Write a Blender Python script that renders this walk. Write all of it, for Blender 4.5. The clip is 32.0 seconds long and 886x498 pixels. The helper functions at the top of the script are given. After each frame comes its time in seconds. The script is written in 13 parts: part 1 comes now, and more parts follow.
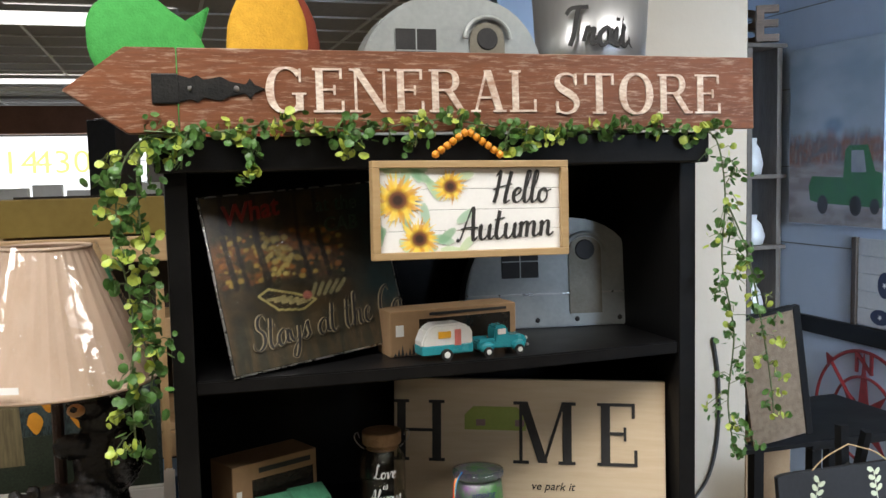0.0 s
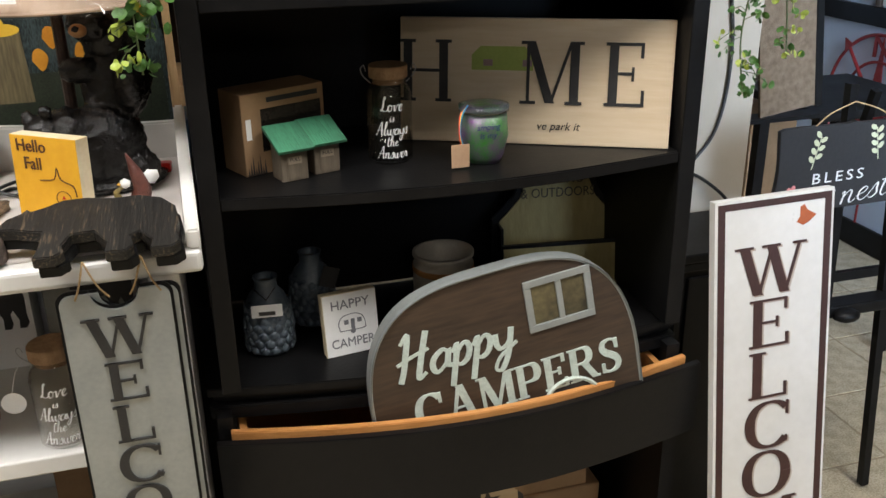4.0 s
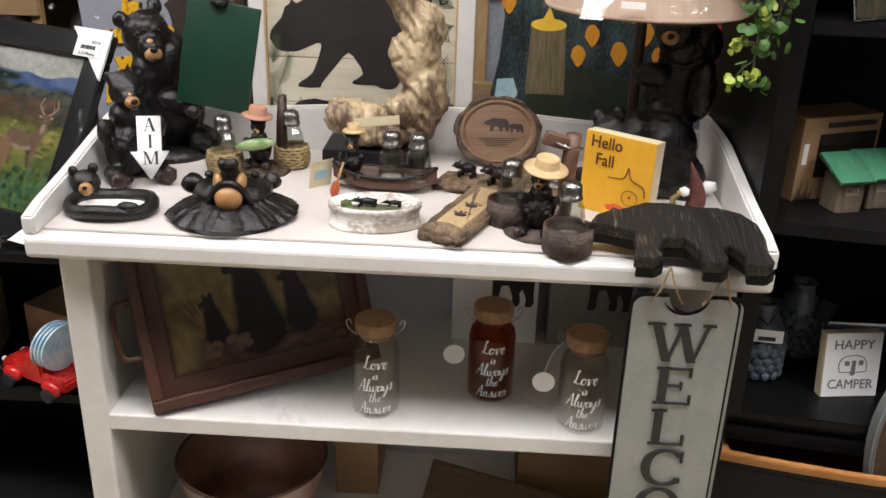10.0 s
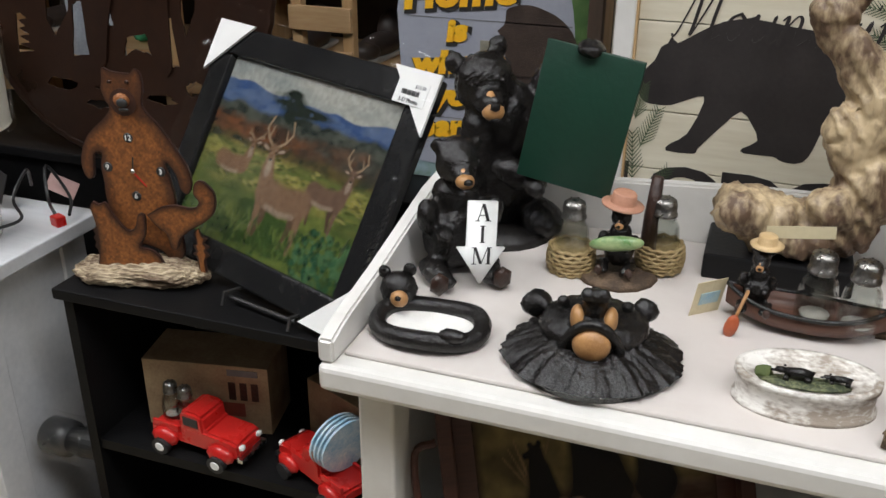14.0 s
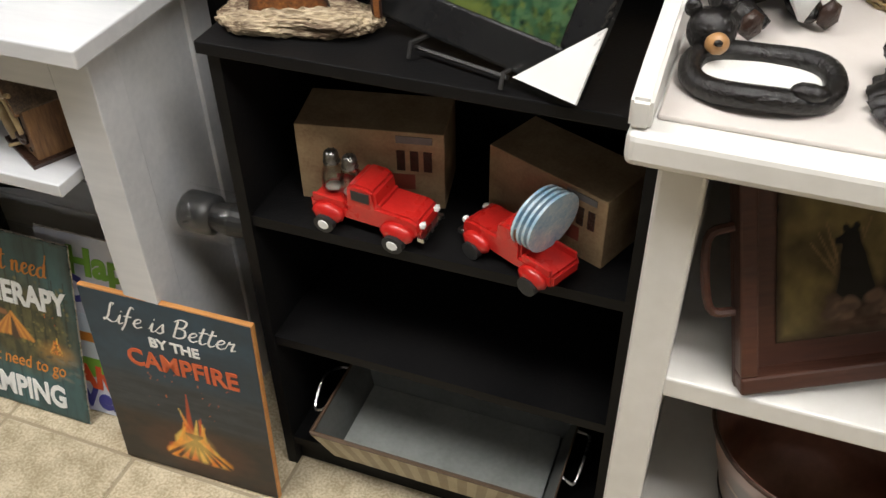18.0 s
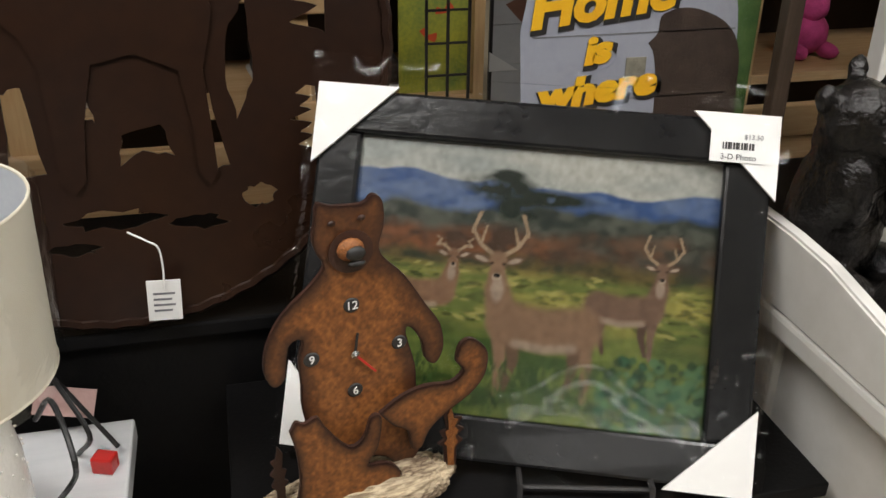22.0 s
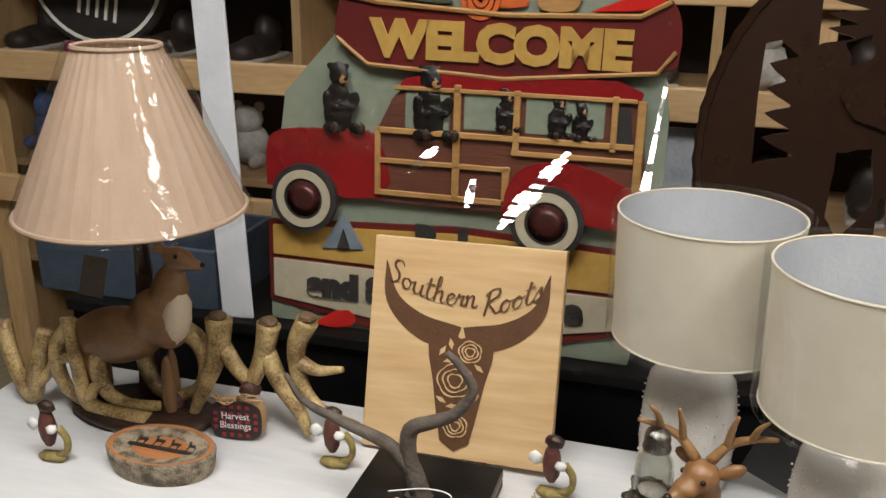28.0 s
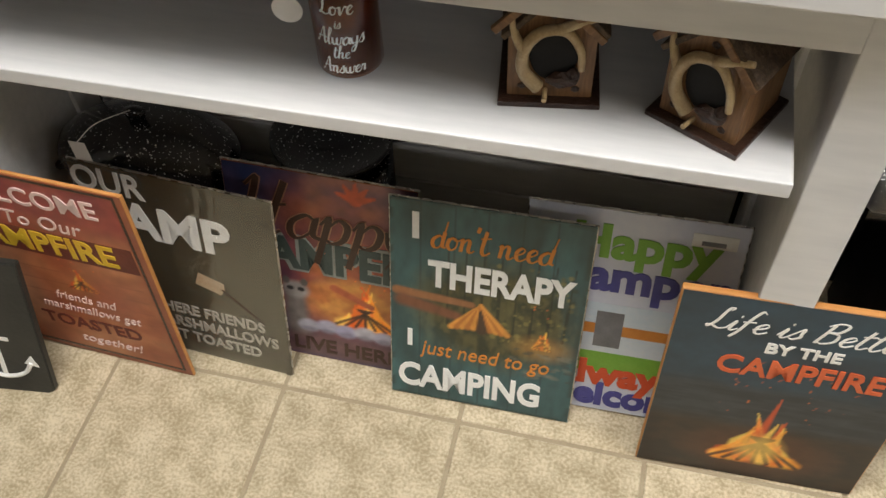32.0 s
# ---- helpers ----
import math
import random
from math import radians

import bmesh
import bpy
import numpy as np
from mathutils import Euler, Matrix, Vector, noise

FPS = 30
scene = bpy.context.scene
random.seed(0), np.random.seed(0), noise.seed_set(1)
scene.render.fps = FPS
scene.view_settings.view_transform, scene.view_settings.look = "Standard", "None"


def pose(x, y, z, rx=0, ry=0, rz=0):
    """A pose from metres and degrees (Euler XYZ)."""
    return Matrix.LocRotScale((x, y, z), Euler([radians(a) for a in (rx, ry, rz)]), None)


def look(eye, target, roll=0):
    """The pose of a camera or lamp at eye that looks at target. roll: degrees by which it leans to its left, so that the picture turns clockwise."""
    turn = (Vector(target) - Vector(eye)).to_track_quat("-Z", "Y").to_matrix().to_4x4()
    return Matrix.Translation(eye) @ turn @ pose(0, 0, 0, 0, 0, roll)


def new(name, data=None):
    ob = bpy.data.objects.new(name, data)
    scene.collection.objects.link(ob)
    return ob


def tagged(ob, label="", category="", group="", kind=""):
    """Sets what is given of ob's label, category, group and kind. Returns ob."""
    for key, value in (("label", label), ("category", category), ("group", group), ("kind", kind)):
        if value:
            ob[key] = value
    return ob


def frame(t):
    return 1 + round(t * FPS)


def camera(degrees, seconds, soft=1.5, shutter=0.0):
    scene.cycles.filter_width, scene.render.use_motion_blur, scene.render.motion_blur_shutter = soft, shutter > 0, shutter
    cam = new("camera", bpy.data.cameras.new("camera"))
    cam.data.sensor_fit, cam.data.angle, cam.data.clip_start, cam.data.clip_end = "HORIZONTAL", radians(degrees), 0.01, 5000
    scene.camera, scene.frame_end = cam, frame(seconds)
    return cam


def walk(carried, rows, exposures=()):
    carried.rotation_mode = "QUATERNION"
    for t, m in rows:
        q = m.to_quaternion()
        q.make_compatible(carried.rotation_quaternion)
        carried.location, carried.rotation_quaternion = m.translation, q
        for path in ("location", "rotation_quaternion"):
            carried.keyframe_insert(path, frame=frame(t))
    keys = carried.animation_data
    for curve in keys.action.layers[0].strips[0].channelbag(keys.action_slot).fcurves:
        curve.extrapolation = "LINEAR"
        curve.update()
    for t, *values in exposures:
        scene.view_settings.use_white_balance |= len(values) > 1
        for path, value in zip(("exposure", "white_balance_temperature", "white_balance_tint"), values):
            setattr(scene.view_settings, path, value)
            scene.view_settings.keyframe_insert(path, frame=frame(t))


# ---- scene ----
cam = camera(51.86, 32.0)
# seconds, place in metres, turn in degrees
EXPO = ((0.0, -0.55, 6350, 10), (2.5, -0.55, 6350, 10), (5.0, -0.45, 6250, 10), (7.0, -0.5, 6150, 10), (8.0, -0.75, 6050, 10), (9.0, -0.45, 6050, 10), (10.0, -0.62, 6150, 14), (11.0, -0.72, 6150, 14), (12.0, -0.82, 6100, 12), (14.0, -1.0, 5950, 10), (15.0, -1.0, 6000, 10), (18.0, -0.65, 6300, 10), (20.0, -0.75, 6350, 10), (22.0, -0.82, 6350, 10), (23.0, -0.45, 6500, 10), (24.0, -0.25, 6500, 10), (25.0, -0.82, 6500, 10), (26.0, -0.9, 6500, 10), (29.0, -0.85, 6500, 10), (30.0, -0.85, 6500, 10), (31.0, -0.8, 6500, 10), (32.0, -0.53, 6500, 10))
ROWS = [
    (0.0, -0.0009, 0.0241, 1.5955, 85.096, 1.257, -17.133),
    (0.5, -0.0131, 0.0039, 1.5794, 83.236, 0.457, -16.981),
    (1.0, -0.0219, -0.0035, 1.5689, 81.487, 0.110, -17.006),
    (1.5, -0.0197, -0.0023, 1.5543, 79.426, 0.389, -16.796),
    (2.0, -0.0151, -0.0012, 1.5411, 77.204, 0.732, -16.547),
    (2.5, -0.0129, 0.0017, 1.5208, 74.487, 0.701, -16.482),
    (4.5, 0.0009, 0.0070, 1.4550, 64.399, 1.148, -16.463),
    (5.0, 0.0050, 0.0122, 1.4342, 61.224, 1.529, -16.543),
    (5.5, 0.0101, 0.0133, 1.4128, 58.570, 1.509, -16.353),
    (6.0, -0.0047, 0.0109, 1.3976, 56.342, 0.666, -13.499),
    (6.5, -0.0678, 0.0004, 1.3973, 55.134, -0.048, -8.012),
    (7.0, -0.1604, -0.0189, 1.4050, 54.804, 0.337, -2.473),
    (7.5, -0.2540, -0.0416, 1.4155, 55.283, -0.280, 2.136),
    (8.0, -0.3262, -0.0569, 1.4297, 56.592, -1.573, 3.156),
    (8.5, -0.3887, -0.0645, 1.4416, 59.268, -2.277, 2.504),
    (9.0, -0.4167, -0.0706, 1.4588, 62.275, -2.518, 1.916),
    (9.5, -0.4123, -0.0398, 1.4754, 64.764, -2.434, 1.984),
    (10.0, -0.3994, 0.0592, 1.4942, 66.767, -1.753, 2.943),
    (10.5, -0.3790, 0.1696, 1.5145, 68.290, -1.703, 4.483),
    (11.0, -0.3665, 0.2563, 1.5210, 68.915, -1.609, 5.649),
    (11.5, -0.4125, 0.3346, 1.5291, 68.413, -0.893, 3.616),
    (12.0, -0.4686, 0.4131, 1.5387, 67.233, -0.334, 0.878),
    (12.5, -0.5093, 0.4610, 1.5390, 66.082, -0.501, -0.014),
    (13.0, -0.5469, 0.4736, 1.5366, 65.681, -0.794, 2.276),
    (13.5, -0.6049, 0.4710, 1.5150, 64.964, -0.575, 9.745),
    (14.0, -0.6235, 0.4591, 1.5115, 64.915, -0.377, 19.739),
    (14.5, -0.6027, 0.4440, 1.5145, 65.645, -0.203, 26.567),
    (15.0, -0.5781, 0.4494, 1.5017, 64.444, -0.640, 29.806),
    (15.5, -0.6049, 0.4703, 1.4751, 60.846, -0.511, 29.792),
    (17.5, -0.8958, 0.5427, 1.3739, 44.816, 0.558, 20.290),
    (18.0, -0.9303, 0.5507, 1.4013, 49.754, 0.850, 20.357),
    (18.5, -0.9797, 0.6135, 1.4556, 57.448, 1.864, 19.526),
    (19.0, -1.0374, 0.6769, 1.4959, 62.874, 1.762, 17.093),
    (19.5, -1.1003, 0.7078, 1.5103, 64.875, 0.680, 12.112),
    (20.0, -1.2395, 0.6936, 1.5151, 64.728, 0.669, 4.112),
    (20.5, -1.3803, 0.6746, 1.5039, 64.189, 0.241, -2.723),
    (21.0, -1.4582, 0.6751, 1.5005, 64.362, -0.719, -6.353),
    (21.5, -1.5073, 0.7325, 1.5021, 63.877, -1.101, -9.883),
    (22.0, -1.5591, 0.8046, 1.5029, 62.968, -0.650, -13.637),
    (22.5, -1.6186, 0.8444, 1.5042, 62.883, -0.423, -15.778),
    (23.0, -1.7066, 0.8281, 1.5108, 63.058, 0.141, -16.259),
    (23.5, -1.8030, 0.7792, 1.5147, 63.641, 0.457, -10.901),
    (24.0, -1.8633, 0.7234, 1.5068, 63.299, 0.183, -4.271),
    (24.5, -1.9108, 0.6749, 1.4985, 62.636, 0.350, 0.911),
    (25.0, -1.9371, 0.6547, 1.4980, 62.434, 0.277, 4.945),
    (25.5, -1.9592, 0.6495, 1.4933, 62.419, 0.419, 9.083),
    (26.0, -1.9801, 0.6384, 1.4923, 63.166, 0.653, 13.492),
    (26.5, -2.0033, 0.6258, 1.4900, 63.763, 0.273, 18.005),
    (28.5, -1.9810, 0.5990, 1.5238, 71.734, -1.097, 16.148),
    (29.0, -1.9829, 0.6071, 1.5094, 68.273, -1.211, 16.084),
    (29.5, -1.9854, 0.6248, 1.4868, 63.275, -0.938, 16.184),
    (30.0, -1.9897, 0.6417, 1.4539, 57.720, -0.705, 16.057),
    (30.5, -1.9906, 0.6598, 1.4102, 52.331, -0.242, 15.495),
    (31.0, -1.9834, 0.6674, 1.3824, 47.025, 0.259, 14.003),
    (31.5, -1.9809, 0.6694, 1.3489, 41.704, 1.046, 13.497),
    (32.0, -1.9827, 0.6714, 1.3218, 38.128, 1.825, 13.496),
]
walk(cam, [(t, pose(x, y, z, rx, ry, rz)) for t, x, y, z, rx, ry, rz in ROWS], EXPO)
# ---- world and light ----
world = bpy.data.worlds.new("world")
scene.world = world
world.use_nodes = True
wn = world.node_tree.nodes
sky = wn.new("ShaderNodeTexSky")
sky.sky_type, sky.sun_disc = "NISHITA", False
sky.sun_elevation, sky.sun_rotation = radians(40), radians(60)
wn["Background"].inputs[1].default_value = 0.12
world.node_tree.links.new(sky.outputs[0], wn["Background"].inputs[0])


def area_lamp(name, m, sx, sy, watts, colour, spread=152):
    data = bpy.data.lights.new(name, "AREA")
    data.shape, data.size, data.size_y, data.energy, data.color = "RECTANGLE", sx, sy, watts, colour
    data.spread = radians(spread)
    ob = new(name, data)
    ob.matrix_world = m
    return ob


WARM = (1.0, 0.965, 0.905)
LAMPS = [(-2.3, 0.85), (-0.5, 0.62), (1.3, 0.35), (-2.3, -2.6), (0.2, -2.8), (2.6, -3.0), (-0.45, 6.75), (-1.2, 11.0), (-3.4, 4.4), (4.6, 4.6)]
for lx, ly in LAMPS:
    area_lamp("ceiling_lamp", pose(lx, ly, 2.655), 1.15, 0.55, 28 if ly < -1 else {-2.3: 54, -0.5: 48, 1.3: 42}[lx] if ly < 3 else 26, WARM)
# added daylight lamp for the blue wall; no window is known at its place
day = area_lamp("window_daylight", look((2.1, -0.9, 1.7), (2.55, 3.1, 1.2)), 1.6, 1.4, 50, (0.62, 0.78, 1.0))
day.data.spread = radians(62)
# ---- materials ----
MATS = {}


def col(c):
    return (c[0], c[1], c[2], 1.0)


def M(name, c1, c2=None, scale=12.0, rough=0.5, metal=0.0, bump=0.15, bscale=None, stretch=(1, 1, 1), fine=0.35, coat=0.0, rvar=0.12, spec=0.5, per=0.0, thin=0.0, width=0.16):
    """A procedural surface: two colours mixed by noise at two sizes, with fine relief and uneven gloss."""
    if name in MATS:
        return MATS[name]
    m = bpy.data.materials.new(name)
    m.use_nodes = True
    nt = m.node_tree
    n, ln = nt.nodes, nt.links
    b = n["Principled BSDF"]
    if c2 is None:
        c2 = tuple(v * 0.8 for v in c1)
    tc, mp = n.new("ShaderNodeTexCoord"), n.new("ShaderNodeMapping")
    mp.inputs["Scale"].default_value = stretch
    ln.new(tc.outputs["Object"], mp.inputs[0])
    big, small = n.new("ShaderNodeTexNoise"), n.new("ShaderNodeTexNoise")
    big.inputs["Scale"].default_value, big.inputs["Detail"].default_value = scale, 5
    small.inputs["Scale"].default_value, small.inputs["Detail"].default_value = scale * 9, 4
    for q in (big, small):
        ln.new(mp.outputs[0], q.inputs["Vector"])
    add = n.new("ShaderNodeMix")
    add.inputs[0].default_value = fine
    ln.new(big.outputs[0], add.inputs[2])
    ln.new(small.outputs[0], add.inputs[3])
    ramp = n.new("ShaderNodeValToRGB")
    ramp.color_ramp.elements[0].position, ramp.color_ramp.elements[1].position = 0.5 - width, 0.5 + width
    ramp.color_ramp.elements[0].color, ramp.color_ramp.elements[1].color = col(c1), col(c2)
    ln.new(add.outputs[0], ramp.inputs[0])
    out = ramp.outputs[0]
    if per:
        oi, hsv, mr = n.new("ShaderNodeObjectInfo"), n.new("ShaderNodeHueSaturation"), n.new("ShaderNodeMapRange")
        mr.inputs[3].default_value, mr.inputs[4].default_value = 1 - per, 1 + per
        ln.new(oi.outputs["Random"], mr.inputs[0])
        ln.new(mr.outputs[0], hsv.inputs["Value"])
        ln.new(out, hsv.inputs["Color"])
        out = hsv.outputs[0]
    ln.new(out, b.inputs["Base Color"])
    rr = n.new("ShaderNodeMapRange")
    rr.inputs[3].default_value, rr.inputs[4].default_value = max(0.02, rough - rvar), min(1, rough + rvar)
    ln.new(big.outputs[0], rr.inputs[0])
    ln.new(rr.outputs[0], b.inputs["Roughness"])
    b.inputs["Metallic"].default_value = metal
    b.inputs["Coat Weight"].default_value = coat
    if thin:
        b.inputs["Transmission Weight"].default_value = 0.0
        td, ms = n.new("ShaderNodeBsdfTranslucent"), n.new("ShaderNodeMixShader")
        ms.inputs[0].default_value = thin
        ln.new(out, td.inputs[0])
        ln.new(b.outputs[0], ms.inputs[1])
        ln.new(td.outputs[0], ms.inputs[2])
        ln.new(ms.outputs[0], n["Material Output"].inputs[0])
    b.inputs["Specular IOR Level"].default_value = spec
    if bump:
        bp = n.new("ShaderNodeBump")
        bp.inputs["Strength"].default_value, bp.inputs["Distance"].default_value = bump, 0.004
        src = small
        if bscale:
            src = n.new("ShaderNodeTexNoise")
            src.inputs["Scale"].default_value, src.inputs["Detail"].default_value = bscale, 6
            ln.new(mp.outputs[0], src.inputs["Vector"])
        ln.new(src.outputs[0], bp.inputs["Height"])
        ln.new(bp.outputs[0], b.inputs["Normal"])
    MATS[name] = m
    return m


def wood(name, light, dark, scale=5.0, along="x", rough=0.5, bump=0.2, per=0.0):
    """Wood with grain that runs along one axis."""
    s = {"x": (0.12, 1, 1), "y": (1, 0.12, 1), "z": (1, 1, 0.12)}[along]
    return M(name, light, dark, scale * 4, rough, 0, bump, scale * 30, s, 0.5, per=per)


def glass(name, tint=(1, 1, 1), rough=0.02, ior=1.45):
    m = bpy.data.materials.new(name)
    m.use_nodes = True
    b = m.node_tree.nodes["Principled BSDF"]
    b.inputs["Base Color"].default_value = col(tint)
    b.inputs["Transmission Weight"].default_value = 1.0
    b.inputs["Roughness"].default_value, b.inputs["IOR"].default_value = rough, ior
    return m


def film(name, gloss=0.06, tint=(1, 1, 1), rough=0.07, crease=0.85, edge=0.4):
    """Clear wrapping film: lets light through and throws back sharp glints from its creases."""
    m = bpy.data.materials.new(name)
    m.use_nodes = True
    n, ln = m.node_tree.nodes, m.node_tree.links
    n.remove(n["Principled BSDF"])
    tr, gl, mx, fr = n.new("ShaderNodeBsdfTransparent"), n.new("ShaderNodeBsdfGlossy"), n.new("ShaderNodeMixShader"), n.new("ShaderNodeLayerWeight")
    tr.inputs[0].default_value = col(tint)
    gl.inputs["Roughness"].default_value = rough
    nz, bp, tc = n.new("ShaderNodeTexNoise"), n.new("ShaderNodeBump"), n.new("ShaderNodeTexCoord")
    nz.inputs["Scale"].default_value, nz.inputs["Detail"].default_value, nz.inputs["Distortion"].default_value = 14, 3, 1.2
    bp.inputs["Strength"].default_value, bp.inputs["Distance"].default_value = crease, 0.02
    ln.new(tc.outputs["Object"], nz.inputs["Vector"])
    ln.new(nz.outputs[0], bp.inputs["Height"])
    ln.new(bp.outputs[0], gl.inputs["Normal"])
    pw, ml, ad = n.new("ShaderNodeMath"), n.new("ShaderNodeMath"), n.new("ShaderNodeMath")
    pw.operation, ml.operation, ad.operation = "POWER", "MULTIPLY", "ADD"
    pw.inputs[1].default_value, ml.inputs[1].default_value, ad.inputs[1].default_value = 4.0, edge, gloss
    ln.new(fr.outputs["Facing"], pw.inputs[0])
    ln.new(pw.outputs[0], ml.inputs[0])
    ln.new(ml.outputs[0], ad.inputs[0])
    ln.new(ad.outputs[0], mx.inputs[0])
    ln.new(tr.outputs[0], mx.inputs[1])
    ln.new(gl.outputs[0], mx.inputs[2])
    ln.new(mx.outputs[0], n["Material Output"].inputs[0])
    return m


def glow(name, c, strength):
    m = bpy.data.materials.new(name)
    m.use_nodes = True
    b = m.node_tree.nodes["Principled BSDF"]
    b.inputs["Base Color"].default_value = col(c)
    b.inputs["Emission Color"].default_value = col(c)
    b.inputs["Emission Strength"].default_value = strength
    return m


BLACK = M("black_furniture_paint", (0.0045, 0.0045, 0.005), (0.009, 0.0085, 0.0085), 7, 0.40, 0, 0.08, 160, spec=0.18)
BLACK2 = M("black_laminate", (0.005, 0.005, 0.0055), (0.009, 0.0085, 0.0085), 9, 0.45, 0, 0.1, 220, spec=0.12)
WHITE = M("white_gloss_paint", (0.72, 0.70, 0.67), (0.62, 0.60, 0.56), 5, 0.32, 0, 0.06, 60, coat=0.15)
CREAM = M("cream_tabletop_paint", (0.61, 0.565, 0.53), (0.55, 0.50, 0.465), 4, 0.45, 0, 0.05, 80)
WTABLE = M("white_washed_wood", (0.66, 0.66, 0.67), (0.52, 0.53, 0.55), 9, 0.42, 0, 0.1, 120, (0.15, 1, 1))
TILE = M("vinyl_tile", (0.62, 0.54, 0.39), (0.34, 0.275, 0.17), 22, 0.34, 0, 0.10, 60, fine=0.55, per=0.06, width=0.11)
GROUT = M("tile_joint", (0.36, 0.30, 0.20), (0.30, 0.24, 0.16), 30, 0.6)
PINE = wood("pine_wood", (0.60, 0.42, 0.23), (0.46, 0.28, 0.13), 4)
PINEZ = wood("pine_wood_upright", (0.58, 0.40, 0.21), (0.44, 0.27, 0.12), 4, "z")
ORANGEWOOD = wood("raw_drawer_wood", (0.62, 0.30, 0.10), (0.46, 0.19, 0.05), 6)
BEIGE = M("beige_wall_paint", (0.50, 0.45, 0.37), (0.46, 0.41, 0.33), 3, 0.7, 0, 0.1, 90)
BLUEWALL = M("pale_blue_wall_paint", (0.50, 0.58, 0.70), (0.46, 0.54, 0.66), 2, 0.7, 0, 0.08, 70)
CEIL = M("ceiling_tile", (0.38, 0.37, 0.36), (0.33, 0.32, 0.31), 25, 0.9, 0, 0.3, 120)
# darkened to cut bounced light, as goods along the walls would
WALLFAR = M("dim_wall_tone", (0.26, 0.23, 0.20), (0.20, 0.17, 0.14), 2, 0.8)
KRAFT = M("kraft_cardboard", (0.34, 0.21, 0.11), (0.28, 0.17, 0.085), 10, 0.75, 0, 0.1, 140)
# ---- building helpers ----
def mesh_of(name, bm, mat, smooth=False):
    me = bpy.data.meshes.new(name)
    bmesh.ops.recalc_face_normals(bm, faces=bm.faces[:])
    if smooth:
        for f in bm.faces:
            f.smooth = True
    bm.to_mesh(me)
    bm.free()
    for m in mat if isinstance(mat, (list, tuple)) else [mat]:
        me.materials.append(m)
    return me


def part(name, bm, mat, parent=None, label="", m=None, smooth=False):
    """One mesh object from a bmesh or a mesh, under a thing or a part."""
    me = bm if isinstance(bm, bpy.types.Mesh) else mesh_of(name, bm, mat, smooth)
    ob = new(name, me)
    ob.parent = parent
    if m is not None:
        ob.matrix_basis = m
    if label:
        ob["label"] = label
    if me.materials and me.materials[0] and ("film" in me.materials[0].name or "glass" in me.materials[0].name):
        ob.visible_shadow = False
    return ob


def thing(name, m, label, category, group="", kind=""):
    ob = new(name)
    ob.empty_display_size = 0.05
    ob.matrix_basis = m
    return tagged(ob, label, category, group, kind)


def single(name, bm, mat, m, label, category, group="", kind="", smooth=False):
    return tagged(part(name, bm, mat, None, "", m, smooth), label, category, group, kind)


def bx(x0, y0, z0, x1, y1, z1, bev=0.0, seg=2):
    bm = bmesh.new()
    vs = [bm.verts.new((x, y, z)) for z in (z0, z1) for x, y in ((x0, y0), (x1, y0), (x1, y1), (x0, y1))]
    for q in ((3, 2, 1, 0), (4, 5, 6, 7), (0, 1, 5, 4), (1, 2, 6, 5), (2, 3, 7, 6), (3, 0, 4, 7)):
        bm.faces.new([vs[i] for i in q])
    if bev:
        bmesh.ops.bevel(bm, geom=bm.edges[:], offset=bev, segments=seg, affect="EDGES", profile=0.5)
    return bm


def join(*bms):
    """Several bmeshes as one."""
    out = bmesh.new()
    for b in bms:
        me = bpy.data.meshes.new("tmp")
        b.to_mesh(me)
        b.free()
        out.from_mesh(me)
        bpy.data.meshes.remove(me)
    return out


def moved(bm, m):
    bmesh.ops.transform(bm, matrix=m, verts=bm.verts[:])
    return bm


def lathe(profile, seg=28):
    """Turns (radius, z) pairs about the z axis."""
    bm = bmesh.new()
    rings = []
    for r, z in profile:
        if r < 1e-5:
            rings.append([bm.verts.new((0, 0, z))])
        else:
            rings.append([bm.verts.new((r * math.cos(2 * math.pi * k / seg), r * math.sin(2 * math.pi * k / seg), z)) for k in range(seg)])
    for a, b in zip(rings, rings[1:]):
        for k in range(seg):
            q = [a[k % len(a)], a[(k + 1) % len(a)], b[(k + 1) % len(b)], b[k % len(b)]]
            q = list(dict.fromkeys(q))
            if len(q) > 2:
                bm.faces.new(q)
    return bm


def tube(points, radii, seg=8, caps=True):
    """A round bar along a line of points, with one radius or one for each."""
    pts = [Vector(p) for p in points]
    if not isinstance(radii, (list, tuple)):
        radii = [radii] * len(pts)
    bm = bmesh.new()
    rings, side = [], None
    for i, p in enumerate(pts):
        d = (pts[min(i + 1, len(pts) - 1)] - pts[max(i - 1, 0)]).normalized()
        if side is None:
            side = d.orthogonal().normalized()
        side = (side - d * side.dot(d)).normalized()
        up = d.cross(side)
        rings.append([bm.verts.new(p + radii[i] * (side * math.cos(2 * math.pi * k / seg) + up * math.sin(2 * math.pi * k / seg))) for k in range(seg)])
    for a, b in zip(rings, rings[1:]):
        for k in range(seg):
            bm.faces.new((a[k], a[(k + 1) % seg], b[(k + 1) % seg], b[k]))
    if caps:
        bm.faces.new(rings[0][::-1])
        bm.faces.new(rings[-1])
    return bm


def curve(points, n=6):
    """A smooth line through points (Catmull-Rom)."""
    p = [Vector(q) for q in points]
    p = [2 * p[0] - p[1]] + p + [2 * p[-1] - p[-2]]
    out = []
    for i in range(1, len(p) - 2):
        for k in range(n):
            t = k / n
            a, b, c, d = p[i - 1], p[i], p[i + 1], p[i + 2]
            out.append(0.5 * (2 * b + (c - a) * t + (2 * a - 5 * b + 4 * c - d) * t * t + (3 * b - a - 3 * c + d) * t ** 3))
    return out + [p[-2]]


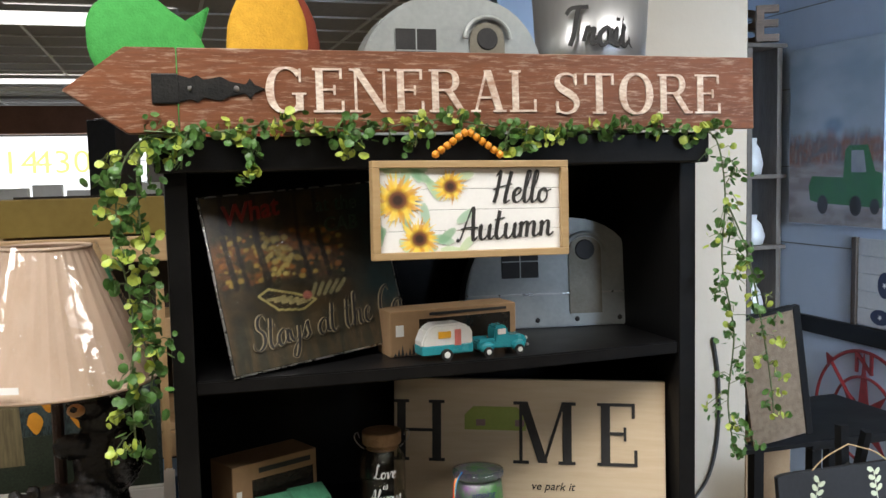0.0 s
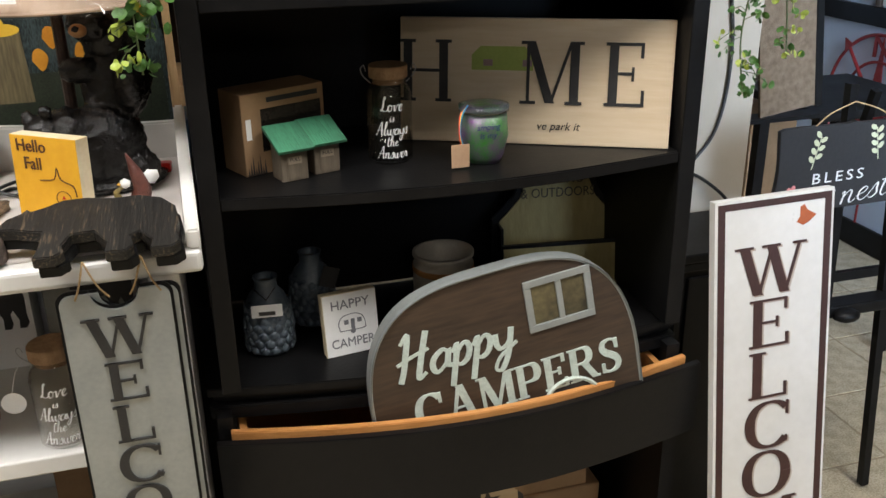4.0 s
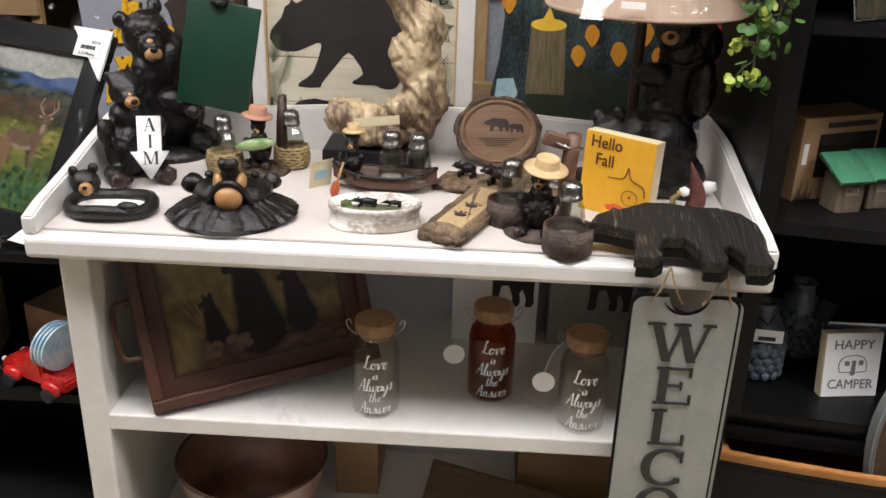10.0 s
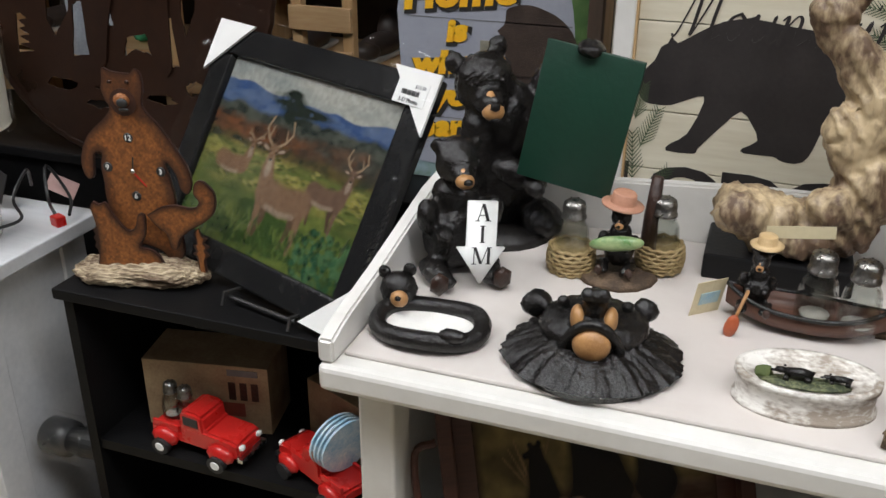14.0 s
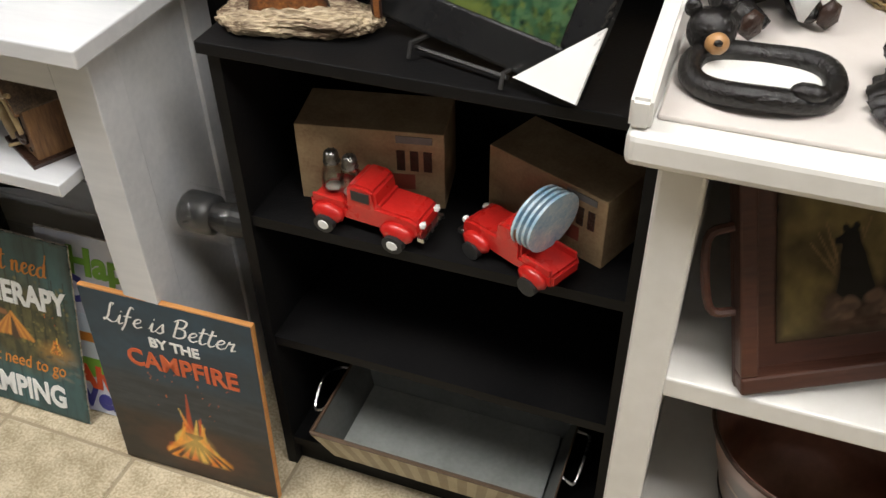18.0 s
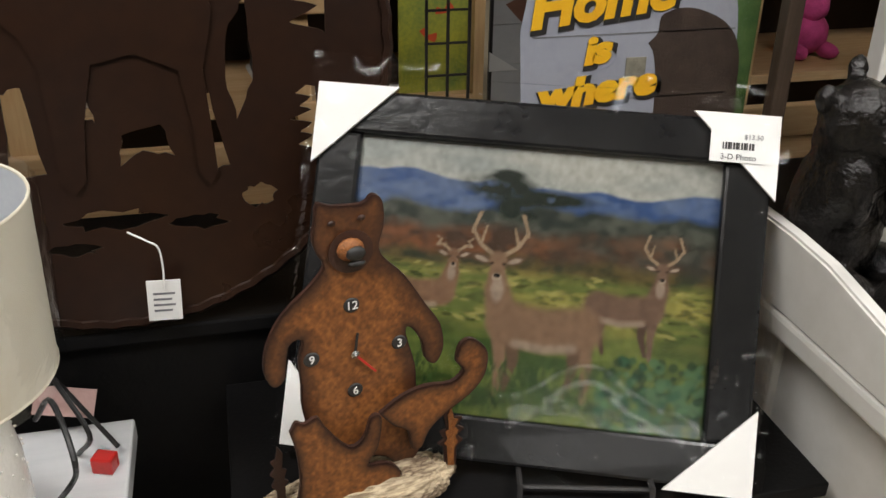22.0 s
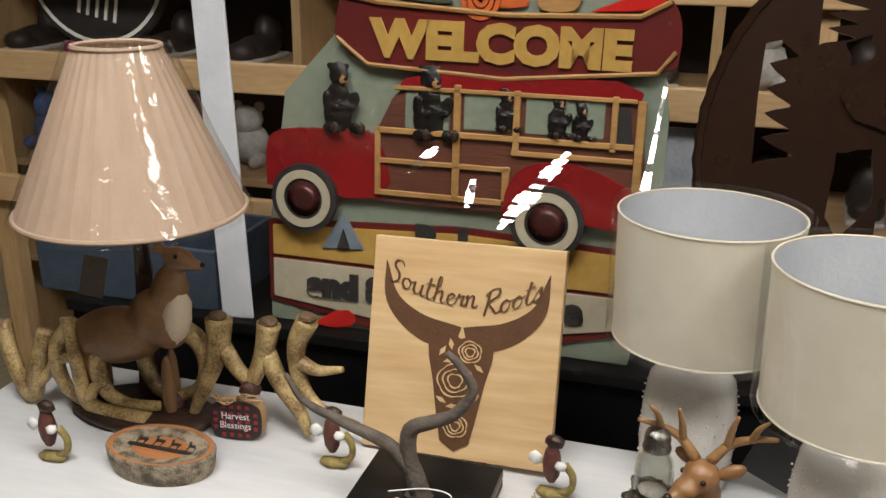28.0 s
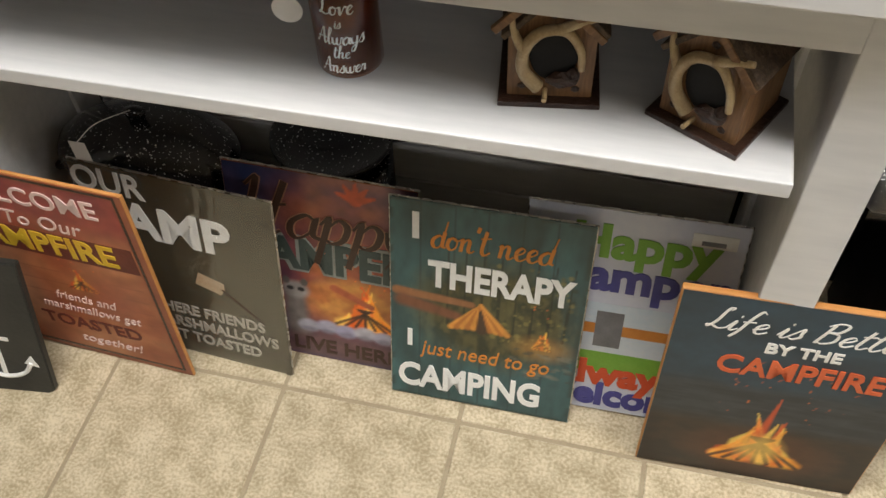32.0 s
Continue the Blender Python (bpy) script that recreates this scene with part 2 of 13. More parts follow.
def slab(outline, depth, bev=0.0, y0=0.0):
    """A flat shape in x and z, from y0 back to y0 + depth."""
    bm = bmesh.new()
    f = bm.faces.new([bm.verts.new((x, y0, z)) for x, z in outline])
    r = bmesh.ops.extrude_face_region(bm, geom=[f])
    bmesh.ops.translate(bm, verts=[v for v in r["geom"] if isinstance(v, bmesh.types.BMVert)], vec=(0, depth, 0))
    bmesh.ops.triangulate(bm, faces=[q for q in bm.faces if len(q.verts) > 8])
    if bev:
        bmesh.ops.bevel(bm, geom=[e for e in bm.edges if len(e.link_faces) == 2 and e.calc_face_angle(0) > 0.6], offset=bev, segments=2, affect="EDGES")
    return bm


def blob(parts, sub=2, rough=0.0, seed=0, fscale=30.0):
    """Rounded body from (centre, radii, turn) balls, joined and roughened."""
    out = []
    for c, r, *e in parts:
        b = bmesh.new()
        bmesh.ops.create_icosphere(b, subdivisions=sub + (1 if max(r) > 0.05 else 0), radius=1.0)
        t = Euler([radians(a) for a in e[0]]).to_matrix().to_4x4() if e else Matrix()
        moved(b, Matrix.Translation(c) @ t @ Matrix.Diagonal((*r, 1)))
        out.append(b)
    bm = join(*out)
    if rough:
        for v in bm.verts:
            p = v.co * fscale + Vector((seed, seed * 2, 0))
            v.co += v.normal * rough * (noise.noise(p) + 0.5 * noise.noise(p * 2.3))
    return bm


def oval(rx, rz, n=40, cx=0.0, cz=0.0, a0=0.0, a1=360.0):
    return [(cx + rx * math.cos(radians(a0 + (a1 - a0) * k / n)), cz + rz * math.sin(radians(a0 + (a1 - a0) * k / n))) for k in range(n)]


def words(name, body, height, mat, parent, m, label="", wide=1.0, shear=0.0, bold=0.0, depth=0.0008, align="CENTER", space=1.0):
    """Lettering with the built-in font, standing in x and z and facing -y."""
    cu = bpy.data.curves.new("lettering", "FONT")
    cu.body, cu.size, cu.shear, cu.offset, cu.extrude = body, height / 0.73, shear, bold, depth
    cu.align_x, cu.align_y, cu.space_character, cu.resolution_u = align, "CENTER", space, 3
    tmp = bpy.data.objects.new("lettering", cu)
    me = bpy.data.meshes.new_from_object(tmp)
    bpy.data.objects.remove(tmp)
    bpy.data.curves.remove(cu)
    me.transform(Matrix.Rotation(radians(90), 4, "X") @ Matrix.Diagonal((wide, 1, 1, 1)))
    me.materials.append(mat)
    return part(name, me, mat, parent, label, m)


def fuse(bm, voxel, rounds=3, rough=0.0, fscale=60.0, seed=0.0, stretch=(1, 1, 1)):
    """Melts overlapping bodies into one skin, smooths it and gives it fine relief."""
    me = bpy.data.meshes.new("melt")
    bm.to_mesh(me)
    bm.free()
    ob = new("melt", me)
    rm = ob.modifiers.new("remesh", "REMESH")
    rm.mode, rm.voxel_size = "VOXEL", voxel
    sm = ob.modifiers.new("smooth", "SMOOTH")
    sm.iterations, sm.factor = rounds, 0.5
    out = bmesh.new()
    out.from_mesh(bpy.data.meshes.new_from_object(ob.evaluated_get(bpy.context.evaluated_depsgraph_get())))
    bpy.data.objects.remove(ob)
    out.normal_update()
    if rough:
        for v in out.verts:
            p = Vector((v.co.x * stretch[0], v.co.y * stretch[1], v.co.z * stretch[2])) * fscale + Vector((seed, 0, seed))
            v.co += v.normal * rough * (noise.noise(p) + 0.6 * noise.noise(p * 2.6))
    return out
# ---- more helpers: many-material meshes, serif lettering, small kinds ----
def multi(pieces, smooth=True):
    """One mesh from (bmesh, material) pairs."""
    out, mats = bmesh.new(), []
    for bm, mat in pieces:
        bmesh.ops.recalc_face_normals(bm, faces=bm.faces[:])
        if mat not in mats:
            mats.append(mat)
        k = mats.index(mat)
        for f in bm.faces:
            f.material_index, f.smooth = k, smooth
        me = bpy.data.meshes.new("tmp")
        bm.to_mesh(me)
        bm.free()
        out.from_mesh(me)
        bpy.data.meshes.remove(me)
    me = bpy.data.meshes.new("figure")
    out.to_mesh(me)
    out.free()
    for m in mats:
        me.materials.append(m)
    return me


def figure(name, pieces, m, label, category, group=""):
    return tagged(part(name, multi(pieces), None, None, "", m), label, category, group)


def kit(name, pieces, groups, m, label, category):
    """A thing whose pieces, in order, make named parts; each group takes as many pieces as its number says."""
    t, k = thing(name, m, label, category), 0
    for nm, n in groups:
        part(nm, multi(pieces[k:k + n]), None, t)
        k += n
    return t


def ribbon(pts, widths):
    """A flat band of changing width along (x, z) points, as quads."""
    n, out = len(pts), []
    side = []
    for i in range(n):
        a, b = pts[max(i - 1, 0)], pts[min(i + 1, n - 1)]
        d = math.hypot(b[0] - a[0], b[1] - a[1]) or 1
        side.append((-(b[1] - a[1]) / d, (b[0] - a[0]) / d))
    for i in range(n - 1):
        q = []
        for j, s in ((i, 1), (i + 1, 1), (i + 1, -1), (i, -1)):
            w = (widths[j] if isinstance(widths, list) else widths) / 2
            q.append((pts[j][0] + s * w * side[j][0], pts[j][1] + s * w * side[j][1]))
        out.append(q)
    return out


def arc_band(cx, cz, rx, rz, a0, a1, thick, thin, n=26):
    pts, ws = [], []
    for k in range(n + 1):
        a = radians(a0 + (a1 - a0) * k / n)
        w = thin + (thick - thin) * abs(math.cos(a)) ** 1.2
        pts.append((cx + (rx - w / 2) * math.cos(a), cz + (rz - thin / 2) * math.sin(a)))
        ws.append(w)
    return ribbon(pts, ws)


def rect(x0, z0, x1, z1):
    return [(x0, z0), (x1, z0), (x1, z1), (x0, z1)]


def glyph(ch):
    """A roman capital, 1 high: its width and the quads of its strokes and serifs."""
    k, t, s = 0.17, 0.055, 0.05

    def stem(x):
        return [rect(x, 0, x + k, 1), rect(x - 0.07, 0, x + k + 0.07, s), rect(x - 0.07, 1 - s, x + k + 0.07, 1)]

    def dia(x0, z0, x1, z1, w):
        return [[(x0 - w / 2, z0), (x0 + w / 2, z0), (x1 + w / 2, z1), (x1 - w / 2, z1)]]

    def cap(x, z, w=0.3):
        return [rect(x - w / 2, z, x + w / 2, z + s)]
    if ch == "E":
        return 0.82, stem(0.09) + [rect(0.2, 1 - s, 0.72, 1), rect(0.2, 0, 0.76, s), rect(0.2, 0.49, 0.55, 0.49 + s), rect(0.66, 0.76, 0.72, 1), rect(0.70, 0, 0.76, 0.26), rect(0.51, 0.40, 0.56, 0.62)]
    if ch == "F":
        return 0.78, stem(0.09) + [rect(0.2, 1 - s, 0.72, 1), rect(0.2, 0.49, 0.55, 0.49 + s), rect(0.66, 0.76, 0.72, 1), rect(0.51, 0.40, 0.56, 0.62)]
    if ch == "L":
        return 0.80, stem(0.09) + [rect(0.2, 0, 0.74, s), rect(0.68, 0, 0.74, 0.3)]
    if ch == "I":
        return 0.42, stem(0.12)
    if ch == "T":
        return 0.88, [rect(0.36, 0, 0.53, 1), rect(0.27, 0, 0.62, s), rect(0.05, 1 - s, 0.84, 1), rect(0.05, 0.72, 0.11, 1), rect(0.78, 0.72, 0.84, 1)]
    if ch == "H":
        return 1.05, stem(0.09) + stem(0.79) + [rect(0.2, 0.48, 0.85, 0.48 + s)]
    if ch == "N":
        return 1.05, [rect(0.14, 0, 0.20, 1), rect(0.84, 0, 0.90, 1)] + dia(0.18, 1, 0.87, 0, 0.19) + cap(0.17, 0) + cap(0.87, 1 - s) + [rect(0.02, 1 - s, 0.2, 1)]
    if ch == "M":
        return 1.22, [rect(0.13, 0, 0.19, 1), rect(0.95, 0, 1.12, 1)] + dia(0.20, 1, 0.58, 0.02, 0.18) + dia(0.60, 0.02, 0.97, 1, 0.06) + cap(0.16, 0) + cap(1.03, 0, 0.32) + [rect(0.02, 1 - s, 0.2, 1), rect(1.0, 1 - s, 1.2, 1)]
    if ch == "W":
        return 1.35, dia(0.17, 1, 0.43, 0, 0.18) + dia(0.45, 0, 0.68, 0.98, 0.06) + dia(0.66, 1, 0.92, 0, 0.18) + dia(0.94, 0, 1.18, 1, 0.06) + cap(0.17, 1 - s, 0.34) + cap(0.66, 1 - s, 0.34) + cap(1.18, 1 - s, 0.26)
    if ch == "A":
        return 1.0, dia(0.16, 0, 0.47, 1, 0.06) + dia(0.80, 0, 0.49, 1, 0.19) + [rect(0.26, 0.32, 0.66, 0.32 + s)] + cap(0.16, 0, 0.26) + cap(0.80, 0, 0.34)
    if ch == "O":
        return 1.05, arc_band(0.52, 0.5, 0.47, 0.52, 0, 360, 0.19, 0.05, 40)
    if ch == "C":
        return 0.98, arc_band(0.53, 0.5, 0.48, 0.52, 42, 318, 0.19, 0.05, 32) + [rect(0.83, 0.68, 0.88, 0.98), rect(0.83, 0.06, 0.87, 0.2)]
    if ch == "G":
        return 1.08, arc_band(0.53, 0.5, 0.48, 0.52, 42, 312, 0.19, 0.05, 32) + [rect(0.83, 0.68, 0.88, 0.98), rect(0.75, 0.04, 0.92, 0.44), rect(0.66, 0.40, 1.0, 0.44)]
    if ch == "R":
        return 1.0, stem(0.09) + arc_band(0.48, 0.745, 0.32, 0.255, 90, -90, 0.17, 0.05, 18) + [rect(0.2, 1 - s, 0.5, 1), rect(0.2, 0.49, 0.5, 0.54)] + dia(0.52, 0.5, 0.86, 0, 0.18) + cap(0.88, 0, 0.22)
    if ch == "P":
        return 0.88, stem(0.09) + arc_band(0.48, 0.72, 0.34, 0.28, 90, -90, 0.18, 0.05, 18) + [rect(0.2, 1 - s, 0.5, 1), rect(0.2, 0.44, 0.5, 0.49)]
    if ch == "S":
        pts = [(0.60, 0.76), (0.56, 0.92), (0.38, 0.985), (0.18, 0.92), (0.13, 0.76), (0.22, 0.62), (0.40, 0.52), (0.56, 0.41), (0.63, 0.26), (0.56, 0.09), (0.36, 0.015), (0.16, 0.07), (0.10, 0.24)]
        ws = [0.05, 0.05, 0.05, 0.09, 0.14, 0.17, 0.18, 0.17, 0.14, 0.09, 0.05, 0.05, 0.05]
        c = [(p.x, p.y) for p in curve([(a, b, 0) for a, b in pts], 4)]
        w = [ws[min(i // 4, 12)] + (ws[min(i // 4 + 1, 12)] - ws[min(i // 4, 12)]) * (i % 4) / 4 for i in range(len(c))]
        return 0.74, ribbon(c, w) + [rect(0.58, 0.70, 0.63, 0.98), rect(0.09, 0.02, 0.14, 0.3)]
    return 0.45, []


def serif(name, body, h, mat, parent, m, wide=1.0, gap=0.06, down=0.0, depth=0.0015, label="", each=False):
    """Roman capitals in x and z facing -y, centred; with down they stand one under another, that far apart."""
    rows = list(body) if down else [body]
    bm, obs = bmesh.new(), []
    for r, row in enumerate(rows):
        total = sum(glyph(c)[0] + gap for c in row) - gap
        x = -total / 2
        for c in row:
            w, quads = glyph(c)
            for k, q in enumerate(quads):
                y = -depth - 0.00003 * k
                f = [bm.verts.new(((x + a) * h * wide, y, (b - 0.5) * h - r * down)) for a, b in q]
                g = [bm.verts.new((v.co.x, 0, v.co.z)) for v in f]
                bm.faces.new(f)
                for i in range(4):
                    bm.faces.new((f[i], f[(i + 1) % 4], g[(i + 1) % 4], g[i]))
            x += w + gap
            if each:
                obs.append(part(name, bm, mat, parent, label if not obs else "", m))
                bm = bmesh.new()
    if each:
        bm.free()
        return obs
    return part(name, bm, mat, parent, label, m)


SCRIPT = {
    "a": (0.50, [[(0.42, 0.36), (0.28, 0.45), (0.10, 0.30), (0.10, 0.10), (0.22, 0.0), (0.38, 0.15), (0.42, 0.42), (0.42, 0.12), (0.54, 0.04)]]),
    "b": (0.46, [[(0.06, 0.2), (0.2, 0.7), (0.22, 0.98), (0.12, 0.9), (0.12, 0.1), (0.28, 0.0), (0.40, 0.15), (0.34, 0.36), (0.2, 0.34)]]),
    "d": (0.52, [[(0.40, 0.36), (0.28, 0.45), (0.10, 0.30), (0.10, 0.10), (0.22, 0.0), (0.38, 0.15), (0.48, 0.98)], [(0.44, 0.6), (0.42, 0.12), (0.54, 0.04)]]),
    "e": (0.40, [[(0.03, 0.16), (0.25, 0.26), (0.34, 0.38), (0.24, 0.46), (0.10, 0.32), (0.12, 0.08), (0.26, 0.0), (0.43, 0.12)]]),
    "f": (0.36, [[(0.34, 0.92), (0.22, 0.98), (0.14, 0.6), (0.10, 0.0), (0.02, -0.3)], [(0.0, 0.44), (0.32, 0.48)]]),
    "h": (0.50, [[(0.02, 0.1), (0.2, 0.7), (0.22, 0.95), (0.13, 0.95), (0.10, 0.5), (0.08, 0.0)], [(0.09, 0.2), (0.22, 0.44), (0.34, 0.40), (0.34, 0.10), (0.42, 0.0), (0.53, 0.1)]]),
    "i": (0.26, [[(0.0, 0.1), (0.10, 0.45), (0.10, 0.08), (0.18, 0.0), (0.30, 0.12)], [(0.12, 0.62), (0.13, 0.70)]]),
    "k": (0.44, [[(0.02, 0.1), (0.2, 0.7), (0.22, 0.95), (0.12, 0.9), (0.09, 0.0)], [(0.1, 0.22), (0.3, 0.42), (0.17, 0.24), (0.36, 0.02), (0.46, 0.08)]]),
    "l": (0.28, [[(0.0, 0.1), (0.2, 0.7), (0.22, 0.96), (0.12, 0.94), (0.08, 0.3), (0.12, 0.04), (0.2, 0.0), (0.32, 0.12)]]),
    "m": (0.72, [[(0.0, 0.38), (0.08, 0.43), (0.08, 0.0)], [(0.08, 0.22), (0.2, 0.45), (0.30, 0.38), (0.30, 0.0)], [(0.30, 0.22), (0.44, 0.45), (0.54, 0.38), (0.54, 0.1), (0.62, 0.0), (0.75, 0.1)]]),
    "n": (0.50, [[(0.0, 0.38), (0.08, 0.43), (0.08, 0.0)], [(0.08, 0.22), (0.22, 0.45), (0.32, 0.38), (0.32, 0.1), (0.40, 0.0), (0.53, 0.1)]]),
    "o": (0.46, [[(0.26, 0.45), (0.10, 0.35), (0.08, 0.12), (0.22, 0.0), (0.36, 0.12), (0.36, 0.34), (0.24, 0.44), (0.34, 0.36), (0.50, 0.40)]]),
    "p": (0.46, [[(0.0, 0.32), (0.10, 0.44), (0.06, -0.42)], [(0.09, 0.25), (0.24, 0.45), (0.38, 0.34), (0.36, 0.1), (0.22, 0.0), (0.10, 0.08)]]),
    "r": (0.38, [[(0.02, 0.1), (0.10, 0.47), (0.12, 0.36), (0.28, 0.42), (0.26, 0.2), (0.28, 0.04), (0.42, 0.1)]]),
    "s": (0.34, [[(0.0, 0.08), (0.22, 0.50), (0.26, 0.3), (0.30, 0.12), (0.16, 0.0), (0.04, 0.06)]]),
    "t": (0.34, [[(0.15, 0.84), (0.10, 0.2), (0.16, 0.02), (0.24, 0.0), (0.38, 0.12)], [(0.0, 0.56), (0.34, 0.62)]]),
    "u": (0.52, [[(0.02, 0.36), (0.08, 0.43), (0.08, 0.12), (0.18, 0.0), (0.32, 0.12), (0.38, 0.44), (0.38, 0.1), (0.46, 0.0), (0.56, 0.1)]]),
    "v": (0.44, [[(0.02, 0.40), (0.10, 0.40), (0.18, 0.0), (0.36, 0.44), (0.46, 0.38)]]),
    "w": (0.60, [[(0.02, 0.42), (0.08, 0.15), (0.18, 0.0), (0.28, 0.15), (0.30, 0.42), (0.32, 0.12), (0.42, 0.0), (0.54, 0.15), (0.54, 0.44), (0.64, 0.38)]]),
    "y": (0.50, [[(0.02, 0.40), (0.08, 0.15), (0.2, 0.04), (0.34, 0.15), (0.38, 0.44), (0.36, -0.1), (0.24, -0.42), (0.10, -0.36), (0.2, -0.12), (0.54, 0.1)]]),
    "A": (0.70, [[(0.0, 0.05), (0.12, 0.05), (0.42, 0.98), (0.50, 0.5), (0.56, 0.0), (0.70, 0.1)], [(0.10, 0.34), (0.34, 0.38), (0.68, 0.36)]]),
    "B": (0.60, [[(0.14, 0.9), (0.1, 0.0)], [(0.0, 0.8), (0.2, 0.97), (0.46, 0.9), (0.4, 0.6), (0.2, 0.52), (0.46, 0.45), (0.5, 0.15), (0.28, 0.0), (0.08, 0.08)]]),
    "C": (0.56, [[(0.52, 0.8), (0.40, 0.97), (0.16, 0.8), (0.06, 0.4), (0.16, 0.06), (0.36, 0.0), (0.56, 0.14)]]),
    "H": (0.70, [[(0.06, 0.82), (0.2, 0.98), (0.16, 0.3), (0.10, 0.0)], [(0.60, 0.98), (0.52, 0.4), (0.50, 0.0), (0.66, 0.08)], [(0.0, 0.40), (0.3, 0.50), (0.68, 0.58)]]),
    "L": (0.56, [[(0.3, 0.85), (0.34, 0.98), (0.22, 0.9), (0.2, 0.3), (0.08, 0.04), (0.04, 0.12), (0.2, 0.1), (0.4, 0.0), (0.6, 0.1)]]),
    "M": (0.86, [[(0.0, 0.05), (0.10, 0.1), (0.28, 0.97), (0.34, 0.3), (0.36, 0.08), (0.62, 0.97), (0.66, 0.3), (0.72, 0.02), (0.88, 0.08)]]),
    "R": (0.64, [[(0.16, 0.9), (0.14, 0.4), (0.10, 0.0)], [(0.0, 0.75), (0.2, 0.95), (0.48, 0.95), (0.52, 0.7), (0.2, 0.48), (0.40, 0.2), (0.56, 0.0), (0.68, 0.1)]]),
    "S": (0.56, [[(0.56, 0.8), (0.44, 0.98), (0.24, 0.9), (0.22, 0.65), (0.42, 0.45), (0.44, 0.18), (0.24, 0.0), (0.04, 0.1), (0.06, 0.24)]]),
    "T": (0.56, [[(0.0, 0.8), (0.15, 0.95), (0.62, 0.97)], [(0.34, 0.94), (0.28, 0.3), (0.2, 0.0)]]),
    "'": (0.16, [[(0.06, 0.95), (0.02, 0.75)]]),
    " ": (0.30, []),
}


def script(body, h, mat, parent, m, weight=0.09, slant=0.18, wide=1.0, label="", bend=None, thin=0.4, depth=0.0007, name="lettering"):
    """Joined brush handwriting h high in x and z facing -y, centred; bend lifts it by a function of x."""
    total = sum(SCRIPT[c][0] for c in body)
    x0, bm, k = -total / 2, bmesh.new(), 0
    for c in body:
        w, strokes = SCRIPT[c]
        for st in strokes:
            pts = []
            for q in curve([(x0 + a + slant * b, 0, b - 0.3) for a, b in st], 6):
                px, pz = q.x * h * wide, q.z * h
                pts.append((px, pz + (bend(px) if bend else 0)))
            ws = []
            for i in range(len(pts)):
                a, b = pts[max(i - 1, 0)], pts[min(i + 1, len(pts) - 1)]
                d = math.hypot(b[0] - a[0], b[1] - a[1]) or 1
                ws.append(h * weight * (thin + (1 - thin) * max(0.0, (a[1] - b[1]) / d)))
            for q in ribbon(pts, ws):
                k += 1
                y = -depth - 0.000012 * (k % 40)
                f = [bm.verts.new((a, y, b)) for a, b in q]
                g = [bm.verts.new((a, 0, b)) for a, b in q]
                bm.faces.new(f)
                for i in (0, 2):
                    bm.faces.new((f[i], f[(i + 1) % 4], g[(i + 1) % 4], g[i]))
        x0 += w
    return part(name, bm, mat, parent, label, m)


RESIN = M("black_glazed_resin", (0.005, 0.0045, 0.0045), (0.014, 0.012, 0.011), 40, 0.22, 0, 0.5, 260, rvar=0.12, spec=0.42)
RESINB = M("dark_brown_resin", (0.020, 0.010, 0.007), (0.045, 0.020, 0.012), 40, 0.35, 0, 0.5, 240)
TAN = M("painted_tan_muzzle", (0.44, 0.235, 0.09), (0.30, 0.15, 0.055), 60, 0.4, 0, 0.2, 300)
RED = M("red_paint", (0.55, 0.02, 0.015), (0.42, 0.012, 0.01), 20, 0.3, 0, 0.05, 90, coat=0.3)
STRAW = M("straw_hat_paint", (0.62, 0.46, 0.25), (0.50, 0.33, 0.15), 60, 0.55, 0, 0.3, 300)
WICKER = M("woven_wicker", (0.40, 0.30, 0.14), (0.22, 0.15, 0.06), 90, 0.6, 0, 0.6, 300)
BARK = M("tree_bark", (0.13, 0.085, 0.05), (0.055, 0.035, 0.022), 45, 0.8, 0, 0.9, 160, width=0.09)
LOGBARK = M("grey_brown_bark", (0.10, 0.07, 0.055), (0.045, 0.032, 0.027), 60, 0.75, 0, 0.9, 200, width=0.09)
PAPER = M("white_paper", (0.82, 0.81, 0.79), (0.76, 0.75, 0.73), 20, 0.7, 0, 0.03)
INK = M("black_ink", (0.015, 0.014, 0.014), (0.03, 0.028, 0.027), 40, 0.55, 0, 0.05)
GREY_INK = M("grey_print", (0.20, 0.20, 0.21), (0.14, 0.14, 0.15), 40, 0.6, 0, 0.05)
WHITE_INK = M("white_print", (0.82, 0.82, 0.80), (0.72, 0.72, 0.70), 60, 0.5, 0, 0.05)
STEEL = M("brushed_steel", (0.55, 0.54, 0.52), (0.42, 0.41, 0.40), 60, 0.28, 1.0, 0.1, 200)
GALV = M("galvanised_metal", (0.42, 0.44, 0.43), (0.33, 0.35, 0.34), 14, 0.5, 0.55, 0.1, 60)
BRASS = M("dull_brass", (0.45, 0.32, 0.12), (0.30, 0.20, 0.07), 30, 0.4, 0.9, 0.1)
CORK = M("cork", (0.36, 0.22, 0.12), (0.26, 0.15, 0.075), 90, 0.8, 0, 0.4, 260)
TWINE = M("jute_twine", (0.48, 0.34, 0.18), (0.34, 0.22, 0.10), 200, 0.8, 0, 0.5, 500)
CABLE = M("black_cable", (0.012, 0.012, 0.012), (0.02, 0.02, 0.02), 50, 0.4)
SMOKE = film("smoky_glass", 0.04, (0.90, 0.885, 0.86), 0.03, 0.05, 0.8)
AMBER = film("amber_glass", 0.04, (0.74, 0.45, 0.32), 0.03, 0.05, 0.8)
FILM = film("clear_wrapping_film")
WRAPF = film("shade_wrapping_film", 0.10, rough=0.05, crease=0.22, edge=0.3)
GLINT = film("glint_film", 0.30, rough=0.06, crease=0.10, edge=0.2)
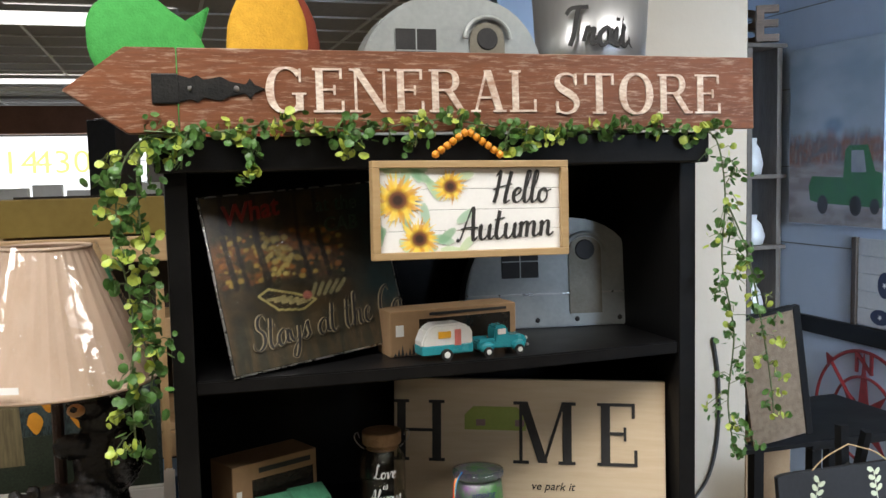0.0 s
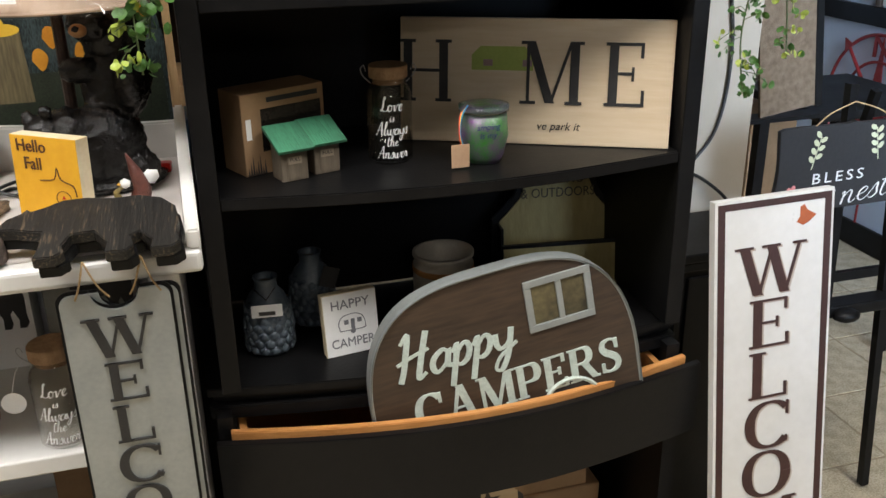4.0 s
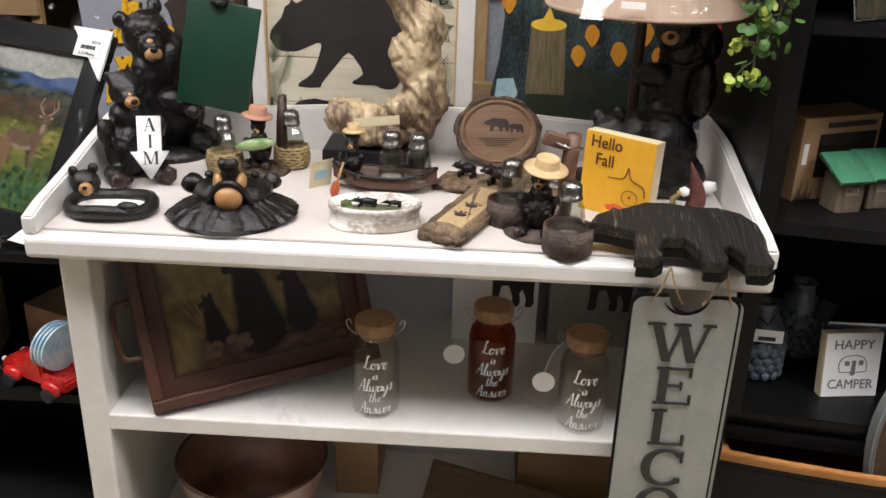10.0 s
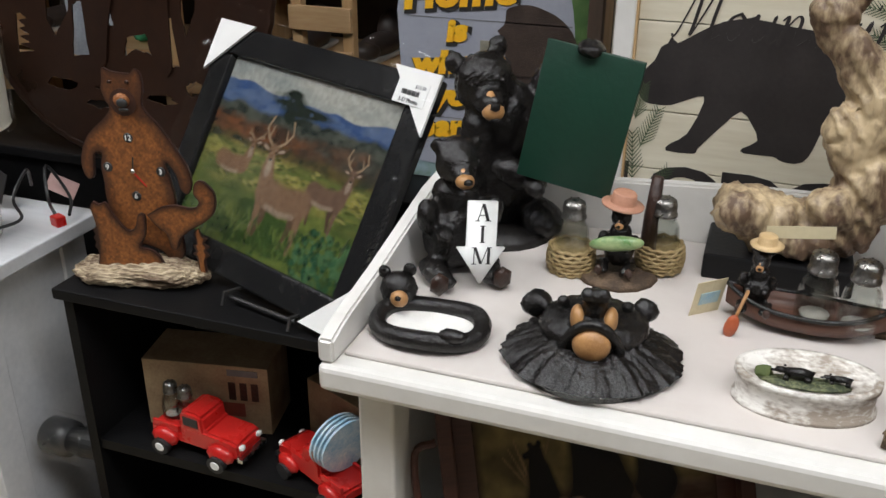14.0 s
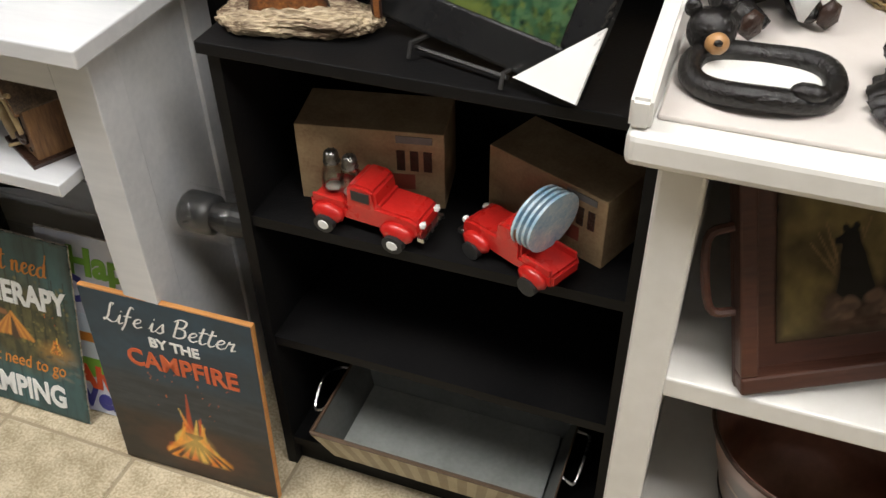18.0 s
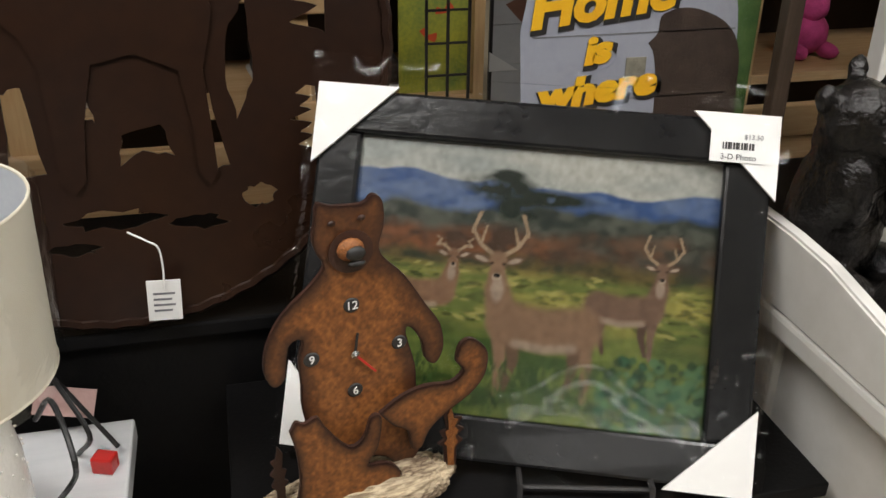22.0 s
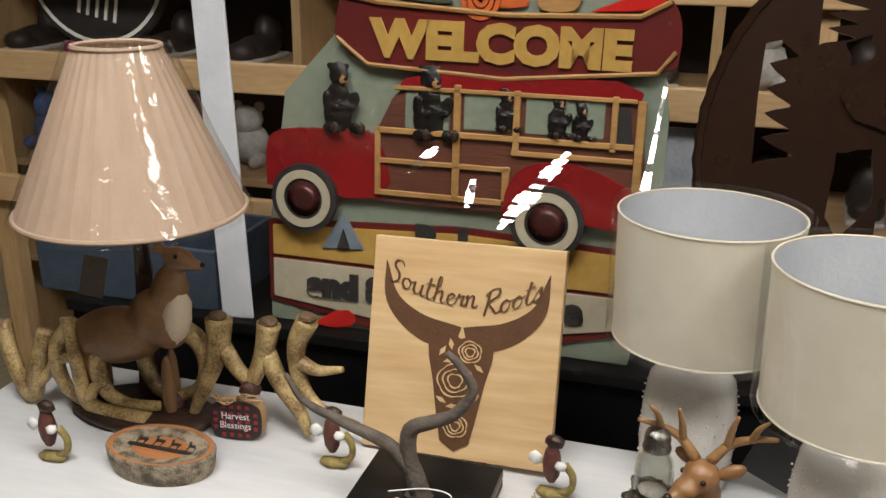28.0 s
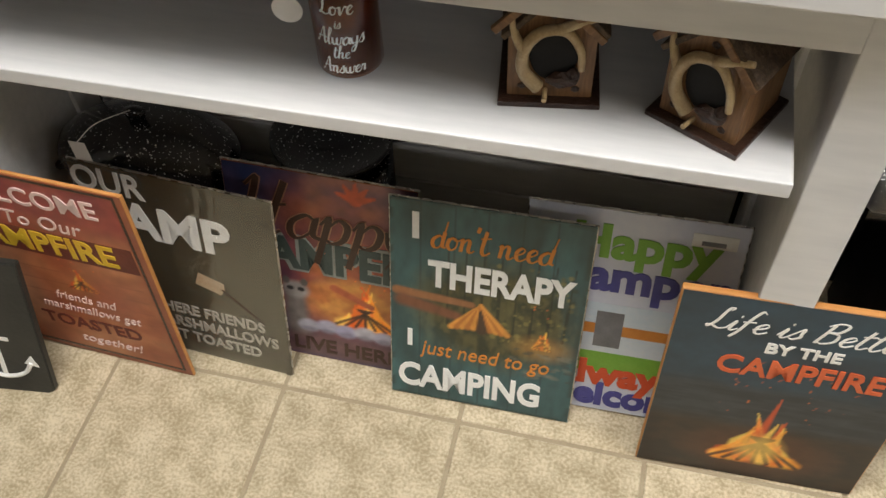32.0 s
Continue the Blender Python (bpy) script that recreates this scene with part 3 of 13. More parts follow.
SHEET = film("clear_sheet_film", 0.016, rough=0.05, crease=0.05, edge=0.3)


def wrinkled(x0, z0, x1, z1, y, seed, band, n=64):
    """A flat sheet of clear film whose rims are crumpled and whose middle has a few long creases."""
    m = max(8, int(n * (z1 - z0) / (x1 - x0)))
    bm, rows = bmesh.new(), []
    for j in range(m + 1):
        row = []
        for i in range(n + 1):
            x, z = x0 + (x1 - x0) * i / n, z0 + (z1 - z0) * j / m
            d = min(x - x0, x1 - x, z - z0, z1 - z)
            rim = max(0.0, 1 - d / band)
            v = Vector((x * 28, z * 28, seed))
            ridge = 1 - abs(noise.noise(v)) * 2
            long = max(0.0, 1 - 9 * abs(noise.noise((x * 5 + z * 3, z * 4 - x * 4, seed + 7))))
            row.append(bm.verts.new((x, y - 0.0075 * rim * ridge - 0.0018 * long - 0.0003 * noise.noise((x * 9, z * 9, seed)), z)))
        rows.append(row)
    for a, b in zip(rows, rows[1:]):
        for k in range(n):
            bm.faces.new((a[k], a[k + 1], b[k + 1], b[k]))
    return bm


def glints(name, p0, p1, width, n, parent, seed, m=None, lift=36):
    """Lamp glint shaped from small crinkled film facets, tilted up towards the ceiling lights."""
    rn, bm = random.Random(seed), bmesh.new()
    a, b = Vector(p0), Vector(p1)
    for k in range(n):
        c, step = a.lerp(b, (k + 0.5) / n), (b - a) / n
        w = width * (0.35 + 0.65 * math.sin(math.pi * (k + 0.7) / (n + 0.4))) * rn.uniform(0.6, 1.2)
        hz = abs(step.z) * rn.uniform(0.35, 0.52)
        ty, sk = math.tan(radians(lift + rn.uniform(-4, 4))), rn.uniform(-0.06, 0.06)
        bm.faces.new([bm.verts.new((c.x + sx * w / 2 + sz * step.x * 0.5, c.y + sz * hz * ty + sx * w * sk, c.z + sz * hz)) for sx, sz in ((-1, -1), (1, -1), (1, 1), (-1, 1))])
    ob = part(name, bm, GLINT, parent, "film crinkles shaped to give a lamp glint", m)
    ob["kind"] = "stuff"
    return ob


class Paint:
    """A soft printed picture: colours on a fine grid, built up stroke by stroke."""

    def __init__(self, x0, z0, x1, z1, cell, seed=0):
        nx, nz = int((x1 - x0) / cell), int((z1 - z0) / cell)
        self.X, self.Z = np.meshgrid(np.linspace(x0, x1, nx + 1), np.linspace(z0, z1, nz + 1))
        self.rgb = np.zeros(self.X.shape + (3,))
        self.rn = np.random.RandomState(seed)

    def cloud(self, sx, sz=None, octaves=3):
        """Smooth random values from 0 to 1 with spots of about sx by sz metres."""
        sz, out, total = sz or sx, 0, 0
        for o in range(octaves):
            u, v = self.X / sx * 2 ** o, self.Z / sz * 2 ** o
            u, v = u - u.min(), v - v.min()
            g = self.rn.rand(int(v.max()) + 3, int(u.max()) + 3)
            i, j = u.astype(int), v.astype(int)
            a, b = u - i, v - j
            a, b = a * a * (3 - 2 * a), b * b * (3 - 2 * b)
            val = (g[j, i] * (1 - a) + g[j, i + 1] * a) * (1 - b) + (g[j + 1, i] * (1 - a) + g[j + 1, i + 1] * a) * b
            out, total = out + val * 0.55 ** o, total + 0.55 ** o
        return out / total

    def put(self, mask, c, a=1.0):
        k = np.clip(mask, 0, 1)[..., None] * a
        self.rgb = self.rgb * (1 - k) + np.array(c) * k

    def wash(self, c1, c2, sx, sz=None, mask=1.0, hard=3.0):
        """Two colours mixed by spots, inside a mask."""
        n = np.clip((self.cloud(sx, sz) - 0.5) * hard + 0.5, 0, 1)[..., None]
        self.put(mask * np.ones_like(self.X), 0)
        self.rgb = self.rgb + (np.array(c1) * (1 - n) + np.array(c2) * n) * (np.clip(mask, 0, 1) * np.ones_like(self.X))[..., None]

    def under(self, z, amp, size, soft=0.004):
        """The part below an uneven skyline."""
        line = z + amp * 2 * (self.cloud(size, 1e3, 4) - 0.5)
        return np.clip((line - self.Z) / soft + 0.5, 0, 1)

    def oval(self, cx, cz, rx, rz, soft=0.3, rot=0.0):
        c, q = math.cos(radians(rot)), math.sin(radians(rot))
        x, z = self.X - cx, self.Z - cz
        d = np.hypot((x * c + z * q) / rx, (z * c - x * q) / rz)
        return np.clip((1 - d) / soft + 0.5, 0, 1)

    def stroke(self, pts, r0, r1, soft=0.4):
        out, n = np.zeros_like(self.X), len(pts) - 1
        for k, ((ax, az), (bx_, bz)) in enumerate(zip(pts, pts[1:])):
            dx, dz = bx_ - ax, bz - az
            u = np.clip(((self.X - ax) * dx + (self.Z - az) * dz) / (dx * dx + dz * dz), 0, 1)
            r = r0 + (r1 - r0) * (k + u) / n
            out = np.maximum(out, np.clip((1 - np.hypot(self.X - ax - u * dx, self.Z - az - u * dz) / r) / soft + 0.5, 0, 1))
        return out

    def inside(self, pts):
        """Which grid points lie in an outline, and how far each is from its edge."""
        hit, far = np.zeros_like(self.X, dtype=bool), np.full_like(self.X, 9.0)
        for (ax, az), (bx_, bz) in zip(pts, pts[1:] + pts[:1]):
            if az != bz:
                hit ^= ((az > self.Z) != (bz > self.Z)) & (self.X < (bx_ - ax) * (self.Z - az) / (bz - az) + ax)
            dx, dz = bx_ - ax, bz - az
            u = np.clip(((self.X - ax) * dx + (self.Z - az) * dz) / (dx * dx + dz * dz + 1e-12), 0, 1)
            far = np.minimum(far, np.hypot(self.X - ax - u * dx, self.Z - az - u * dz))
        return hit, far

    def dabs(self, n, x0, x1, z0, z1, rx, rz, colours, a=0.8, rot=20):
        for k in range(n):
            r = 0.5 + self.rn.rand()
            cx, cz = x0 + (x1 - x0) * self.rn.rand(), z0 + (z1 - z0) * self.rn.rand()
            w = 2.2 * r * max(rx, rz)
            sel = np.s_[max(0, np.searchsorted(self.Z[:, 0], cz - w)):np.searchsorted(self.Z[:, 0], cz + w), max(0, np.searchsorted(self.X[0], cx - w)):np.searchsorted(self.X[0], cx + w)]
            x, z, t = self.X[sel] - cx, self.Z[sel] - cz, radians(rot * (self.rn.rand() * 2 - 1))
            d = np.hypot((x * math.cos(t) + z * math.sin(t)) / (rx * r), (z * math.cos(t) - x * math.sin(t)) / (rz * r))
            m = np.clip((1 - d) / 0.5 + 0.5, 0, 1)[..., None] * a
            self.rgb[sel] = self.rgb[sel] * (1 - m) + np.array(colours[k % len(colours)]) * m

    def deer(self, x, z, s, f=1, coat=(0.17, 0.10, 0.055), legs=True, rack=1.0):
        """A deer seen from the side, its head turned to the viewer; s is its height without the antlers."""
        P = lambda a, b: (x + f * a * s, z + b * s)
        dark, pale = tuple(v * 0.55 for v in coat), (0.34, 0.27, 0.19)
        if legs:
            for a0, a1, b1 in ((0.42, 0.44, 0.02), (0.34, 0.31, 0.05), (-0.16, -0.15, 0.02), (-0.07, -0.10, 0.06)):
                self.put(self.stroke([P(a0, 0.42), P(a0 + 0.02, 0.24), P(a1, b1)], 0.055 * s, 0.020 * s), dark if b1 > 0.03 else coat)
        self.put(self.stroke([P(-0.10, 0.50), P(0.15, 0.47), P(0.38, 0.50)], 0.145 * s, 0.150 * s), coat)
        self.put(self.stroke([P(-0.05, 0.37), P(0.15, 0.345), P(0.34, 0.37)], 0.03 * s, 0.03 * s, 0.9), pale, 0.6)
        self.put(self.stroke([P(-0.14, 0.50), P(-0.20, 0.72), P(-0.21, 0.82)], 0.115 * s, 0.060 * s), coat)
        self.put(self.oval(*P(-0.20, 0.72), 0.045 * s, 0.085 * s, 0.5), pale, 0.8)
        for g in (-1, 1):
            hx, hz = P(-0.21, 0.90)
            self.put(self.oval(hx + g * 0.115 * s, hz + 0.025 * s, 0.070 * s, 0.030 * s, 0.4, g * 18), dark)
            self.put(self.oval(hx + g * 0.115 * s, hz + 0.022 * s, 0.045 * s, 0.016 * s, 0.5, g * 18), pale)
            if rack:
                beam = [(hx + g * 0.03 * s, hz + 0.05 * s), (hx + g * 0.13 * s, hz + 0.12 * s), (hx + g * 0.19 * s, hz + 0.22 * s * rack), (hx + g * 0.14 * s, hz + 0.34 * s * rack)]
                self.put(self.stroke(beam, 0.016 * s, 0.009 * s), (0.30, 0.22, 0.13))
                for a, b, l in ((0.13, 0.12, 0.13), (0.19, 0.20, 0.14)):
                    self.put(self.stroke([(hx + g * a * s, hz + b * s), (hx + g * (a - 0.035) * s, hz + (b + l) * s * rack)], 0.012 * s, 0.006 * s), (0.30, 0.22, 0.13))
        hx, hz = P(-0.21, 0.88)
        self.put(self.stroke([(hx, hz + 0.04 * s), (hx, hz - 0.06 * s)], 0.062 * s, 0.038 * s), coat)
        self.put(self.oval(hx, hz - 0.075 * s, 0.034 * s, 0.026 * s), pale)
        self.put(self.oval(hx, hz - 0.065 * s, 0.022 * s, 0.016 * s), (0.01, 0.008, 0.008))
        for g in (-1, 1):
            self.put(self.oval(hx + g * 0.040 * s, hz + 0.015 * s, 0.012 * s, 0.010 * s), (0.01, 0.008, 0.008))

    def fire(self, x, z, w, h):
        """Tongues of flame over crossed logs."""
        for k in range(26):
            u = self.rn.rand() * 2 - 1
            top = h * (1 - abs(u) ** 1.3 * 0.75) * (0.5 + 0.5 * self.rn.rand())
            sway = w * 0.18 * (self.rn.rand() - 0.5)
            c = ((0.75, 0.16, 0.01), (0.85, 0.32, 0.02), (0.95, 0.62, 0.12), (0.62, 0.08, 0.01))[k % 4]
            self.put(self.stroke([(x + u * w * 0.45, z), (x + u * w * 0.36 + sway, z + top * 0.5), (x + u * w * 0.22 - sway, z + top)], w * 0.085, w * 0.008, 0.9), c, 0.75)
        for k in range(7):
            u = k / 3 - 1
            self.put(self.stroke([(x + u * w * 0.5, z - h * 0.05), (x - u * w * 0.12, z + h * 0.36)], w * 0.028, w * 0.022, 0.5), (0.03, 0.012, 0.008), 0.9)
        self.dabs(34, x - w * 0.6, x + w * 0.7, z + h * 0.7, z + h * 1.5, w * 0.005, w * 0.030, ((0.7, 0.16, 0.02), (0.45, 0.08, 0.02)), 0.8, 60)

    def show(self, name, parent, y, rough=0.35, label="", coat=0.0, place=None, keep=None):
        """The picture as a thin printed sheet facing -y, or bent over a surface by place(x, z)."""
        nz, nx = self.X.shape
        xyz = np.stack(place(self.X, self.Z) if place else (self.X, np.full_like(self.X, y), self.Z), -1).reshape(-1, 3)
        i = np.arange(nz * nx).reshape(nz, nx)
        quads = np.stack((i[:-1, :-1], i[:-1, 1:], i[1:, 1:], i[1:, :-1]), -1).reshape(-1, 4)
        if keep is not None:
            quads = quads[np.all(keep.ravel()[quads], axis=1)]
        me = bpy.data.meshes.new(name)
        me.from_pydata(xyz.tolist(), [], quads.tolist())
        at = me.color_attributes.new("print", "FLOAT_COLOR", "POINT")
        at.data.foreach_set("color", np.concatenate((self.rgb.reshape(-1, 3), np.ones((nz * nx, 1))), 1).ravel().astype(np.float32))
        key = "printed_sheet_%d_%d" % (int(rough * 100), int(coat * 100))
        if key not in MATS:
            MATS[key] = bpy.data.materials.new(key)
            MATS[key].use_nodes = True
            nd = MATS[key].node_tree.nodes
            ca = nd.new("ShaderNodeVertexColor")
            ca.layer_name = "print"
            MATS[key].node_tree.links.new(ca.outputs[0], nd["Principled BSDF"].inputs["Base Color"])
            nd["Principled BSDF"].inputs["Roughness"].default_value = rough
            nd["Principled BSDF"].inputs["Coat Weight"].default_value = coat
        me.materials.append(MATS[key])
        me.polygons.foreach_set("use_smooth", np.ones(len(me.polygons), dtype=bool))
        return part(name, me, None, parent, label)


def tag_card(m, w, h, label="small white printed price tag", string=None):
    t = thing("price_tag", m, label, "tag")
    part("card", bx(-w / 2, -0.0006, -h, w / 2, 0.0006, 0, 0.0002, 1), PAPER, t)
    for k in range(4):
        part("print_line", bx(-w * 0.32, -0.001, -h * (0.30 + 0.14 * k) - h * 0.05, w * (0.32 - 0.1 * (k % 2)), -0.0007, -h * (0.30 + 0.14 * k)), GREY_INK, t)
    if string:
        part("string", tube(curve(string, 5), 0.0006, 5), PAPER, t, "thin white string")
    return t


SHAKER = film("shaker_glass", 0.07, (0.90, 0.915, 0.90), 0.04, 0.08, 0.9)
CAPSTEEL = M("worn_steel_cap", (0.34, 0.33, 0.31), (0.16, 0.15, 0.14), 160, 0.30, 1.0, 0.3, 300)


def salt_shaker(x, y, z, h=0.062, r=0.0175, label="small glass salt shaker with a perforated steel cap"):
    h *= 1.16
    t = thing("salt_shaker", pose(x, y, z), label, "salt shaker", "salt shakers")
    part("glass_body", lathe([(0, 0), (r * 0.90, 0), (r, 0.004), (r, h * 0.36), (r * 0.90, h * 0.56), (r * 0.70, h * 0.66), (r * 0.66, h * 0.73), (r * 0.58, h * 0.73), (r * 0.62, h * 0.64), (r * 0.80, h * 0.55), (r * 0.88, h * 0.36), (r * 0.88, 0.008), (0, 0.008)], 10), SHAKER, t)
    part("filling", lathe([(0, 0.008), (r * 0.74, 0.0082), (r * 0.76, h * 0.12), (0, h * 0.125)], 10), M("pale_salt", (0.40, 0.38, 0.34), (0.26, 0.23, 0.20), 300, 0.8), t, "pale seasoning", smooth=True)
    part("cap", lathe([(r * 0.66, h * 0.70), (r * 0.74, h * 0.715), (r * 0.74, h * 0.75), (r * 0.66, h * 0.765), (r * 0.68, h * 0.88), (r * 0.60, h * 0.95), (r * 0.36, h * 0.985), (0, h)], 18), CAPSTEEL, t, "steel screw cap", smooth=True)
    for k in range(5):
        a = 2 * math.pi * k / 5
        part("hole", moved(lathe([(0, 0), (0.0012, 0), (0.0012, 0.0006), (0, 0.0006)], 6), Matrix.Translation((r * 0.35 * math.cos(a), r * 0.35 * math.sin(a), h * 0.985))), INK, t)
    return t


def sit_bear(h, mat=None, tan=None):
    """A sitting bear h high, facing -y, as (bmesh, material) pairs."""
    mat, tan = mat or RESIN, tan or TAN
    B = [((0, 0.03, 0.28), (0.225, 0.20, 0.28)), ((0, -0.02, 0.775), (0.150, 0.150, 0.145)), ((0, -0.13, 0.735), (0.085, 0.10, 0.075)), ((0, 0.01, 0.90), (0.10, 0.09, 0.05)), ((-0.135, 0.02, 0.895), (0.048, 0.030, 0.052)), ((0.135, 0.02, 0.895), (0.048, 0.030, 0.052)),
         ((-0.18, -0.20, 0.085), (0.085, 0.21, 0.080), (0, 0, 16)), ((0.18, -0.20, 0.085), (0.085, 0.21, 0.080), (0, 0, -16)),
         ((-0.21, -0.07, 0.44), (0.068, 0.11, 0.15), (35, 0, -25)), ((0.21, -0.07, 0.44), (0.068, 0.11, 0.15), (35, 0, 25)),
         ((-0.13, -0.21, 0.36), (0.058, 0.085, 0.052)), ((0.13, -0.21, 0.36), (0.058, 0.085, 0.052)), ((0, 0.02, 0.55), (0.165, 0.15, 0.13))]
    sc = lambda L: [(tuple(v * h for v in c), tuple(v * h for v in r), *e) for c, r, *e in L]
    return [(fuse(blob(sc(B), 2), 0.022 * h, 3, 0.010 * h, 14 / h, 3, (1, 1, 0.45)), mat),
            (blob(sc([((0, -0.205, 0.715), (0.062, 0.072, 0.052)), ((0, -0.15, 0.76), (0.040, 0.060, 0.035))]), 2), tan),
            (blob(sc([((0, -0.285, 0.735), (0.035, 0.02, 0.025)), ((-0.075, -0.182, 0.785), (0.014, 0.012, 0.016)), ((0.075, -0.182, 0.785), (0.014, 0.012, 0.016)), ((0, -0.268, 0.675), (0.04, 0.02, 0.012))]), 1), RESIN),
            (blob(sc([((-0.21, -0.39, 0.10), (0.07, 0.03, 0.085)), ((0.21, -0.39, 0.10), (0.07, 0.03, 0.085))]), 1), RESINB)]


def walk_bear(l):
    """A small bear on all fours, l long, head towards -x."""
    sc = lambda L: [(tuple(v * l for v in c), tuple(v * l for v in r), *e) for c, r, *e in L]
    return [(blob(sc([((0.05, 0, 0.36), (0.34, 0.17, 0.19)), ((-0.30, 0, 0.40), (0.15, 0.12, 0.13)), ((-0.44, 0, 0.36), (0.08, 0.06, 0.055)), ((-0.24, 0.07, 0.52), (0.035, 0.03, 0.04)), ((-0.24, -0.07, 0.52), (0.035, 0.03, 0.04)),
                      ((-0.16, 0.09, 0.14), (0.075, 0.07, 0.16)), ((-0.20, -0.09, 0.14), (0.075, 0.07, 0.16)), ((0.26, 0.09, 0.14), (0.085, 0.07, 0.16)), ((0.22, -0.09, 0.14), (0.085, 0.07, 0.16))]), 1, 0.01 * l, 5, 8 / l), RESIN)]


def turned(pieces, m):
    return [(moved(b, m), mat) for b, mat in pieces]


BEAR_OUTLINE = [(-0.52, 0.06), (-0.47, 0.17), (-0.40, 0.22), (-0.37, 0.27), (-0.34, 0.24), (-0.28, 0.27), (-0.18, 0.34), (-0.05, 0.35), (0.10, 0.32), (0.25, 0.33), (0.38, 0.28), (0.46, 0.17), (0.48, 0.02), (0.47, -0.12), (0.49, -0.22), (0.44, -0.27), (0.33, -0.27), (0.34, -0.18), (0.27, -0.08), (0.22, -0.12), (0.24, -0.22), (0.20, -0.27), (0.09, -0.27), (0.10, -0.16), (0.02, -0.04), (-0.10, -0.05), (-0.14, -0.16), (-0.12, -0.22), (-0.17, -0.27), (-0.28, -0.27), (-0.26, -0.14), (-0.26, 0.0), (-0.34, 0.02), (-0.42, 0.05)]


def bear_shape(w):
    return [(x * w, z * w) for x, z in BEAR_OUTLINE]


DEER_OUTLINE = [(-0.30, 0.30), (-0.24, 0.36), (-0.20, 0.42), (-0.15, 0.36), (-0.13, 0.26), (-0.06, 0.14), (0.10, 0.15), (0.28, 0.13), (0.36, 0.08), (0.36, -0.08), (0.33, -0.20), (0.34, -0.42), (0.30, -0.42), (0.28, -0.20), (0.22, -0.08), (0.05, -0.07), (-0.04, -0.10), (-0.05, -0.42), (-0.09, -0.42), (-0.10, -0.12), (-0.16, 0.02), (-0.20, 0.18), (-0.24, 0.26)]
# ---- the room ----
floor = single("floor", bx(-12, -8, -0.05, 8, 16, -0.0025), GROUT, Matrix(), "cream mottled vinyl tile floor", "floor", kind="structure")
# x joints at -1.27 + 0.298 k, y joints at 1.333 + 0.29 k
TX, TY, TP = -1.27, 1.333, 0.2965


def tile_bm(x, y, w):
    return bx(x + 0.0035, y + 0.0035, -0.004, x + w - 0.0035, y + w - 0.0035, 0.0, 0.0016, 1)


ceiling = single("ceiling", bx(-12, -8, 2.72, 8, 16, 2.8), CEIL, Matrix(), "grey suspended tile ceiling in a white grid", "ceiling", kind="structure")
# mostly unseen walls that close the room, toned dark against bounced light
single("wall_far", bx(-12, 15.9, 0, 8, 16.1, 2.72), WALLFAR, Matrix(), "plain far wall of the shop, toned dark", "wall", kind="structure")
single("wall_left", bx(-12.1, -8, 0, -11.9, 15.9, 2.72), WALLFAR, Matrix(), "plain wall closing the shop side, unseen and toned dark", "wall", kind="structure")
single("wall_behind", bx(-12, -8.1, 0, 8, -7.9, 2.72), WALLFAR, Matrix(), "plain wall closing the shop front, unseen and toned dark", "wall", kind="structure")
single("wall_blue", bx(2.60, 1.9, 0, 2.72, 4.0, 2.72), BLUEWALL, Matrix(), "pale blue painted board wall", "wall", kind="structure")
single("wall_blue_end", bx(1.5, 4.0, 0, 2.72, 4.12, 2.72), BLUEWALL, Matrix(), "pale blue painted end wall behind the rustic shelf", "wall", kind="structure")
single("wall_right", bx(7.9, -8, 0, 8.1, 15.9, 2.72), WALLFAR, Matrix(), "plain wall closing the shop side, unseen and toned dark", "wall", kind="structure")
single("pillar_wall", bx(0.90, 1.74, 0.0, 1.225, 1.95, 2.72, 0.004), BEIGE, Matrix(), "beige painted wall pillar behind the black hutch", "wall", kind="structure")
# frame added out of view around the daylight lamp, inside the room
wf = tagged(new("daylight_frame"), "white frame added around the daylight lamp, out of view", "window", kind="structure")
wf.matrix_basis = look((2.1, -0.92, 1.7), (2.55, 3.1, 1.2))
for q in ((-0.88, -0.78, 0.88, -0.71), (-0.88, 0.71, 0.88, 0.78), (-0.88, -0.71, -0.81, 0.71), (0.81, -0.71, 0.88, 0.71)):
    part("window_frame", bx(q[0], q[1], -0.02, q[2], q[3], 0.05, 0.003), WHITE, wf)
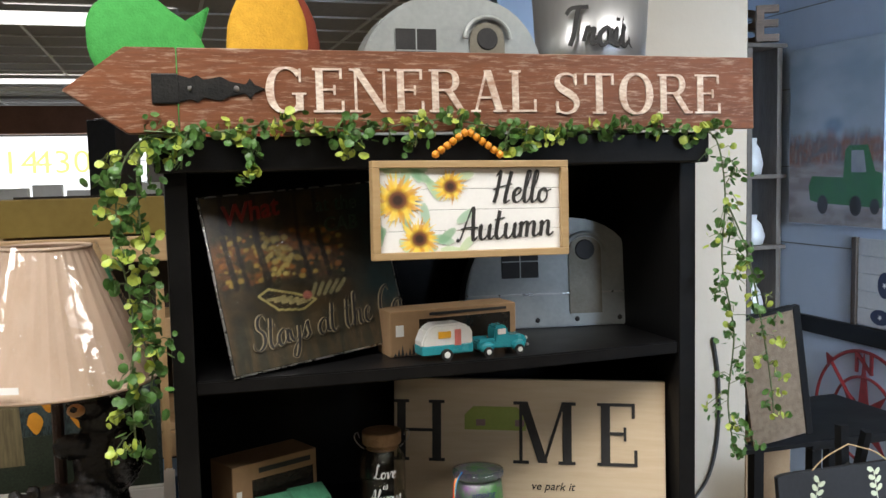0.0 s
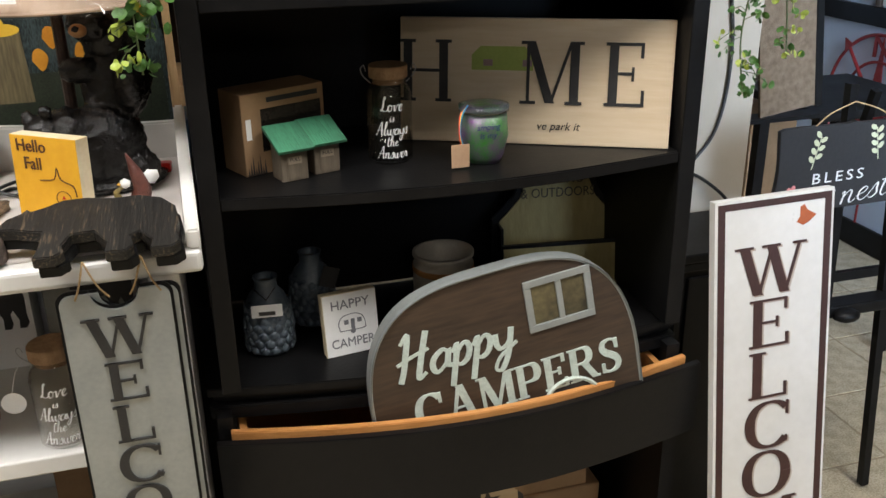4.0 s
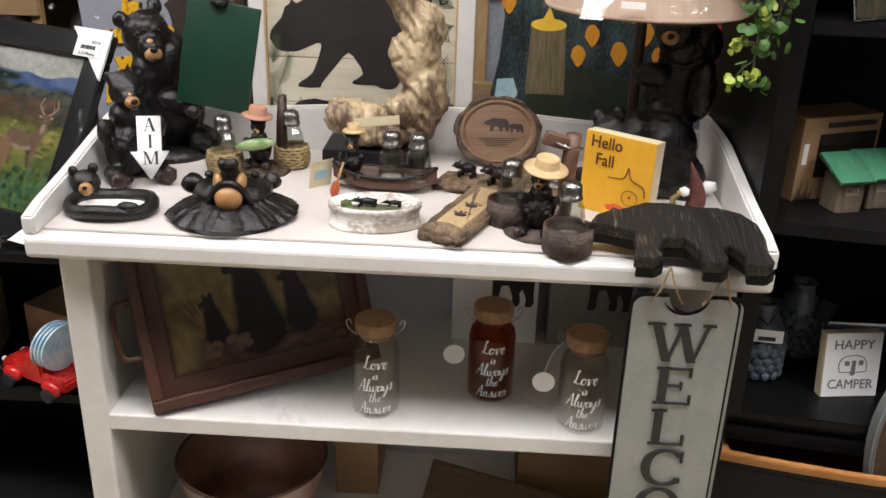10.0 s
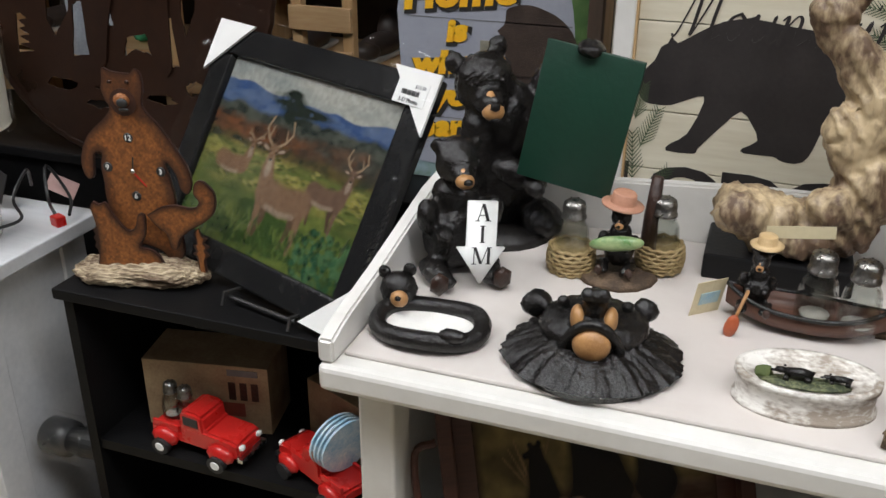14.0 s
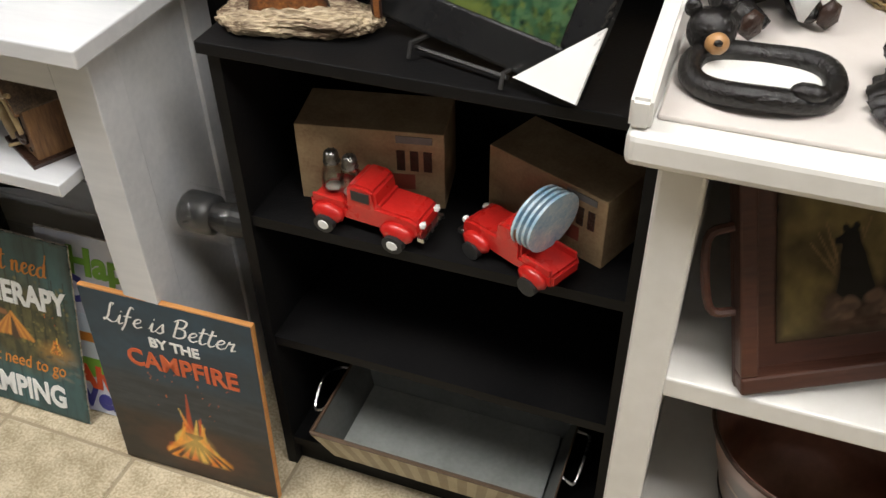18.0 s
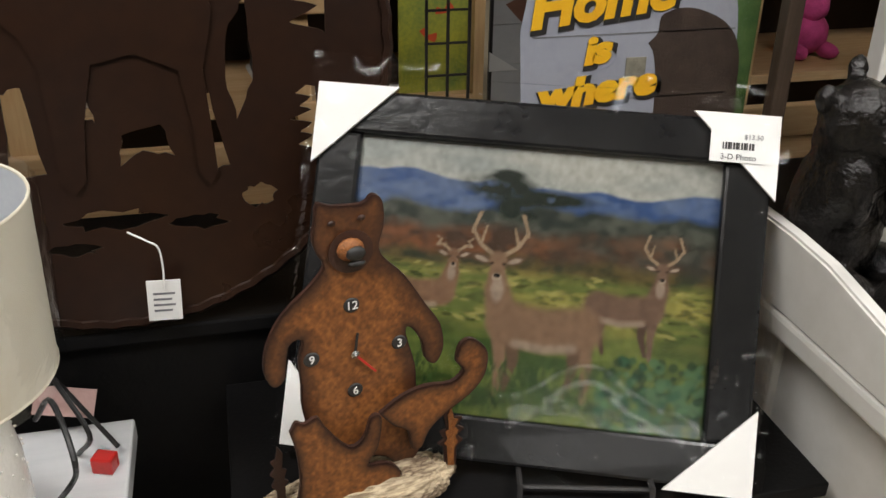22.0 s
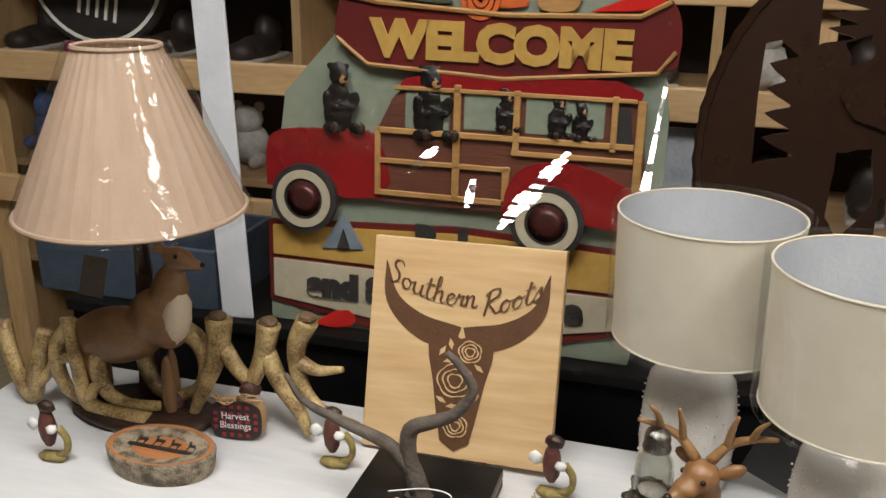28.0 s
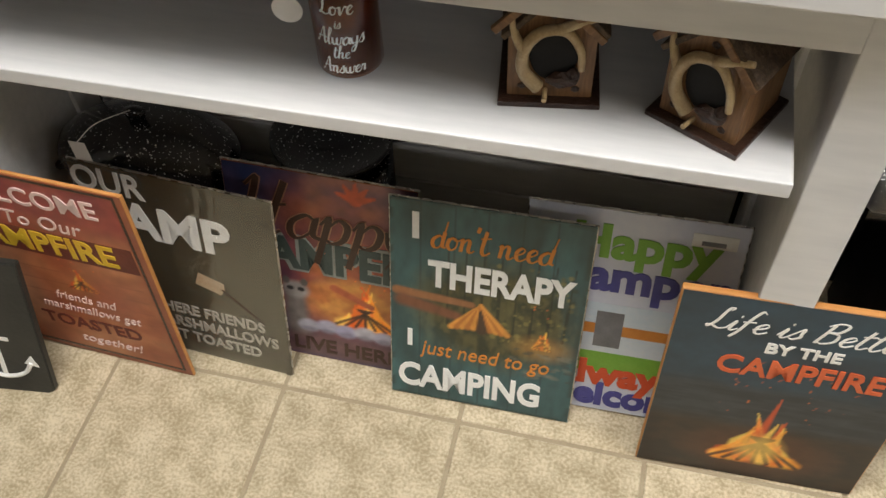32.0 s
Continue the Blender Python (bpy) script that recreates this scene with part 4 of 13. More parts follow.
# ---- white changing table used as a shelf ----
def white_shelf():
    t = thing("changing_table", pose(0, 0, 0), "white painted open changing table with four levels of shop goods", "shelf")
    X0, X1, YF, YB = -0.986, -0.036, 1.205, 1.60
    for x0, x1 in ((X0, X0 + 0.042), (X1 - 0.042, X1)):
        part("post", bx(x0, YF, 0, x1, YF + 0.05, 0.985, 0.004), WHITE, t)
        part("post", bx(x0, YB - 0.05, 0, x1, YB, 0.985, 0.004), WHITE, t)
        part("side_panel", bx(x0 + 0.01, YF + 0.05, 0.06, x1 - 0.01, YB - 0.05, 0.985), WHITE, t)
    for z in (0.70, 0.386, 0.10):
        part("shelf", bx(X0 + 0.04, YF + 0.004, z - 0.028, X1 - 0.04, YB - 0.002, z, 0.003), WHITE, t)
    part("top", bx(-1.012, 1.165, 0.975, -0.002, 1.625, 1.008, 0.008, 3), WHITE, t)
    part("top_lining", bx(-0.992, 1.19, 1.008, -0.022, 1.60, 1.0135, 0.002), CREAM, t, "cream painted table surface")
    # curved rails: low at the front, high at the back
    prof = [(1.17, 1.008), (1.17, 1.035), (1.21, 1.046), (1.30, 1.060), (1.40, 1.080), (1.47, 1.094), (1.53, 1.098), (1.625, 1.098), (1.625, 1.008)]
    for x in (-1.012, -0.020):
        b = slab(prof, 0.018, 0.003)
        moved(b, Matrix.Translation((x, 0, 0)) @ Matrix(((0, 1, 0, 0), (1, 0, 0, 0), (0, 0, 1, 0), (0, 0, 0, 1))))
        part("side_rail", b, WHITE, t)
    w = 0.992
    back = [(-1.0, 1.008)] + [(-1.0 + w * k / 24, 1.074 + 0.022 * math.sin(math.pi * k / 24) ** 2) for k in range(25)] + [(-0.008, 1.008)]
    part("back_rail", slab(back, 0.018, 0.003, 1.605), WHITE, t)
    part("back_panel", bx(X0 + 0.042, YB - 0.004, 0.10, X1 - 0.042, YB + 0.004, 0.975), WTABLE, t)
    return t


white_shelf()


def bow(x0, x1, y, b, n=14):
    return [(x0 + (x1 - x0) * k / n, y - b * math.sin(math.pi * k / n)) for k in range(n + 1)]


def bow_board(x0, x1, yf, yb, z0, z1, b):
    """A board whose front bows forward by b."""
    pts = bow(x0, x1, yf, b) + [(x1, yb), (x0, yb)]
    bm = slab(pts, z1 - z0, 0.002)
    return moved(bm, Matrix(((1, 0, 0, 0), (0, 0, 1, 0), (0, 1, 0, z0), (0, 0, 0, 1))))


def bow_strip(x0, x1, y, d, z0, z1, b):
    """A curved board of even thickness d."""
    front = bow(x0, x1, y, b)
    pts = front + [(x, yy + d) for x, yy in front[::-1]]
    return moved(slab(pts, z1 - z0, 0.0015), Matrix(((1, 0, 0, 0), (0, 0, 1, 0), (0, 1, 0, z0), (0, 0, 0, 1))))


def hutch():
    t = thing("hutch_bookcase", pose(0, 0, 0), "black painted bow-front hutch bookcase with an open drawer", "bookcase")
    XL, XR, YF, YB = 0.002, 0.818, 1.305, 1.66
    part("side_panel", bx(XL, YF, 0.70, XL + 0.03, YB, 1.64, 0.002), BLACK, t)
    part("side_panel", bx(XR - 0.03, YF, 0.70, XR, YB, 1.64, 0.002), BLACK, t)
    part("back_panel", bx(XL + 0.03, YB - 0.012, 0.70, XR - 0.03, YB, 1.62), BLACK, t)
    part("top_board", bx(XL - 0.012, YF - 0.02, 1.60, XR + 0.012, YB, 1.648, 0.004), BLACK, t)
    for z, b in ((1.312, 0.015), (1.026, 0.045)):
        part("shelf", bow_board(XL + 0.03, XR - 0.03, YF + 0.004, YB - 0.012, z - 0.02, z, b), BLACK, t)
    # lower cabinet
    CL, CR = -0.022, 0.838
    part("counter_top", bow_board(CL, CR, 1.345, YB, 0.674, 0.690, 0.05), BLACK, t)
    part("counter_moulding", bow_board(CL + 0.008, CR - 0.008, 1.358, YB, 0.656, 0.674, 0.05), BLACK, t)
    part("counter_moulding", bow_board(CL + 0.002, CR - 0.002, 1.345, YB, 0.632, 0.656, 0.05), BLACK, t)
    part("cabinet_side", bx(CL + 0.01, 1.315, 0.0, CL + 0.035, YB, 0.65), BLACK, t)
    part("cabinet_side", bx(CR - 0.035, 1.315, 0.0, CR - 0.01, YB, 0.65), BLACK, t)
    part("cabinet_back", bx(CL + 0.035, YB - 0.012, 0.06, CR - 0.035, YB, 0.648), BLACK, t)
    part("cabinet_floor", bow_board(CL + 0.035, CR - 0.035, 1.325, YB - 0.012, 0.085, 0.105, 0.04), BLACK, t)
    part("plinth", bow_board(CL, CR, 1.312, 1.345, 0.018, 0.105, 0.03), BLACK, t)
    for x in (CL, CR - 0.13):
        part("foot", bx(x, 1.305, 0, x + 0.13, 1.345, 0.02), BLACK, t)
    part("centre_post", bx(0.385, 1.268, 0.10, 0.425, 1.29, 0.50, 0.002), BLACK, t)
    for x in (CL + 0.01, CR - 0.035):
        part("stile", bx(x, 1.300, 0.10, x + 0.03, 1.318, 0.50), BLACK, t)
    part("rail", bx(CL + 0.035, 1.36, 0.485, CR - 0.035, 1.38, 0.50), BLACK, t)
    dr = part("drawer", bow_strip(CL + 0.005, CR + 0.022, 1.285, 0.016, 0.475, 0.62, 0.067), BLACK, t, "black drawer front pulled open")
    part("drawer_edge", bow_strip(CL + 0.03, CR - 0.002, 1.3015, 0.013, 0.49, 0.629, 0.065), ORANGEWOOD, dr, "raw orange wood drawer edge")
    for x in (CL + 0.045, CR - 0.057):
        part("drawer_side", bx(x, 1.318, 0.49, x + 0.012, 1.62, 0.615), ORANGEWOOD, dr, "raw orange wood drawer side")
    part("drawer_bottom", bx(CL + 0.05, 1.318, 0.488, CR - 0.05, 1.62, 0.494), ORANGEWOOD, dr)
    return t


hutch()


def low_bookcase():
    t = thing("low_bookcase", pose(0, 0, 0), "low black laminate bookcase between the white units", "bookcase")
    X0, X1, YF, YB = -1.585, -1.00, 1.425, 1.72
    part("side_panel", bx(X0, YF, 0, X0 + 0.018, YB, 0.85), BLACK2, t)
    part("side_panel", bx(X1 - 0.018, YF, 0, X1, YB, 0.85), BLACK2, t)
    part("back_panel", bx(X0 + 0.018, YB - 0.006, 0, X1 - 0.018, YB, 0.85), BLACK2, t)
    part("top_board", bx(X0 - 0.008, YF - 0.012, 0.85, X1 + 0.005, YB + 0.005, 0.868, 0.002), BLACK2, t)
    for z in (0.585, 0.335, 0.075):
        part("shelf", bx(X0 + 0.018, YF + 0.004, z - 0.018, X1 - 0.018, YB - 0.006, z), BLACK2, t)
    part("kick_board", bx(X0 + 0.018, YF + 0.02, 0, X1 - 0.018, YF + 0.035, 0.057), BLACK2, t)
    return t


low_bookcase()


def white_table():
    t = thing("console_table", pose(0, 0, 0), "white washed wooden console table with one open shelf", "table")
    X0, X1, YF, YB = -2.905, -1.689, 1.31, 1.655
    part("tabletop", bx(X0 - 0.02, YF, 0.862, X1, YB, 0.888, 0.003), WTABLE, t)
    part("apron", bx(X0 + 0.06, YF + 0.052, 0.788, X1 - 0.101, YF + 0.074, 0.862), WTABLE, t)
    for x in (X0, X1 - 0.101):
        part("leg", bx(x, YF + 0.052, 0, x + 0.065, YF + 0.112, 0.862, 0.002), WTABLE, t)
        part("leg", bx(x, YB - 0.065, 0, x + 0.06, YB - 0.008, 0.862, 0.002), WTABLE, t)
        part("side_panel", bx(x + 0.008, YF + 0.112, 0.05, x + 0.053, YB - 0.065, 0.862), WTABLE, t)
    part("shelf", bx(X0 + 0.08, YF + 0.02, 0.627, X1 - 0.12, YB - 0.02, 0.648, 0.002), WTABLE, t)
    for k in range(10):
        z = 0.06 + k * 0.08
        part("back_board", bx(X0 + 0.07, YB - 0.018, z, X1 - 0.11, YB - 0.008, z + 0.077, 0.002), WTABLE, t)
    return t


white_table()
# ---- goods on the top of the changing table ----
TOP = 1.0135
ARROW = [(-0.30, 0.5), (0.30, 0.5), (0.30, -0.12), (0.5, -0.12), (0, -0.62), (-0.5, -0.12), (-0.30, -0.12)]
# sitting bear that holds a white arrow
ar = slab([(x * 0.058, z * 0.086) for x, z in ARROW], 0.008, 0.0008)
ARM = Matrix.Translation((0.014, -0.064, 0.068)) @ Euler((radians(-14), radians(6), 0)).to_matrix().to_4x4()
aim = sit_bear(0.180) + [(moved(ar, ARM), WHITE_INK)]
for k, ch in enumerate("AIM"):
    w, qs = glyph(ch)
    b = bmesh.new()
    for q in qs:
        b.faces.new([b.verts.new(((x - w / 2) * 0.020, 0, (z - 0.5) * 0.020)) for x, z in q])
    aim.append((moved(b, ARM @ Matrix.Translation((0, -0.0006, 0.030 - 0.025 * k))), INK))
figure("bear_figurine", aim, pose(-0.946, 1.412, TOP, 0, 0, 34), "black resin sitting bear holding a white arrow sign lettered AIM", "figurine")
# tall standing bear with a green board
tb = [(fuse(blob([((0, 0.01, 0.085), (0.066, 0.056, 0.095)), ((-0.004, 0, 0.150), (0.055, 0.048, 0.055)), ((-0.034, -0.006, 0.200), (0.044, 0.042, 0.042)), ((-0.074, 0.014, 0.222), (0.015, 0.010, 0.016)), ((-0.012, 0.016, 0.242), (0.015, 0.010, 0.016)), ((-0.032, -0.044, 0.184), (0.022, 0.030, 0.019)), ((-0.015, 0.004, 0.170), (0.048, 0.042, 0.045)),
             ((-0.048, -0.03, 0.022), (0.032, 0.05, 0.024)), ((0.052, -0.035, 0.022), (0.032, 0.05, 0.024)), ((-0.045, -0.02, 0.13), (0.026, 0.03, 0.05)), ((0.06, 0.0, 0.20), (0.024, 0.024, 0.045), (0, 35, 0))], 2), 0.0042, 3, 0.0022, 120, 4, (1, 1, 0.4)), RESIN),
      (blob([((-0.031, -0.064, 0.178), (0.016, 0.016, 0.012)), ((-0.033, -0.050, 0.194), (0.009, 0.016, 0.008))], 2), TAN), (blob([((-0.031, -0.079, 0.187), (0.008, 0.005, 0.006)), ((-0.052, -0.042, 0.208), (0.0045, 0.004, 0.004)), ((-0.016, -0.044, 0.212), (0.0045, 0.004, 0.004)), ((-0.030, -0.078, 0.171), (0.009, 0.003, 0.002))], 1), RESIN),
      (moved(bx(-0.058, 0, -0.084, 0.058, 0.006, 0.084, 0.001), Matrix.Translation((0.100, -0.066, 0.173)) @ Euler((radians(-4), radians(9.5), 0)).to_matrix().to_4x4()), M("dark_green_chalkboard", (0.007, 0.038, 0.022), (0.005, 0.030, 0.017), 12, 0.45)),
      (lathe([(0, 0), (0.075, 0), (0.07, 0.012), (0, 0.014)], 20), RESIN)]
board = tb[3]
tb = turned(tb[:3], Matrix.Translation((0, 0.012, 0)) @ Matrix.Rotation(radians(27), 4, "Z") @ Matrix.Diagonal((0.90, 0.90, 1.0, 1))) + [(moved(board[0], Matrix.Translation((0.010, 0.0, 0.009))), board[1]), tb[4]]
tb.append((fuse(blob([((0.050, -0.015, 0.160), (0.022, 0.020, 0.060), (0, 30, 0)), ((0.085, -0.022, 0.230), (0.018, 0.016, 0.038), (0, 30, 0)), ((0.116, -0.050, 0.264), (0.018, 0.026, 0.010), (0, 8, 0)), ((0.036, -0.046, 0.098), (0.040, 0.018, 0.020), (0, 18, 0)), ((0.062, -0.066, 0.090), (0.014, 0.012, 0.013))], 2), 0.004, 2, 0.002, 120, 6), RESIN))
figure("bear_figurine", tb, pose(-0.930, 1.55, TOP), "tall black resin bear standing with a dark green board", "figurine")
# oval soap dish with a bear curled about it
ring = [(0.066 * math.cos(a), 0.046 * math.sin(a), 0.013 + 0.003 * math.sin(3 * a)) for a in [2 * math.pi * k / 40 for k in range(40)]]
sd = [(tube(ring + [ring[0]], 0.0115, 10, False), RESIN), (moved(lathe([(0, 0.005), (0.045, 0.006), (0.062, 0.015)], 36), Matrix.Diagonal((1, 0.70, 1, 1))), M("white_glaze", (0.82, 0.80, 0.76), (0.72, 0.70, 0.66), 40, 0.2, 0, 0.2)),
      (blob([((-0.052, 0.036, 0.034), (0.025, 0.022, 0.023)), ((-0.072, 0.040, 0.052), (0.009, 0.006, 0.009)), ((-0.040, 0.045, 0.056), (0.009, 0.006, 0.009)), ((0.040, -0.040, 0.024), (0.018, 0.010, 0.008))], 2, 0.001, 2, 80), RESIN),
      (blob([((-0.045, 0.016, 0.031), (0.012, 0.009, 0.011))], 2), TAN), (blob([((-0.044, 0.008, 0.035), (0.005, 0.003, 0.004)), ((-0.058, 0.018, 0.042), (0.003, 0.003, 0.003)), ((-0.036, 0.018, 0.043), (0.003, 0.003, 0.003))], 1), RESIN)]
kit("soap_dish", sd, (("rim", 1), ("dish", 1), ("bear_head", 1), ("muzzle", 1), ("face", 1)), pose(-0.921, 1.256, TOP, 0, 0, 4) @ Matrix.Diagonal((0.87, 0.90, 0.92, 1)), "oval white glazed soap dish held by a curled black bear", "soap dish")


# bear skin dish with its head raised
def rug():
    bm = bmesh.new()
    N, R = 150, 22
    rows = []
    for j in range(R + 1):
        r = j / R
        row = []
        for k in range(N):
            a = 2 * math.pi * k / N
            ca, sa = math.cos(a), math.sin(a)
            lock = noise.noise((ca * 9, sa * 9, r * 1.2)) + 0.6 * noise.noise((ca * 21, sa * 21, r * 2.5 + 4)) + 0.45 * noise.noise((ca * 34, sa * 34, r * 3 + 9))
            fr = 1.04 + 0.05 * lock * r ** 3
            z = 0.006 + 0.030 * (1 - r ** 2.2) + 0.0045 * lock * r ** 0.8 + 0.003 * noise.noise((ca * r * 30, sa * r * 30, 1))
            row.append(bm.verts.new((0.093 * r * fr * ca, 0.083 * r * fr * sa, max(z, 0.0015))))
        rows.append(row)
    for a, b in zip(rows, rows[1:]):
        for k in range(N):
            bm.faces.new((a[k], a[(k + 1) % N], b[(k + 1) % N], b[k]))
    bmesh.ops.remove_doubles(bm, verts=bm.verts[:], dist=1e-5)
    head = fuse(blob([((0, 0.012, 0.032), (0.060, 0.052, 0.024)), ((-0.066, 0.050, 0.032), (0.020, 0.014, 0.016), (0, 0, 25)), ((0.054, 0.052, 0.034), (0.017, 0.012, 0.014)), ((0.0, -0.006, 0.046), (0.029, 0.034, 0.022))], 2), 0.0035, 3, 0.002, 90, 2)
    tan = blob([((-0.017, -0.020, 0.056), (0.0075, 0.012, 0.014), (-20, 0, 12)), ((0.017, -0.020, 0.056), (0.0075, 0.012, 0.014), (-20, 0, -12)), ((0.0, -0.042, 0.040), (0.020, 0.014, 0.018))], 3)
    dark = fuse(blob([((0.0, -0.012, 0.066), (0.015, 0.018, 0.022)), ((-0.008, -0.024, 0.084), (0.008, 0.008, 0.009)), ((0.008, -0.024, 0.084), (0.008, 0.008, 0.009)), ((0.0, -0.020, 0.080), (0.012, 0.010, 0.010))], 2), 0.0025, 2)
    eyes = blob([((-0.034, 0.010, 0.058), (0.007, 0.006, 0.006)), ((0.034, 0.010, 0.058), (0.007, 0.006, 0.006))], 2)
    dark = join(dark, eyes)
    lip = tube(curve([(-0.030, -0.030, 0.026), (-0.024, -0.038, 0.044), (-0.012, -0.042, 0.058), (0.0, -0.043, 0.062), (0.012, -0.042, 0.058), (0.024, -0.038, 0.044), (0.030, -0.030, 0.026)], 5), 0.0058, 8)
    return [(bm, RESIN), (lathe([(0, 0.0), (0.085, 0.0), (0.088, 0.008)], 40), RESIN), (head, RESIN), (tan, TAN), (dark, RESIN), (lip, RESIN)]


kit("bear_skin_dish", rug(), (("fur", 1), ("underside", 1), ("head", 1), ("muzzle", 1), ("nose", 1), ("lip", 1)), pose(-0.748, 1.266, TOP, 0, 0, 8) @ Matrix.Diagonal((0.95, 0.97, 1, 1)), "black resin bear skin dish with a raised tan-muzzled head", "figurine")


def basket(r, h):
    return [(tube([(r * (0.92 + 0.10 * math.sin(math.pi * (j + 0.5) / 7)) * math.cos(2 * math.pi * k / 24), r * (0.92 + 0.10 * math.sin(math.pi * (j + 0.5) / 7)) * math.sin(2 * math.pi * k / 24), h * (j + 0.5) / 7 + 0.0015 * (-1) ** (k + j)) for k in range(25)], h / 13, 6, False), WICKER) for j in range(7)] + [(lathe([(0, 0.001), (r * 0.9, 0.001), (r * 0.95, h * 0.5), (r * 0.86, h * 0.9), (0, h * 0.6)], 20), WICKER)]


FISH = M("painted_green_fish", (0.10, 0.22, 0.07), (0.35, 0.42, 0.20), 80, 0.3)
PINK = M("dusty_pink_hat", (0.50, 0.26, 0.17), (0.38, 0.18, 0.11), 40, 0.5)
bb = turned(basket(0.028, 0.034), Matrix.Translation((-0.056, -0.006, 0))) + turned(basket(0.028, 0.034), Matrix.Translation((0.046, 0.032, 0.003)))
bb += turned(sit_bear(0.085), Matrix.Translation((0, 0, 0.010)))
bb += [(blob([((0.0, -0.026, 0.052), (0.034, 0.008, 0.010), (0, -10, 0))], 2), FISH), (moved(lathe([(0, 0), (0.025, 0.0), (0.0255, 0.002), (0.0165, 0.003), (0.0155, 0.0034), (0.015, 0.005), (0.0142, 0.0155), (0.013, 0.0168), (0.011, 0.017), (0, 0.0165)], 24), Matrix.Translation((0, -0.003, 0.092)) @ Euler((0, 0.12, 0)).to_matrix().to_4x4()), PINK),
       (tube([(0.030, 0.03, 0), (0.031, 0.03, 0.07), (0.034, 0.03, 0.12)], [0.011, 0.009, 0.007], 8), RESINB), (lathe([(0, 0), (0.05, 0), (0.045, 0.006), (0, 0.008)], 14), BARK)]
kit("bear_shaker_holder", bb, (("wicker_basket", 8), ("wicker_basket", 8), ("bear", 4), ("fish", 1), ("hat", 1), ("post", 1), ("base", 1)), pose(-0.757, 1.468, TOP), "bear figurine with a green fish between two wicker shaker baskets", "figurine")
salt_shaker(-0.813, 1.462, TOP + 0.010, 0.072, 0.021)
salt_shaker(-0.711, 1.500, TOP + 0.013, 0.072, 0.021)


# canoe with a bear and two shakers
def canoe():
    bm = bmesh.new()
    rows = []
    for i in range(17):
        u = i / 16 * 2 - 1
        w, up = 0.030 * (1 - abs(u) ** 2.4), 0.012 * abs(u) ** 3
        row = [bm.verts.new((0.088 * u, w * math.cos(a), 0.028 + up - (0.026 + up * 0.3) * math.sin(a) ** 0.7 * (1 - 0.25 * abs(u) ** 3))) for a in [math.pi * k / 10 for k in range(11)]]
        row += [bm.verts.new((0.084 * u, 0.84 * w * math.cos(a), 0.029 + up - 0.016 * math.sin(a) ** 0.7)) for a in [math.pi * (10 - k) / 10 for k in range(11)]]
        rows.append(row)
    for a, b in zip(rows, rows[1:]):
        for k in range(22):
            bm.faces.new((a[k], a[(k + 1) % 22], b[(k + 1) % 22], b[k]))
    HULL = wood("canoe_hull", (0.13, 0.055, 0.032), (0.07, 0.03, 0.018), 8)
    rim = [(tube([(0.088 * u, s * 0.030 * (1 - abs(u) ** 2.4), 0.029 + 0.012 * abs(u) ** 3) for u in [i / 10 - 1 for i in range(21)]], 0.0028, 6), RESIN) for s in (-1, 1)]
    oar = [(tube([(-0.062, -0.034, 0.052), (-0.071, -0.042, 0.022), (-0.075, -0.046, 0.006)], [0.002, 0.0022, 0.003], 6), TAN), (blob([((-0.074, -0.045, 0.012), (0.008, 0.004, 0.015), (0, 14, 0))], 2), M("orange_oar", (0.40, 0.09, 0.03), (0.30, 0.06, 0.02), 20, 0.4))]
    hat = [(moved(lathe([(0, 0), (0.0185, 0), (0.019, 0.0016), (0.0125, 0.0022), (0.0116, 0.0026), (0.0112, 0.004), (0.0105, 0.0115), (0.0095, 0.0124), (0, 0.012)], 22), Matrix.Translation((-0.052, 0.0, 0.092))), STRAW)]
    return [(bm, HULL)] + rim + oar + hat + turned(sit_bear(0.074), Matrix.Translation((-0.055, 0, 0.018)))


kit("canoe_shaker_holder", canoe(), (("hull", 1), ("gunwale", 1), ("gunwale", 1), ("oar_shaft", 1), ("oar_blade", 1), ("straw_hat", 1), ("bear", 4)), pose(-0.545, 1.402, TOP, 0, 0, -4) @ Matrix.Diagonal((0.93, 1, 1, 1)), "dark red canoe figurine with a paddling bear in a straw hat", "figurine")
salt_shaker(-0.535, 1.402, TOP + 0.014, 0.072, 0.021)
salt_shaker(-0.493, 1.394, TOP + 0.014, 0.072, 0.021)
tg = thing("hang_tag", pose(-0.648, 1.405, TOP, 12, 0, 42), "folded cream hang tag standing on the table", "tag")
part("card", bx(-0.020, 0, 0, 0.020, 0.0008, 0.046), M("cream_card", (0.66, 0.58, 0.38), (0.58, 0.50, 0.31), 20, 0.6), tg)
part("picture", bx(-0.012, -0.0006, 0.014, 0.014, -0.0001, 0.030), M("pale_blue_print", (0.25, 0.42, 0.55), (0.45, 0.55, 0.50), 60, 0.6), tg)
tg2 = thing("hang_tag", pose(-0.560, 1.43, TOP + 0.095, 0, -6, 4), "narrow cream hang tag tied behind the canoe bear", "tag")
part("card", bx(-0.035, 0, 0, 0.035, 0.0008, 0.014), MATS["cream_card"], tg2)
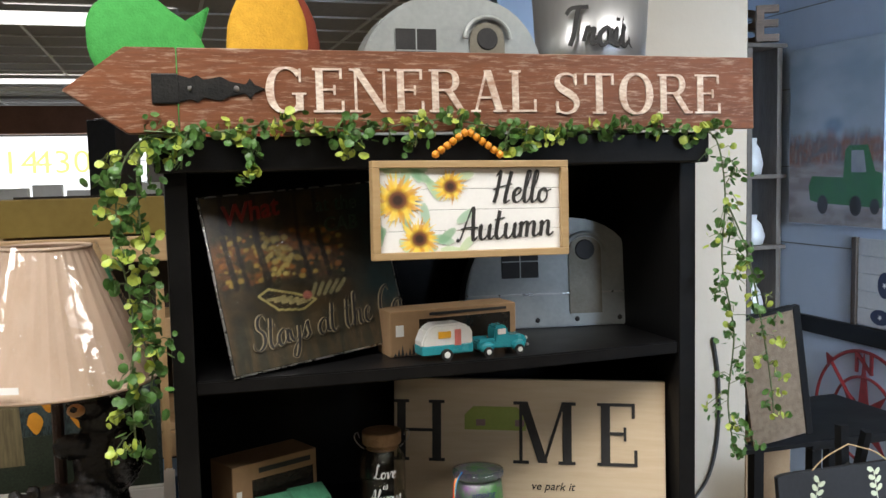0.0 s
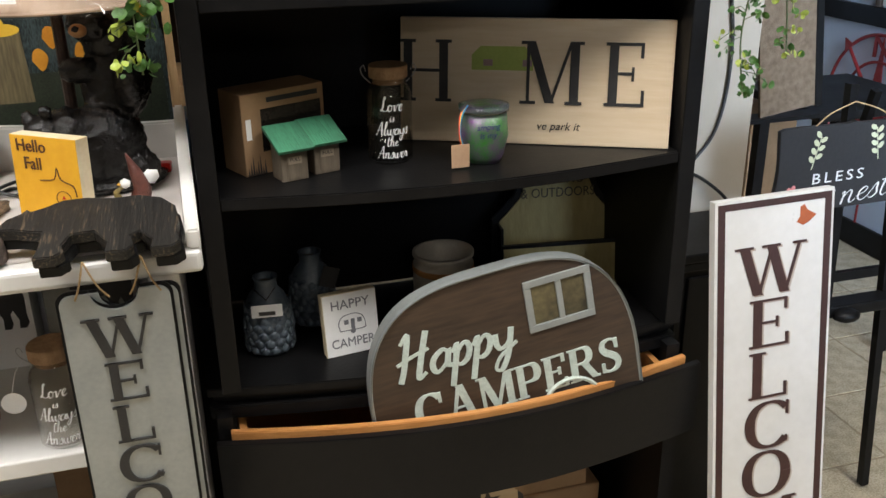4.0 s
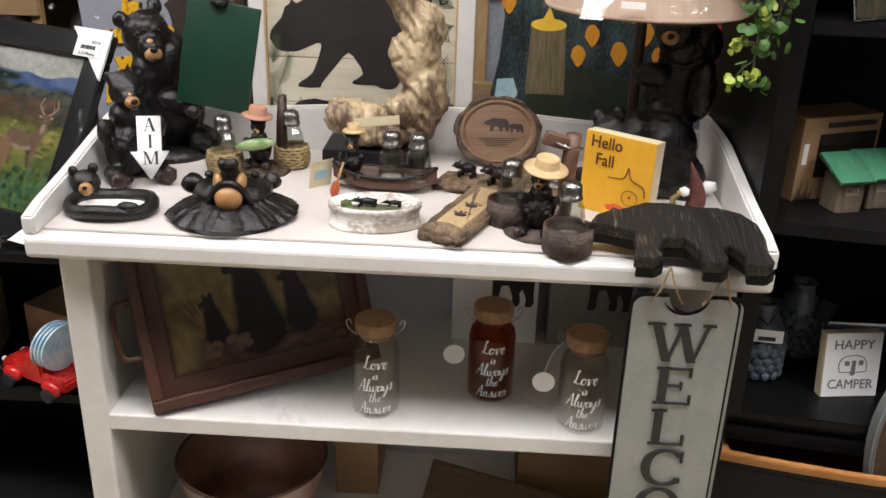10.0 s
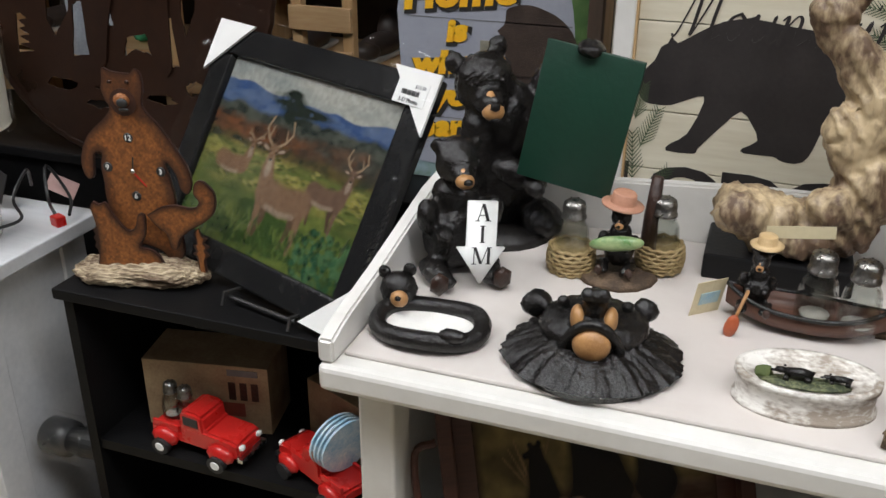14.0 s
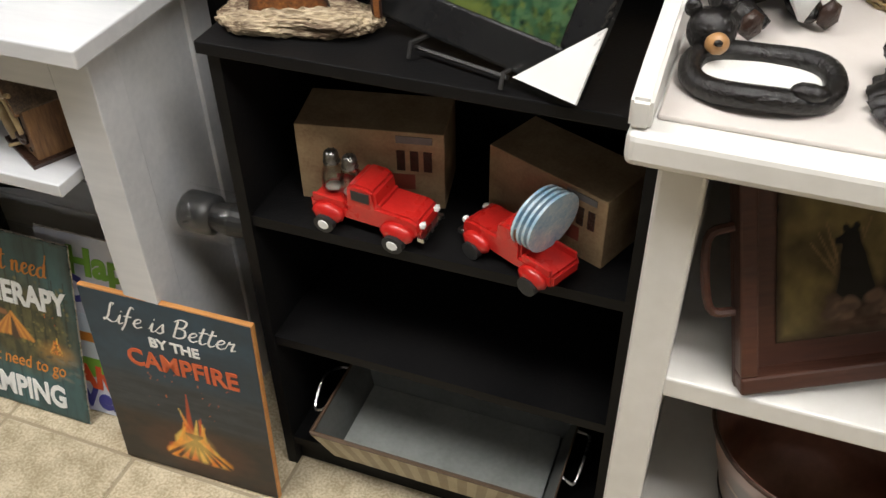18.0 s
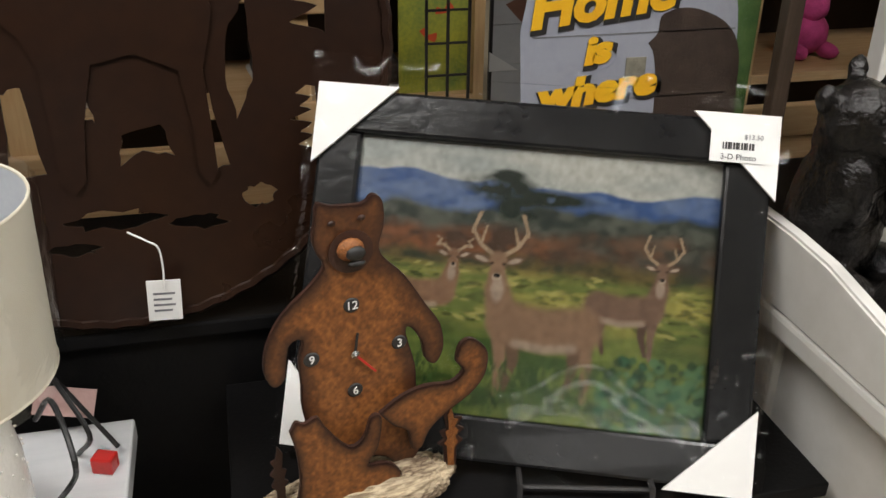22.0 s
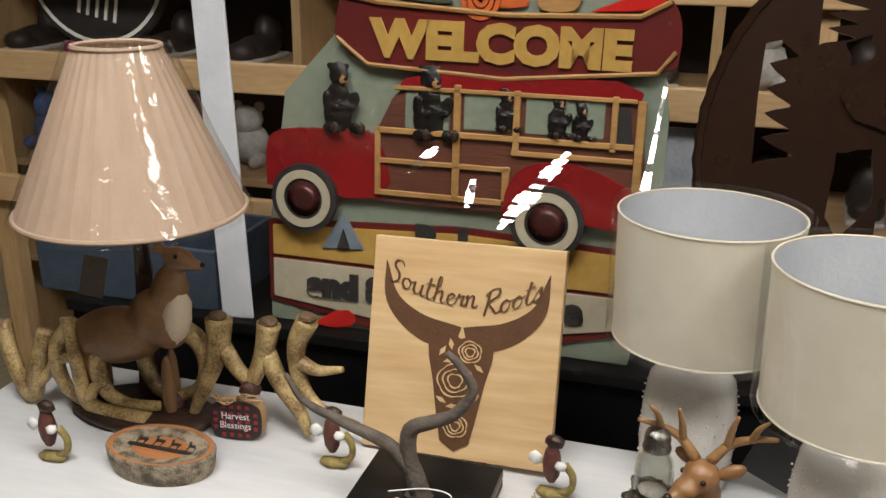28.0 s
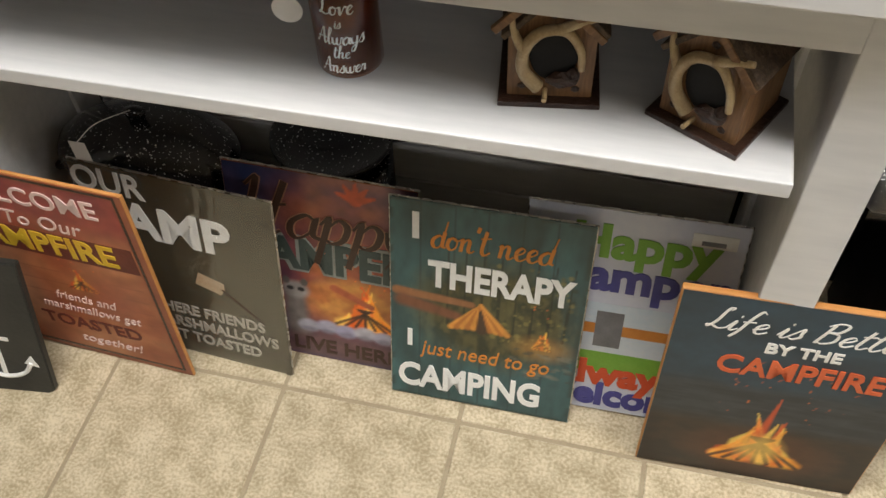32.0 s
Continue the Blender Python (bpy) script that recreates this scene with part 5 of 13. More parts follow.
# oval birch box
BIRCH = M("white_birch_bark", (0.74, 0.71, 0.66), (0.30, 0.25, 0.20), 30, 0.6, 0, 0.5, 120, (0.5, 0.5, 1), rvar=0.1, width=0.07)
OV = Matrix.Diagonal((1, 0.62, 1, 1))
ob = [(moved(lathe([(0, 0), (0.066, 0), (0.066, 0.004), (0.063, 0.005), (0.063, 0.026), (0.066, 0.027), (0.066, 0.034), (0.060, 0.034), (0.058, 0.028), (0, 0.028)], 44), OV), BIRCH)]
ob += turned(walk_bear(0.046), Matrix.Translation((-0.012, -0.012, 0.0285)) @ Matrix.Diagonal((1, 0.8, 0.62, 1))) + turned(walk_bear(0.034), Matrix.Translation((0.026, -0.010, 0.0285)) @ Matrix.Diagonal((1, 0.8, 0.6, 1))) + [(moved(lathe([(0, 0.029), (0.052, 0.029), (0.04, 0.031), (0, 0.031)], 20), Matrix.Translation((-0.004, -0.014, 0.0004)) @ Matrix.Diagonal((0.80, 0.26, 1, 1))), M("mossy_relief", (0.035, 0.045, 0.022), (0.16, 0.17, 0.08), 45, 0.6, 0, 1.0, 160, fine=0.5, width=0.08)), (blob([((-0.040, -0.006, 0.031), (0.008, 0.008, 0.008))], 2, 0.004, 3, 150), M("moss_green", (0.06, 0.09, 0.025), (0.11, 0.13, 0.04), 90, 0.8, 0, 0.8, 200))]
kit("oval_box", ob, (("box", 1), ("bear", 1), ("bear", 1), ("relief", 1), ("moss", 1)), pose(-0.543, 1.258, TOP, 0, 0, 6), "oval white birch trinket box with small bears on top", "box")
# bark cross lying down
CR = [(-0.034, 0), (0.034, 0), (0.036, 0.20), (0.10, 0.195), (0.10, 0.258), (0.036, 0.262), (0.032, 0.335), (-0.032, 0.335), (-0.036, 0.262), (-0.10, 0.258), (-0.10, 0.195), (-0.036, 0.20)]
FLAT = Matrix(((1, 0, 0, 0), (0, 0, 1, 0), (0, -1, 0, 0.016), (0, 0, 0, 1)))
cb = moved(slab(CR, 0.016, 0.003), FLAT)
bmesh.ops.subdivide_edges(cb, edges=[e for e in cb.edges if e.calc_length() > 0.03], cuts=7)
for v in cb.verts:
    d = 0.006 * noise.noise(v.co * 90) + 0.004 * noise.noise(v.co * 210)
    v.co += Vector((d, d, max(0, d)))
CW = wood("pale_split_wood", (0.50, 0.37, 0.20), (0.32, 0.21, 0.10), 9, "y")
CRB = M("cross_bark", (0.24, 0.16, 0.09), (0.045, 0.028, 0.018), 70, 0.75, 0, 1.0, 170, (1, 0.35, 1), fine=0.5, width=0.10)
cr = [(cb, CRB), (bx(-0.021, 0.035, 0.012, 0.021, 0.20, 0.0185, 0.002), CW), (blob([((0.01, 0.30, 0.02), (0.034, 0.03, 0.012)), ((0, 0.015, 0.016), (0.035, 0.014, 0.009))], 2, 0.004, 2, 90), CRB)]
cr += turned(walk_bear(0.062), Matrix.Translation((0.0, 0.222, 0.014))) + turned(walk_bear(0.05), Matrix.Translation((-0.06, 0.236, 0.014)))
for zz in (0.075, 0.115):
    for k in range(4):
        cr.append((moved(lathe([(0, 0), (0.0030, 0), (0, 0.0012)], 8), Matrix.Translation((-0.011 + 0.0072 * k, zz + 0.014 - 0.004 * abs(k - 1.5), 0.0186))), INK))
    cr.append((moved(lathe([(0, 0), (0.0095, 0), (0.008, 0.0012), (0, 0.0014)], 12), Matrix.Translation((0, zz, 0.0186)) @ Matrix.Diagonal((1, 0.75, 1, 1))), INK))
kit("bark_cross", cr, (("bark", 1), ("inlay", 1), ("knot", 1), ("bear", 1), ("bear", 1), ("paw_print", 5), ("paw_print", 5)), pose(-0.450, 1.192, TOP, 0, 0, -21.5), "rough bark cross with bear cubs and two paw prints", "ornament")
# round wooden plate against the rail
pl = thing("wooden_plate", pose(-0.370, 1.555, TOP + 0.0600, -22, 0, 6) @ Matrix.Diagonal((0.98, 0.98, 0.80, 1)), "round bark-edged wooden plate with an engraved bear scene", "plate")
PLW = wood("plate_wood", (0.24, 0.14, 0.075), (0.16, 0.088, 0.045), 6)
b = lathe([(0, 0.004), (0.056, 0.004), (0.061, 0), (0.066, 0), (0.066, 0.011), (0, 0.011)], 40)
part("disc", moved(b, Matrix.Rotation(radians(-90), 4, "X")), PLW, pl, smooth=False)
rim = [((0.070 + 0.002 * math.sin(7 * a)) * math.cos(a), 0.006, (0.070 + 0.002 * math.sin(7 * a)) * math.sin(a)) for a in [2 * math.pi * k / 40 for k in range(41)]]
part("bark_rim", tube(rim, [0.0062 + 0.0012 * math.sin(k * 2.3) for k in range(41)], 8, False), BARK, pl)
for w, x, z in ((0.045, -0.002, 0.012), (0.030, 0.030, 0.006)):
    part("engraved_bear", moved(slab(bear_shape(w), 0.0005), Matrix.Translation((x, 0.0032, z))), M("burnt_engraving", (0.045, 0.028, 0.018), (0.03, 0.018, 0.012), 30, 0.7), pl)
for k in range(5):
    part("engraved_line", bx(-0.034 + 0.004 * k, 0.0032, -0.016 - 0.004 * k, 0.036 - 0.006 * k, 0.0036, -0.0145 - 0.004 * k), MATS["burnt_engraving"], pl)
# driftwood on a black base
dw = thing("driftwood_sculpture", pose(-0.575, 1.545, TOP), "twisted pale driftwood on a black block base", "sculpture")
part("base", bx(-0.085, -0.05, 0, 0.085, 0.055, 0.032, 0.003), BLACK, dw, "black painted block")
DRIFT = M("driftwood_grain", (0.52, 0.40, 0.24), (0.13, 0.080, 0.048), 17, 0.5, 0, 0.7, 110, (1, 1, 0.45), fine=0.28, width=0.075)
t1 = tube(curve([(-0.075, -0.03, 0.095), (-0.03, -0.02, 0.075), (0.02, -0.01, 0.06), (0.062, 0.0, 0.07), (0.082, 0.0, 0.10)], 6), [0.020, 0.026, 0.028, 0.030, 0.030, 0.034, 0.032, 0.036, 0.038, 0.036, 0.034, 0.036, 0.038, 0.036, 0.034, 0.032, 0.034, 0.036, 0.036, 0.034, 0.032, 0.030, 0.028, 0.026, 0.02], 14)
t2 = tube(curve([(0.068, 0, 0.05), (0.080, 0, 0.13), (0.066, 0, 0.175), (0.074, 0, 0.225), (0.050, 0, 0.262), (0.014, 0, 0.305), (0.036, 0, 0.355), (0.046, 0, 0.395), (0.032, 0, 0.43)], 5), [0.030, 0.032, 0.034, 0.036, 0.038, 0.038, 0.036, 0.034, 0.032, 0.034, 0.036, 0.037, 0.036, 0.034, 0.035, 0.036, 0.034, 0.030, 0.028, 0.026, 0.026, 0.025, 0.024, 0.022, 0.021, 0.022, 0.024, 0.022, 0.020, 0.018, 0.018, 0.018, 0.016, 0.014, 0.013, 0.012, 0.012, 0.011, 0.010, 0.008, 0.006], 14)
dwb = join(t1, t2, blob([((0.045, -0.02, 0.20), (0.02, 0.018, 0.022)), ((0.09, -0.01, 0.16), (0.014, 0.014, 0.02)), ((0.05, -0.03, 0.10), (0.03, 0.02, 0.03))], 2))
dwb = fuse(dwb, 0.0032, 2)
for v in dwb.verts:
    v.co += v.normal * (0.010 * noise.noise(v.co * 26) - 0.002 + 0.0055 * (1 - 2 * abs(noise.noise(Vector((v.co.x * 60 + v.co.z * 35, v.co.y * 60, v.co.z * 18))))) + 0.002 * noise.noise(v.co * 160))
part("driftwood", dwb, DRIFT, dw, smooth=True)


# fisherman bear on logs
def log_cup(r, h):
    return [(lathe([(0, 0), (r, 0), (r * 1.02, h * 0.5), (r, h), (r * 0.86, h), (r * 0.84, h * 0.35), (0, h * 0.35)], 22), LOGBARK), (lathe([(r * 0.99, h * 0.995), (r * 0.86, h * 1.01), (r * 0.80, h * 0.9)], 22), RESINB)]


fb = turned(log_cup(0.034, 0.036), Matrix.Translation((0.036, -0.062, 0))) + turned(log_cup(0.033, 0.036), Matrix.Translation((-0.040, 0.032, 0)))
fb += turned(sit_bear(0.105), Matrix.Rotation(radians(-14), 4, "Z")) + [(moved(lathe([(0, -0.001), (0.029, -0.003), (0.031, -0.001), (0.0305, 0.0005), (0.019, 0.002), (0.0178, 0.0024), (0.0172, 0.004), (0.0165, 0.0145), (0.0155, 0.0158), (0.013, 0.016), (0, 0.0152)], 28), Matrix.Translation((0.004, -0.012, 0.098)) @ Euler((0.15, 0.1, 0)).to_matrix().to_4x4()), STRAW),
                                                                   (tube([(0.036, 0.036, 0), (0.038, 0.034, 0.08), (0.042, 0.032, 0.135)], [0.011, 0.012, 0.011], 8), wood("post_wood", (0.16, 0.08, 0.05), (0.10, 0.05, 0.03), 8, "z")), (moved(bx(-0.026, -0.006, 0.0, 0.024, 0.006, 0.02, 0.003), Matrix.Translation((0.022, 0.026, 0.115)) @ Euler((0, 0.3, 0.2)).to_matrix().to_4x4()), MATS["post_wood"]),
                                                                   (tube([(0.015, 0.02, 0.126), (0.035, 0.012, 0.120), (0.055, 0.02, 0.118)], 0.0018, 6), STEEL), (lathe([(0, 0), (0.05, 0), (0.04, 0.006), (0, 0.006)], 16), LOGBARK)]
kit("bear_shaker_holder", fb, (("log_cup", 2), ("log_cup", 2), ("bear", 4), ("straw_hat", 1), ("post", 1), ("crosspiece", 1), ("wire", 1), ("base", 1)), pose(-0.312, 1.258, TOP), "fishing bear in a straw hat between two log shaker cups", "figurine")
salt_shaker(-0.276, 1.196, TOP + 0.013, 0.074, 0.021)
salt_shaker(-0.352, 1.290, TOP + 0.013, 0.072, 0.021)
# Hello Fall block
YELLOW = M("yellow_paint", (0.75, 0.40, 0.025), (0.66, 0.33, 0.015), 10, 0.5)
hf = thing("block_sign", pose(-0.200, 1.334, TOP, -3, 0, -36) @ Matrix.Diagonal((1.06, 1, 0.93, 1)), "thick yellow block sign lettered Hello Fall with a scarecrow", "sign")
part("block", bx(-0.054, 0, 0, 0.054, 0.024, 0.130, 0.001), M("cream_edge_wood", (0.72, 0.62, 0.42), (0.62, 0.50, 0.30), 20, 0.6), hf)
part("face", bx(-0.0535, -0.0012, 0.0005, 0.0535, -0.0001, 0.1295), YELLOW, hf, "yellow painted face")
BROWNINK = M("brown_ink", (0.10, 0.035, 0.015), (0.08, 0.03, 0.012), 40, 0.6)
words("lettering", "Hello\nFall", 0.020, BROWNINK, hf, Matrix.Translation((-0.020, -0.0018, 0.100)), bold=0.0001, wide=0.82)
hat2 = curve([(-0.012, 0, 0.062), (0.012, 0, 0.066), (0.018, 0, 0.084), (0.023, 0, 0.066), (0.042, 0, 0.058), (0.046, 0, 0.042)], 3)
part("drawn_hat", tube([(p.x, -0.0018, p.z) for p in hat2], 0.0009, 5), BROWNINK, hf)
part("drawn_face", tube([(0.024 + 0.012 * math.cos(a), -0.0018, 0.036 + 0.012 * math.sin(a)) for a in [2 * math.pi * k / 20 for k in range(21)]], 0.0005, 5), BROWNINK, hf)
part("drawn_nose", slab([(0.021, 0.035), (0.027, 0.036), (0.024, 0.041)], 0.0006, 0, -0.0020), RED, hf)
part("drawn_scarf", slab([(-0.012, 0.016), (0.004, 0.022), (0.020, 0.018), (0.030, 0.010), (0.034, 0.001), (0.014, 0.001), (0.010, 0.010), (-0.008, 0.010)], 0.0006, 0, -0.0020), M("orange_red_print", (0.62, 0.09, 0.03), (0.55, 0.07, 0.02), 30, 0.6), hf)
# bear lamp with a wrapped shade
SHADE = M("beige_pleated_fabric", (0.62, 0.47, 0.36), (0.55, 0.40, 0.29), 60, 0.7, 0, 0.2, 200, (1, 1, 0.1), thin=0.3)


def pleated(r0, z0, r1, z1, n=72):
    bm = bmesh.new()
    rows = []
    for j in range(9):
        u = j / 8
        r = r0 + (r1 - r0) * u
        rows.append([bm.verts.new(((r + 0.0012 * (k % 2)) * math.cos(2 * math.pi * k / n), (r + 0.0012 * (k % 2)) * math.sin(2 * math.pi * k / n), z0 + (z1 - z0) * u)) for k in range(n)])
    for a, b in zip(rows, rows[1:]):
        for k in range(n):
            bm.faces.new((a[k], a[(k + 1) % n], b[(k + 1) % n], b[k]))
    return bm


def wrap(r0, z0, r1, z1, seed, n=110):
    """Loose clear film round a shade, with upright creases."""
    bm = bmesh.new()
    rows = []
    for j in range(11):
        u = j / 10
        r = r0 + (r1 - r0) * u + 0.008
        fold = [0.0024 * noise.noise((k * 0.35 + u * 2.2, u * 1.6, seed)) + 0.0012 * (1 - abs(noise.noise((k * 0.5 + u * 3.5, u * 1.1, seed + 5)))) for k in range(n)]
        rows.append([bm.verts.new(((r + fold[k]) * math.cos(2 * math.pi * k / n), (r + fold[k]) * math.sin(2 * math.pi * k / n), z0 + (z1 - z0) * u + 0.003 * noise.noise((k, seed, 0)))) for k in range(n)])
    for a, b in zip(rows, rows[1:]):
        for k in range(n):
            bm.faces.new((a[k], a[(k + 1) % n], b[(k + 1) % n], b[k]))
    return bm


lp = thing("bear_table_lamp", pose(-0.165, 1.45, TOP), "table lamp of climbing black bears with a wrapped beige pleated shade", "lamp")
part("shade", pleated(0.145, 0.290, 0.060, 0.485), SHADE, lp, "beige pleated fabric shade in clear film")
for r, z in ((0.146, 0.290), (0.061, 0.485)):
    part("shade_trim", tube([(r * math.cos(2 * math.pi * k / 48), r * math.sin(2 * math.pi * k / 48), z) for k in range(49)], 0.003, 6, False), SHADE, lp)
part("film", wrap(0.145, 0.285, 0.060, 0.490, 3), WRAPF, lp, "clear plastic wrapping", smooth=True)
part("sticker", bx(-0.020, -0.155, 0.305, 0.012, -0.1535, 0.314), PAPER, lp, "white sticker", m=Matrix.Rotation(radians(-14), 4, "Z"))
part("stem", tube([(0, 0.02, 0.0), (0, 0.02, 0.30)], 0.009, 10), RESINB, lp)
LB1 = fuse(blob([((0.040, -0.005, 0.075), (0.062, 0.050, 0.066), (0, 20, 0)), ((-0.006, -0.020, 0.100), (0.040, 0.038, 0.040)), ((-0.038, -0.035, 0.105), (0.030, 0.030, 0.028)), ((-0.030, -0.050, 0.140), (0.011, 0.008, 0.012)), ((-0.058, -0.030, 0.130), (0.010, 0.008, 0.012)), ((-0.05, -0.04, 0.045), (0.018, 0.02, 0.045)), ((0.0, -0.05, 0.040), (0.02, 0.022, 0.045)), ((0.085, -0.02, 0.035), (0.035, 0.03, 0.035)),
                 ((0.070, 0.02, 0.165), (0.052, 0.045, 0.070), (0, 14, 0)), ((0.075, 0.012, 0.235), (0.050, 0.042, 0.045)), ((0.045, -0.02, 0.258), (0.032, 0.030, 0.028)), ((0.028, -0.03, 0.285), (0.010, 0.008, 0.010)), ((0.062, -0.03, 0.288), (0.010, 0.008, 0.010)), ((0.09, -0.03, 0.17), (0.022, 0.03, 0.05), (20, 0, 0)), ((0.02, -0.01, 0.19), (0.03, 0.02, 0.02)), ((0.02, 0.03, 0.01), (0.11, 0.075, 0.014))], 2), 0.0045, 3, 0.003, 110, 2)
part("climbing_bear", multi([(LB1, RESIN), (blob([((-0.055, -0.056, 0.098), (0.014, 0.014, 0.011)), ((0.032, -0.048, 0.252), (0.013, 0.013, 0.010))], 2), TAN), (blob([((-0.060, -0.069, 0.101), (0.006, 0.004, 0.005)), ((0.030, -0.060, 0.256), (0.006, 0.004, 0.005))], 1), RESIN)]), None, lp, "two black climbing bears")
cc = curve([(-0.29, 1.47, TOP + 0.004), (-0.275, 1.49, TOP + 0.004), (-0.25, 1.47, TOP + 0.006), (-0.265, 1.45, TOP + 0.005), (-0.29, 1.465, TOP + 0.012), (-0.25, 1.50, TOP + 0.014), (-0.20, 1.50, TOP + 0.004)], 5)
cord = thing("lamp_cord", pose(0, 0, 0), "coiled black lamp cord with a red plug cover", "cable")
part("cable", tube(cc, 0.0028, 6), CABLE, cord)
part("switch", bx(-0.018, -0.008, 0, 0.018, 0.008, 0.014, 0.003), CABLE, cord, m=pose(-0.248, 1.485, TOP + 0.004, 0, 0, 20))
part("cable", tube(curve([(-0.11, 1.50, TOP + 0.004), (-0.08, 1.53, TOP + 0.016), (-0.065, 1.52, TOP + 0.012)], 4), 0.0028, 6), CABLE, cord)
part("plug", bx(-0.014, -0.008, 0, 0.014, 0.008, 0.014, 0.002), CABLE, cord, m=pose(-0.066, 1.512, TOP + 0.004, 0, 0, -10))
part("plug_cover", bx(-0.010, -0.009, 0, 0.010, 0.009, 0.016, 0.002), RED, cord, "red plastic plug cover", m=pose(-0.043, 1.505, TOP + 0.004, 0, 0, -10))
# eagle
EAG = M("russet_feathers", (0.13, 0.035, 0.022), (0.07, 0.022, 0.015), 80, 0.5, 0, 0.6, 260)
ea = [(tube(curve([(0.005, 0, 0.008), (0.012, 0, 0.030), (0.006, 0, 0.055), (-0.004, 0, 0.085)], 4), [0.012, 0.013, 0.014, 0.014, 0.013, 0.012, 0.011, 0.010, 0.009, 0.007, 0.005, 0.003, 0.001], 8), EAG), (blob([((-0.010, -0.008, 0.042), (0.009, 0.008, 0.008)), ((0.026, 0.002, 0.046), (0.015, 0.004, 0.012), (0, -20, 0))], 1, 0.001, 2, 200), WHITE_INK),
      (tube([(-0.014, 0, 0.036), (-0.024, 0, 0.028), (-0.022, 0, 0.012), (-0.010, 0, 0.004)], [0.003, 0.005, 0.006, 0.006], 6), M("yellow_lichen", (0.35, 0.27, 0.09), (0.20, 0.15, 0.05), 100, 0.6, 0, 0.6, 300)), (lathe([(0, 0), (0.026, 0), (0.020, 0.008), (0, 0.010)], 12), LOGBARK), (blob([((-0.018, -0.010, 0.042), (0.004, 0.003, 0.002))], 1), YELLOW)]
figure("eagle_figurine", ea, pose(-0.087, 1.345, TOP), "small russet eagle figurine with a white head and tail", "figurine", "eagle figurines")
# flat wooden bear whose legs hold the hanging sign
BW = M("weathered_black_planks", (0.010, 0.009, 0.008), (0.14, 0.10, 0.06), 34, 0.5, 0, 0.7, 150, (1, 0.10, 1), fine=0.7, width=0.10)
for q in BW.node_tree.nodes:
    if q.type == "VALTORGB":
        q.color_ramp.elements[0].position, q.color_ramp.elements[1].position = 0.55, 0.70
wb = thing("wooden_bear_sign", pose(-0.134, 1.172, TOP + 0.010, 11, 0, -3), "flat weathered black wooden bear lying at the table edge", "sign")
LAY = Matrix(((1, 0, 0, 0), (0, 0, 1, 0), (0, -1, 0, 0.0), (0, 0, 0, 1)))
part("bear_back", moved(slab(bear_shape(0.226), 0.016, 0.0015), Matrix.Translation((0.004, 0.003, 0.0165)) @ LAY), BLACK, wb)
part("bear_front", moved(slab(bear_shape(0.226), 0.016, 0.0015), Matrix.Translation((0, 0, 0.033)) @ LAY), BW, wb, "streaked black and tan planks")
# hanging galvanised sign
def welcome_plate():
    t = thing("metal_welcome_sign", pose(-0.118, 1.148, 0.704), "galvanised metal sign lettered WELCOME hung by twine", "sign")
    w, h, r = 0.069, 0.268, 0.016
    out = []
    for cx, cz, a in ((w - r, h - r, 0), (-w + r, h - r, 90), (-w + r, -h + r, 180), (w - r, -h + r, 270)):
        out += [(cx + r * math.cos(radians(a + 15 * k)), cz + r * math.sin(radians(a + 15 * k))) for k in range(7)]
        if a in (0, 180):
            s = 1 if a == 0 else -1
            out += [(s * 0.030 * math.cos(radians(15 * k)), s * (h - 0.026 * math.sin(radians(15 * k)))) for k in range(13)]
    grow = lambda g: [(x * (1 + g / w), z * (1 + g / h)) for x, z in out]
    part("back_sheet", slab(grow(0.004), 0.003, 0.0005, 0.004), BLACK, t, "black metal edge", m=pose(0.0, 0, 0))
    part("rear_sign", slab(grow(0.004), 0.003, 0.0005, 0.012), BLACK, t, "second sign hung behind", m=pose(0.010, 0, -0.004))
    part("rear_sheet", slab(grow(0.0), 0.002, 0.0005, 0.010), GALV, t, m=pose(0.010, 0, -0.004))
    part("sheet", slab(out, 0.004, 0.001), GALV, t, "galvanised grey sheet")
    serif("letter", "WELCOME", 0.0575, INK, t, pose(0, 0, 0.203), 1.20, 0.05, 0.0672, 0.003, "raised black letters", each=True)
    for x in (-0.048, -0.006, 0.020, 0.058):
        top = (-0.030 if x < 0 else 0.040)
        part("twine", tube(curve([(x, -0.002, 0.262), ((x + top) / 2, -0.012, 0.285), (top, -0.012, 0.318)], 4), 0.0014, 6), TWINE, t)
    return t


welcome_plate()
tc = thing("price_tag", pose(-0.114, 1.142, 0.396, 0, -8, 0), "small white price tag on a string under the metal sign", "tag")
part("card", bx(-0.018, -0.0006, -0.034, 0.018, 0.0006, 0, 0.0002, 1), PAPER, tc)
part("print_block", bx(-0.008, -0.0012, -0.024, 0.006, -0.0008, -0.008), GREY_INK, tc)
part("string", tube([(0, 0, -0.004), (0.004, 0, 0.025), (0.012, 0.004, 0.044)], 0.0007, 5), PAPER, tc)


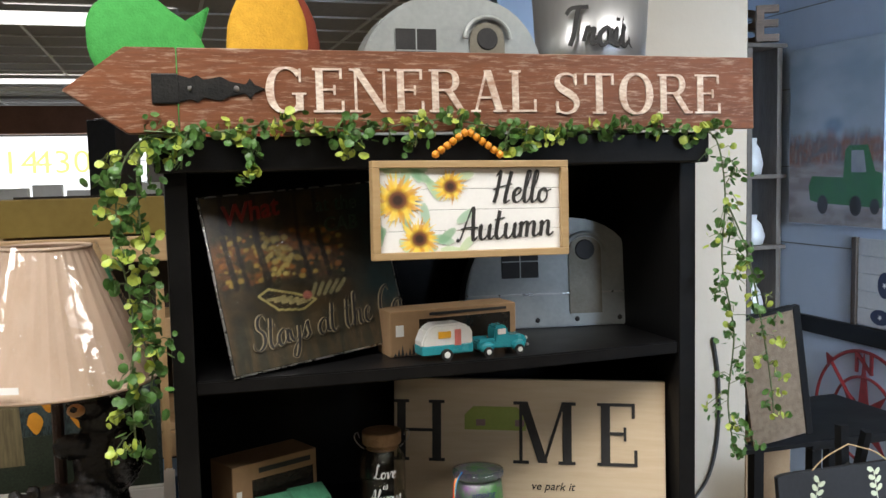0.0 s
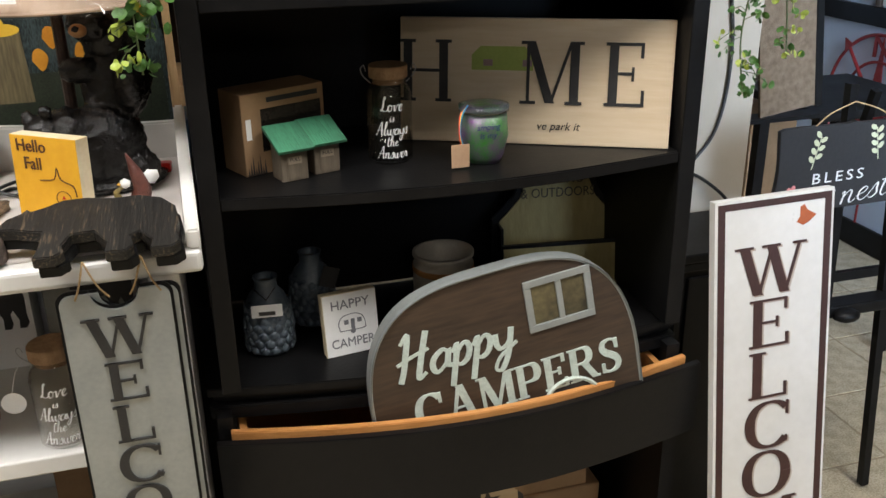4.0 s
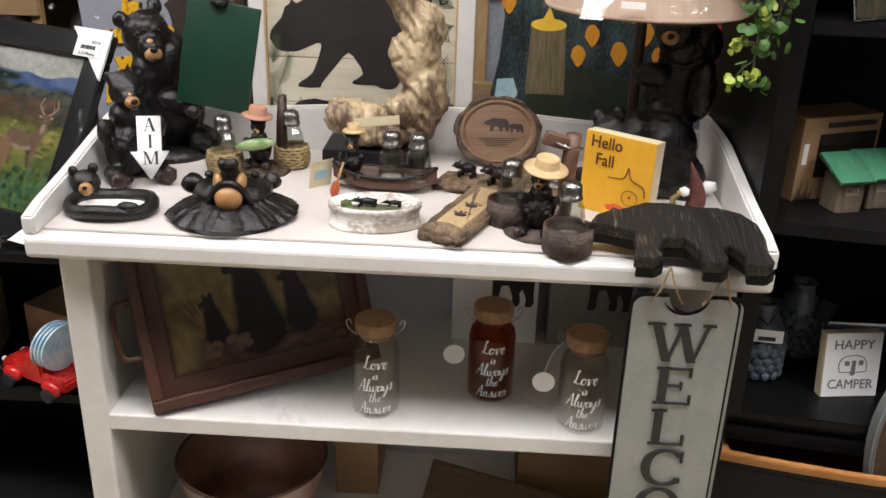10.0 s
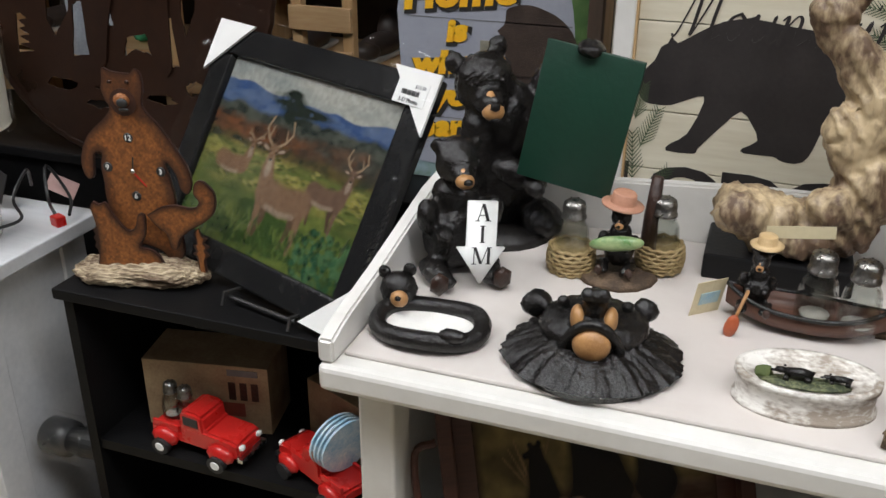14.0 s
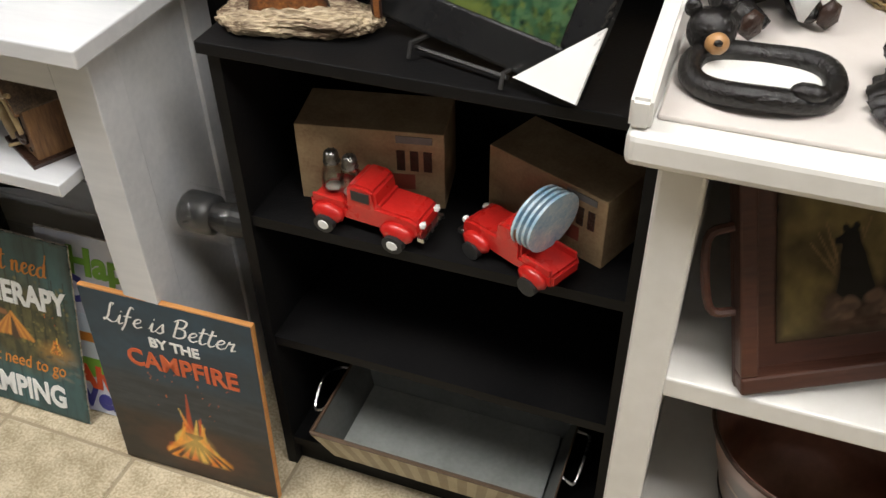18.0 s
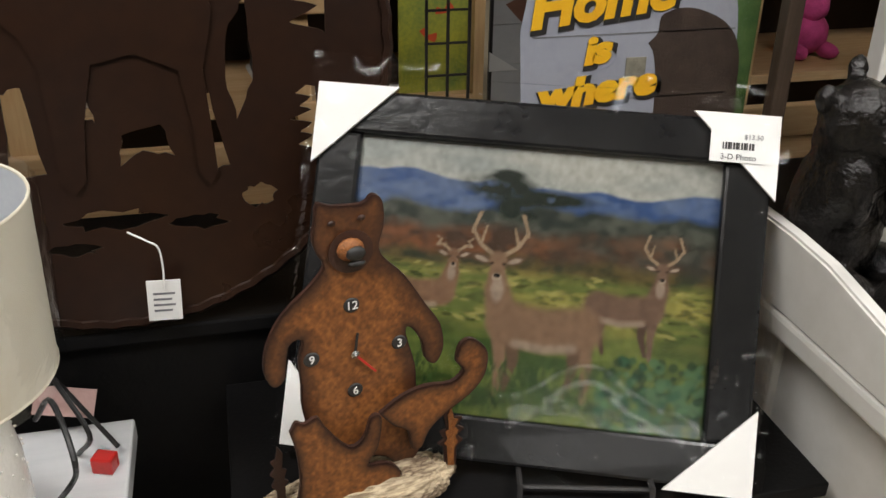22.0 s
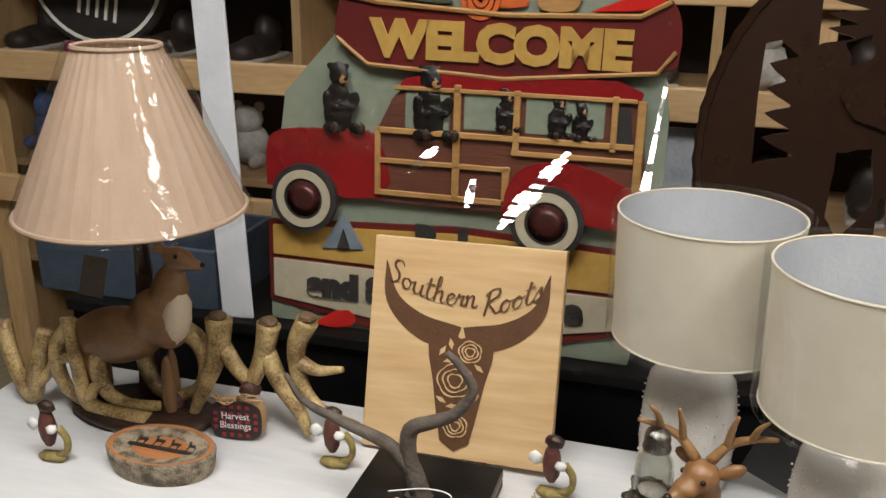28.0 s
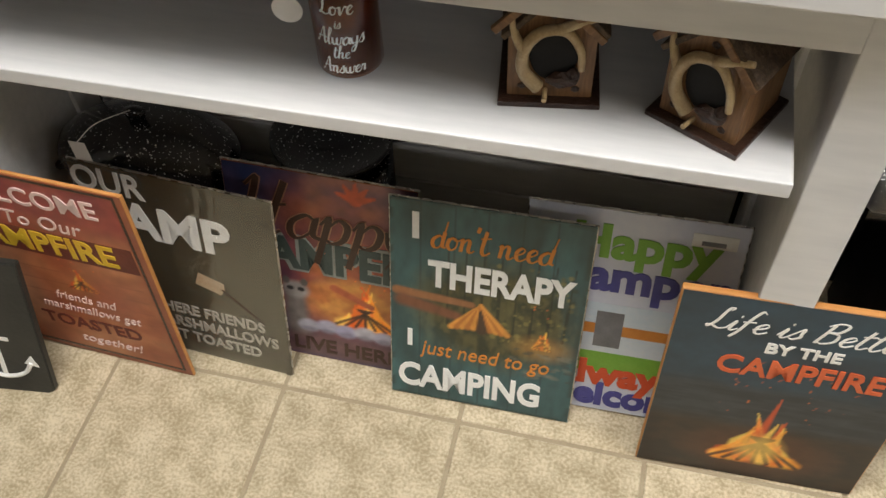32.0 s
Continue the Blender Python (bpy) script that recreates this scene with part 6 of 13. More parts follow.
# ---- goods on the lower boards of the changing table ----
def jar(x, y, z, mat, label, rz=0, tag=False):
    t = thing("corked_jar", pose(x, y, z, 0, 0, rz), label, "jar", "corked jars")
    part("glass_body", lathe([(0, 0), (0.033, 0), (0.037, 0.004), (0.037, 0.105), (0.034, 0.118), (0.028, 0.126), (0.028, 0.138), (0.0265, 0.138), (0.0265, 0.126), (0.033, 0.116), (0.0352, 0.104), (0.0352, 0.006), (0, 0.004)], 32), mat, t, smooth=True)
    part("cork_lid", lathe([(0, 0.128), (0.0255, 0.128), (0.0255, 0.136), (0.0305, 0.137), (0.0315, 0.139), (0.0315, 0.155), (0.0305, 0.157), (0, 0.157)], 28), CORK, t, "cork lid")
    for s in (-1, 1):
        part("wire_bail", tube(curve([(s * 0.029, 0, 0.128), (s * 0.040, -0.004, 0.140), (s * 0.044, -0.006, 0.152), (s * 0.039, -0.008, 0.158), (s * 0.036, -0.004, 0.148)], 4), 0.0009, 5), STEEL, t, "bent wire bail")
    for k, (w, hh) in enumerate((("Love", 0.016), ("is", 0.010), ("Always", 0.015), ("the", 0.012), ("Answer", 0.014))):
        ob = script(w, hh * 1.45, WHITE_INK, t, pose(0, 0, 0.096 - 0.0195 * k), 0.11, 0.2, 0.86, depth=0.0002)
        for v in ob.data.vertices:
            a = v.co.x / 0.0376
            v.co.x, v.co.y = 0.0376 * math.sin(a), -0.0376 * math.cos(a) + v.co.y
    if tag:
        part("round_tag", moved(lathe([(0, 0), (0.017, 0), (0.017, 0.001), (0, 0.001)], 24), Matrix.Translation((-0.060, -0.01, 0.072)) @ Matrix.Rotation(radians(90), 4, "X")), PAPER, t, "round white paper tag")
        part("tag_string", tube(curve([(-0.060, -0.01, 0.088), (-0.050, -0.006, 0.12), (-0.034, -0.004, 0.140)], 4), 0.0006, 5), PAPER, t)
    return t


SH2, SH3, SH4 = 0.70, 0.386, 0.10
jar(-0.543, 1.270, SH2, SMOKE, "clear glass jar with a cork lid and white lettering", 4)
jar(-0.365, 1.334, SH2, AMBER, "brown glass jar with a cork lid and white lettering", 2, True)
jar(-0.226, 1.258, SH2, SMOKE, "clear glass jar with a cork lid and white lettering", -4, True)
# bear tray standing askew
DARKW = wood("dark_red_brown_wood", (0.075, 0.026, 0.014), (0.045, 0.016, 0.010), 6)
tr = thing("bear_tray", pose(-0.876, 1.216, SH2 + 0.002, -19, -5.5, 24) @ Matrix.Diagonal((0.90, 1, 0.98, 1)), "dark wooden serving tray painted with three bears", "tray")
part("backing", bx(0, 0.004, 0, 0.40, 0.012, 0.27), DARKW, tr)
for nm, q in (("frame_bar", (0, -0.016, 0, 0.40, 0.006, 0.020)), ("frame_bar", (0, -0.016, 0.25, 0.40, 0.006, 0.27)), ("frame_bar", (0, -0.016, 0.02, 0.020, 0.006, 0.25)), ("frame_bar", (0.38, -0.016, 0.02, 0.40, 0.006, 0.25))):
    part(nm, bx(*q, 0.003), DARKW, tr)
pa = Paint(0.045, 0.045, 0.355, 0.235, 0.0020, 31)
pa.wash((0.16, 0.12, 0.045), (0.075, 0.055, 0.024), 0.05)
pa.wash((0.05, 0.024, 0.016), (0.10, 0.060, 0.040), 0.03, 0.01, pa.under(0.100, 0.003, 0.05, 0.02) * np.clip((pa.X - 0.08) / 0.03, 0, 1))
for k in range(9):
    pa.put(pa.stroke([(0.118, 0.10), (0.080 + 0.008 * k, 0.150 + 0.010 * (k % 3))], 0.0020, 0.0008), (0.20, 0.13, 0.06), 0.7)
for h, x, z in ((0.075, 0.130, 0.090), (0.150, 0.205, 0.080), (0.100, 0.278, 0.088)):
    pa.put(pa.stroke([(x, z + h * 0.1), (x - h * 0.05, z + h * 0.5)], h * 0.30, h * 0.20), (0.006, 0.005, 0.005))
    pa.put(pa.stroke([(x - h * 0.06, z + h * 0.5), (x - h * 0.09, z + h * 0.82)], h * 0.18, h * 0.13), (0.006, 0.005, 0.005))
    pa.put(pa.stroke([(x - h * 0.10, z + h * 0.82), (x - h * 0.28, z + h * 0.78)], h * 0.09, h * 0.05), (0.010, 0.008, 0.007))
    pa.put(pa.oval(x - h * 0.02, z + h * 0.96, h * 0.05, h * 0.05), (0.006, 0.005, 0.005))
    pa.put(pa.oval(x - h * 0.17, z + h * 0.95, h * 0.05, h * 0.05), (0.006, 0.005, 0.005))
pa.dabs(26, 0.10, 0.18, 0.066, 0.088, 0.008, 0.005, ((0.16, 0.10, 0.07), (0.08, 0.05, 0.035)), 0.7)
pa.put(np.clip(0.010 - np.minimum(np.minimum(pa.X - 0.045, 0.355 - pa.X), np.minimum(pa.Z - 0.045, 0.235 - pa.Z)), 0, 1) / 0.010, (0.03, 0.016, 0.010))
pa.rgb *= (0.7 + 0.6 * pa.cloud(0.012))[..., None]
pa.show("picture", tr, 0.0024, 0.25, "aged painting of three bears", 0.3)
part("handle", tube(curve([(-0.002, -0.004, 0.09), (-0.03, -0.006, 0.10), (-0.03, -0.006, 0.17), (-0.002, -0.004, 0.18)], 5), 0.005, 8), DARKW, tr)
# painted bucket
bk = thing("waste_bucket", pose(-0.760, 1.325, SH3), "tapered brown metal bucket printed with a red camp scene", "bucket")
BUCK = M("brown_print", (0.11, 0.055, 0.040), (0.24, 0.12, 0.085), 11, 0.38, 0.1, 0.1, 60, fine=0.2)
part("body", lathe([(0, 0.002), (0.086, 0.002), (0.098, 0.055), (0.124, 0.17), (0.121, 0.17), (0.096, 0.06), (0.083, 0.006), (0, 0.006)], 40), BUCK, bk, smooth=True)
part("rim", tube([(0.125 * math.cos(2 * math.pi * k / 40), 0.125 * math.sin(2 * math.pi * k / 40), 0.17) for k in range(41)], 0.003, 6, False), RESINB, bk)
part("base_band", lathe([(0.086, 0.0), (0.091, 0.003), (0.099, 0.045), (0.101, 0.048), (0.098, 0.050), (0.085, 0.003)], 40), M("embossed_dark_metal", (0.020, 0.016, 0.014), (0.07, 0.055, 0.045), 60, 0.4, 0.5, 1.0, 130), bk, "embossed dark band")
pa = Paint(-0.16, 0.050, 0.16, 0.168, 0.0024, 12)
pa.wash((0.15, 0.080, 0.055), (0.25, 0.14, 0.10), 0.06, 0.03)
pa.wash((0.060, 0.030, 0.018), (0.13, 0.060, 0.032), 0.03, 0.012, pa.under(0.118, 0.012, 0.05, 0.012))
pa.wash((0.36, 0.050, 0.025), (0.17, 0.035, 0.020), 0.02, 0.010, pa.oval(0.045, 0.118, 0.065, 0.015, 0.4))
pa.put(pa.oval(-0.05, 0.128, 0.05, 0.015, 0.6), (0.060, 0.040, 0.022), 0.8)
pa.put(pa.stroke([(0.018, 0.122), (0.016, 0.140)], 0.004, 0.002), (0.03, 0.02, 0.015))
pa.put(pa.oval(0.030, 0.092, 0.020, 0.016, 0.4), (0.30, 0.045, 0.020), 0.8)
pa.put(pa.oval(-0.010, 0.098, 0.022, 0.013, 0.5), (0.022, 0.014, 0.010), 0.9)
pa.put(pa.stroke([(-0.10, 0.112), (-0.06, 0.102), (-0.01, 0.098)], 0.003, 0.002), (0.30, 0.20, 0.11), 0.8)
pa.wash((0.09, 0.060, 0.040), (0.19, 0.12, 0.085), 0.03, 0.02, pa.under(0.080, 0.006, 0.03, 0.02) * 0.8)
pa.dabs(40, -0.02, 0.06, 0.058, 0.084, 0.0025, 0.0018, ((0.30, 0.26, 0.18), (0.03, 0.025, 0.02)), 0.7)
for k in range(3):
    pa.put(pa.stroke([(0.026 + 0.005 * k, 0.086), (0.032 + 0.003 * k, 0.098)], 0.0016, 0.0012), (0.55, 0.42, 0.26))
bend = lambda X, Z: ((0.0999 + (Z - 0.055) * 0.226) * np.sin(X / 0.105), -(0.0999 + (Z - 0.055) * 0.226) * np.cos(X / 0.105), Z)
pa.show("printed_scene", bk, 0, 0.30, "printed red and brown camp scene", 0.2, bend)
# carved coat rack
rk = thing("carved_coat_rack", pose(-0.487, 1.335, SH3 + 0.012, -40, 0, -20.5), "carved brown wooden coat rack with antler hooks", "coat rack")
RKW = M("carved_brown_wood", (0.11, 0.062, 0.030), (0.05, 0.028, 0.014), 22, 0.6, 0, 0.7, 110, (0.25, 1, 1))
part("board", bx(0, 0, 0, 0.305, 0.014, 0.135, 0.004), RKW, rk)
CARVED = M("carved_animal_wood", (0.20, 0.10, 0.045), (0.025, 0.014, 0.008), 70, 0.55, 0, 0.8, 200, width=0.09)
part("rope_edge", tube([(0, -0.002, 0.004), (0.305, -0.002, 0.004)], 0.006, 8), BRASS, rk)
part("rope_edge", tube([(0.303, -0.002, 0.0), (0.303, -0.002, 0.135)], 0.005, 8), BRASS, rk)
for k in range(7):
    part("carved_animal", multi([(b_, CARVED) for b_, _ in turned(walk_bear(0.05 + 0.012 * (k % 3)), Matrix.Translation((0.045 + 0.034 * k, -0.006, 0.018)) @ Matrix.Rotation(radians(180 * (k % 2)), 4, "Z"))]), None, rk, "carved dark wooden animal")
for k in range(4):
    part("hook", tube(curve([(0.03 + 0.08 * k, -0.002, 0.004), (0.03 + 0.08 * k, -0.014, -0.010), (0.034 + 0.08 * k, -0.022, -0.008), (0.036 + 0.08 * k, -0.026, 0.004)], 4), 0.0045, 6), BRASS, rk, "antler shaped hook")


def carton(x0, y0, z0, x1, y1, z1, label="plain brown cardboard carton", rz=0, mat=None):
    cx, cy = (x0 + x1) / 2, (y0 + y1) / 2
    t = thing("cardboard_box", pose(cx, cy, z0, 0, 0, rz), label, "box")
    w, d, h = (x1 - x0) / 2, (y1 - y0) / 2, z1 - z0
    part("carton", bx(-w, -d, 0, w, d, h, 0.0015, 1), mat or KRAFT, t)
    part("flap", bx(-w + 0.001, -d + 0.001, h, w - 0.001, -0.001, h + 0.0015), mat or KRAFT, t)
    part("flap", bx(-w + 0.001, 0.001, h, w - 0.001, d - 0.001, h + 0.0015), mat or KRAFT, t)
    return t


carton(-0.93, 1.405, SH4, -0.595, 1.58, 0.255)
carton(-0.352, 1.395, SH4, -0.205, 1.58, 0.25)
carton(-0.185, 1.40, SH4, -0.085, 1.58, 0.24, "brown cardboard carton with faint print")
carton(-0.64, 1.45, SH3, -0.56, 1.58, 0.60)
carton(-0.30, 1.47, SH3, -0.12, 1.58, 0.62)
for x, lab in ((-0.36, "white picture box with a bear photograph"), (-0.19, "grey picture box with a small bear photograph")):
    pb = thing("picture_box", pose(x, 1.50, SH2), lab, "box")
    part("carton", bx(-0.075, 0, 0, 0.075, 0.07, 0.20, 0.001, 1), PAPER if x < -0.3 else M("grey_card", (0.30, 0.30, 0.27), (0.2, 0.2, 0.18), 10, 0.6), pb)
    part("picture", moved(slab([(px * 0.9, pz * 1.6) for px, pz in bear_shape(0.11)], 0.0006), Matrix.Translation((0.02, -0.0008, 0.12))), INK, pb)
# ---- goods in and on the black hutch ----
HS1, HS2, HC, HT = 1.312, 1.026, 0.690, 1.648
REDWOOD = wood("red_brown_stained_wood", (0.20, 0.072, 0.030), (0.115, 0.038, 0.016), 5, rough=0.42)
nd, lk = REDWOOD.node_tree.nodes, REDWOOD.node_tree.links
nz, rp, mx, mp = nd.new("ShaderNodeTexNoise"), nd.new("ShaderNodeValToRGB"), nd.new("ShaderNodeMix"), nd.new("ShaderNodeMapping")
mx.data_type, mp.inputs["Scale"].default_value = "RGBA", (0.16, 1, 1.3)
nz.inputs["Scale"].default_value, nz.inputs["Detail"].default_value, nz.inputs["Roughness"].default_value = 150, 6, 0.75
rp.color_ramp.elements[0].position, rp.color_ramp.elements[1].position = 0.515, 0.66
rp.color_ramp.elements[1].color = (0.65, 0.65, 0.65, 1)
lk.new(nd["Texture Coordinate"].outputs["Object"], mp.inputs[0])
lk.new(mp.outputs[0], nz.inputs["Vector"])
lk.new(nz.outputs[0], rp.inputs[0])
lk.new(rp.outputs[0], mx.inputs["Factor"])
old = nd["Principled BSDF"].inputs["Base Color"].links[0].from_socket
lk.new(old, mx.inputs["A"])
mx.inputs["B"].default_value = (0.50, 0.36, 0.27, 1)
lk.new(mx.outputs["Result"], nd["Principled BSDF"].inputs["Base Color"])
gs = thing("arrow_sign", pose(0, 1.276, HT + 0.004, -2, 0, 0), "red-brown wooden arrow sign lettered GENERAL STORE", "sign")
part("arrow_head", slab([(-0.117, 0.056), (-0.040, 0.0), (0.024, 0.0), (0.024, 0.112), (-0.040, 0.112)], 0.016, 0.0015), REDWOOD, gs)
part("plank", bx(0.0255, 0, 0, 0.905, 0.016, 0.112, 0.0015), REDWOOD, gs)
HINGE = M("black_iron", (0.018, 0.018, 0.019), (0.035, 0.034, 0.033), 40, 0.45, 0.7, 0.3, 200)
part("hinge_leaf", bx(-0.008, -0.003, 0.038, 0.026, 0, 0.078, 0.002), HINGE, gs, "black iron hinge leaf")
part("hinge_strap", slab([(0.026, 0.040), (0.040, 0.044), (0.050, 0.040), (0.058, 0.046), (0.080, 0.042), (0.092, 0.048), (0.112, 0.052), (0.118, 0.044), (0.124, 0.052), (0.138, 0.058), (0.124, 0.064), (0.118, 0.072), (0.112, 0.064), (0.092, 0.068), (0.080, 0.074), (0.058, 0.070), (0.050, 0.076), (0.040, 0.072), (0.026, 0.076)], 0.003, 0.0006, -0.003), HINGE, gs, "black iron hinge strap")
for x in (0.04, 0.1):
    part("screw", moved(lathe([(0, 0), (0.004, 0), (0.003, 0.002), (0, 0.0025)], 10), Matrix.Translation((x, -0.003, 0.058)) @ Matrix.Rotation(radians(90), 4, "X")), STEEL, gs)
WORN = M("worn_white_paint", (0.82, 0.74, 0.64), (0.40, 0.24, 0.17), 30, 0.55, 0, 0.4, 160, (0.4, 1, 1), fine=0.55)
serif("letter", "GENERAL", 0.060, WORN, gs, pose(0.335, 0, 0.057), 0.96, 0.06, 0, 0.002, "worn white letters", each=True)
serif("letter", "STORE", 0.060, WORN, gs, pose(0.702, 0, 0.054), 1.02, 0.06, 0, 0.002, "worn white letters", each=True)
# Hello Autumn
au = thing("autumn_sign", pose(0.415, 1.238, 1.541, -2, 0.8, 0), "framed white plank sign lettered Hello Autumn with sunflowers", "sign")
FRAMEW = wood("tan_frame_wood", (0.42, 0.29, 0.15), (0.34, 0.22, 0.10), 6)
for q in ((-0.145, -0.008, -0.068, 0.145, 0.010, -0.058), (-0.145, -0.008, 0.058, 0.145, 0.010, 0.068), (-0.145, -0.008, -0.058, -0.134, 0.010, 0.058), (0.134, -0.008, -0.058, 0.145, 0.010, 0.058)):
    part("frame_bar", bx(*q, 0.001), FRAMEW, au)
for k in range(4):
    part("plank", bx(-0.134, 0.0, -0.058 + 0.029 * k, 0.134, 0.006, -0.0295 + 0.029 * k, 0.0005), PAPER, au)
script("Hello", 0.045, INK, au, pose(0.072, -0.0006, 0.022), 0.115, wide=0.92)
script("Autumn", 0.047, INK, au, pose(0.048, -0.0006, -0.028, 0, -2, 0), 0.115, wide=0.94)


pa = Paint(-0.137, -0.062, 0.016, 0.064, 0.0011, 71)
pa.rgb[:] = (0.74, 0.76, 0.68)
on = np.zeros_like(pa.X)


def dab(mask, c, a=1.0):
    global on
    pa.put(mask, c, a)
    on = np.maximum(on, mask * a)


rns = random.Random(5)
for k in range(26):
    x, z, w = rns.uniform(-0.137, -0.005), rns.choice((rns.uniform(-0.062, -0.03), rns.uniform(0.035, 0.064), rns.uniform(-0.02, 0.03))), rns.uniform(0, 180)
    dab(pa.oval(x, z, 0.017, 0.007, 0.6, w), ((0.26, 0.45, 0.30), (0.45, 0.58, 0.34), (0.16, 0.34, 0.18))[k % 3], 0.75)
for x, z, r in ((-0.108, 0.014, 0.039), (-0.032, 0.032, 0.027), (-0.078, -0.040, 0.032)):
    for k in range(34):
        t_, l_ = 2.4 * k, r * rns.uniform(0.75, 1.05)
        dab(pa.stroke([(x + 0.25 * r * math.cos(t_), z + 0.25 * r * math.sin(t_)), (x + 0.6 * l_ * math.cos(t_ + 0.06), z + 0.6 * l_ * math.sin(t_ + 0.06)), (x + l_ * math.cos(t_), z + l_ * math.sin(t_))], r * 0.13, r * 0.02, 0.6), ((0.80, 0.50, 0.03), (0.85, 0.62, 0.08), (0.62, 0.30, 0.02))[k % 3], 0.85)
    dab(pa.oval(x, z, r * 0.38, r * 0.36, 0.5), (0.16, 0.055, 0.02))
    dab(pa.oval(x, z, r * 0.20, r * 0.19, 0.6), (0.035, 0.014, 0.008))
pa.show("sunflower_print", au, -0.0012, 0.6, "watercolour print of yellow sunflowers", 0.0, None, on > 0.35)
BEAD = M("orange_wooden_bead", (0.72, 0.30, 0.02), (0.60, 0.22, 0.015), 40, 0.4)
for k in range(12):
    a = math.pi * (k + 0.5) / 12
    part("bead", moved(blob([((0, 0, 0), (0.0062, 0.0062, 0.0062))], 1), Matrix.Translation((-0.004 + 0.052 * (1 - (k + 0.5) / 6), 0.002, 0.074 + 0.036 * (1 - abs(1 - (k + 0.5) / 6))))), BEAD, au, smooth=True)


def tin_print(t, w, h, c1, c2, scale=9, name="print"):
    """A sheet-metal plate, w by h, with a printed face."""
    part("sheet", bx(0, 0, 0, w, 0.0025, h, 0.001, 1), STEEL, t)
    part("printed_face", bx(0.003, -0.0012, 0.003, w - 0.003, -0.0002, h - 0.003), M(name, c1, c2, scale, 0.32, 0, 0.15, 40, fine=0.4, coat=0.3), t)


st = thing("tin_sign", pose(0.083, 1.300, HS1 + 0.001, -15, -3, 23), "dark tin sign with a cabin in autumn woods in plastic film", "sign")
tin_print(st, 0.31, 0.262, (0.028, 0.020, 0.010), (0.007, 0.016, 0.013), 7, "dark_forest_print")
pa = Paint(0.004, 0.004, 0.306, 0.258, 0.0016, 21)
pa.wash((0.016, 0.016, 0.010), (0.045, 0.030, 0.014), 0.03)
pa.wash((0.20, 0.075, 0.014), (0.035, 0.028, 0.012), 0.022, 0.012, pa.oval(0.10, 0.165, 0.11, 0.032, 0.7))
pa.dabs(220, 0.01, 0.22, 0.125, 0.20, 0.0045, 0.0030, ((0.30, 0.11, 0.015), (0.34, 0.24, 0.05), (0.10, 0.035, 0.012), (0.03, 0.035, 0.015)), 0.7)
pa.dabs(60, 0.08, 0.13, 0.13, 0.19, 0.004, 0.003, ((0.42, 0.33, 0.10), (0.30, 0.24, 0.07)), 0.7)
for x, r in ((0.028, 0.005), (0.046, 0.004), (0.080, 0.006), (0.150, 0.004), (0.185, 0.005)):
    pa.put(pa.stroke([(x + 0.004, 0.125), (x - 0.002, 0.19), (x + 0.006, 0.258)], r, r * 0.7), (0.010, 0.009, 0.008), 0.9)
pa.wash((0.010, 0.030, 0.034), (0.012, 0.012, 0.010), 0.05, 0.05, np.clip((pa.X - 0.215) / 0.05, 0, 1))
pa.put(pa.stroke([(0.062, 0.108), (0.090, 0.084), (0.130, 0.078), (0.155, 0.090), (0.120, 0.104), (0.080, 0.116), (0.062, 0.108)], 0.0016, 0.0016), (0.30, 0.26, 0.10))
for k in range(5):
    pa.put(pa.stroke([(0.075 + 0.012 * k, 0.100 - 0.003 * k), (0.105 + 0.010 * k, 0.102 - 0.003 * k)], 0.0024, 0.0018), (0.28, 0.24, 0.11), 0.8)
    pa.put(pa.stroke([(0.150 + 0.011 * k, 0.096), (0.160 + 0.013 * k, 0.112)], 0.0030, 0.0030), (0.20, 0.18, 0.09), 0.8)
pa.put(pa.oval(0.142, 0.098, 0.008, 0.006), (0.30, 0.10, 0.08))
pa.wash((0.075, 0.055, 0.030), (0.030, 0.030, 0.022), 0.006, 0.06, pa.under(0.072, 0.010, 0.05, 0.02) * 0.85)
pa.put(np.clip((0.012 - pa.X) / 0.012, 0, 1), (0.10, 0.06, 0.03), 0.7)
pa.rgb *= (0.6 + 0.8 * pa.cloud(0.008))[..., None]
pa.show("print", st, -0.0016, 0.30, "autumn lake print", 0.3)
STAYS = pose(0.170, -0.0024, 0.052, 0, -3, 0)
script("Stays at the Ca", 0.050, M("silver_print", (0.36, 0.30, 0.18), (0.24, 0.20, 0.12), 40, 0.4), st, STAYS, 0.15, 0.22, 0.86)
script("Stays at the Ca", 0.050, INK, st, pose(0, -0.0009, 0) @ STAYS, 0.085, 0.22, 0.86)
words("lettering", "What", 0.03, M("dull_red_print", (0.25, 0.02, 0.015), (0.18, 0.015, 0.01), 30, 0.4), st, pose(0.075, -0.003, 0.232, 0, -6, 0), shear=0.25, bold=0.0008)
words("lettering", "at the\nCAB", 0.024, M("dark_green_print", (0.035, 0.07, 0.045), (0.025, 0.05, 0.03), 30, 0.4), st, pose(0.225, -0.003, 0.215), shear=0.2)
part("film", bx(-0.004, -0.005, -0.002, 0.314, 0.0055, 0.268, 0.001), film("smooth_film", 0.012, rough=0.08, crease=0.25, edge=0.2), st, "clear plastic sleeve")


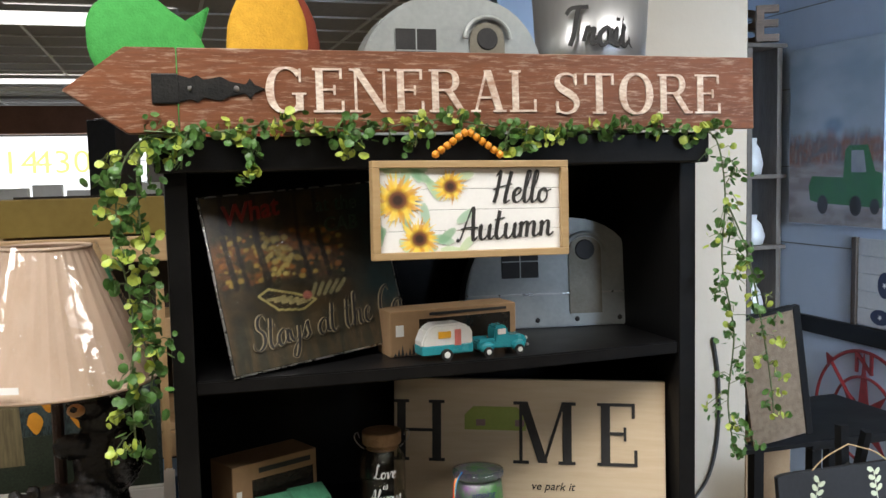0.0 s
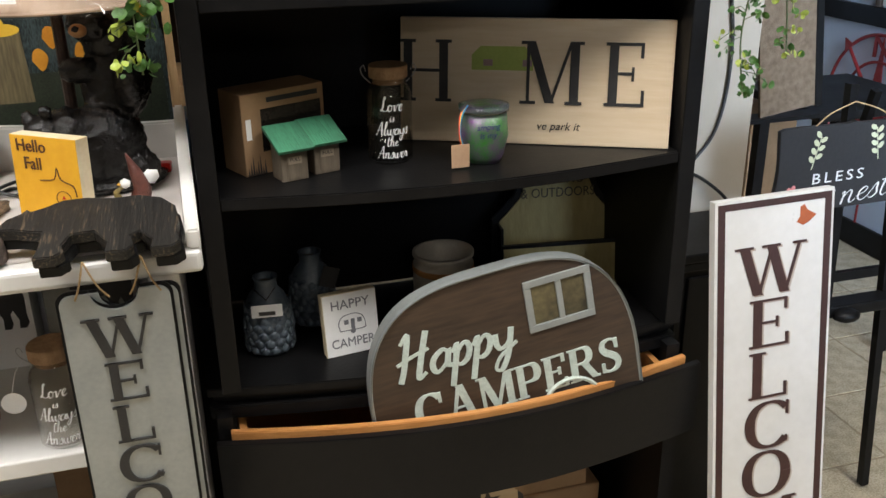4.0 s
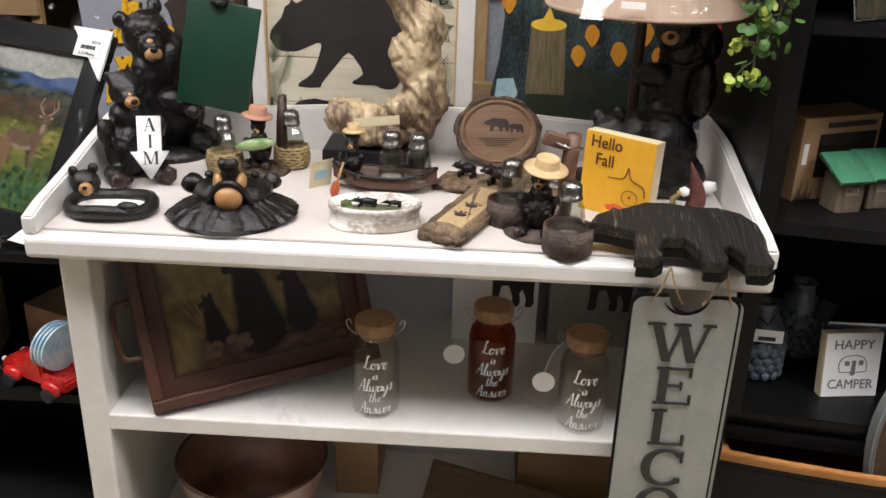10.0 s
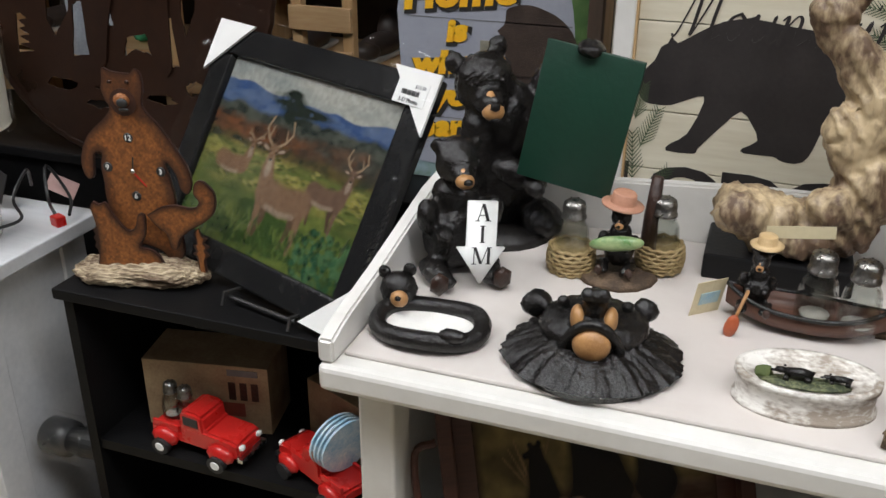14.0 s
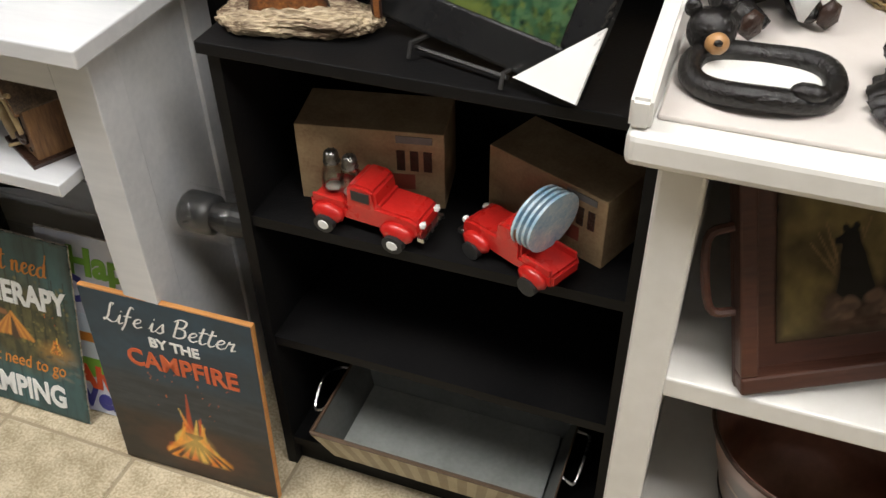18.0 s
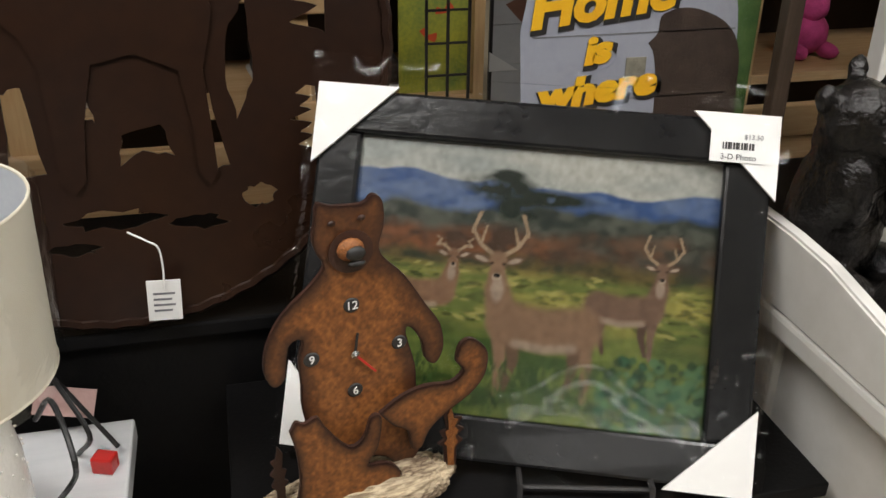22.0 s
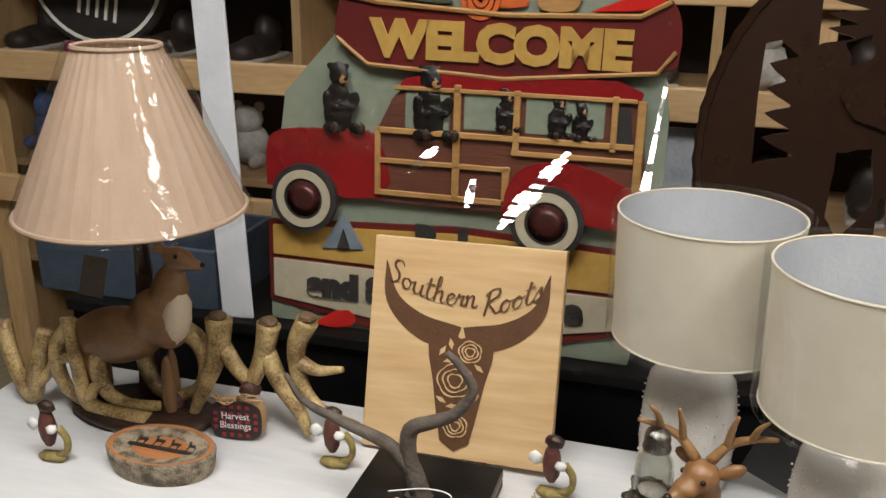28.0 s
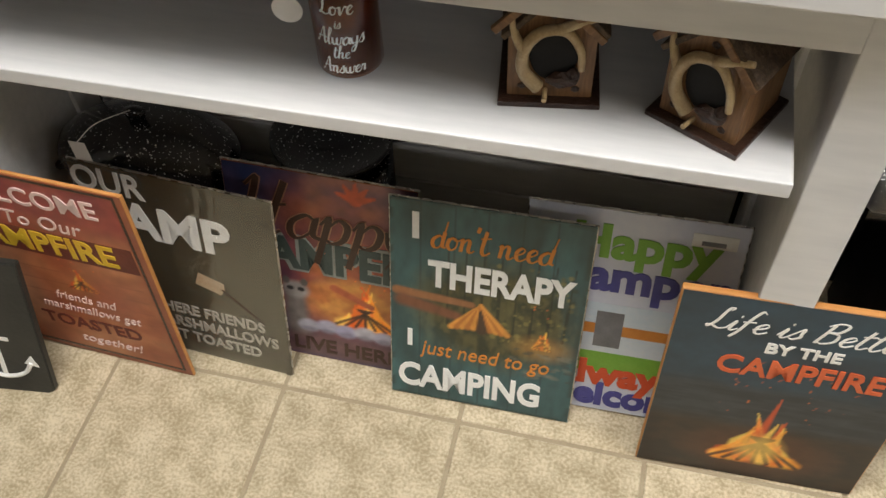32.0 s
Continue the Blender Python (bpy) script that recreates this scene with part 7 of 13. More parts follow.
# kraft box with a window behind the toy truck
def window_box(x0, y0, z, w, d, h, rz, label):
    t = thing("toy_box", pose(x0, y0, z, 0, 0, rz), label, "box")
    part("carton", bx(0, 0.0, 0, w, d, h, 0.001, 1), KRAFT, t)
    part("window", bx(w * 0.22, -0.0012, h * 0.28, w * 0.95, -0.0003, h * 0.80, 0.0), M("dark_window_film", (0.014, 0.012, 0.010), (0.022, 0.018, 0.014), 20, 0.15), t, "dark clear window")
    part("label_block", bx(w * 0.04, -0.001, h * 0.45, w * 0.10, -0.0003, h * 0.70), PAPER, t)
    for k in range(8):
        part("printed_tree", slab([(w * (0.02 + 0.028 * k), 0.001), (w * (0.045 + 0.028 * k), 0.001), (w * (0.0325 + 0.028 * k), h * (0.10 + 0.08 * (k % 3)))], 0.0004, 0, -0.0008), INK, t)
    part("print_line", bx(w * 0.30, -0.001, h * 0.87, w * 0.92, -0.0003, h * 0.93), INK, t)
    return t


window_box(0.322, 1.362, HS1, 0.215, 0.06, 0.070, 6, "kraft window box for the truck and camper shakers")
# toy truck and camper
TEAL = M("teal_glaze", (0.035, 0.33, 0.38), (0.025, 0.26, 0.31), 30, 0.25, coat=0.3)
WHITEG = M("white_ceramic_glaze", (0.80, 0.80, 0.78), (0.72, 0.72, 0.70), 30, 0.2, coat=0.3)
TYRE = M("black_tyre", (0.012, 0.012, 0.012), (0.02, 0.02, 0.02), 40, 0.6)


def wheel(parent, x, y, z, r, w=0.006):
    o = part("wheel", moved(lathe([(0, 0), (r, 0), (r, w), (0, w)], 16), Matrix.Translation((x, y, z)) @ Matrix.Rotation(radians(90), 4, "X")), TYRE, parent, "black tyre with a pale hub")
    part("hub", moved(lathe([(0, 0), (r * 0.55, 0), (r * 0.5, 0.001), (0, 0.0012)], 12), Matrix.Translation((x, y - w, z)) @ Matrix.Rotation(radians(90), 4, "X")), WHITEG, o)


def pickup(m, l, paint, label, group="", glassmat=None):
    """An old round-fendered pickup, l long, nose towards +x."""
    t = thing("toy_truck", m, label, "toy truck", group)
    s = l / 0.10
    side = [(-0.050, 0.012), (0.046, 0.012), (0.050, 0.020), (0.048, 0.030), (0.040, 0.034), (0.012, 0.035), (0.010, 0.050), (0.004, 0.054), (-0.010, 0.054), (-0.015, 0.050), (-0.016, 0.034), (-0.016, 0.026), (-0.050, 0.026)]
    part("body", slab([(x * s, z * s) for x, z in side], 0.034 * s, 0.0025 * s, -0.017 * s), paint, t)
    for x0, x1 in ((-0.047, -0.018),):
        for y in (-0.017, 0.014):
            part("bed_side", bx(x0 * s, y * s, 0.024 * s, x1 * s, (y + 0.003) * s, 0.032 * s, 0.0008 * s), paint, t)
    for x in (-0.032, 0.030):
        for y in (-0.019, 0.019):
            part("fender", moved(blob([((0, 0, 0), (0.015 * s, 0.006 * s, 0.011 * s))], 2), Matrix.Translation((x * s, y * s, 0.016 * s))), paint, t, smooth=True)
            wheel(t, x * s, (y - 0.003) * s if y < 0 else (y + 0.008) * s, 0.009 * s, 0.009 * s, 0.006 * s)
    part("side_window", bx(-0.010 * s, -0.0178 * s, 0.038 * s, 0.006 * s, -0.0170 * s, 0.048 * s), glassmat or INK, t)
    part("windscreen", bx(-0.0005, -0.013 * s, 0.038 * s, 0.0005, 0.013 * s, 0.049 * s), glassmat or INK, t, m=pose(0.0115 * s, 0, 0, 0, -6, 0))
    part("bumper", bx(0.047 * s, -0.018 * s, 0.012 * s, 0.053 * s, 0.018 * s, 0.017 * s, 0.001), STEEL, t)
    for y in (-0.012, 0.012):
        part("headlight", moved(blob([((0, 0, 0), (0.003 * s, 0.004 * s, 0.004 * s))], 1), Matrix.Translation((0.0495 * s, y * s, 0.027 * s))), WHITEG, t)
    return t


pickup(pose(0.488, 1.335, HS1, 0, 0, 4), 0.084, TEAL, "small teal ceramic pickup shaker with white windows", "", WHITEG)
cp = thing("toy_camper", pose(0.398, 1.330, HS1, 0, 0, 4), "small white and teal ceramic camper shaker", "toy camper")
cside = [(-0.042, 0.010), (0.040, 0.010), (0.040, 0.040), (0.034, 0.050), (0.020, 0.055), (-0.020, 0.055), (-0.034, 0.048), (-0.042, 0.030)]
part("body", slab(cside, 0.034, 0.003, -0.017), WHITEG, cp)
part("lower_panel", bx(-0.0425, -0.0178, 0.009, 0.0405, 0.0178, 0.024, 0.002), TEAL, cp, "teal lower half")
part("window", bx(-0.016, -0.0182, 0.034, 0.004, -0.0172, 0.044), YELLOW, cp)
part("door", bx(0.010, -0.0186, 0.022, 0.020, -0.0176, 0.046), M("coral_pink", (0.60, 0.18, 0.15), (0.5, 0.14, 0.12), 30, 0.4), cp)
wheel(cp, -0.004, -0.0165, 0.009, 0.009)


# galvanised camper with window and arched door
def tin_camper(m, w, h, label):
    t = thing("tin_camper", m, label, "birdhouse", "tin campers")
    o = [(-0.5, 0.0), (0.45, 0.0)] + [(0.5 * math.cos(a) ** 0.7 if math.cos(a) > 0 else -0.5 * (-math.cos(a)) ** 0.8, 0.06 + 0.94 * math.sin(a) ** 0.8) for a in [math.pi * k / 26 for k in range(1, 26)]] + [(-0.5, 0.06)]
    part("body", slab([(x * w, z * h) for x, z in o], 0.07, 0.003, -0.01), GALV, t)
    part("seam", bx(-0.49 * w, -0.0125, 0.30 * h, 0.49 * w, -0.0105, 0.315 * h), STEEL, t)
    part("window", bx(-0.29 * w, -0.0128, 0.46 * h, -0.09 * w, -0.0105, 0.76 * h), INK, t, "dark four-pane window")
    for q in ((-0.19 * w - 0.001, -0.0135, 0.46 * h, -0.19 * w + 0.001, -0.013, 0.76 * h), (-0.29 * w, -0.0135, 0.61 * h - 0.001, -0.09 * w, -0.013, 0.61 * h + 0.001)):
        part("glazing_bar", bx(*q), GALV, t)
    part("door", slab([(0.08 * w, 0.12 * h), (0.26 * w, 0.12 * h)] + [(0.17 * w + 0.09 * w * math.cos(a), 0.70 * h + 0.12 * h * math.sin(a)) for a in [math.pi * k / 10 for k in range(11)]], 0.002, 0, -0.0128), M("tarnished_tin", (0.26, 0.24, 0.19), (0.19, 0.17, 0.13), 20, 0.5, 0.5), t, "tarnished door")
    part("hood", tube([(0.17 * w + 0.115 * w * math.cos(a), -0.016, 0.70 * h + 0.15 * h * math.sin(a)) for a in [math.pi * k / 14 for k in range(15)]], 0.004, 8), GALV, t, "arched door hood")
    part("hole", moved(lathe([(0, 0), (0.055 * w, 0), (0.05 * w, 0.002), (0, 0.002)], 20), Matrix.Translation((0.17 * w, -0.013, 0.70 * h)) @ Matrix.Rotation(radians(90), 4, "X")), INK, t)
    for x in (-0.1, 0.12, 0.36):
        part("rivet", moved(blob([((0, 0, 0), (0.005, 0.003, 0.005))], 1), Matrix.Translation((x * w, -0.011, 0.07 * h))), INK, t)
    return t


tin_camper(pose(0.662, 1.515, HS1, -4, 0, -9), 0.330, 0.196, "galvanised tin camper birdhouse with an arched door")
tin_camper(pose(0.455, 1.44, HT, 0, 0, 0), 0.33, 0.225, "galvanised tin camper birdhouse on top of the hutch")
# HOME board
PALE = wood("pale_pine_board", (0.66, 0.53, 0.37), (0.58, 0.44, 0.28), 3)
ho = thing("home_sign", pose(0.360, 1.528, HS2 + 0.001, -7, 0, -26.5), "pale pine board sign lettered HOME with a camper for the O", "sign")
part("board", bx(0, 0, 0, 0.462, 0.018, 0.212, 0.002), PALE, ho)
serif("letter", "H", 0.105, INK, ho, pose(0.045, 0, 0.122), 0.85, label="black letter", each=True)
serif("letter", "M", 0.105, INK, ho, pose(0.262, 0, 0.122), 0.85, label="black letter", each=True)
serif("letter", "E", 0.105, INK, ho, pose(0.385, 0, 0.122), 0.85, label="black letter", each=True)
part("printed_camper", slab([(0.125, 0.125), (0.230, 0.125), (0.232, 0.150), (0.215, 0.165), (0.14, 0.165), (0.125, 0.15)], 0.0006, 0, -0.0008), M("lime_print", (0.36, 0.42, 0.10), (0.30, 0.36, 0.08), 20, 0.7), ho)
for x in (0.145, 0.212):
    part("printed_spot", bx(x, -0.0012, 0.132, x + 0.016, -0.0009, 0.143), M("mauve_print", (0.30, 0.20, 0.20), (0.26, 0.17, 0.17), 20, 0.7), ho)
words("lettering", "ve park it", 0.014, INK, ho, pose(0.275, -0.0006, 0.032), shear=0.25)
# outhouse shakers and their box
window_box(0.080, 1.398, HS2, 0.150, 0.07, 0.130, 24, "kraft window box for the outhouse shakers")
GREENROOF = M("green_glaze", (0.06, 0.24, 0.13), (0.035, 0.13, 0.07), 60, 0.55, 0, 0.6, 160, (1, 0.2, 1))
PLK = M("grey_plank_resin", (0.20, 0.16, 0.115), (0.11, 0.085, 0.06), 60, 0.6, 0, 0.6, 160, (1, 1, 0.15))
for x, y, rz in ((0.146, 1.378, 16), (0.200, 1.402, 16)):
    oh = thing("outhouse_shaker", pose(x, y, HS2, 0, 0, rz), "small plank outhouse shaker with a green slant roof", "salt shaker", "outhouse shakers")
    part("hut", bx(-0.022, -0.02, 0, 0.022, 0.02, 0.056, 0.002), PLK, oh)
    part("door", bx(-0.013, -0.0212, 0.006, 0.013, -0.0199, 0.044, 0.0004), PLK, oh)
    part("notice", bx(-0.011, -0.0222, 0.028, 0.011, -0.0211, 0.040), M("tan_notice", (0.32, 0.26, 0.19), (0.26, 0.21, 0.15), 40, 0.7), oh)
    words("lettering", "FULL", 0.006, INK, oh, pose(0, -0.0226, 0.035), depth=0.0002)
    part("roof", bx(-0.030, -0.034, 0, 0.030, 0.034, 0.006, 0.001), GREENROOF, oh, "green painted roof", m=pose(0, 0, 0.062, 24, 0, 0))
jar(0.318, 1.425, HS2, SMOKE, "clear glass jar with a cork lid and white lettering", -8)
# tumbler with a rainbow cord
tu = thing("tumbler", pose(0.460, 1.366, HS2), "stemless tumbler with a green and purple glitter wrap", "tumbler")
part("cup", lathe([(0, 0), (0.026, 0), (0.033, 0.012), (0.040, 0.045), (0.037, 0.085), (0.035, 0.085), (0.0, 0.083)], 32), M("glitter_camo", (0.04, 0.26, 0.02), (0.17, 0.06, 0.20), 26, 0.35, 0.2, 0.2, 300, fine=0.25), tu, smooth=True)
part("lid", lathe([(0.036, 0.083), (0.041, 0.086), (0.041, 0.094), (0.030, 0.096), (0.012, 0.094), (0, 0.096)], 28), glass("clear_lid", (0.75, 0.78, 0.80), 0.08), tu, "clear plastic lid", smooth=True)
words("lettering", "amping\nis my", 0.010, M("blue_ink", (0.012, 0.02, 0.12), (0.01, 0.015, 0.09), 40, 0.5), tu, pose(-0.006, -0.0415, 0.060), shear=0.2, depth=0.0004)
for k, c in enumerate(((0.7, 0.03, 0.02), (0.8, 0.5, 0.02), (0.03, 0.25, 0.6))):
    part("cord", tube(curve([(-0.034, -0.012, 0.093 + 0.002 * k), (-0.048, -0.026, 0.085), (-0.052 - 0.001 * k, -0.034, 0.06), (-0.050, -0.036, 0.040)], 5), 0.0013, 5), M(f"cord_colour_{'abc'[k]}", c, None, 40, 0.6), tu, m=pose(0.0016 * k, 0, 0))
part("kraft_tag", bx(-0.066, -0.0376, 0.004, -0.036, -0.0366, 0.042, 0.0003, 1), M("kraft_tag_paper", (0.50, 0.32, 0.20), (0.42, 0.26, 0.15), 20, 0.7), tu, "kraft paper tag")


# blue-grey scalloped vases
def vase(x, y, z, s, label, tag):
    t = thing("scalloped_vase", pose(x, y, z, 0, 0, -6), label, "vase", "scalloped vases")
    VG = M("blue_grey_glaze", (0.075, 0.095, 0.12), (0.15, 0.18, 0.21), 50, 0.3, coat=0.2)
    bm = bmesh.new()
    prof = [(0.0, 0.0), (0.036, 0.0), (0.041, 0.006), (0.043, 0.03), (0.043, 0.06), (0.040, 0.085), (0.032, 0.105), (0.021, 0.118), (0.019, 0.132), (0.022, 0.140), (0.019, 0.140), (0.016, 0.130), (0.016, 0.11), (0.0, 0.10)]
    body = lathe([(r * s, zz * s) for r, zz in prof], 40)
    bm.free()
    part("body", body, VG, t, smooth=True)
    sc = []
    for j in range(6):
        zz = 0.012 + 0.0145 * j
        rr = 0.0415 + (0.0015 if j < 4 else -0.001 * (j - 3))
        for k in range(14):
            a = 2 * math.pi * (k + 0.5 * (j % 2)) / 14
            sc.append(((rr * s * math.cos(a), rr * s * math.sin(a), zz * s), (0.0035 * s, 0.0095 * s, 0.0095 * s), (0, 0, math.degrees(a))))
    part("scallop", blob(sc, 1), VG, t, smooth=True)["kind"] = "stuff"
    part("opening", moved(lathe([(0, 0), (0.016 * s, 0)], 20), Matrix.Translation((0, 0, 0.128 * s))), M("tan_cork_fill", (0.30, 0.24, 0.16), (0.2, 0.16, 0.1), 50, 0.8), t)
    if tag:
        part("price_label", bx(-0.026, -0.045, 0.080, 0.026, -0.0435, 0.103, 0.0003, 1), PAPER, t, "white printed price label")
        part("barcode", bx(-0.014, -0.0462, 0.084, 0.014, -0.0455, 0.091), INK, t)
        part("neck_ribbon", tube([(-0.020, -0.01, 0.118), (0, -0.036, 0.108), (0.016, -0.012, 0.12)], 0.0012, 5), INK, t)
    else:
        part("black_tag", bx(-0.016, -0.042, 0.085, 0.014, -0.040, 0.125), INK, t, "black hang tag", m=pose(0.0, 0, 0, 0, 18, 0))
    return t


vase(0.096, 1.462, HC, 0.98, "blue-grey scalloped ceramic vase with a price label", True)
vase(0.186, 1.548, HC, 0.98, "blue-grey scalloped ceramic vase with a black tag", False)
hcb = thing("block_sign", pose(0.184, 1.386, HC, -9, 0, 8), "small cream block sign lettered HAPPY CAMPER", "sign")
part("block", bx(0, 0, 0, 0.098, 0.020, 0.112, 0.001), MATS["cream_edge_wood"], hcb)
part("face", bx(0.001, -0.0010, 0.001, 0.097, -0.0001, 0.111), PAPER, hcb, "white printed face")
words("lettering", "HAPPY", 0.017, GREY_INK, hcb, pose(0.049, -0.0014, 0.091))
words("lettering", "CAMPER", 0.017, GREY_INK, hcb, pose(0.049, -0.0014, 0.022), wide=0.9)
part("drawn_camper", tube([(p.x, -0.0014, p.z) for p in curve([(0.028, 0, 0.044), (0.026, 0, 0.058), (0.034, 0, 0.070), (0.056, 0, 0.073), (0.070, 0, 0.066), (0.074, 0, 0.050), (0.070, 0, 0.044), (0.028, 0, 0.044)], 4)], 0.0008, 5), GREY_INK, hcb)
for q in ((0.036, 0.055, 0.044, 0.063), (0.048, 0.046, 0.055, 0.064), (0.060, 0.056, 0.068, 0.064)):
    part("drawn_window", bx(q[0], -0.0016, q[1], q[2], -0.0012, q[3]), GREY_INK, hcb)
part("drawn_wheel", moved(lathe([(0, 0), (0.005, 0), (0, 0.0006)], 12), Matrix.Translation((0.051, -0.0012, 0.042)) @ Matrix.Rotation(radians(90), 4, "X")), GREY_INK, hcb)
ck = thing("crock_jar", pose(0.440, 1.545, HC) @ Matrix.Diagonal((1.06, 1.06, 0.76, 1)), "cream glazed stoneware crock with an open top", "jar")
part("body", lathe([(0, 0), (0.050, 0), (0.055, 0.01), (0.055, 0.11), (0.050, 0.125), (0.056, 0.132), (0.056, 0.140), (0.050, 0.140), (0.047, 0.12), (0.047, 0.02), (0, 0.02)], 32), M("cream_stoneware", (0.58, 0.53, 0.44), (0.46, 0.40, 0.32), 20, 0.35), ck, smooth=True)
part("orange_band", lathe([(0.0556, 0.092), (0.0562, 0.096), (0.0562, 0.104), (0.0556, 0.108)], 32), ORANGEWOOD, ck)
# crackled cream board with a shelf, black edge
mb = thing("crackled_wall_pocket", pose(0.690, 1.575, HC, -6, 0, -8), "cream crackled wooden wall pocket with a black edge", "wall decor")
mo = [(-0.125, 0), (0.125, 0), (0.125, 0.13), (0.100, 0.155), (0.082, 0.175), (0.066, 0.215), (0.056, 0.255), (-0.056, 0.255), (-0.066, 0.215), (-0.082, 0.175), (-0.100, 0.155), (-0.125, 0.13)]
part("edge_board", slab([(x * 1.07, z * 1.03) for x, z in mo], 0.012, 0.002), BLACK, mb)
CRK = M("crackled_cream_paint", (0.44, 0.36, 0.15), (0.30, 0.24, 0.09), 12, 0.5, 0, 0.6, 130, (1, 1, 0.3))
part("face_board", slab([(x * 0.95, z * 0.97 + 0.002) for x, z in mo], 0.004, 0.001, -0.004), CRK, mb)
part("pocket_front", bx(-0.12, -0.052, 0, 0.12, -0.046, 0.085, 0.001), CRK, mb)
part("pocket_rim", bx(-0.125, -0.055, 0.085, 0.125, -0.044, 0.092, 0.001), BLACK, mb)
for x in (-0.125, 0.119):
    part("pocket_side", bx(x, -0.047, 0, x + 0.006, -0.002, 0.125, 0.001), BLACK, mb)
words("lettering", "CAMPING\n& OUTDOORS", 0.020, M("faded_black_print", (0.06, 0.05, 0.03), (0.10, 0.085, 0.05), 30, 0.7), mb, pose(0, -0.0055, 0.195), wide=0.85)


# ---- Happy Campers sign in the drawer ----
def campers():
    t = thing("camper_sign", pose(0.490, 1.262, 0.566, -4, -9.0, 0), "dark wood camper-shaped sign lettered Happy CAMPERS with a tin rim", "sign")
    RW, RH = 0.238, 0.300
    o = [(-RW, 0.0), (RW, 0.0)] + [(RW * (math.copysign(abs(math.cos(a)) ** 0.62, math.cos(a))), 0.06 + (RH - 0.06) * math.sin(a) ** 0.75) for a in [math.pi * k / 40 for k in range(1, 40)]]
    WD = wood("dark_brown_planks", (0.075, 0.046, 0.028), (0.030, 0.019, 0.012), 4, rough=0.5)
    wx0, wx1, wz0, wz1 = 0.062, 0.158, 0.185, 0.255
    part("board", slab(o, 0.014, 0.0, 0.0), WD, t)
    part("rim", tube([(x, 0.004, z) for x, z in o[1:]] + [(o[0][0], 0.004, o[0][1])], 0.0045, 8, True), GALV, t, "galvanised rim")
    rimb = bmesh.new()
    for (xa, za), (xb, zb) in zip(o[1:], o[2:] + [o[0]]):
        rimb.faces.new([rimb.verts.new(p) for p in ((xa * 1.012, -0.006, za * 1.012), (xb * 1.012, -0.006, zb * 1.012), (xb * 1.012, 0.030, zb * 1.012), (xa * 1.012, 0.030, za * 1.012))])
    part("rim_band", rimb, GALV, t, "wide galvanised band")
    # dark mottled plate stands in for the dim view through the open window
    part("window_backing", bx(wx0, -0.0012, wz0, wx1, -0.0002, wz1), M("dark_gap", (0.02, 0.017, 0.012), (0.16, 0.13, 0.06), 9, 0.5), t)
    for q in ((wx0 - 0.012, wz0 - 0.012, wx1 + 0.012, wz0), (wx0 - 0.012, wz1, wx1 + 0.012, wz1 + 0.012), (wx0 - 0.012, wz0, wx0, wz1), (wx1, wz0, wx1 + 0.012, wz1), (0.106, wz0, 0.116, wz1)):
        part("window_bar", bx(q[0], -0.005, q[1], q[2], -0.0002, q[3], 0.0008), GALV, t, "galvanised window bar")
    MINT = M("pale_mint_paint", (0.60, 0.68, 0.62), (0.44, 0.50, 0.45), 30, 0.6, fine=0.6)
    script("Happy", 0.082, MINT, t, pose(-0.086, -0.001, 0.180, 0, -2, 0), 0.125, 0.26, 0.98, "pale mint script", thin=0.55, depth=0.002)
    for dx in (0.0, 0.0032):
        serif("letter", "CAMPERS", 0.064, MINT, t, pose(0.016 + dx, -0.0002 if dx else 0, 0.086), 0.86, 0.04, 0, 0.002, "pale mint slab capitals", each=True)
    part("wheel_arch", tube([(0.105 + 0.055 * math.cos(a), -0.002, 0.01 + 0.055 * math.sin(a)) for a in [math.pi * k / 16 for k in range(17)]], 0.004, 6), MINT, t)
    part("wheel_well", slab([(0.105 + 0.051 * math.cos(a), 0.01 + 0.051 * math.sin(a)) for a in [math.pi * k / 16 for k in range(17)]], 0.001, 0, -0.0014), INK, t)
    return t


campers()
# ---- inside the open cabinet ----
no = thing("porch_rules_sign", pose(0.221, 1.345, 0.14, -5, -2, 0), "cream plank picture lettered NO Cussin, Spittin, Off the Porch", "sign")
part("backing", bx(-0.012, 0.004, -0.012, 0.330, 0.018, 0.245, 0.001), INK, no)
PLC = M("aged_cream_planks", (0.62, 0.50, 0.33), (0.52, 0.38, 0.22), 14, 0.6, stretch=(0.3, 1, 1))
for k in range(4):
    part("plank", bx(0, 0, 0.058 * k, 0.318, 0.004, 0.0575 + 0.058 * k, 0.0012), PLC, no)
for x, z, r in ((0, 0, 0), (0.318, 0, 0), (0, 0.232, 0), (0.318, 0.232, 0)):
    sx, sz = (1 if x == 0 else -1), (1 if z == 0 else -1)
    part("corner_guard", slab([(x - 0.014 * sx, z - 0.014 * sz), (x + 0.044 * sx, z - 0.014 * sz), (x - 0.014 * sx, z + 0.044 * sz)], 0.004, 0, -0.005), KRAFT, no, "brown cardboard corner guard")
for x in (0.062, 0.256):
    part("printed_star", slab([((0.026 if k % 2 == 0 else 0.011) * math.sin(math.pi * k / 5) + x, (0.026 if k % 2 == 0 else 0.011) * math.cos(math.pi * k / 5) + 0.190) for k in range(10)], 0.0006, 0, -0.0008), M("dark_brown_star", (0.05, 0.035, 0.025), (0.035, 0.025, 0.018), 30, 0.7), no)
words("lettering", "NO", 0.046, M("maroon_print", (0.16, 0.018, 0.016), (0.12, 0.014, 0.012), 30, 0.7), no, pose(0.150, -0.001, 0.196), bold=0.0012)
words("lettering", "Cussin', Fussin',", 0.030, INK, no, pose(0.170, -0.001, 0.142), wide=0.72, bold=0.0008)
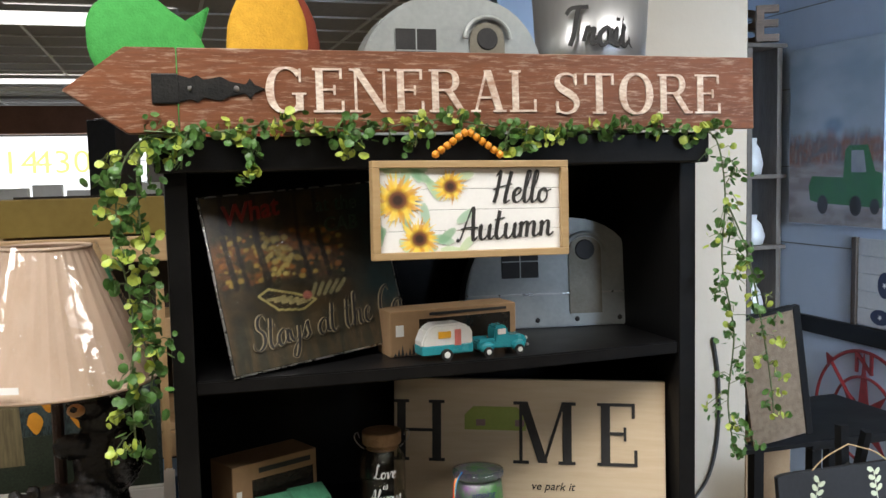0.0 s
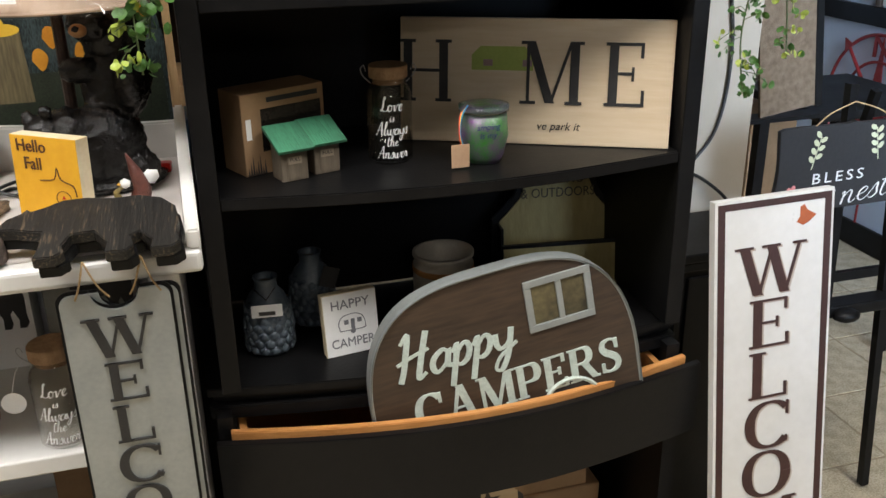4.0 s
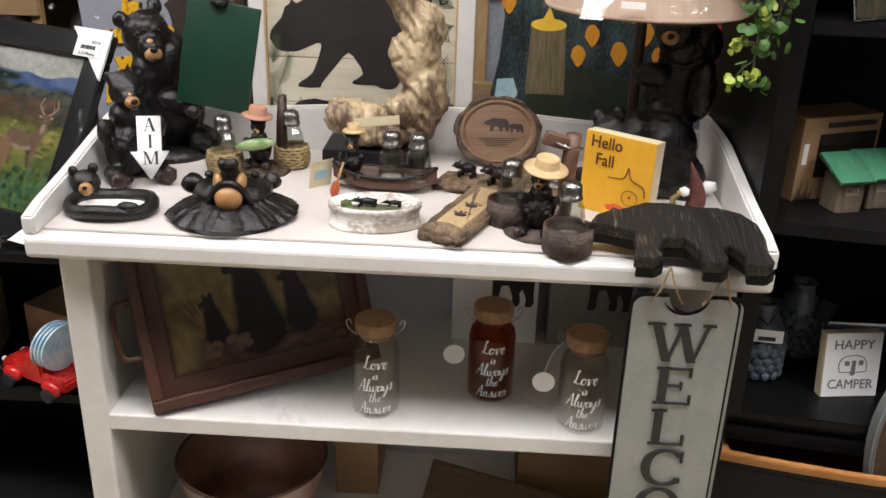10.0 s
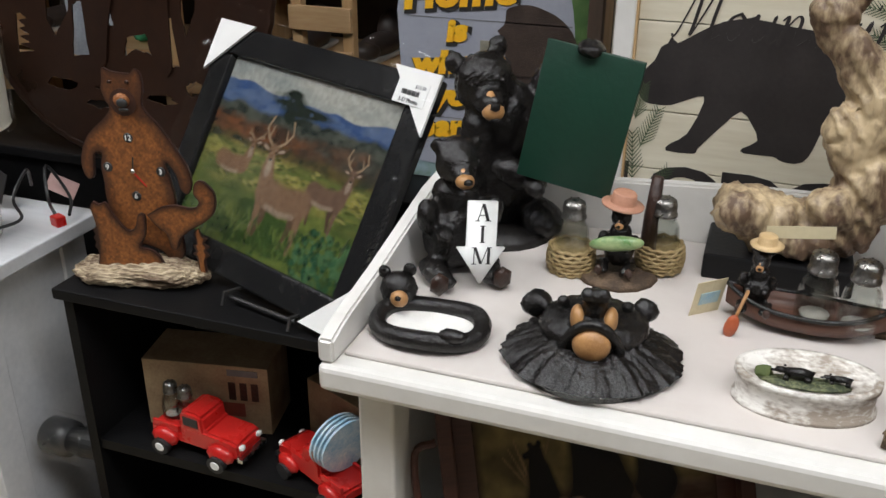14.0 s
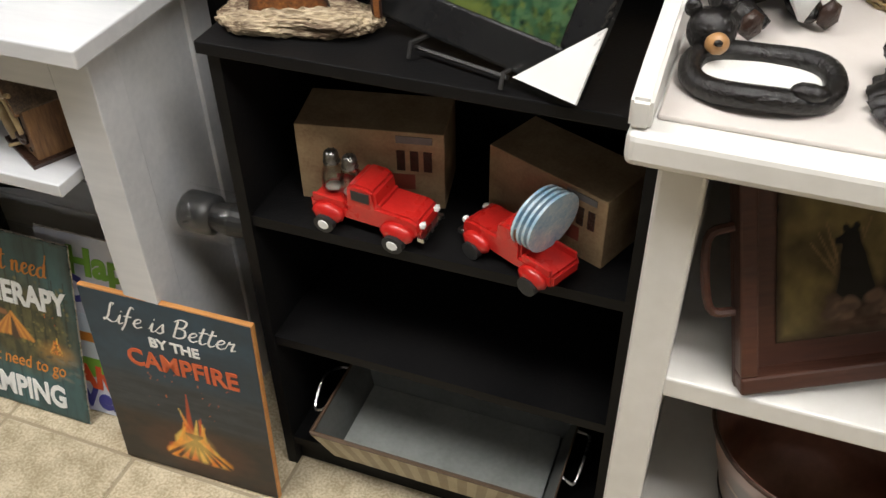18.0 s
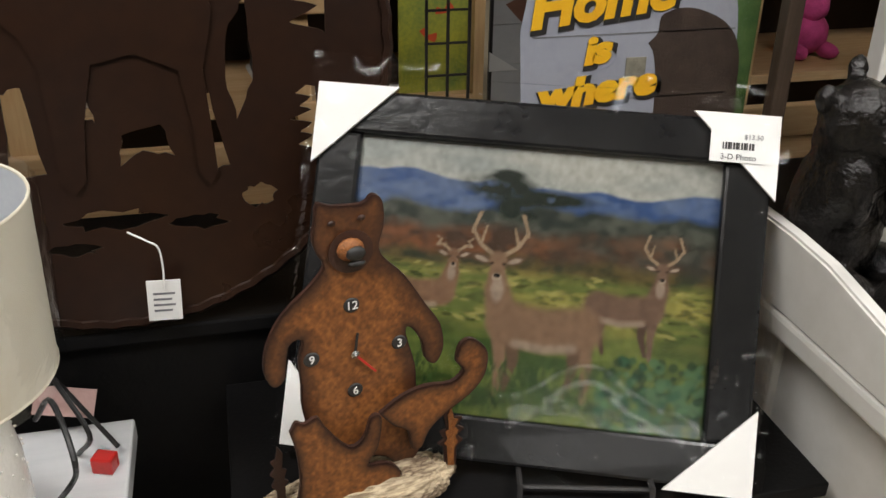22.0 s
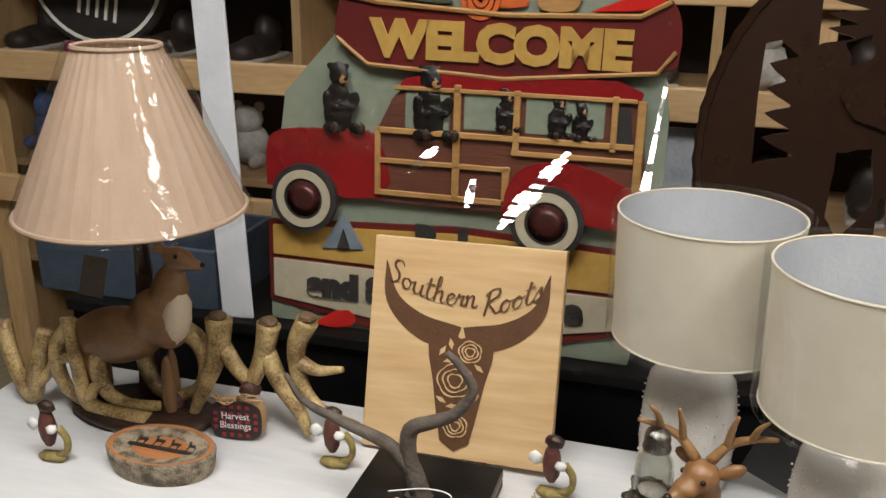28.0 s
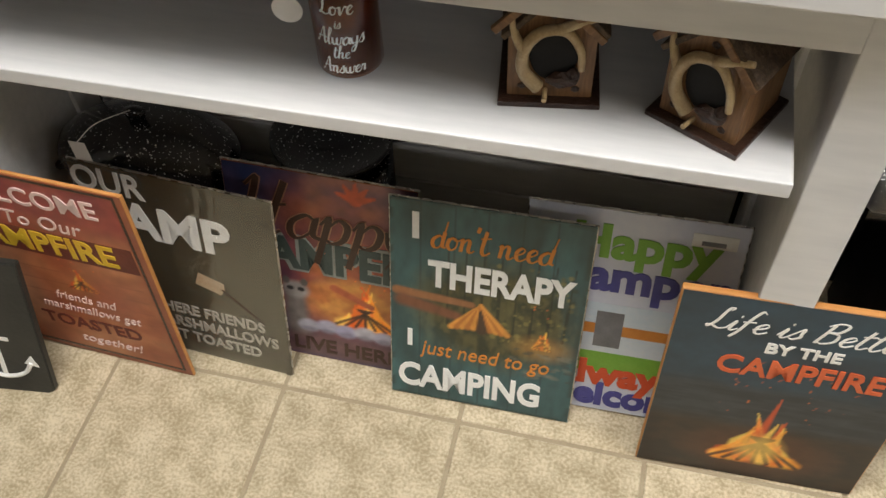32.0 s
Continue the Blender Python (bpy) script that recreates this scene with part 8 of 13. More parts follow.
words("lettering", "Spittin' or Fartin'", 0.030, INK, no, pose(0.165, -0.001, 0.098), wide=0.72, bold=0.0008)
words("lettering", "Off the Porch!", 0.040, MATS["maroon_print"], no, pose(0.160, -0.001, 0.044), wide=0.76, bold=0.0010)
carton(0.02, 1.462, 0.105, 0.262, 1.63, 0.215, "long brown cardboard carton in the cabinet")
carton(0.575, 1.475, 0.105, 0.765, 1.63, 0.235)
carton(0.580, 1.480, 0.2365, 0.735, 1.62, 0.318, "smaller brown cardboard carton with a printed label")
bag = thing("plastic_bag", pose(0.15, 1.54, 0.2165), "folded dark grey plastic bag on a carton", "bag")
part("bag", blob([((0, 0, 0.035), (0.09, 0.05, 0.036)), ((0.05, 0.01, 0.05), (0.05, 0.04, 0.03))], 3, 0.008, 3, 35), M("dark_plastic", (0.035, 0.04, 0.05), (0.06, 0.065, 0.08), 20, 0.25), bag, smooth=True)


# ---- tall white porch sign ----
def porch():
    t = thing("porch_welcome_sign", pose(0.872, 1.160, 0.0, -8.2, -0.9, 0), "tall white porch sign lettered WELCOME with a brown border", "sign")
    W, H = 0.243, 0.94
    part("board", bx(0, 0, 0, W, 0.018, H, 0.001), WHITE, t)
    EDGE = M("dark_brown_border", (0.055, 0.022, 0.018), (0.04, 0.016, 0.013), 20, 0.5)
    for q in ((0.006, 0.006, 0.020, H - 0.006), (W - 0.020, 0.006, W - 0.006, H - 0.006), (0.020, 0.006, W - 0.020, 0.018), (0.020, H - 0.018, W - 0.020, H - 0.006)):
        part("border", bx(q[0], -0.001, q[1], q[2], -0.0001, q[3]), EDGE, t, "dark brown border")
    SHD = M("pale_tan_shadow_print", (0.45, 0.36, 0.30), (0.40, 0.32, 0.26), 20, 0.6)
    serif("letter_shadow", "WELCOME", 0.092, SHD, t, pose(W / 2 - 0.002, 0, H - 0.138), 1.22, 0.05, 0.102, 0.0006)
    serif("letter", "WELCOME", 0.092, EDGE, t, pose(W / 2 - 0.006, -0.0008, H - 0.135), 1.22, 0.05, 0.102, 0.0008, "dark brown letters", each=True)
    GR = M("green_print", (0.13, 0.20, 0.07), (0.10, 0.16, 0.055), 20, 0.6)
    part("printed_camper", slab([(0.065, 0.060), (0.195, 0.060), (0.198, 0.085), (0.190, 0.112), (0.165, 0.120), (0.095, 0.120), (0.070, 0.100)], 0.0008, 0, -0.001), GR, t, "green camper print")
    part("printed_stripe", bx(0.095, -0.0016, 0.085, 0.150, -0.0011, 0.102), RED, t)
    part("printed_door", bx(0.165, -0.0016, 0.065, 0.182, -0.0011, 0.108), RED, t)
    for x in (0.105, 0.140):
        part("printed_wheel", moved(lathe([(0, 0), (0.016, 0), (0.016, 0.0006), (0, 0.0008)], 18), Matrix.Translation((x, -0.0012, 0.056)) @ Matrix.Rotation(radians(90), 4, "X")), INK, t)
        part("printed_hub", moved(lathe([(0, 0), (0.007, 0), (0, 0.0006)], 12), Matrix.Translation((x, -0.0022, 0.056)) @ Matrix.Rotation(radians(90), 4, "X")), PAPER, t)
    for x, z in ((0.052, 0.075), (0.068, 0.105), (0.192, 0.112), (0.205, 0.118)):
        part("printed_tree", slab([(x - 0.010, z - 0.015), (x + 0.010, z - 0.015), (x + 0.004, z + 0.012), (x, z + 0.042), (x - 0.004, z + 0.012)], 0.0005, 0, -0.0008), M("dark_tree_print", (0.035, 0.04, 0.025), (0.025, 0.03, 0.018), 30, 0.6), t)
    part("printed_bird", slab([(0.165, 0.885), (0.172, 0.895), (0.172, 0.912), (0.180, 0.916), (0.186, 0.906), (0.205, 0.895), (0.190, 0.883), (0.178, 0.878)], 0.0008, 0, -0.001), M("orange_bird_print", (0.45, 0.11, 0.03), (0.32, 0.08, 0.03), 40, 0.6), t)
    return t


porch()
# ---- on top of the hutch ----
tk = thing("felt_turkey", pose(0.10, 1.44, HT), "stuffed felt turkey in green, yellow and rust", "ornament")
for k, (c, x, rot) in enumerate((((0.06, 0.36, 0.07), -0.045, 40), ((0.75, 0.40, 0.03), 0.055, 8), ((0.26, 0.045, 0.02), 0.105, -10))):
    part("felt_feather", blob([((0, 0, 0.09), (0.075 - 0.012 * k, 0.022, 0.115))], 3, 0.003, k, 25), M(f"felt_{('green', 'yellow', 'rust')[k]}", c, None, 60, 0.85, 0, 0.4, 300), tk, m=pose(x, 0.012 * k, 0.045, 0, -rot if k == 0 else rot * 0.6, 0), smooth=True)
part("felt_point", slab([(-0.145, 0.085), (-0.05, 0.10), (-0.02, 0.20), (-0.10, 0.15)], 0.02, 0.004), MATS["felt_green"], tk)
part("stand", bx(-0.05, -0.02, 0, 0.08, 0.03, 0.05, 0.004), MATS["felt_rust"], tk)
pa = thing("metal_pail", pose(0.705, 1.45, HT), "shiny metal pail with Trailer written in black marker", "pail")
PAIL = M("polished_tin", (0.66, 0.66, 0.66), (0.55, 0.55, 0.55), 9, 0.36, 0.85, 0.05, 60, (1, 1, 0.2))
part("body", lathe([(0, 0.004), (0.082, 0.004), (0.084, 0), (0.098, 0.24), (0.096, 0.24), (0.081, 0.01), (0, 0.008)], 40), PAIL, pa, smooth=True)
ob = script("Trailer", 0.062, INK, pa, pose(-0.012, 0, 0.160), 0.13, 0.12, 0.90, thin=0.8)
for v in ob.data.vertices:
    a = v.co.x / 0.096
    v.co.x, v.co.y = 0.096 * math.sin(a), -0.096 * math.cos(a) + v.co.y
# ---- low bookcase: bear clock, deer picture, red trucks, tin tray ----
LB = 0.868
RUST = M("rust_brown_metal", (0.34, 0.125, 0.030), (0.15, 0.050, 0.014), 75, 0.6, 0.05, 0.5, 260, fine=0.75)
SCORCH = M("scorched_dark_edge", (0.020, 0.009, 0.007), (0.050, 0.018, 0.010), 30, 0.5)
ck = thing("bear_clock", pose(-1.476, 1.488, LB, 0, 0, 10), "rust-brown cutout bear family clock on a carved rock base", "clock")
ROCK = M("carved_cream_rock", (0.52, 0.42, 0.28), (0.11, 0.07, 0.04), 34, 0.7, 0, 0.8, 90, (0.25, 1, 1.6), width=0.08)
rb = fuse(blob([((0, 0, 0.017), (0.108, 0.036, 0.021)), ((0.04, -0.004, 0.020), (0.06, 0.034, 0.022)), ((-0.05, -0.008, 0.014), (0.06, 0.035, 0.017))], 3), 0.0026, 1, 0.0055, 130, 7, (0.22, 1, 1.5))
part("rock_base", rb, ROCK, ck)


def smooth_outline(pts, n=3):
    c = curve([(x, 0, z) for x, z in pts] + [(pts[0][0], 0, pts[0][1])], n)
    return [(p.x, p.z) for p in c[:-1]]


BIG = [(-0.024, 0.312), (-0.021, 0.330), (-0.008, 0.326), (0.018, 0.324), (0.027, 0.331), (0.036, 0.324), (0.037, 0.302), (0.032, 0.282), (0.038, 0.268), (0.056, 0.248), (0.075, 0.216), (0.090, 0.191), (0.094, 0.166), (0.089, 0.151), (0.083, 0.148), (0.075, 0.156), (0.071, 0.177), (0.060, 0.194), (0.056, 0.188), (0.065, 0.152), (0.066, 0.120), (0.068, 0.088), (0.070, 0.052), (0.056, 0.036), (0.044, 0.040), (0.034, 0.052), (0.010, 0.060), (-0.010, 0.062), (-0.032, 0.080), (-0.044, 0.128), (-0.044, 0.156), (-0.045, 0.184), (-0.041, 0.204), (-0.053, 0.200), (-0.058, 0.168), (-0.069, 0.162), (-0.076, 0.180), (-0.072, 0.205), (-0.057, 0.232), (-0.030, 0.256), (-0.018, 0.272), (-0.023, 0.284), (-0.027, 0.299)]
CUBL = [(-0.062, 0.124), (-0.056, 0.134), (-0.048, 0.130), (-0.036, 0.134), (-0.028, 0.118), (-0.008, 0.092), (0.006, 0.098), (0.013, 0.118), (0.021, 0.120), (0.024, 0.112), (0.020, 0.084), (0.010, 0.066), (0.028, 0.062), (0.042, 0.048), (0.046, 0.028), (0.058, 0.018), (0.030, 0.014), (-0.012, 0.016), (-0.052, 0.022), (-0.060, 0.016), (-0.064, 0.024), (-0.056, 0.062), (-0.057, 0.098)]
CUBR = [(0.024, 0.116), (0.047, 0.130), (0.071, 0.135), (0.096, 0.132), (0.108, 0.142), (0.101, 0.154), (0.104, 0.170), (0.112, 0.176), (0.122, 0.172), (0.134, 0.156), (0.131, 0.130), (0.115, 0.112), (0.092, 0.098), (0.074, 0.082), (0.066, 0.064), (0.056, 0.066), (0.052, 0.088), (0.038, 0.098)]
for nm, o, y in (("mother_bear", BIG, 0.0), ("cub", CUBL, -0.020), ("cub", CUBR, -0.014)):
    so = smooth_outline(o)
    part(nm, slab(so, 0.004, 0, y), SCORCH, ck, "rust-brown bear cutout with scorched edges")
    xs, zs = [p[0] for p in so], [p[1] for p in so]
    pa = Paint(min(xs), min(zs), max(xs), max(zs), 0.0013, len(so))
    hit, far = pa.inside(so)
    pa.wash((0.27, 0.100, 0.026), (0.14, 0.047, 0.013), 0.0035, 0.004, 1.0, 2.2)
    burn = (0.017 if nm != "cub" else 0.011) * (0.55 + 0.9 * pa.cloud(0.018))
    pa.put(np.clip(1.15 - far / burn, 0, 1), (0.035, 0.013, 0.007), 0.9)
    if nm == "mother_bear":
        pa.put(pa.oval(0.006, 0.300, 0.032, 0.018, 1.2), (0.06, 0.022, 0.010), 0.75)
        for g in ((0.060, 0.170, 0.062, 0.120), (-0.048, 0.190, -0.046, 0.130), (0.020, 0.268, 0.034, 0.262)):
            pa.put(pa.stroke([g[:2], g[2:]], 0.008, 0.006, 1.4), (0.06, 0.022, 0.010), 0.7)
    pa.rgb *= (0.6 + 0.8 * pa.cloud(0.0025))[..., None]
    pa.show("rust_face", ck, y - 0.0012, 0.5, "mottled rust face", 0.0, None, hit & (far > 0.0008))
part("muzzle_shadow", slab(oval(0.020, 0.020, 24, 0.006, 0.283), 0.0008, 0, -0.0034), SCORCH, ck)
part("muzzle", moved(blob([((0, 0, 0), (0.0125, 0.006, 0.011))], 2), Matrix.Translation((0.005, -0.005, 0.286))), RUST, ck, smooth=True)
part("nose", moved(blob([((0, 0, 0), (0.009, 0.004, 0.007)), ((0.001, 0.001, -0.010), (0.008, 0.003, 0.003))], 2), Matrix.Translation((0.008, -0.010, 0.284))), INK, ck, smooth=True)
for x, z in ((-0.010, 0.312), (0.016, 0.313)):
    part("eye", moved(blob([((0, 0, 0), (0.004, 0.0015, 0.003))], 1), Matrix.Translation((x, -0.0036, z))), SCORCH, ck, smooth=True)
twig = [(0.094, 0.028), (0.092, 0.052), (0.086, 0.056), (0.093, 0.060), (0.088, 0.070), (0.095, 0.072), (0.092, 0.090), (0.099, 0.098), (0.104, 0.084), (0.112, 0.082), (0.106, 0.074), (0.114, 0.068), (0.107, 0.062), (0.113, 0.054), (0.106, 0.048), (0.106, 0.026)]
part("sapling", slab(twig, 0.003, 0, -0.008), SCORCH, ck, "scorched metal sapling")
part("sapling_face", slab([(0.1 + (x - 0.1) * 0.55, z) for x, z in twig], 0.0008, 0, -0.0092), RUST, ck)
left_twig = [(-0.070 - 0.6 * (x - 0.1), z - 0.004) for x, z in twig]
part("sapling", slab(left_twig, 0.003, 0, 0.002), SCORCH, ck)
for s, x, z in (("12", 0.005, 0.230), ("3", 0.049, 0.181), ("6", 0.0055, 0.140), ("9", -0.0335, 0.183)):
    d = part("numeral_disc", moved(lathe([(0, 0), (0.0075, 0), (0.0065, 0.001), (0, 0.001)], 14), Matrix.Translation((x, -0.0016, z)) @ Matrix.Rotation(radians(90), 4, "X")), INK, ck)
    words("numeral", s, 0.0085, WHITE_INK, d, pose(x, -0.0032, z), depth=0.0003)
part("clock_hand", bx(-0.0012, -0.0040, 0, 0.0012, -0.0034, 0.022), INK, ck, m=pose(0.006, 0, 0.180, 0, 8, 0))
part("clock_hand", bx(-0.001, -0.0046, 0, 0.001, -0.0040, 0.030), RED, ck, "red second hand", m=pose(0.006, 0, 0.180, 0, 140, 0))
part("clock_pin", moved(lathe([(0, 0), (0.004, 0), (0, 0.003)], 10), Matrix.Translation((0.006, -0.0046, 0.180)) @ Matrix.Rotation(radians(90), 4, "X")), STEEL, ck)

ex = Vector((0.442, -0.172, -0.013)).normalized()
ez = Vector((0.084, 0.175, 0.325))
ez = (ez - ex * ez.dot(ex)).normalized()
ey = ez.cross(ex)
dp = thing("deer_picture", Matrix.Translation((-1.531, 1.580, 0.891)) @ Matrix((ex, ey, ez)).transposed().to_4x4(), "black framed deer landscape picture wrapped in film with white corner guards", "picture")
W, H, B = 0.466, 0.372, 0.046
GLB = M("gloss_black_frame", (0.008, 0.008, 0.009), (0.014, 0.014, 0.014), 9, 0.22, coat=0.1, spec=0.3)
for q in ((0, -0.012, 0, W, 0.006, B), (0, -0.012, H - B, W, 0.006, H), (0, -0.012, B, B, 0.006, H - B), (W - B, -0.012, B, W, 0.006, H - B)):
    part("frame_bar", bx(*q, 0.004), GLB, dp)
part("backing", bx(0.01, 0.0065, 0.01, W - 0.01, 0.011, H - 0.01), INK, dp)


def hills(x0, x1, z0, z, amp, seed, n=24):
    n = 90
    return [(x0, z0), (x1, z0)] + [(x1 - (x1 - x0) * k / n, z + amp * (noise.noise((k * 0.07, seed, 0)) + 0.5 * noise.noise((k * 0.23, seed, 3)) + 0.28 * noise.noise((k * 0.8, seed, 5)))) for k in range(n + 1)]


PX0, PX1, PZ0, PZ1 = B, W - B, B, H - B
part("print_board", bx(PX0, 0.0, PZ0, PX1, 0.005, PZ1), INK, dp)
pa = Paint(PX0, PZ0, PX1, PZ1, 0.0016, 5)
pw_, ph_ = PX1 - PX0, PZ1 - PZ0
fx, fz = lambda u: PX0 + u * pw_, lambda v: PZ0 + v * ph_
pa.wash((0.30, 0.33, 0.29), (0.42, 0.43, 0.36), 0.12, 0.03)
pa.wash((0.040, 0.085, 0.20), (0.11, 0.16, 0.25), 0.03, 0.012, pa.under(fz(0.865), 0.018, 0.10, 0.003))
pa.wash((0.030, 0.038, 0.030), (0.085, 0.095, 0.070), 0.02, 0.012, pa.under(fz(0.765), 0.012, 0.05, 0.008))
for u, v, ru, rv in ((0.40, 0.85, 0.10, 0.040), (0.50, 0.815, 0.16, 0.030), (0.46, 0.77, 0.07, 0.05), (0.42, 0.89, 0.05, 0.025)):
    pa.put(pa.oval(fx(u), fz(v), ru * pw_, rv * ph_, 0.5) * np.clip(pa.cloud(0.012) * 3 - 0.5, 0, 1), (0.018, 0.026, 0.018))
pa.wash((0.17, 0.070, 0.028), (0.060, 0.036, 0.022), 0.022, 0.014, pa.under(fz(0.695), 0.010, 0.04, 0.012) * np.clip(1.35 - 1.1 * (pa.X - PX0) / pw_ + (pa.cloud(0.04) - 0.5), 0.15, 1))
pa.wash((0.035, 0.040, 0.022), (0.11, 0.085, 0.030), 0.015, 0.010, pa.under(fz(0.585), 0.008, 0.03, 0.010))
pa.wash((0.30, 0.27, 0.065), (0.12, 0.15, 0.035), 0.06, 0.014, pa.under(fz(0.535), 0.006, 0.06, 0.012))
pa.wash((0.13, 0.17, 0.035), (0.045, 0.080, 0.020), 0.05, 0.018, pa.under(fz(0.33), 0.020, 0.10, 0.05))
pa.dabs(260, PX0, PX1, fz(0.34), fz(0.54), 0.006, 0.0018, ((0.07, 0.09, 0.025), (0.34, 0.31, 0.09), (0.035, 0.045, 0.015)), 0.6)
pa.deer(fx(0.235), fz(0.26), 0.098, -1, (0.19, 0.11, 0.06), False, 0.5)
pa.deer(fx(0.805), fz(0.255), 0.104, -1, (0.15, 0.095, 0.06))
pa.deer(fx(0.50), fz(0.075), 0.152, 1, (0.20, 0.125, 0.070))
pa.dabs(420, PX0, PX1, PZ0, fz(0.20), 0.0016, 0.006, ((0.05, 0.10, 0.025), (0.15, 0.20, 0.045), (0.025, 0.055, 0.018)), 0.6, 35)
pa.dabs(200, fx(0.72), PX1, PZ0, fz(0.26), 0.004, 0.004, ((0.030, 0.095, 0.045), (0.08, 0.17, 0.07), (0.012, 0.04, 0.02)), 0.7, 60)
pa.rgb *= (0.75 + 0.5 * pa.cloud(0.006))[..., None] * np.array((0.68, 0.66, 0.70))
pa.show("print", dp, -0.0006, 0.22, "deer meadow print", 0.3)
for x, z, sx, sz in ((0, 0, 1, 1), (W, 0, -1, 1), (0, H, 1, -1), (W, H, -1, -1)):
    part("corner_guard", slab([(x - 0.004 * sx, z - 0.004 * sz), (x + 0.082 * sx, z - 0.004 * sz), (x - 0.004 * sx, z + 0.082 * sz)], 0.004, 0, -0.018), PAPER, dp, "white card corner guard")
part("price_label", bx(W - 0.064, -0.0195, H - 0.046, W - 0.008, -0.0185, H - 0.014), WHITE_INK, dp, "white printed price label")
for k in range(12):
    part("barcode_line", bx(W - 0.052 + 0.0026 * k, -0.0202, H - 0.033, W - 0.0508 + 0.0026 * k + 0.0006 * (k % 3), -0.0197, H - 0.026), INK, dp)
words("lettering", "3-D Photo", 0.006, INK, dp, pose(W - 0.036, -0.0200, H - 0.041), depth=0.0003)
words("lettering", "$13.50", 0.005, GREY_INK, dp, pose(W - 0.022, -0.0200, H - 0.020), depth=0.0003)
# glints along the film rims, shaped as tilted facets
for a_, b_, w_, n_ in (((0.05, -0.026, H + 0.012), (0.40, -0.026, H + 0.020), 0.030, 16), ((W + 0.004, -0.026, 0.06), (W + 0.006, -0.026, 0.20), 0.006, 14), ((W - 0.045, -0.026, 0.10), (W - 0.040, -0.026, 0.13), 0.006, 5), ((-0.004, -0.026, 0.12), (-0.004, -0.026, 0.30), 0.005, 14)):
    glints("film_glint", a_, b_, w_, n_, dp, n_)
part("film", wrinkled(-0.010, -0.010, W + 0.012, H + 0.032, -0.0235, 3, 0.05), SHEET, dp, "loose clear plastic wrapping", smooth=True)
ez = thing("plate_easel", pose(-1.25, 1.47, LB, 0, 0, -15), "small black wire easel under the deer picture", "easel")
for x in (-0.06, 0.07):
    part("wire_leg", tube([(x, -0.035, 0.004), (x, -0.030, 0.022), (x, 0.03, 0.012), (x, 0.10, 0.004)], 0.003, 6), INK, ez)
part("wire_bar", tube([(-0.06, -0.02, 0.012), (0.07, -0.02, 0.012)], 0.003, 6), INK, ez)

PRINTBOX = M("tan_photo_box", (0.42, 0.31, 0.18), (0.25, 0.16, 0.09), 22, 0.5)
pickup(pose(-1.388, 1.473, 0.585, 0, 0, -6) @ Matrix.Diagonal((1, 1, 0.86, 1)), 0.178, RED, "glossy red vintage pickup shaker holder", "red toy trucks")
salt_shaker(-1.452, 1.478, 0.585 + 0.040, 0.060, 0.0165)
salt_shaker(-1.422, 1.474, 0.585 + 0.040, 0.060, 0.0165)
pickup(pose(-1.172, 1.462, 0.585, 0, 0, 154) @ Matrix.Diagonal((1, 1, 0.86, 1)), 0.165, RED, "glossy red vintage pickup coaster holder", "red toy trucks")
for k in range(4):
    co = thing("coaster", pose(-1.150 + 0.008 * k, 1.462 - 0.003 * k, 0.585 + 0.085, 8, 0, 62), "round coaster printed with a desert road and sky", "coaster", "coasters")
    part("disc", moved(lathe([(0, -0.002), (0.046, -0.002), (0.046, 0.002), (0, 0.002)], 30), Matrix.Rotation(radians(90), 4, "X")), M("cloudy_sky_print", (0.20, 0.42, 0.60), (0.75, 0.78, 0.78), 30, 0.4), co)
    if k == 0:
        part("printed_desert", moved(slab([(0.045 * math.cos(a), 0.045 * math.sin(a)) for a in [math.pi + math.pi * q / 14 for q in range(15)]], 0.0004, 0, -0.0028), Matrix()), M("desert_print", (0.45, 0.20, 0.08), (0.25, 0.16, 0.12), 30, 0.5), co)
for x, y, rz, w, h in ((-1.42, 1.565, 11, 0.215, 0.128), (-1.135, 1.566, -23, 0.20, 0.112)):
    b_ = thing("toy_box", pose(x, y, 0.585, 0, 0, rz), "tan printed gift box with truck pictures", "box", "truck gift boxes")
    part("carton", bx(-w / 2, -0.05, 0, w / 2, 0.05, h, 0.001, 1), PRINTBOX, b_)
    part("printed_truck", bx(-w * 0.10, -0.0512, h * 0.25, w * 0.30, -0.0502, h * 0.45), M("faded_red_print", (0.25, 0.05, 0.03), (0.18, 0.04, 0.025), 30, 0.5), b_)
    for k in range(3):
        part("printed_shape", bx(w * (0.18 + 0.09 * k), -0.0512, h * 0.50, w * (0.235 + 0.09 * k), -0.0502, h * 0.76), RESINB, b_)
    part("barcode_label", bx(w * 0.18, -0.0514, h * 0.86, w * 0.42, -0.0503, h * 0.95), GREY_INK, b_)


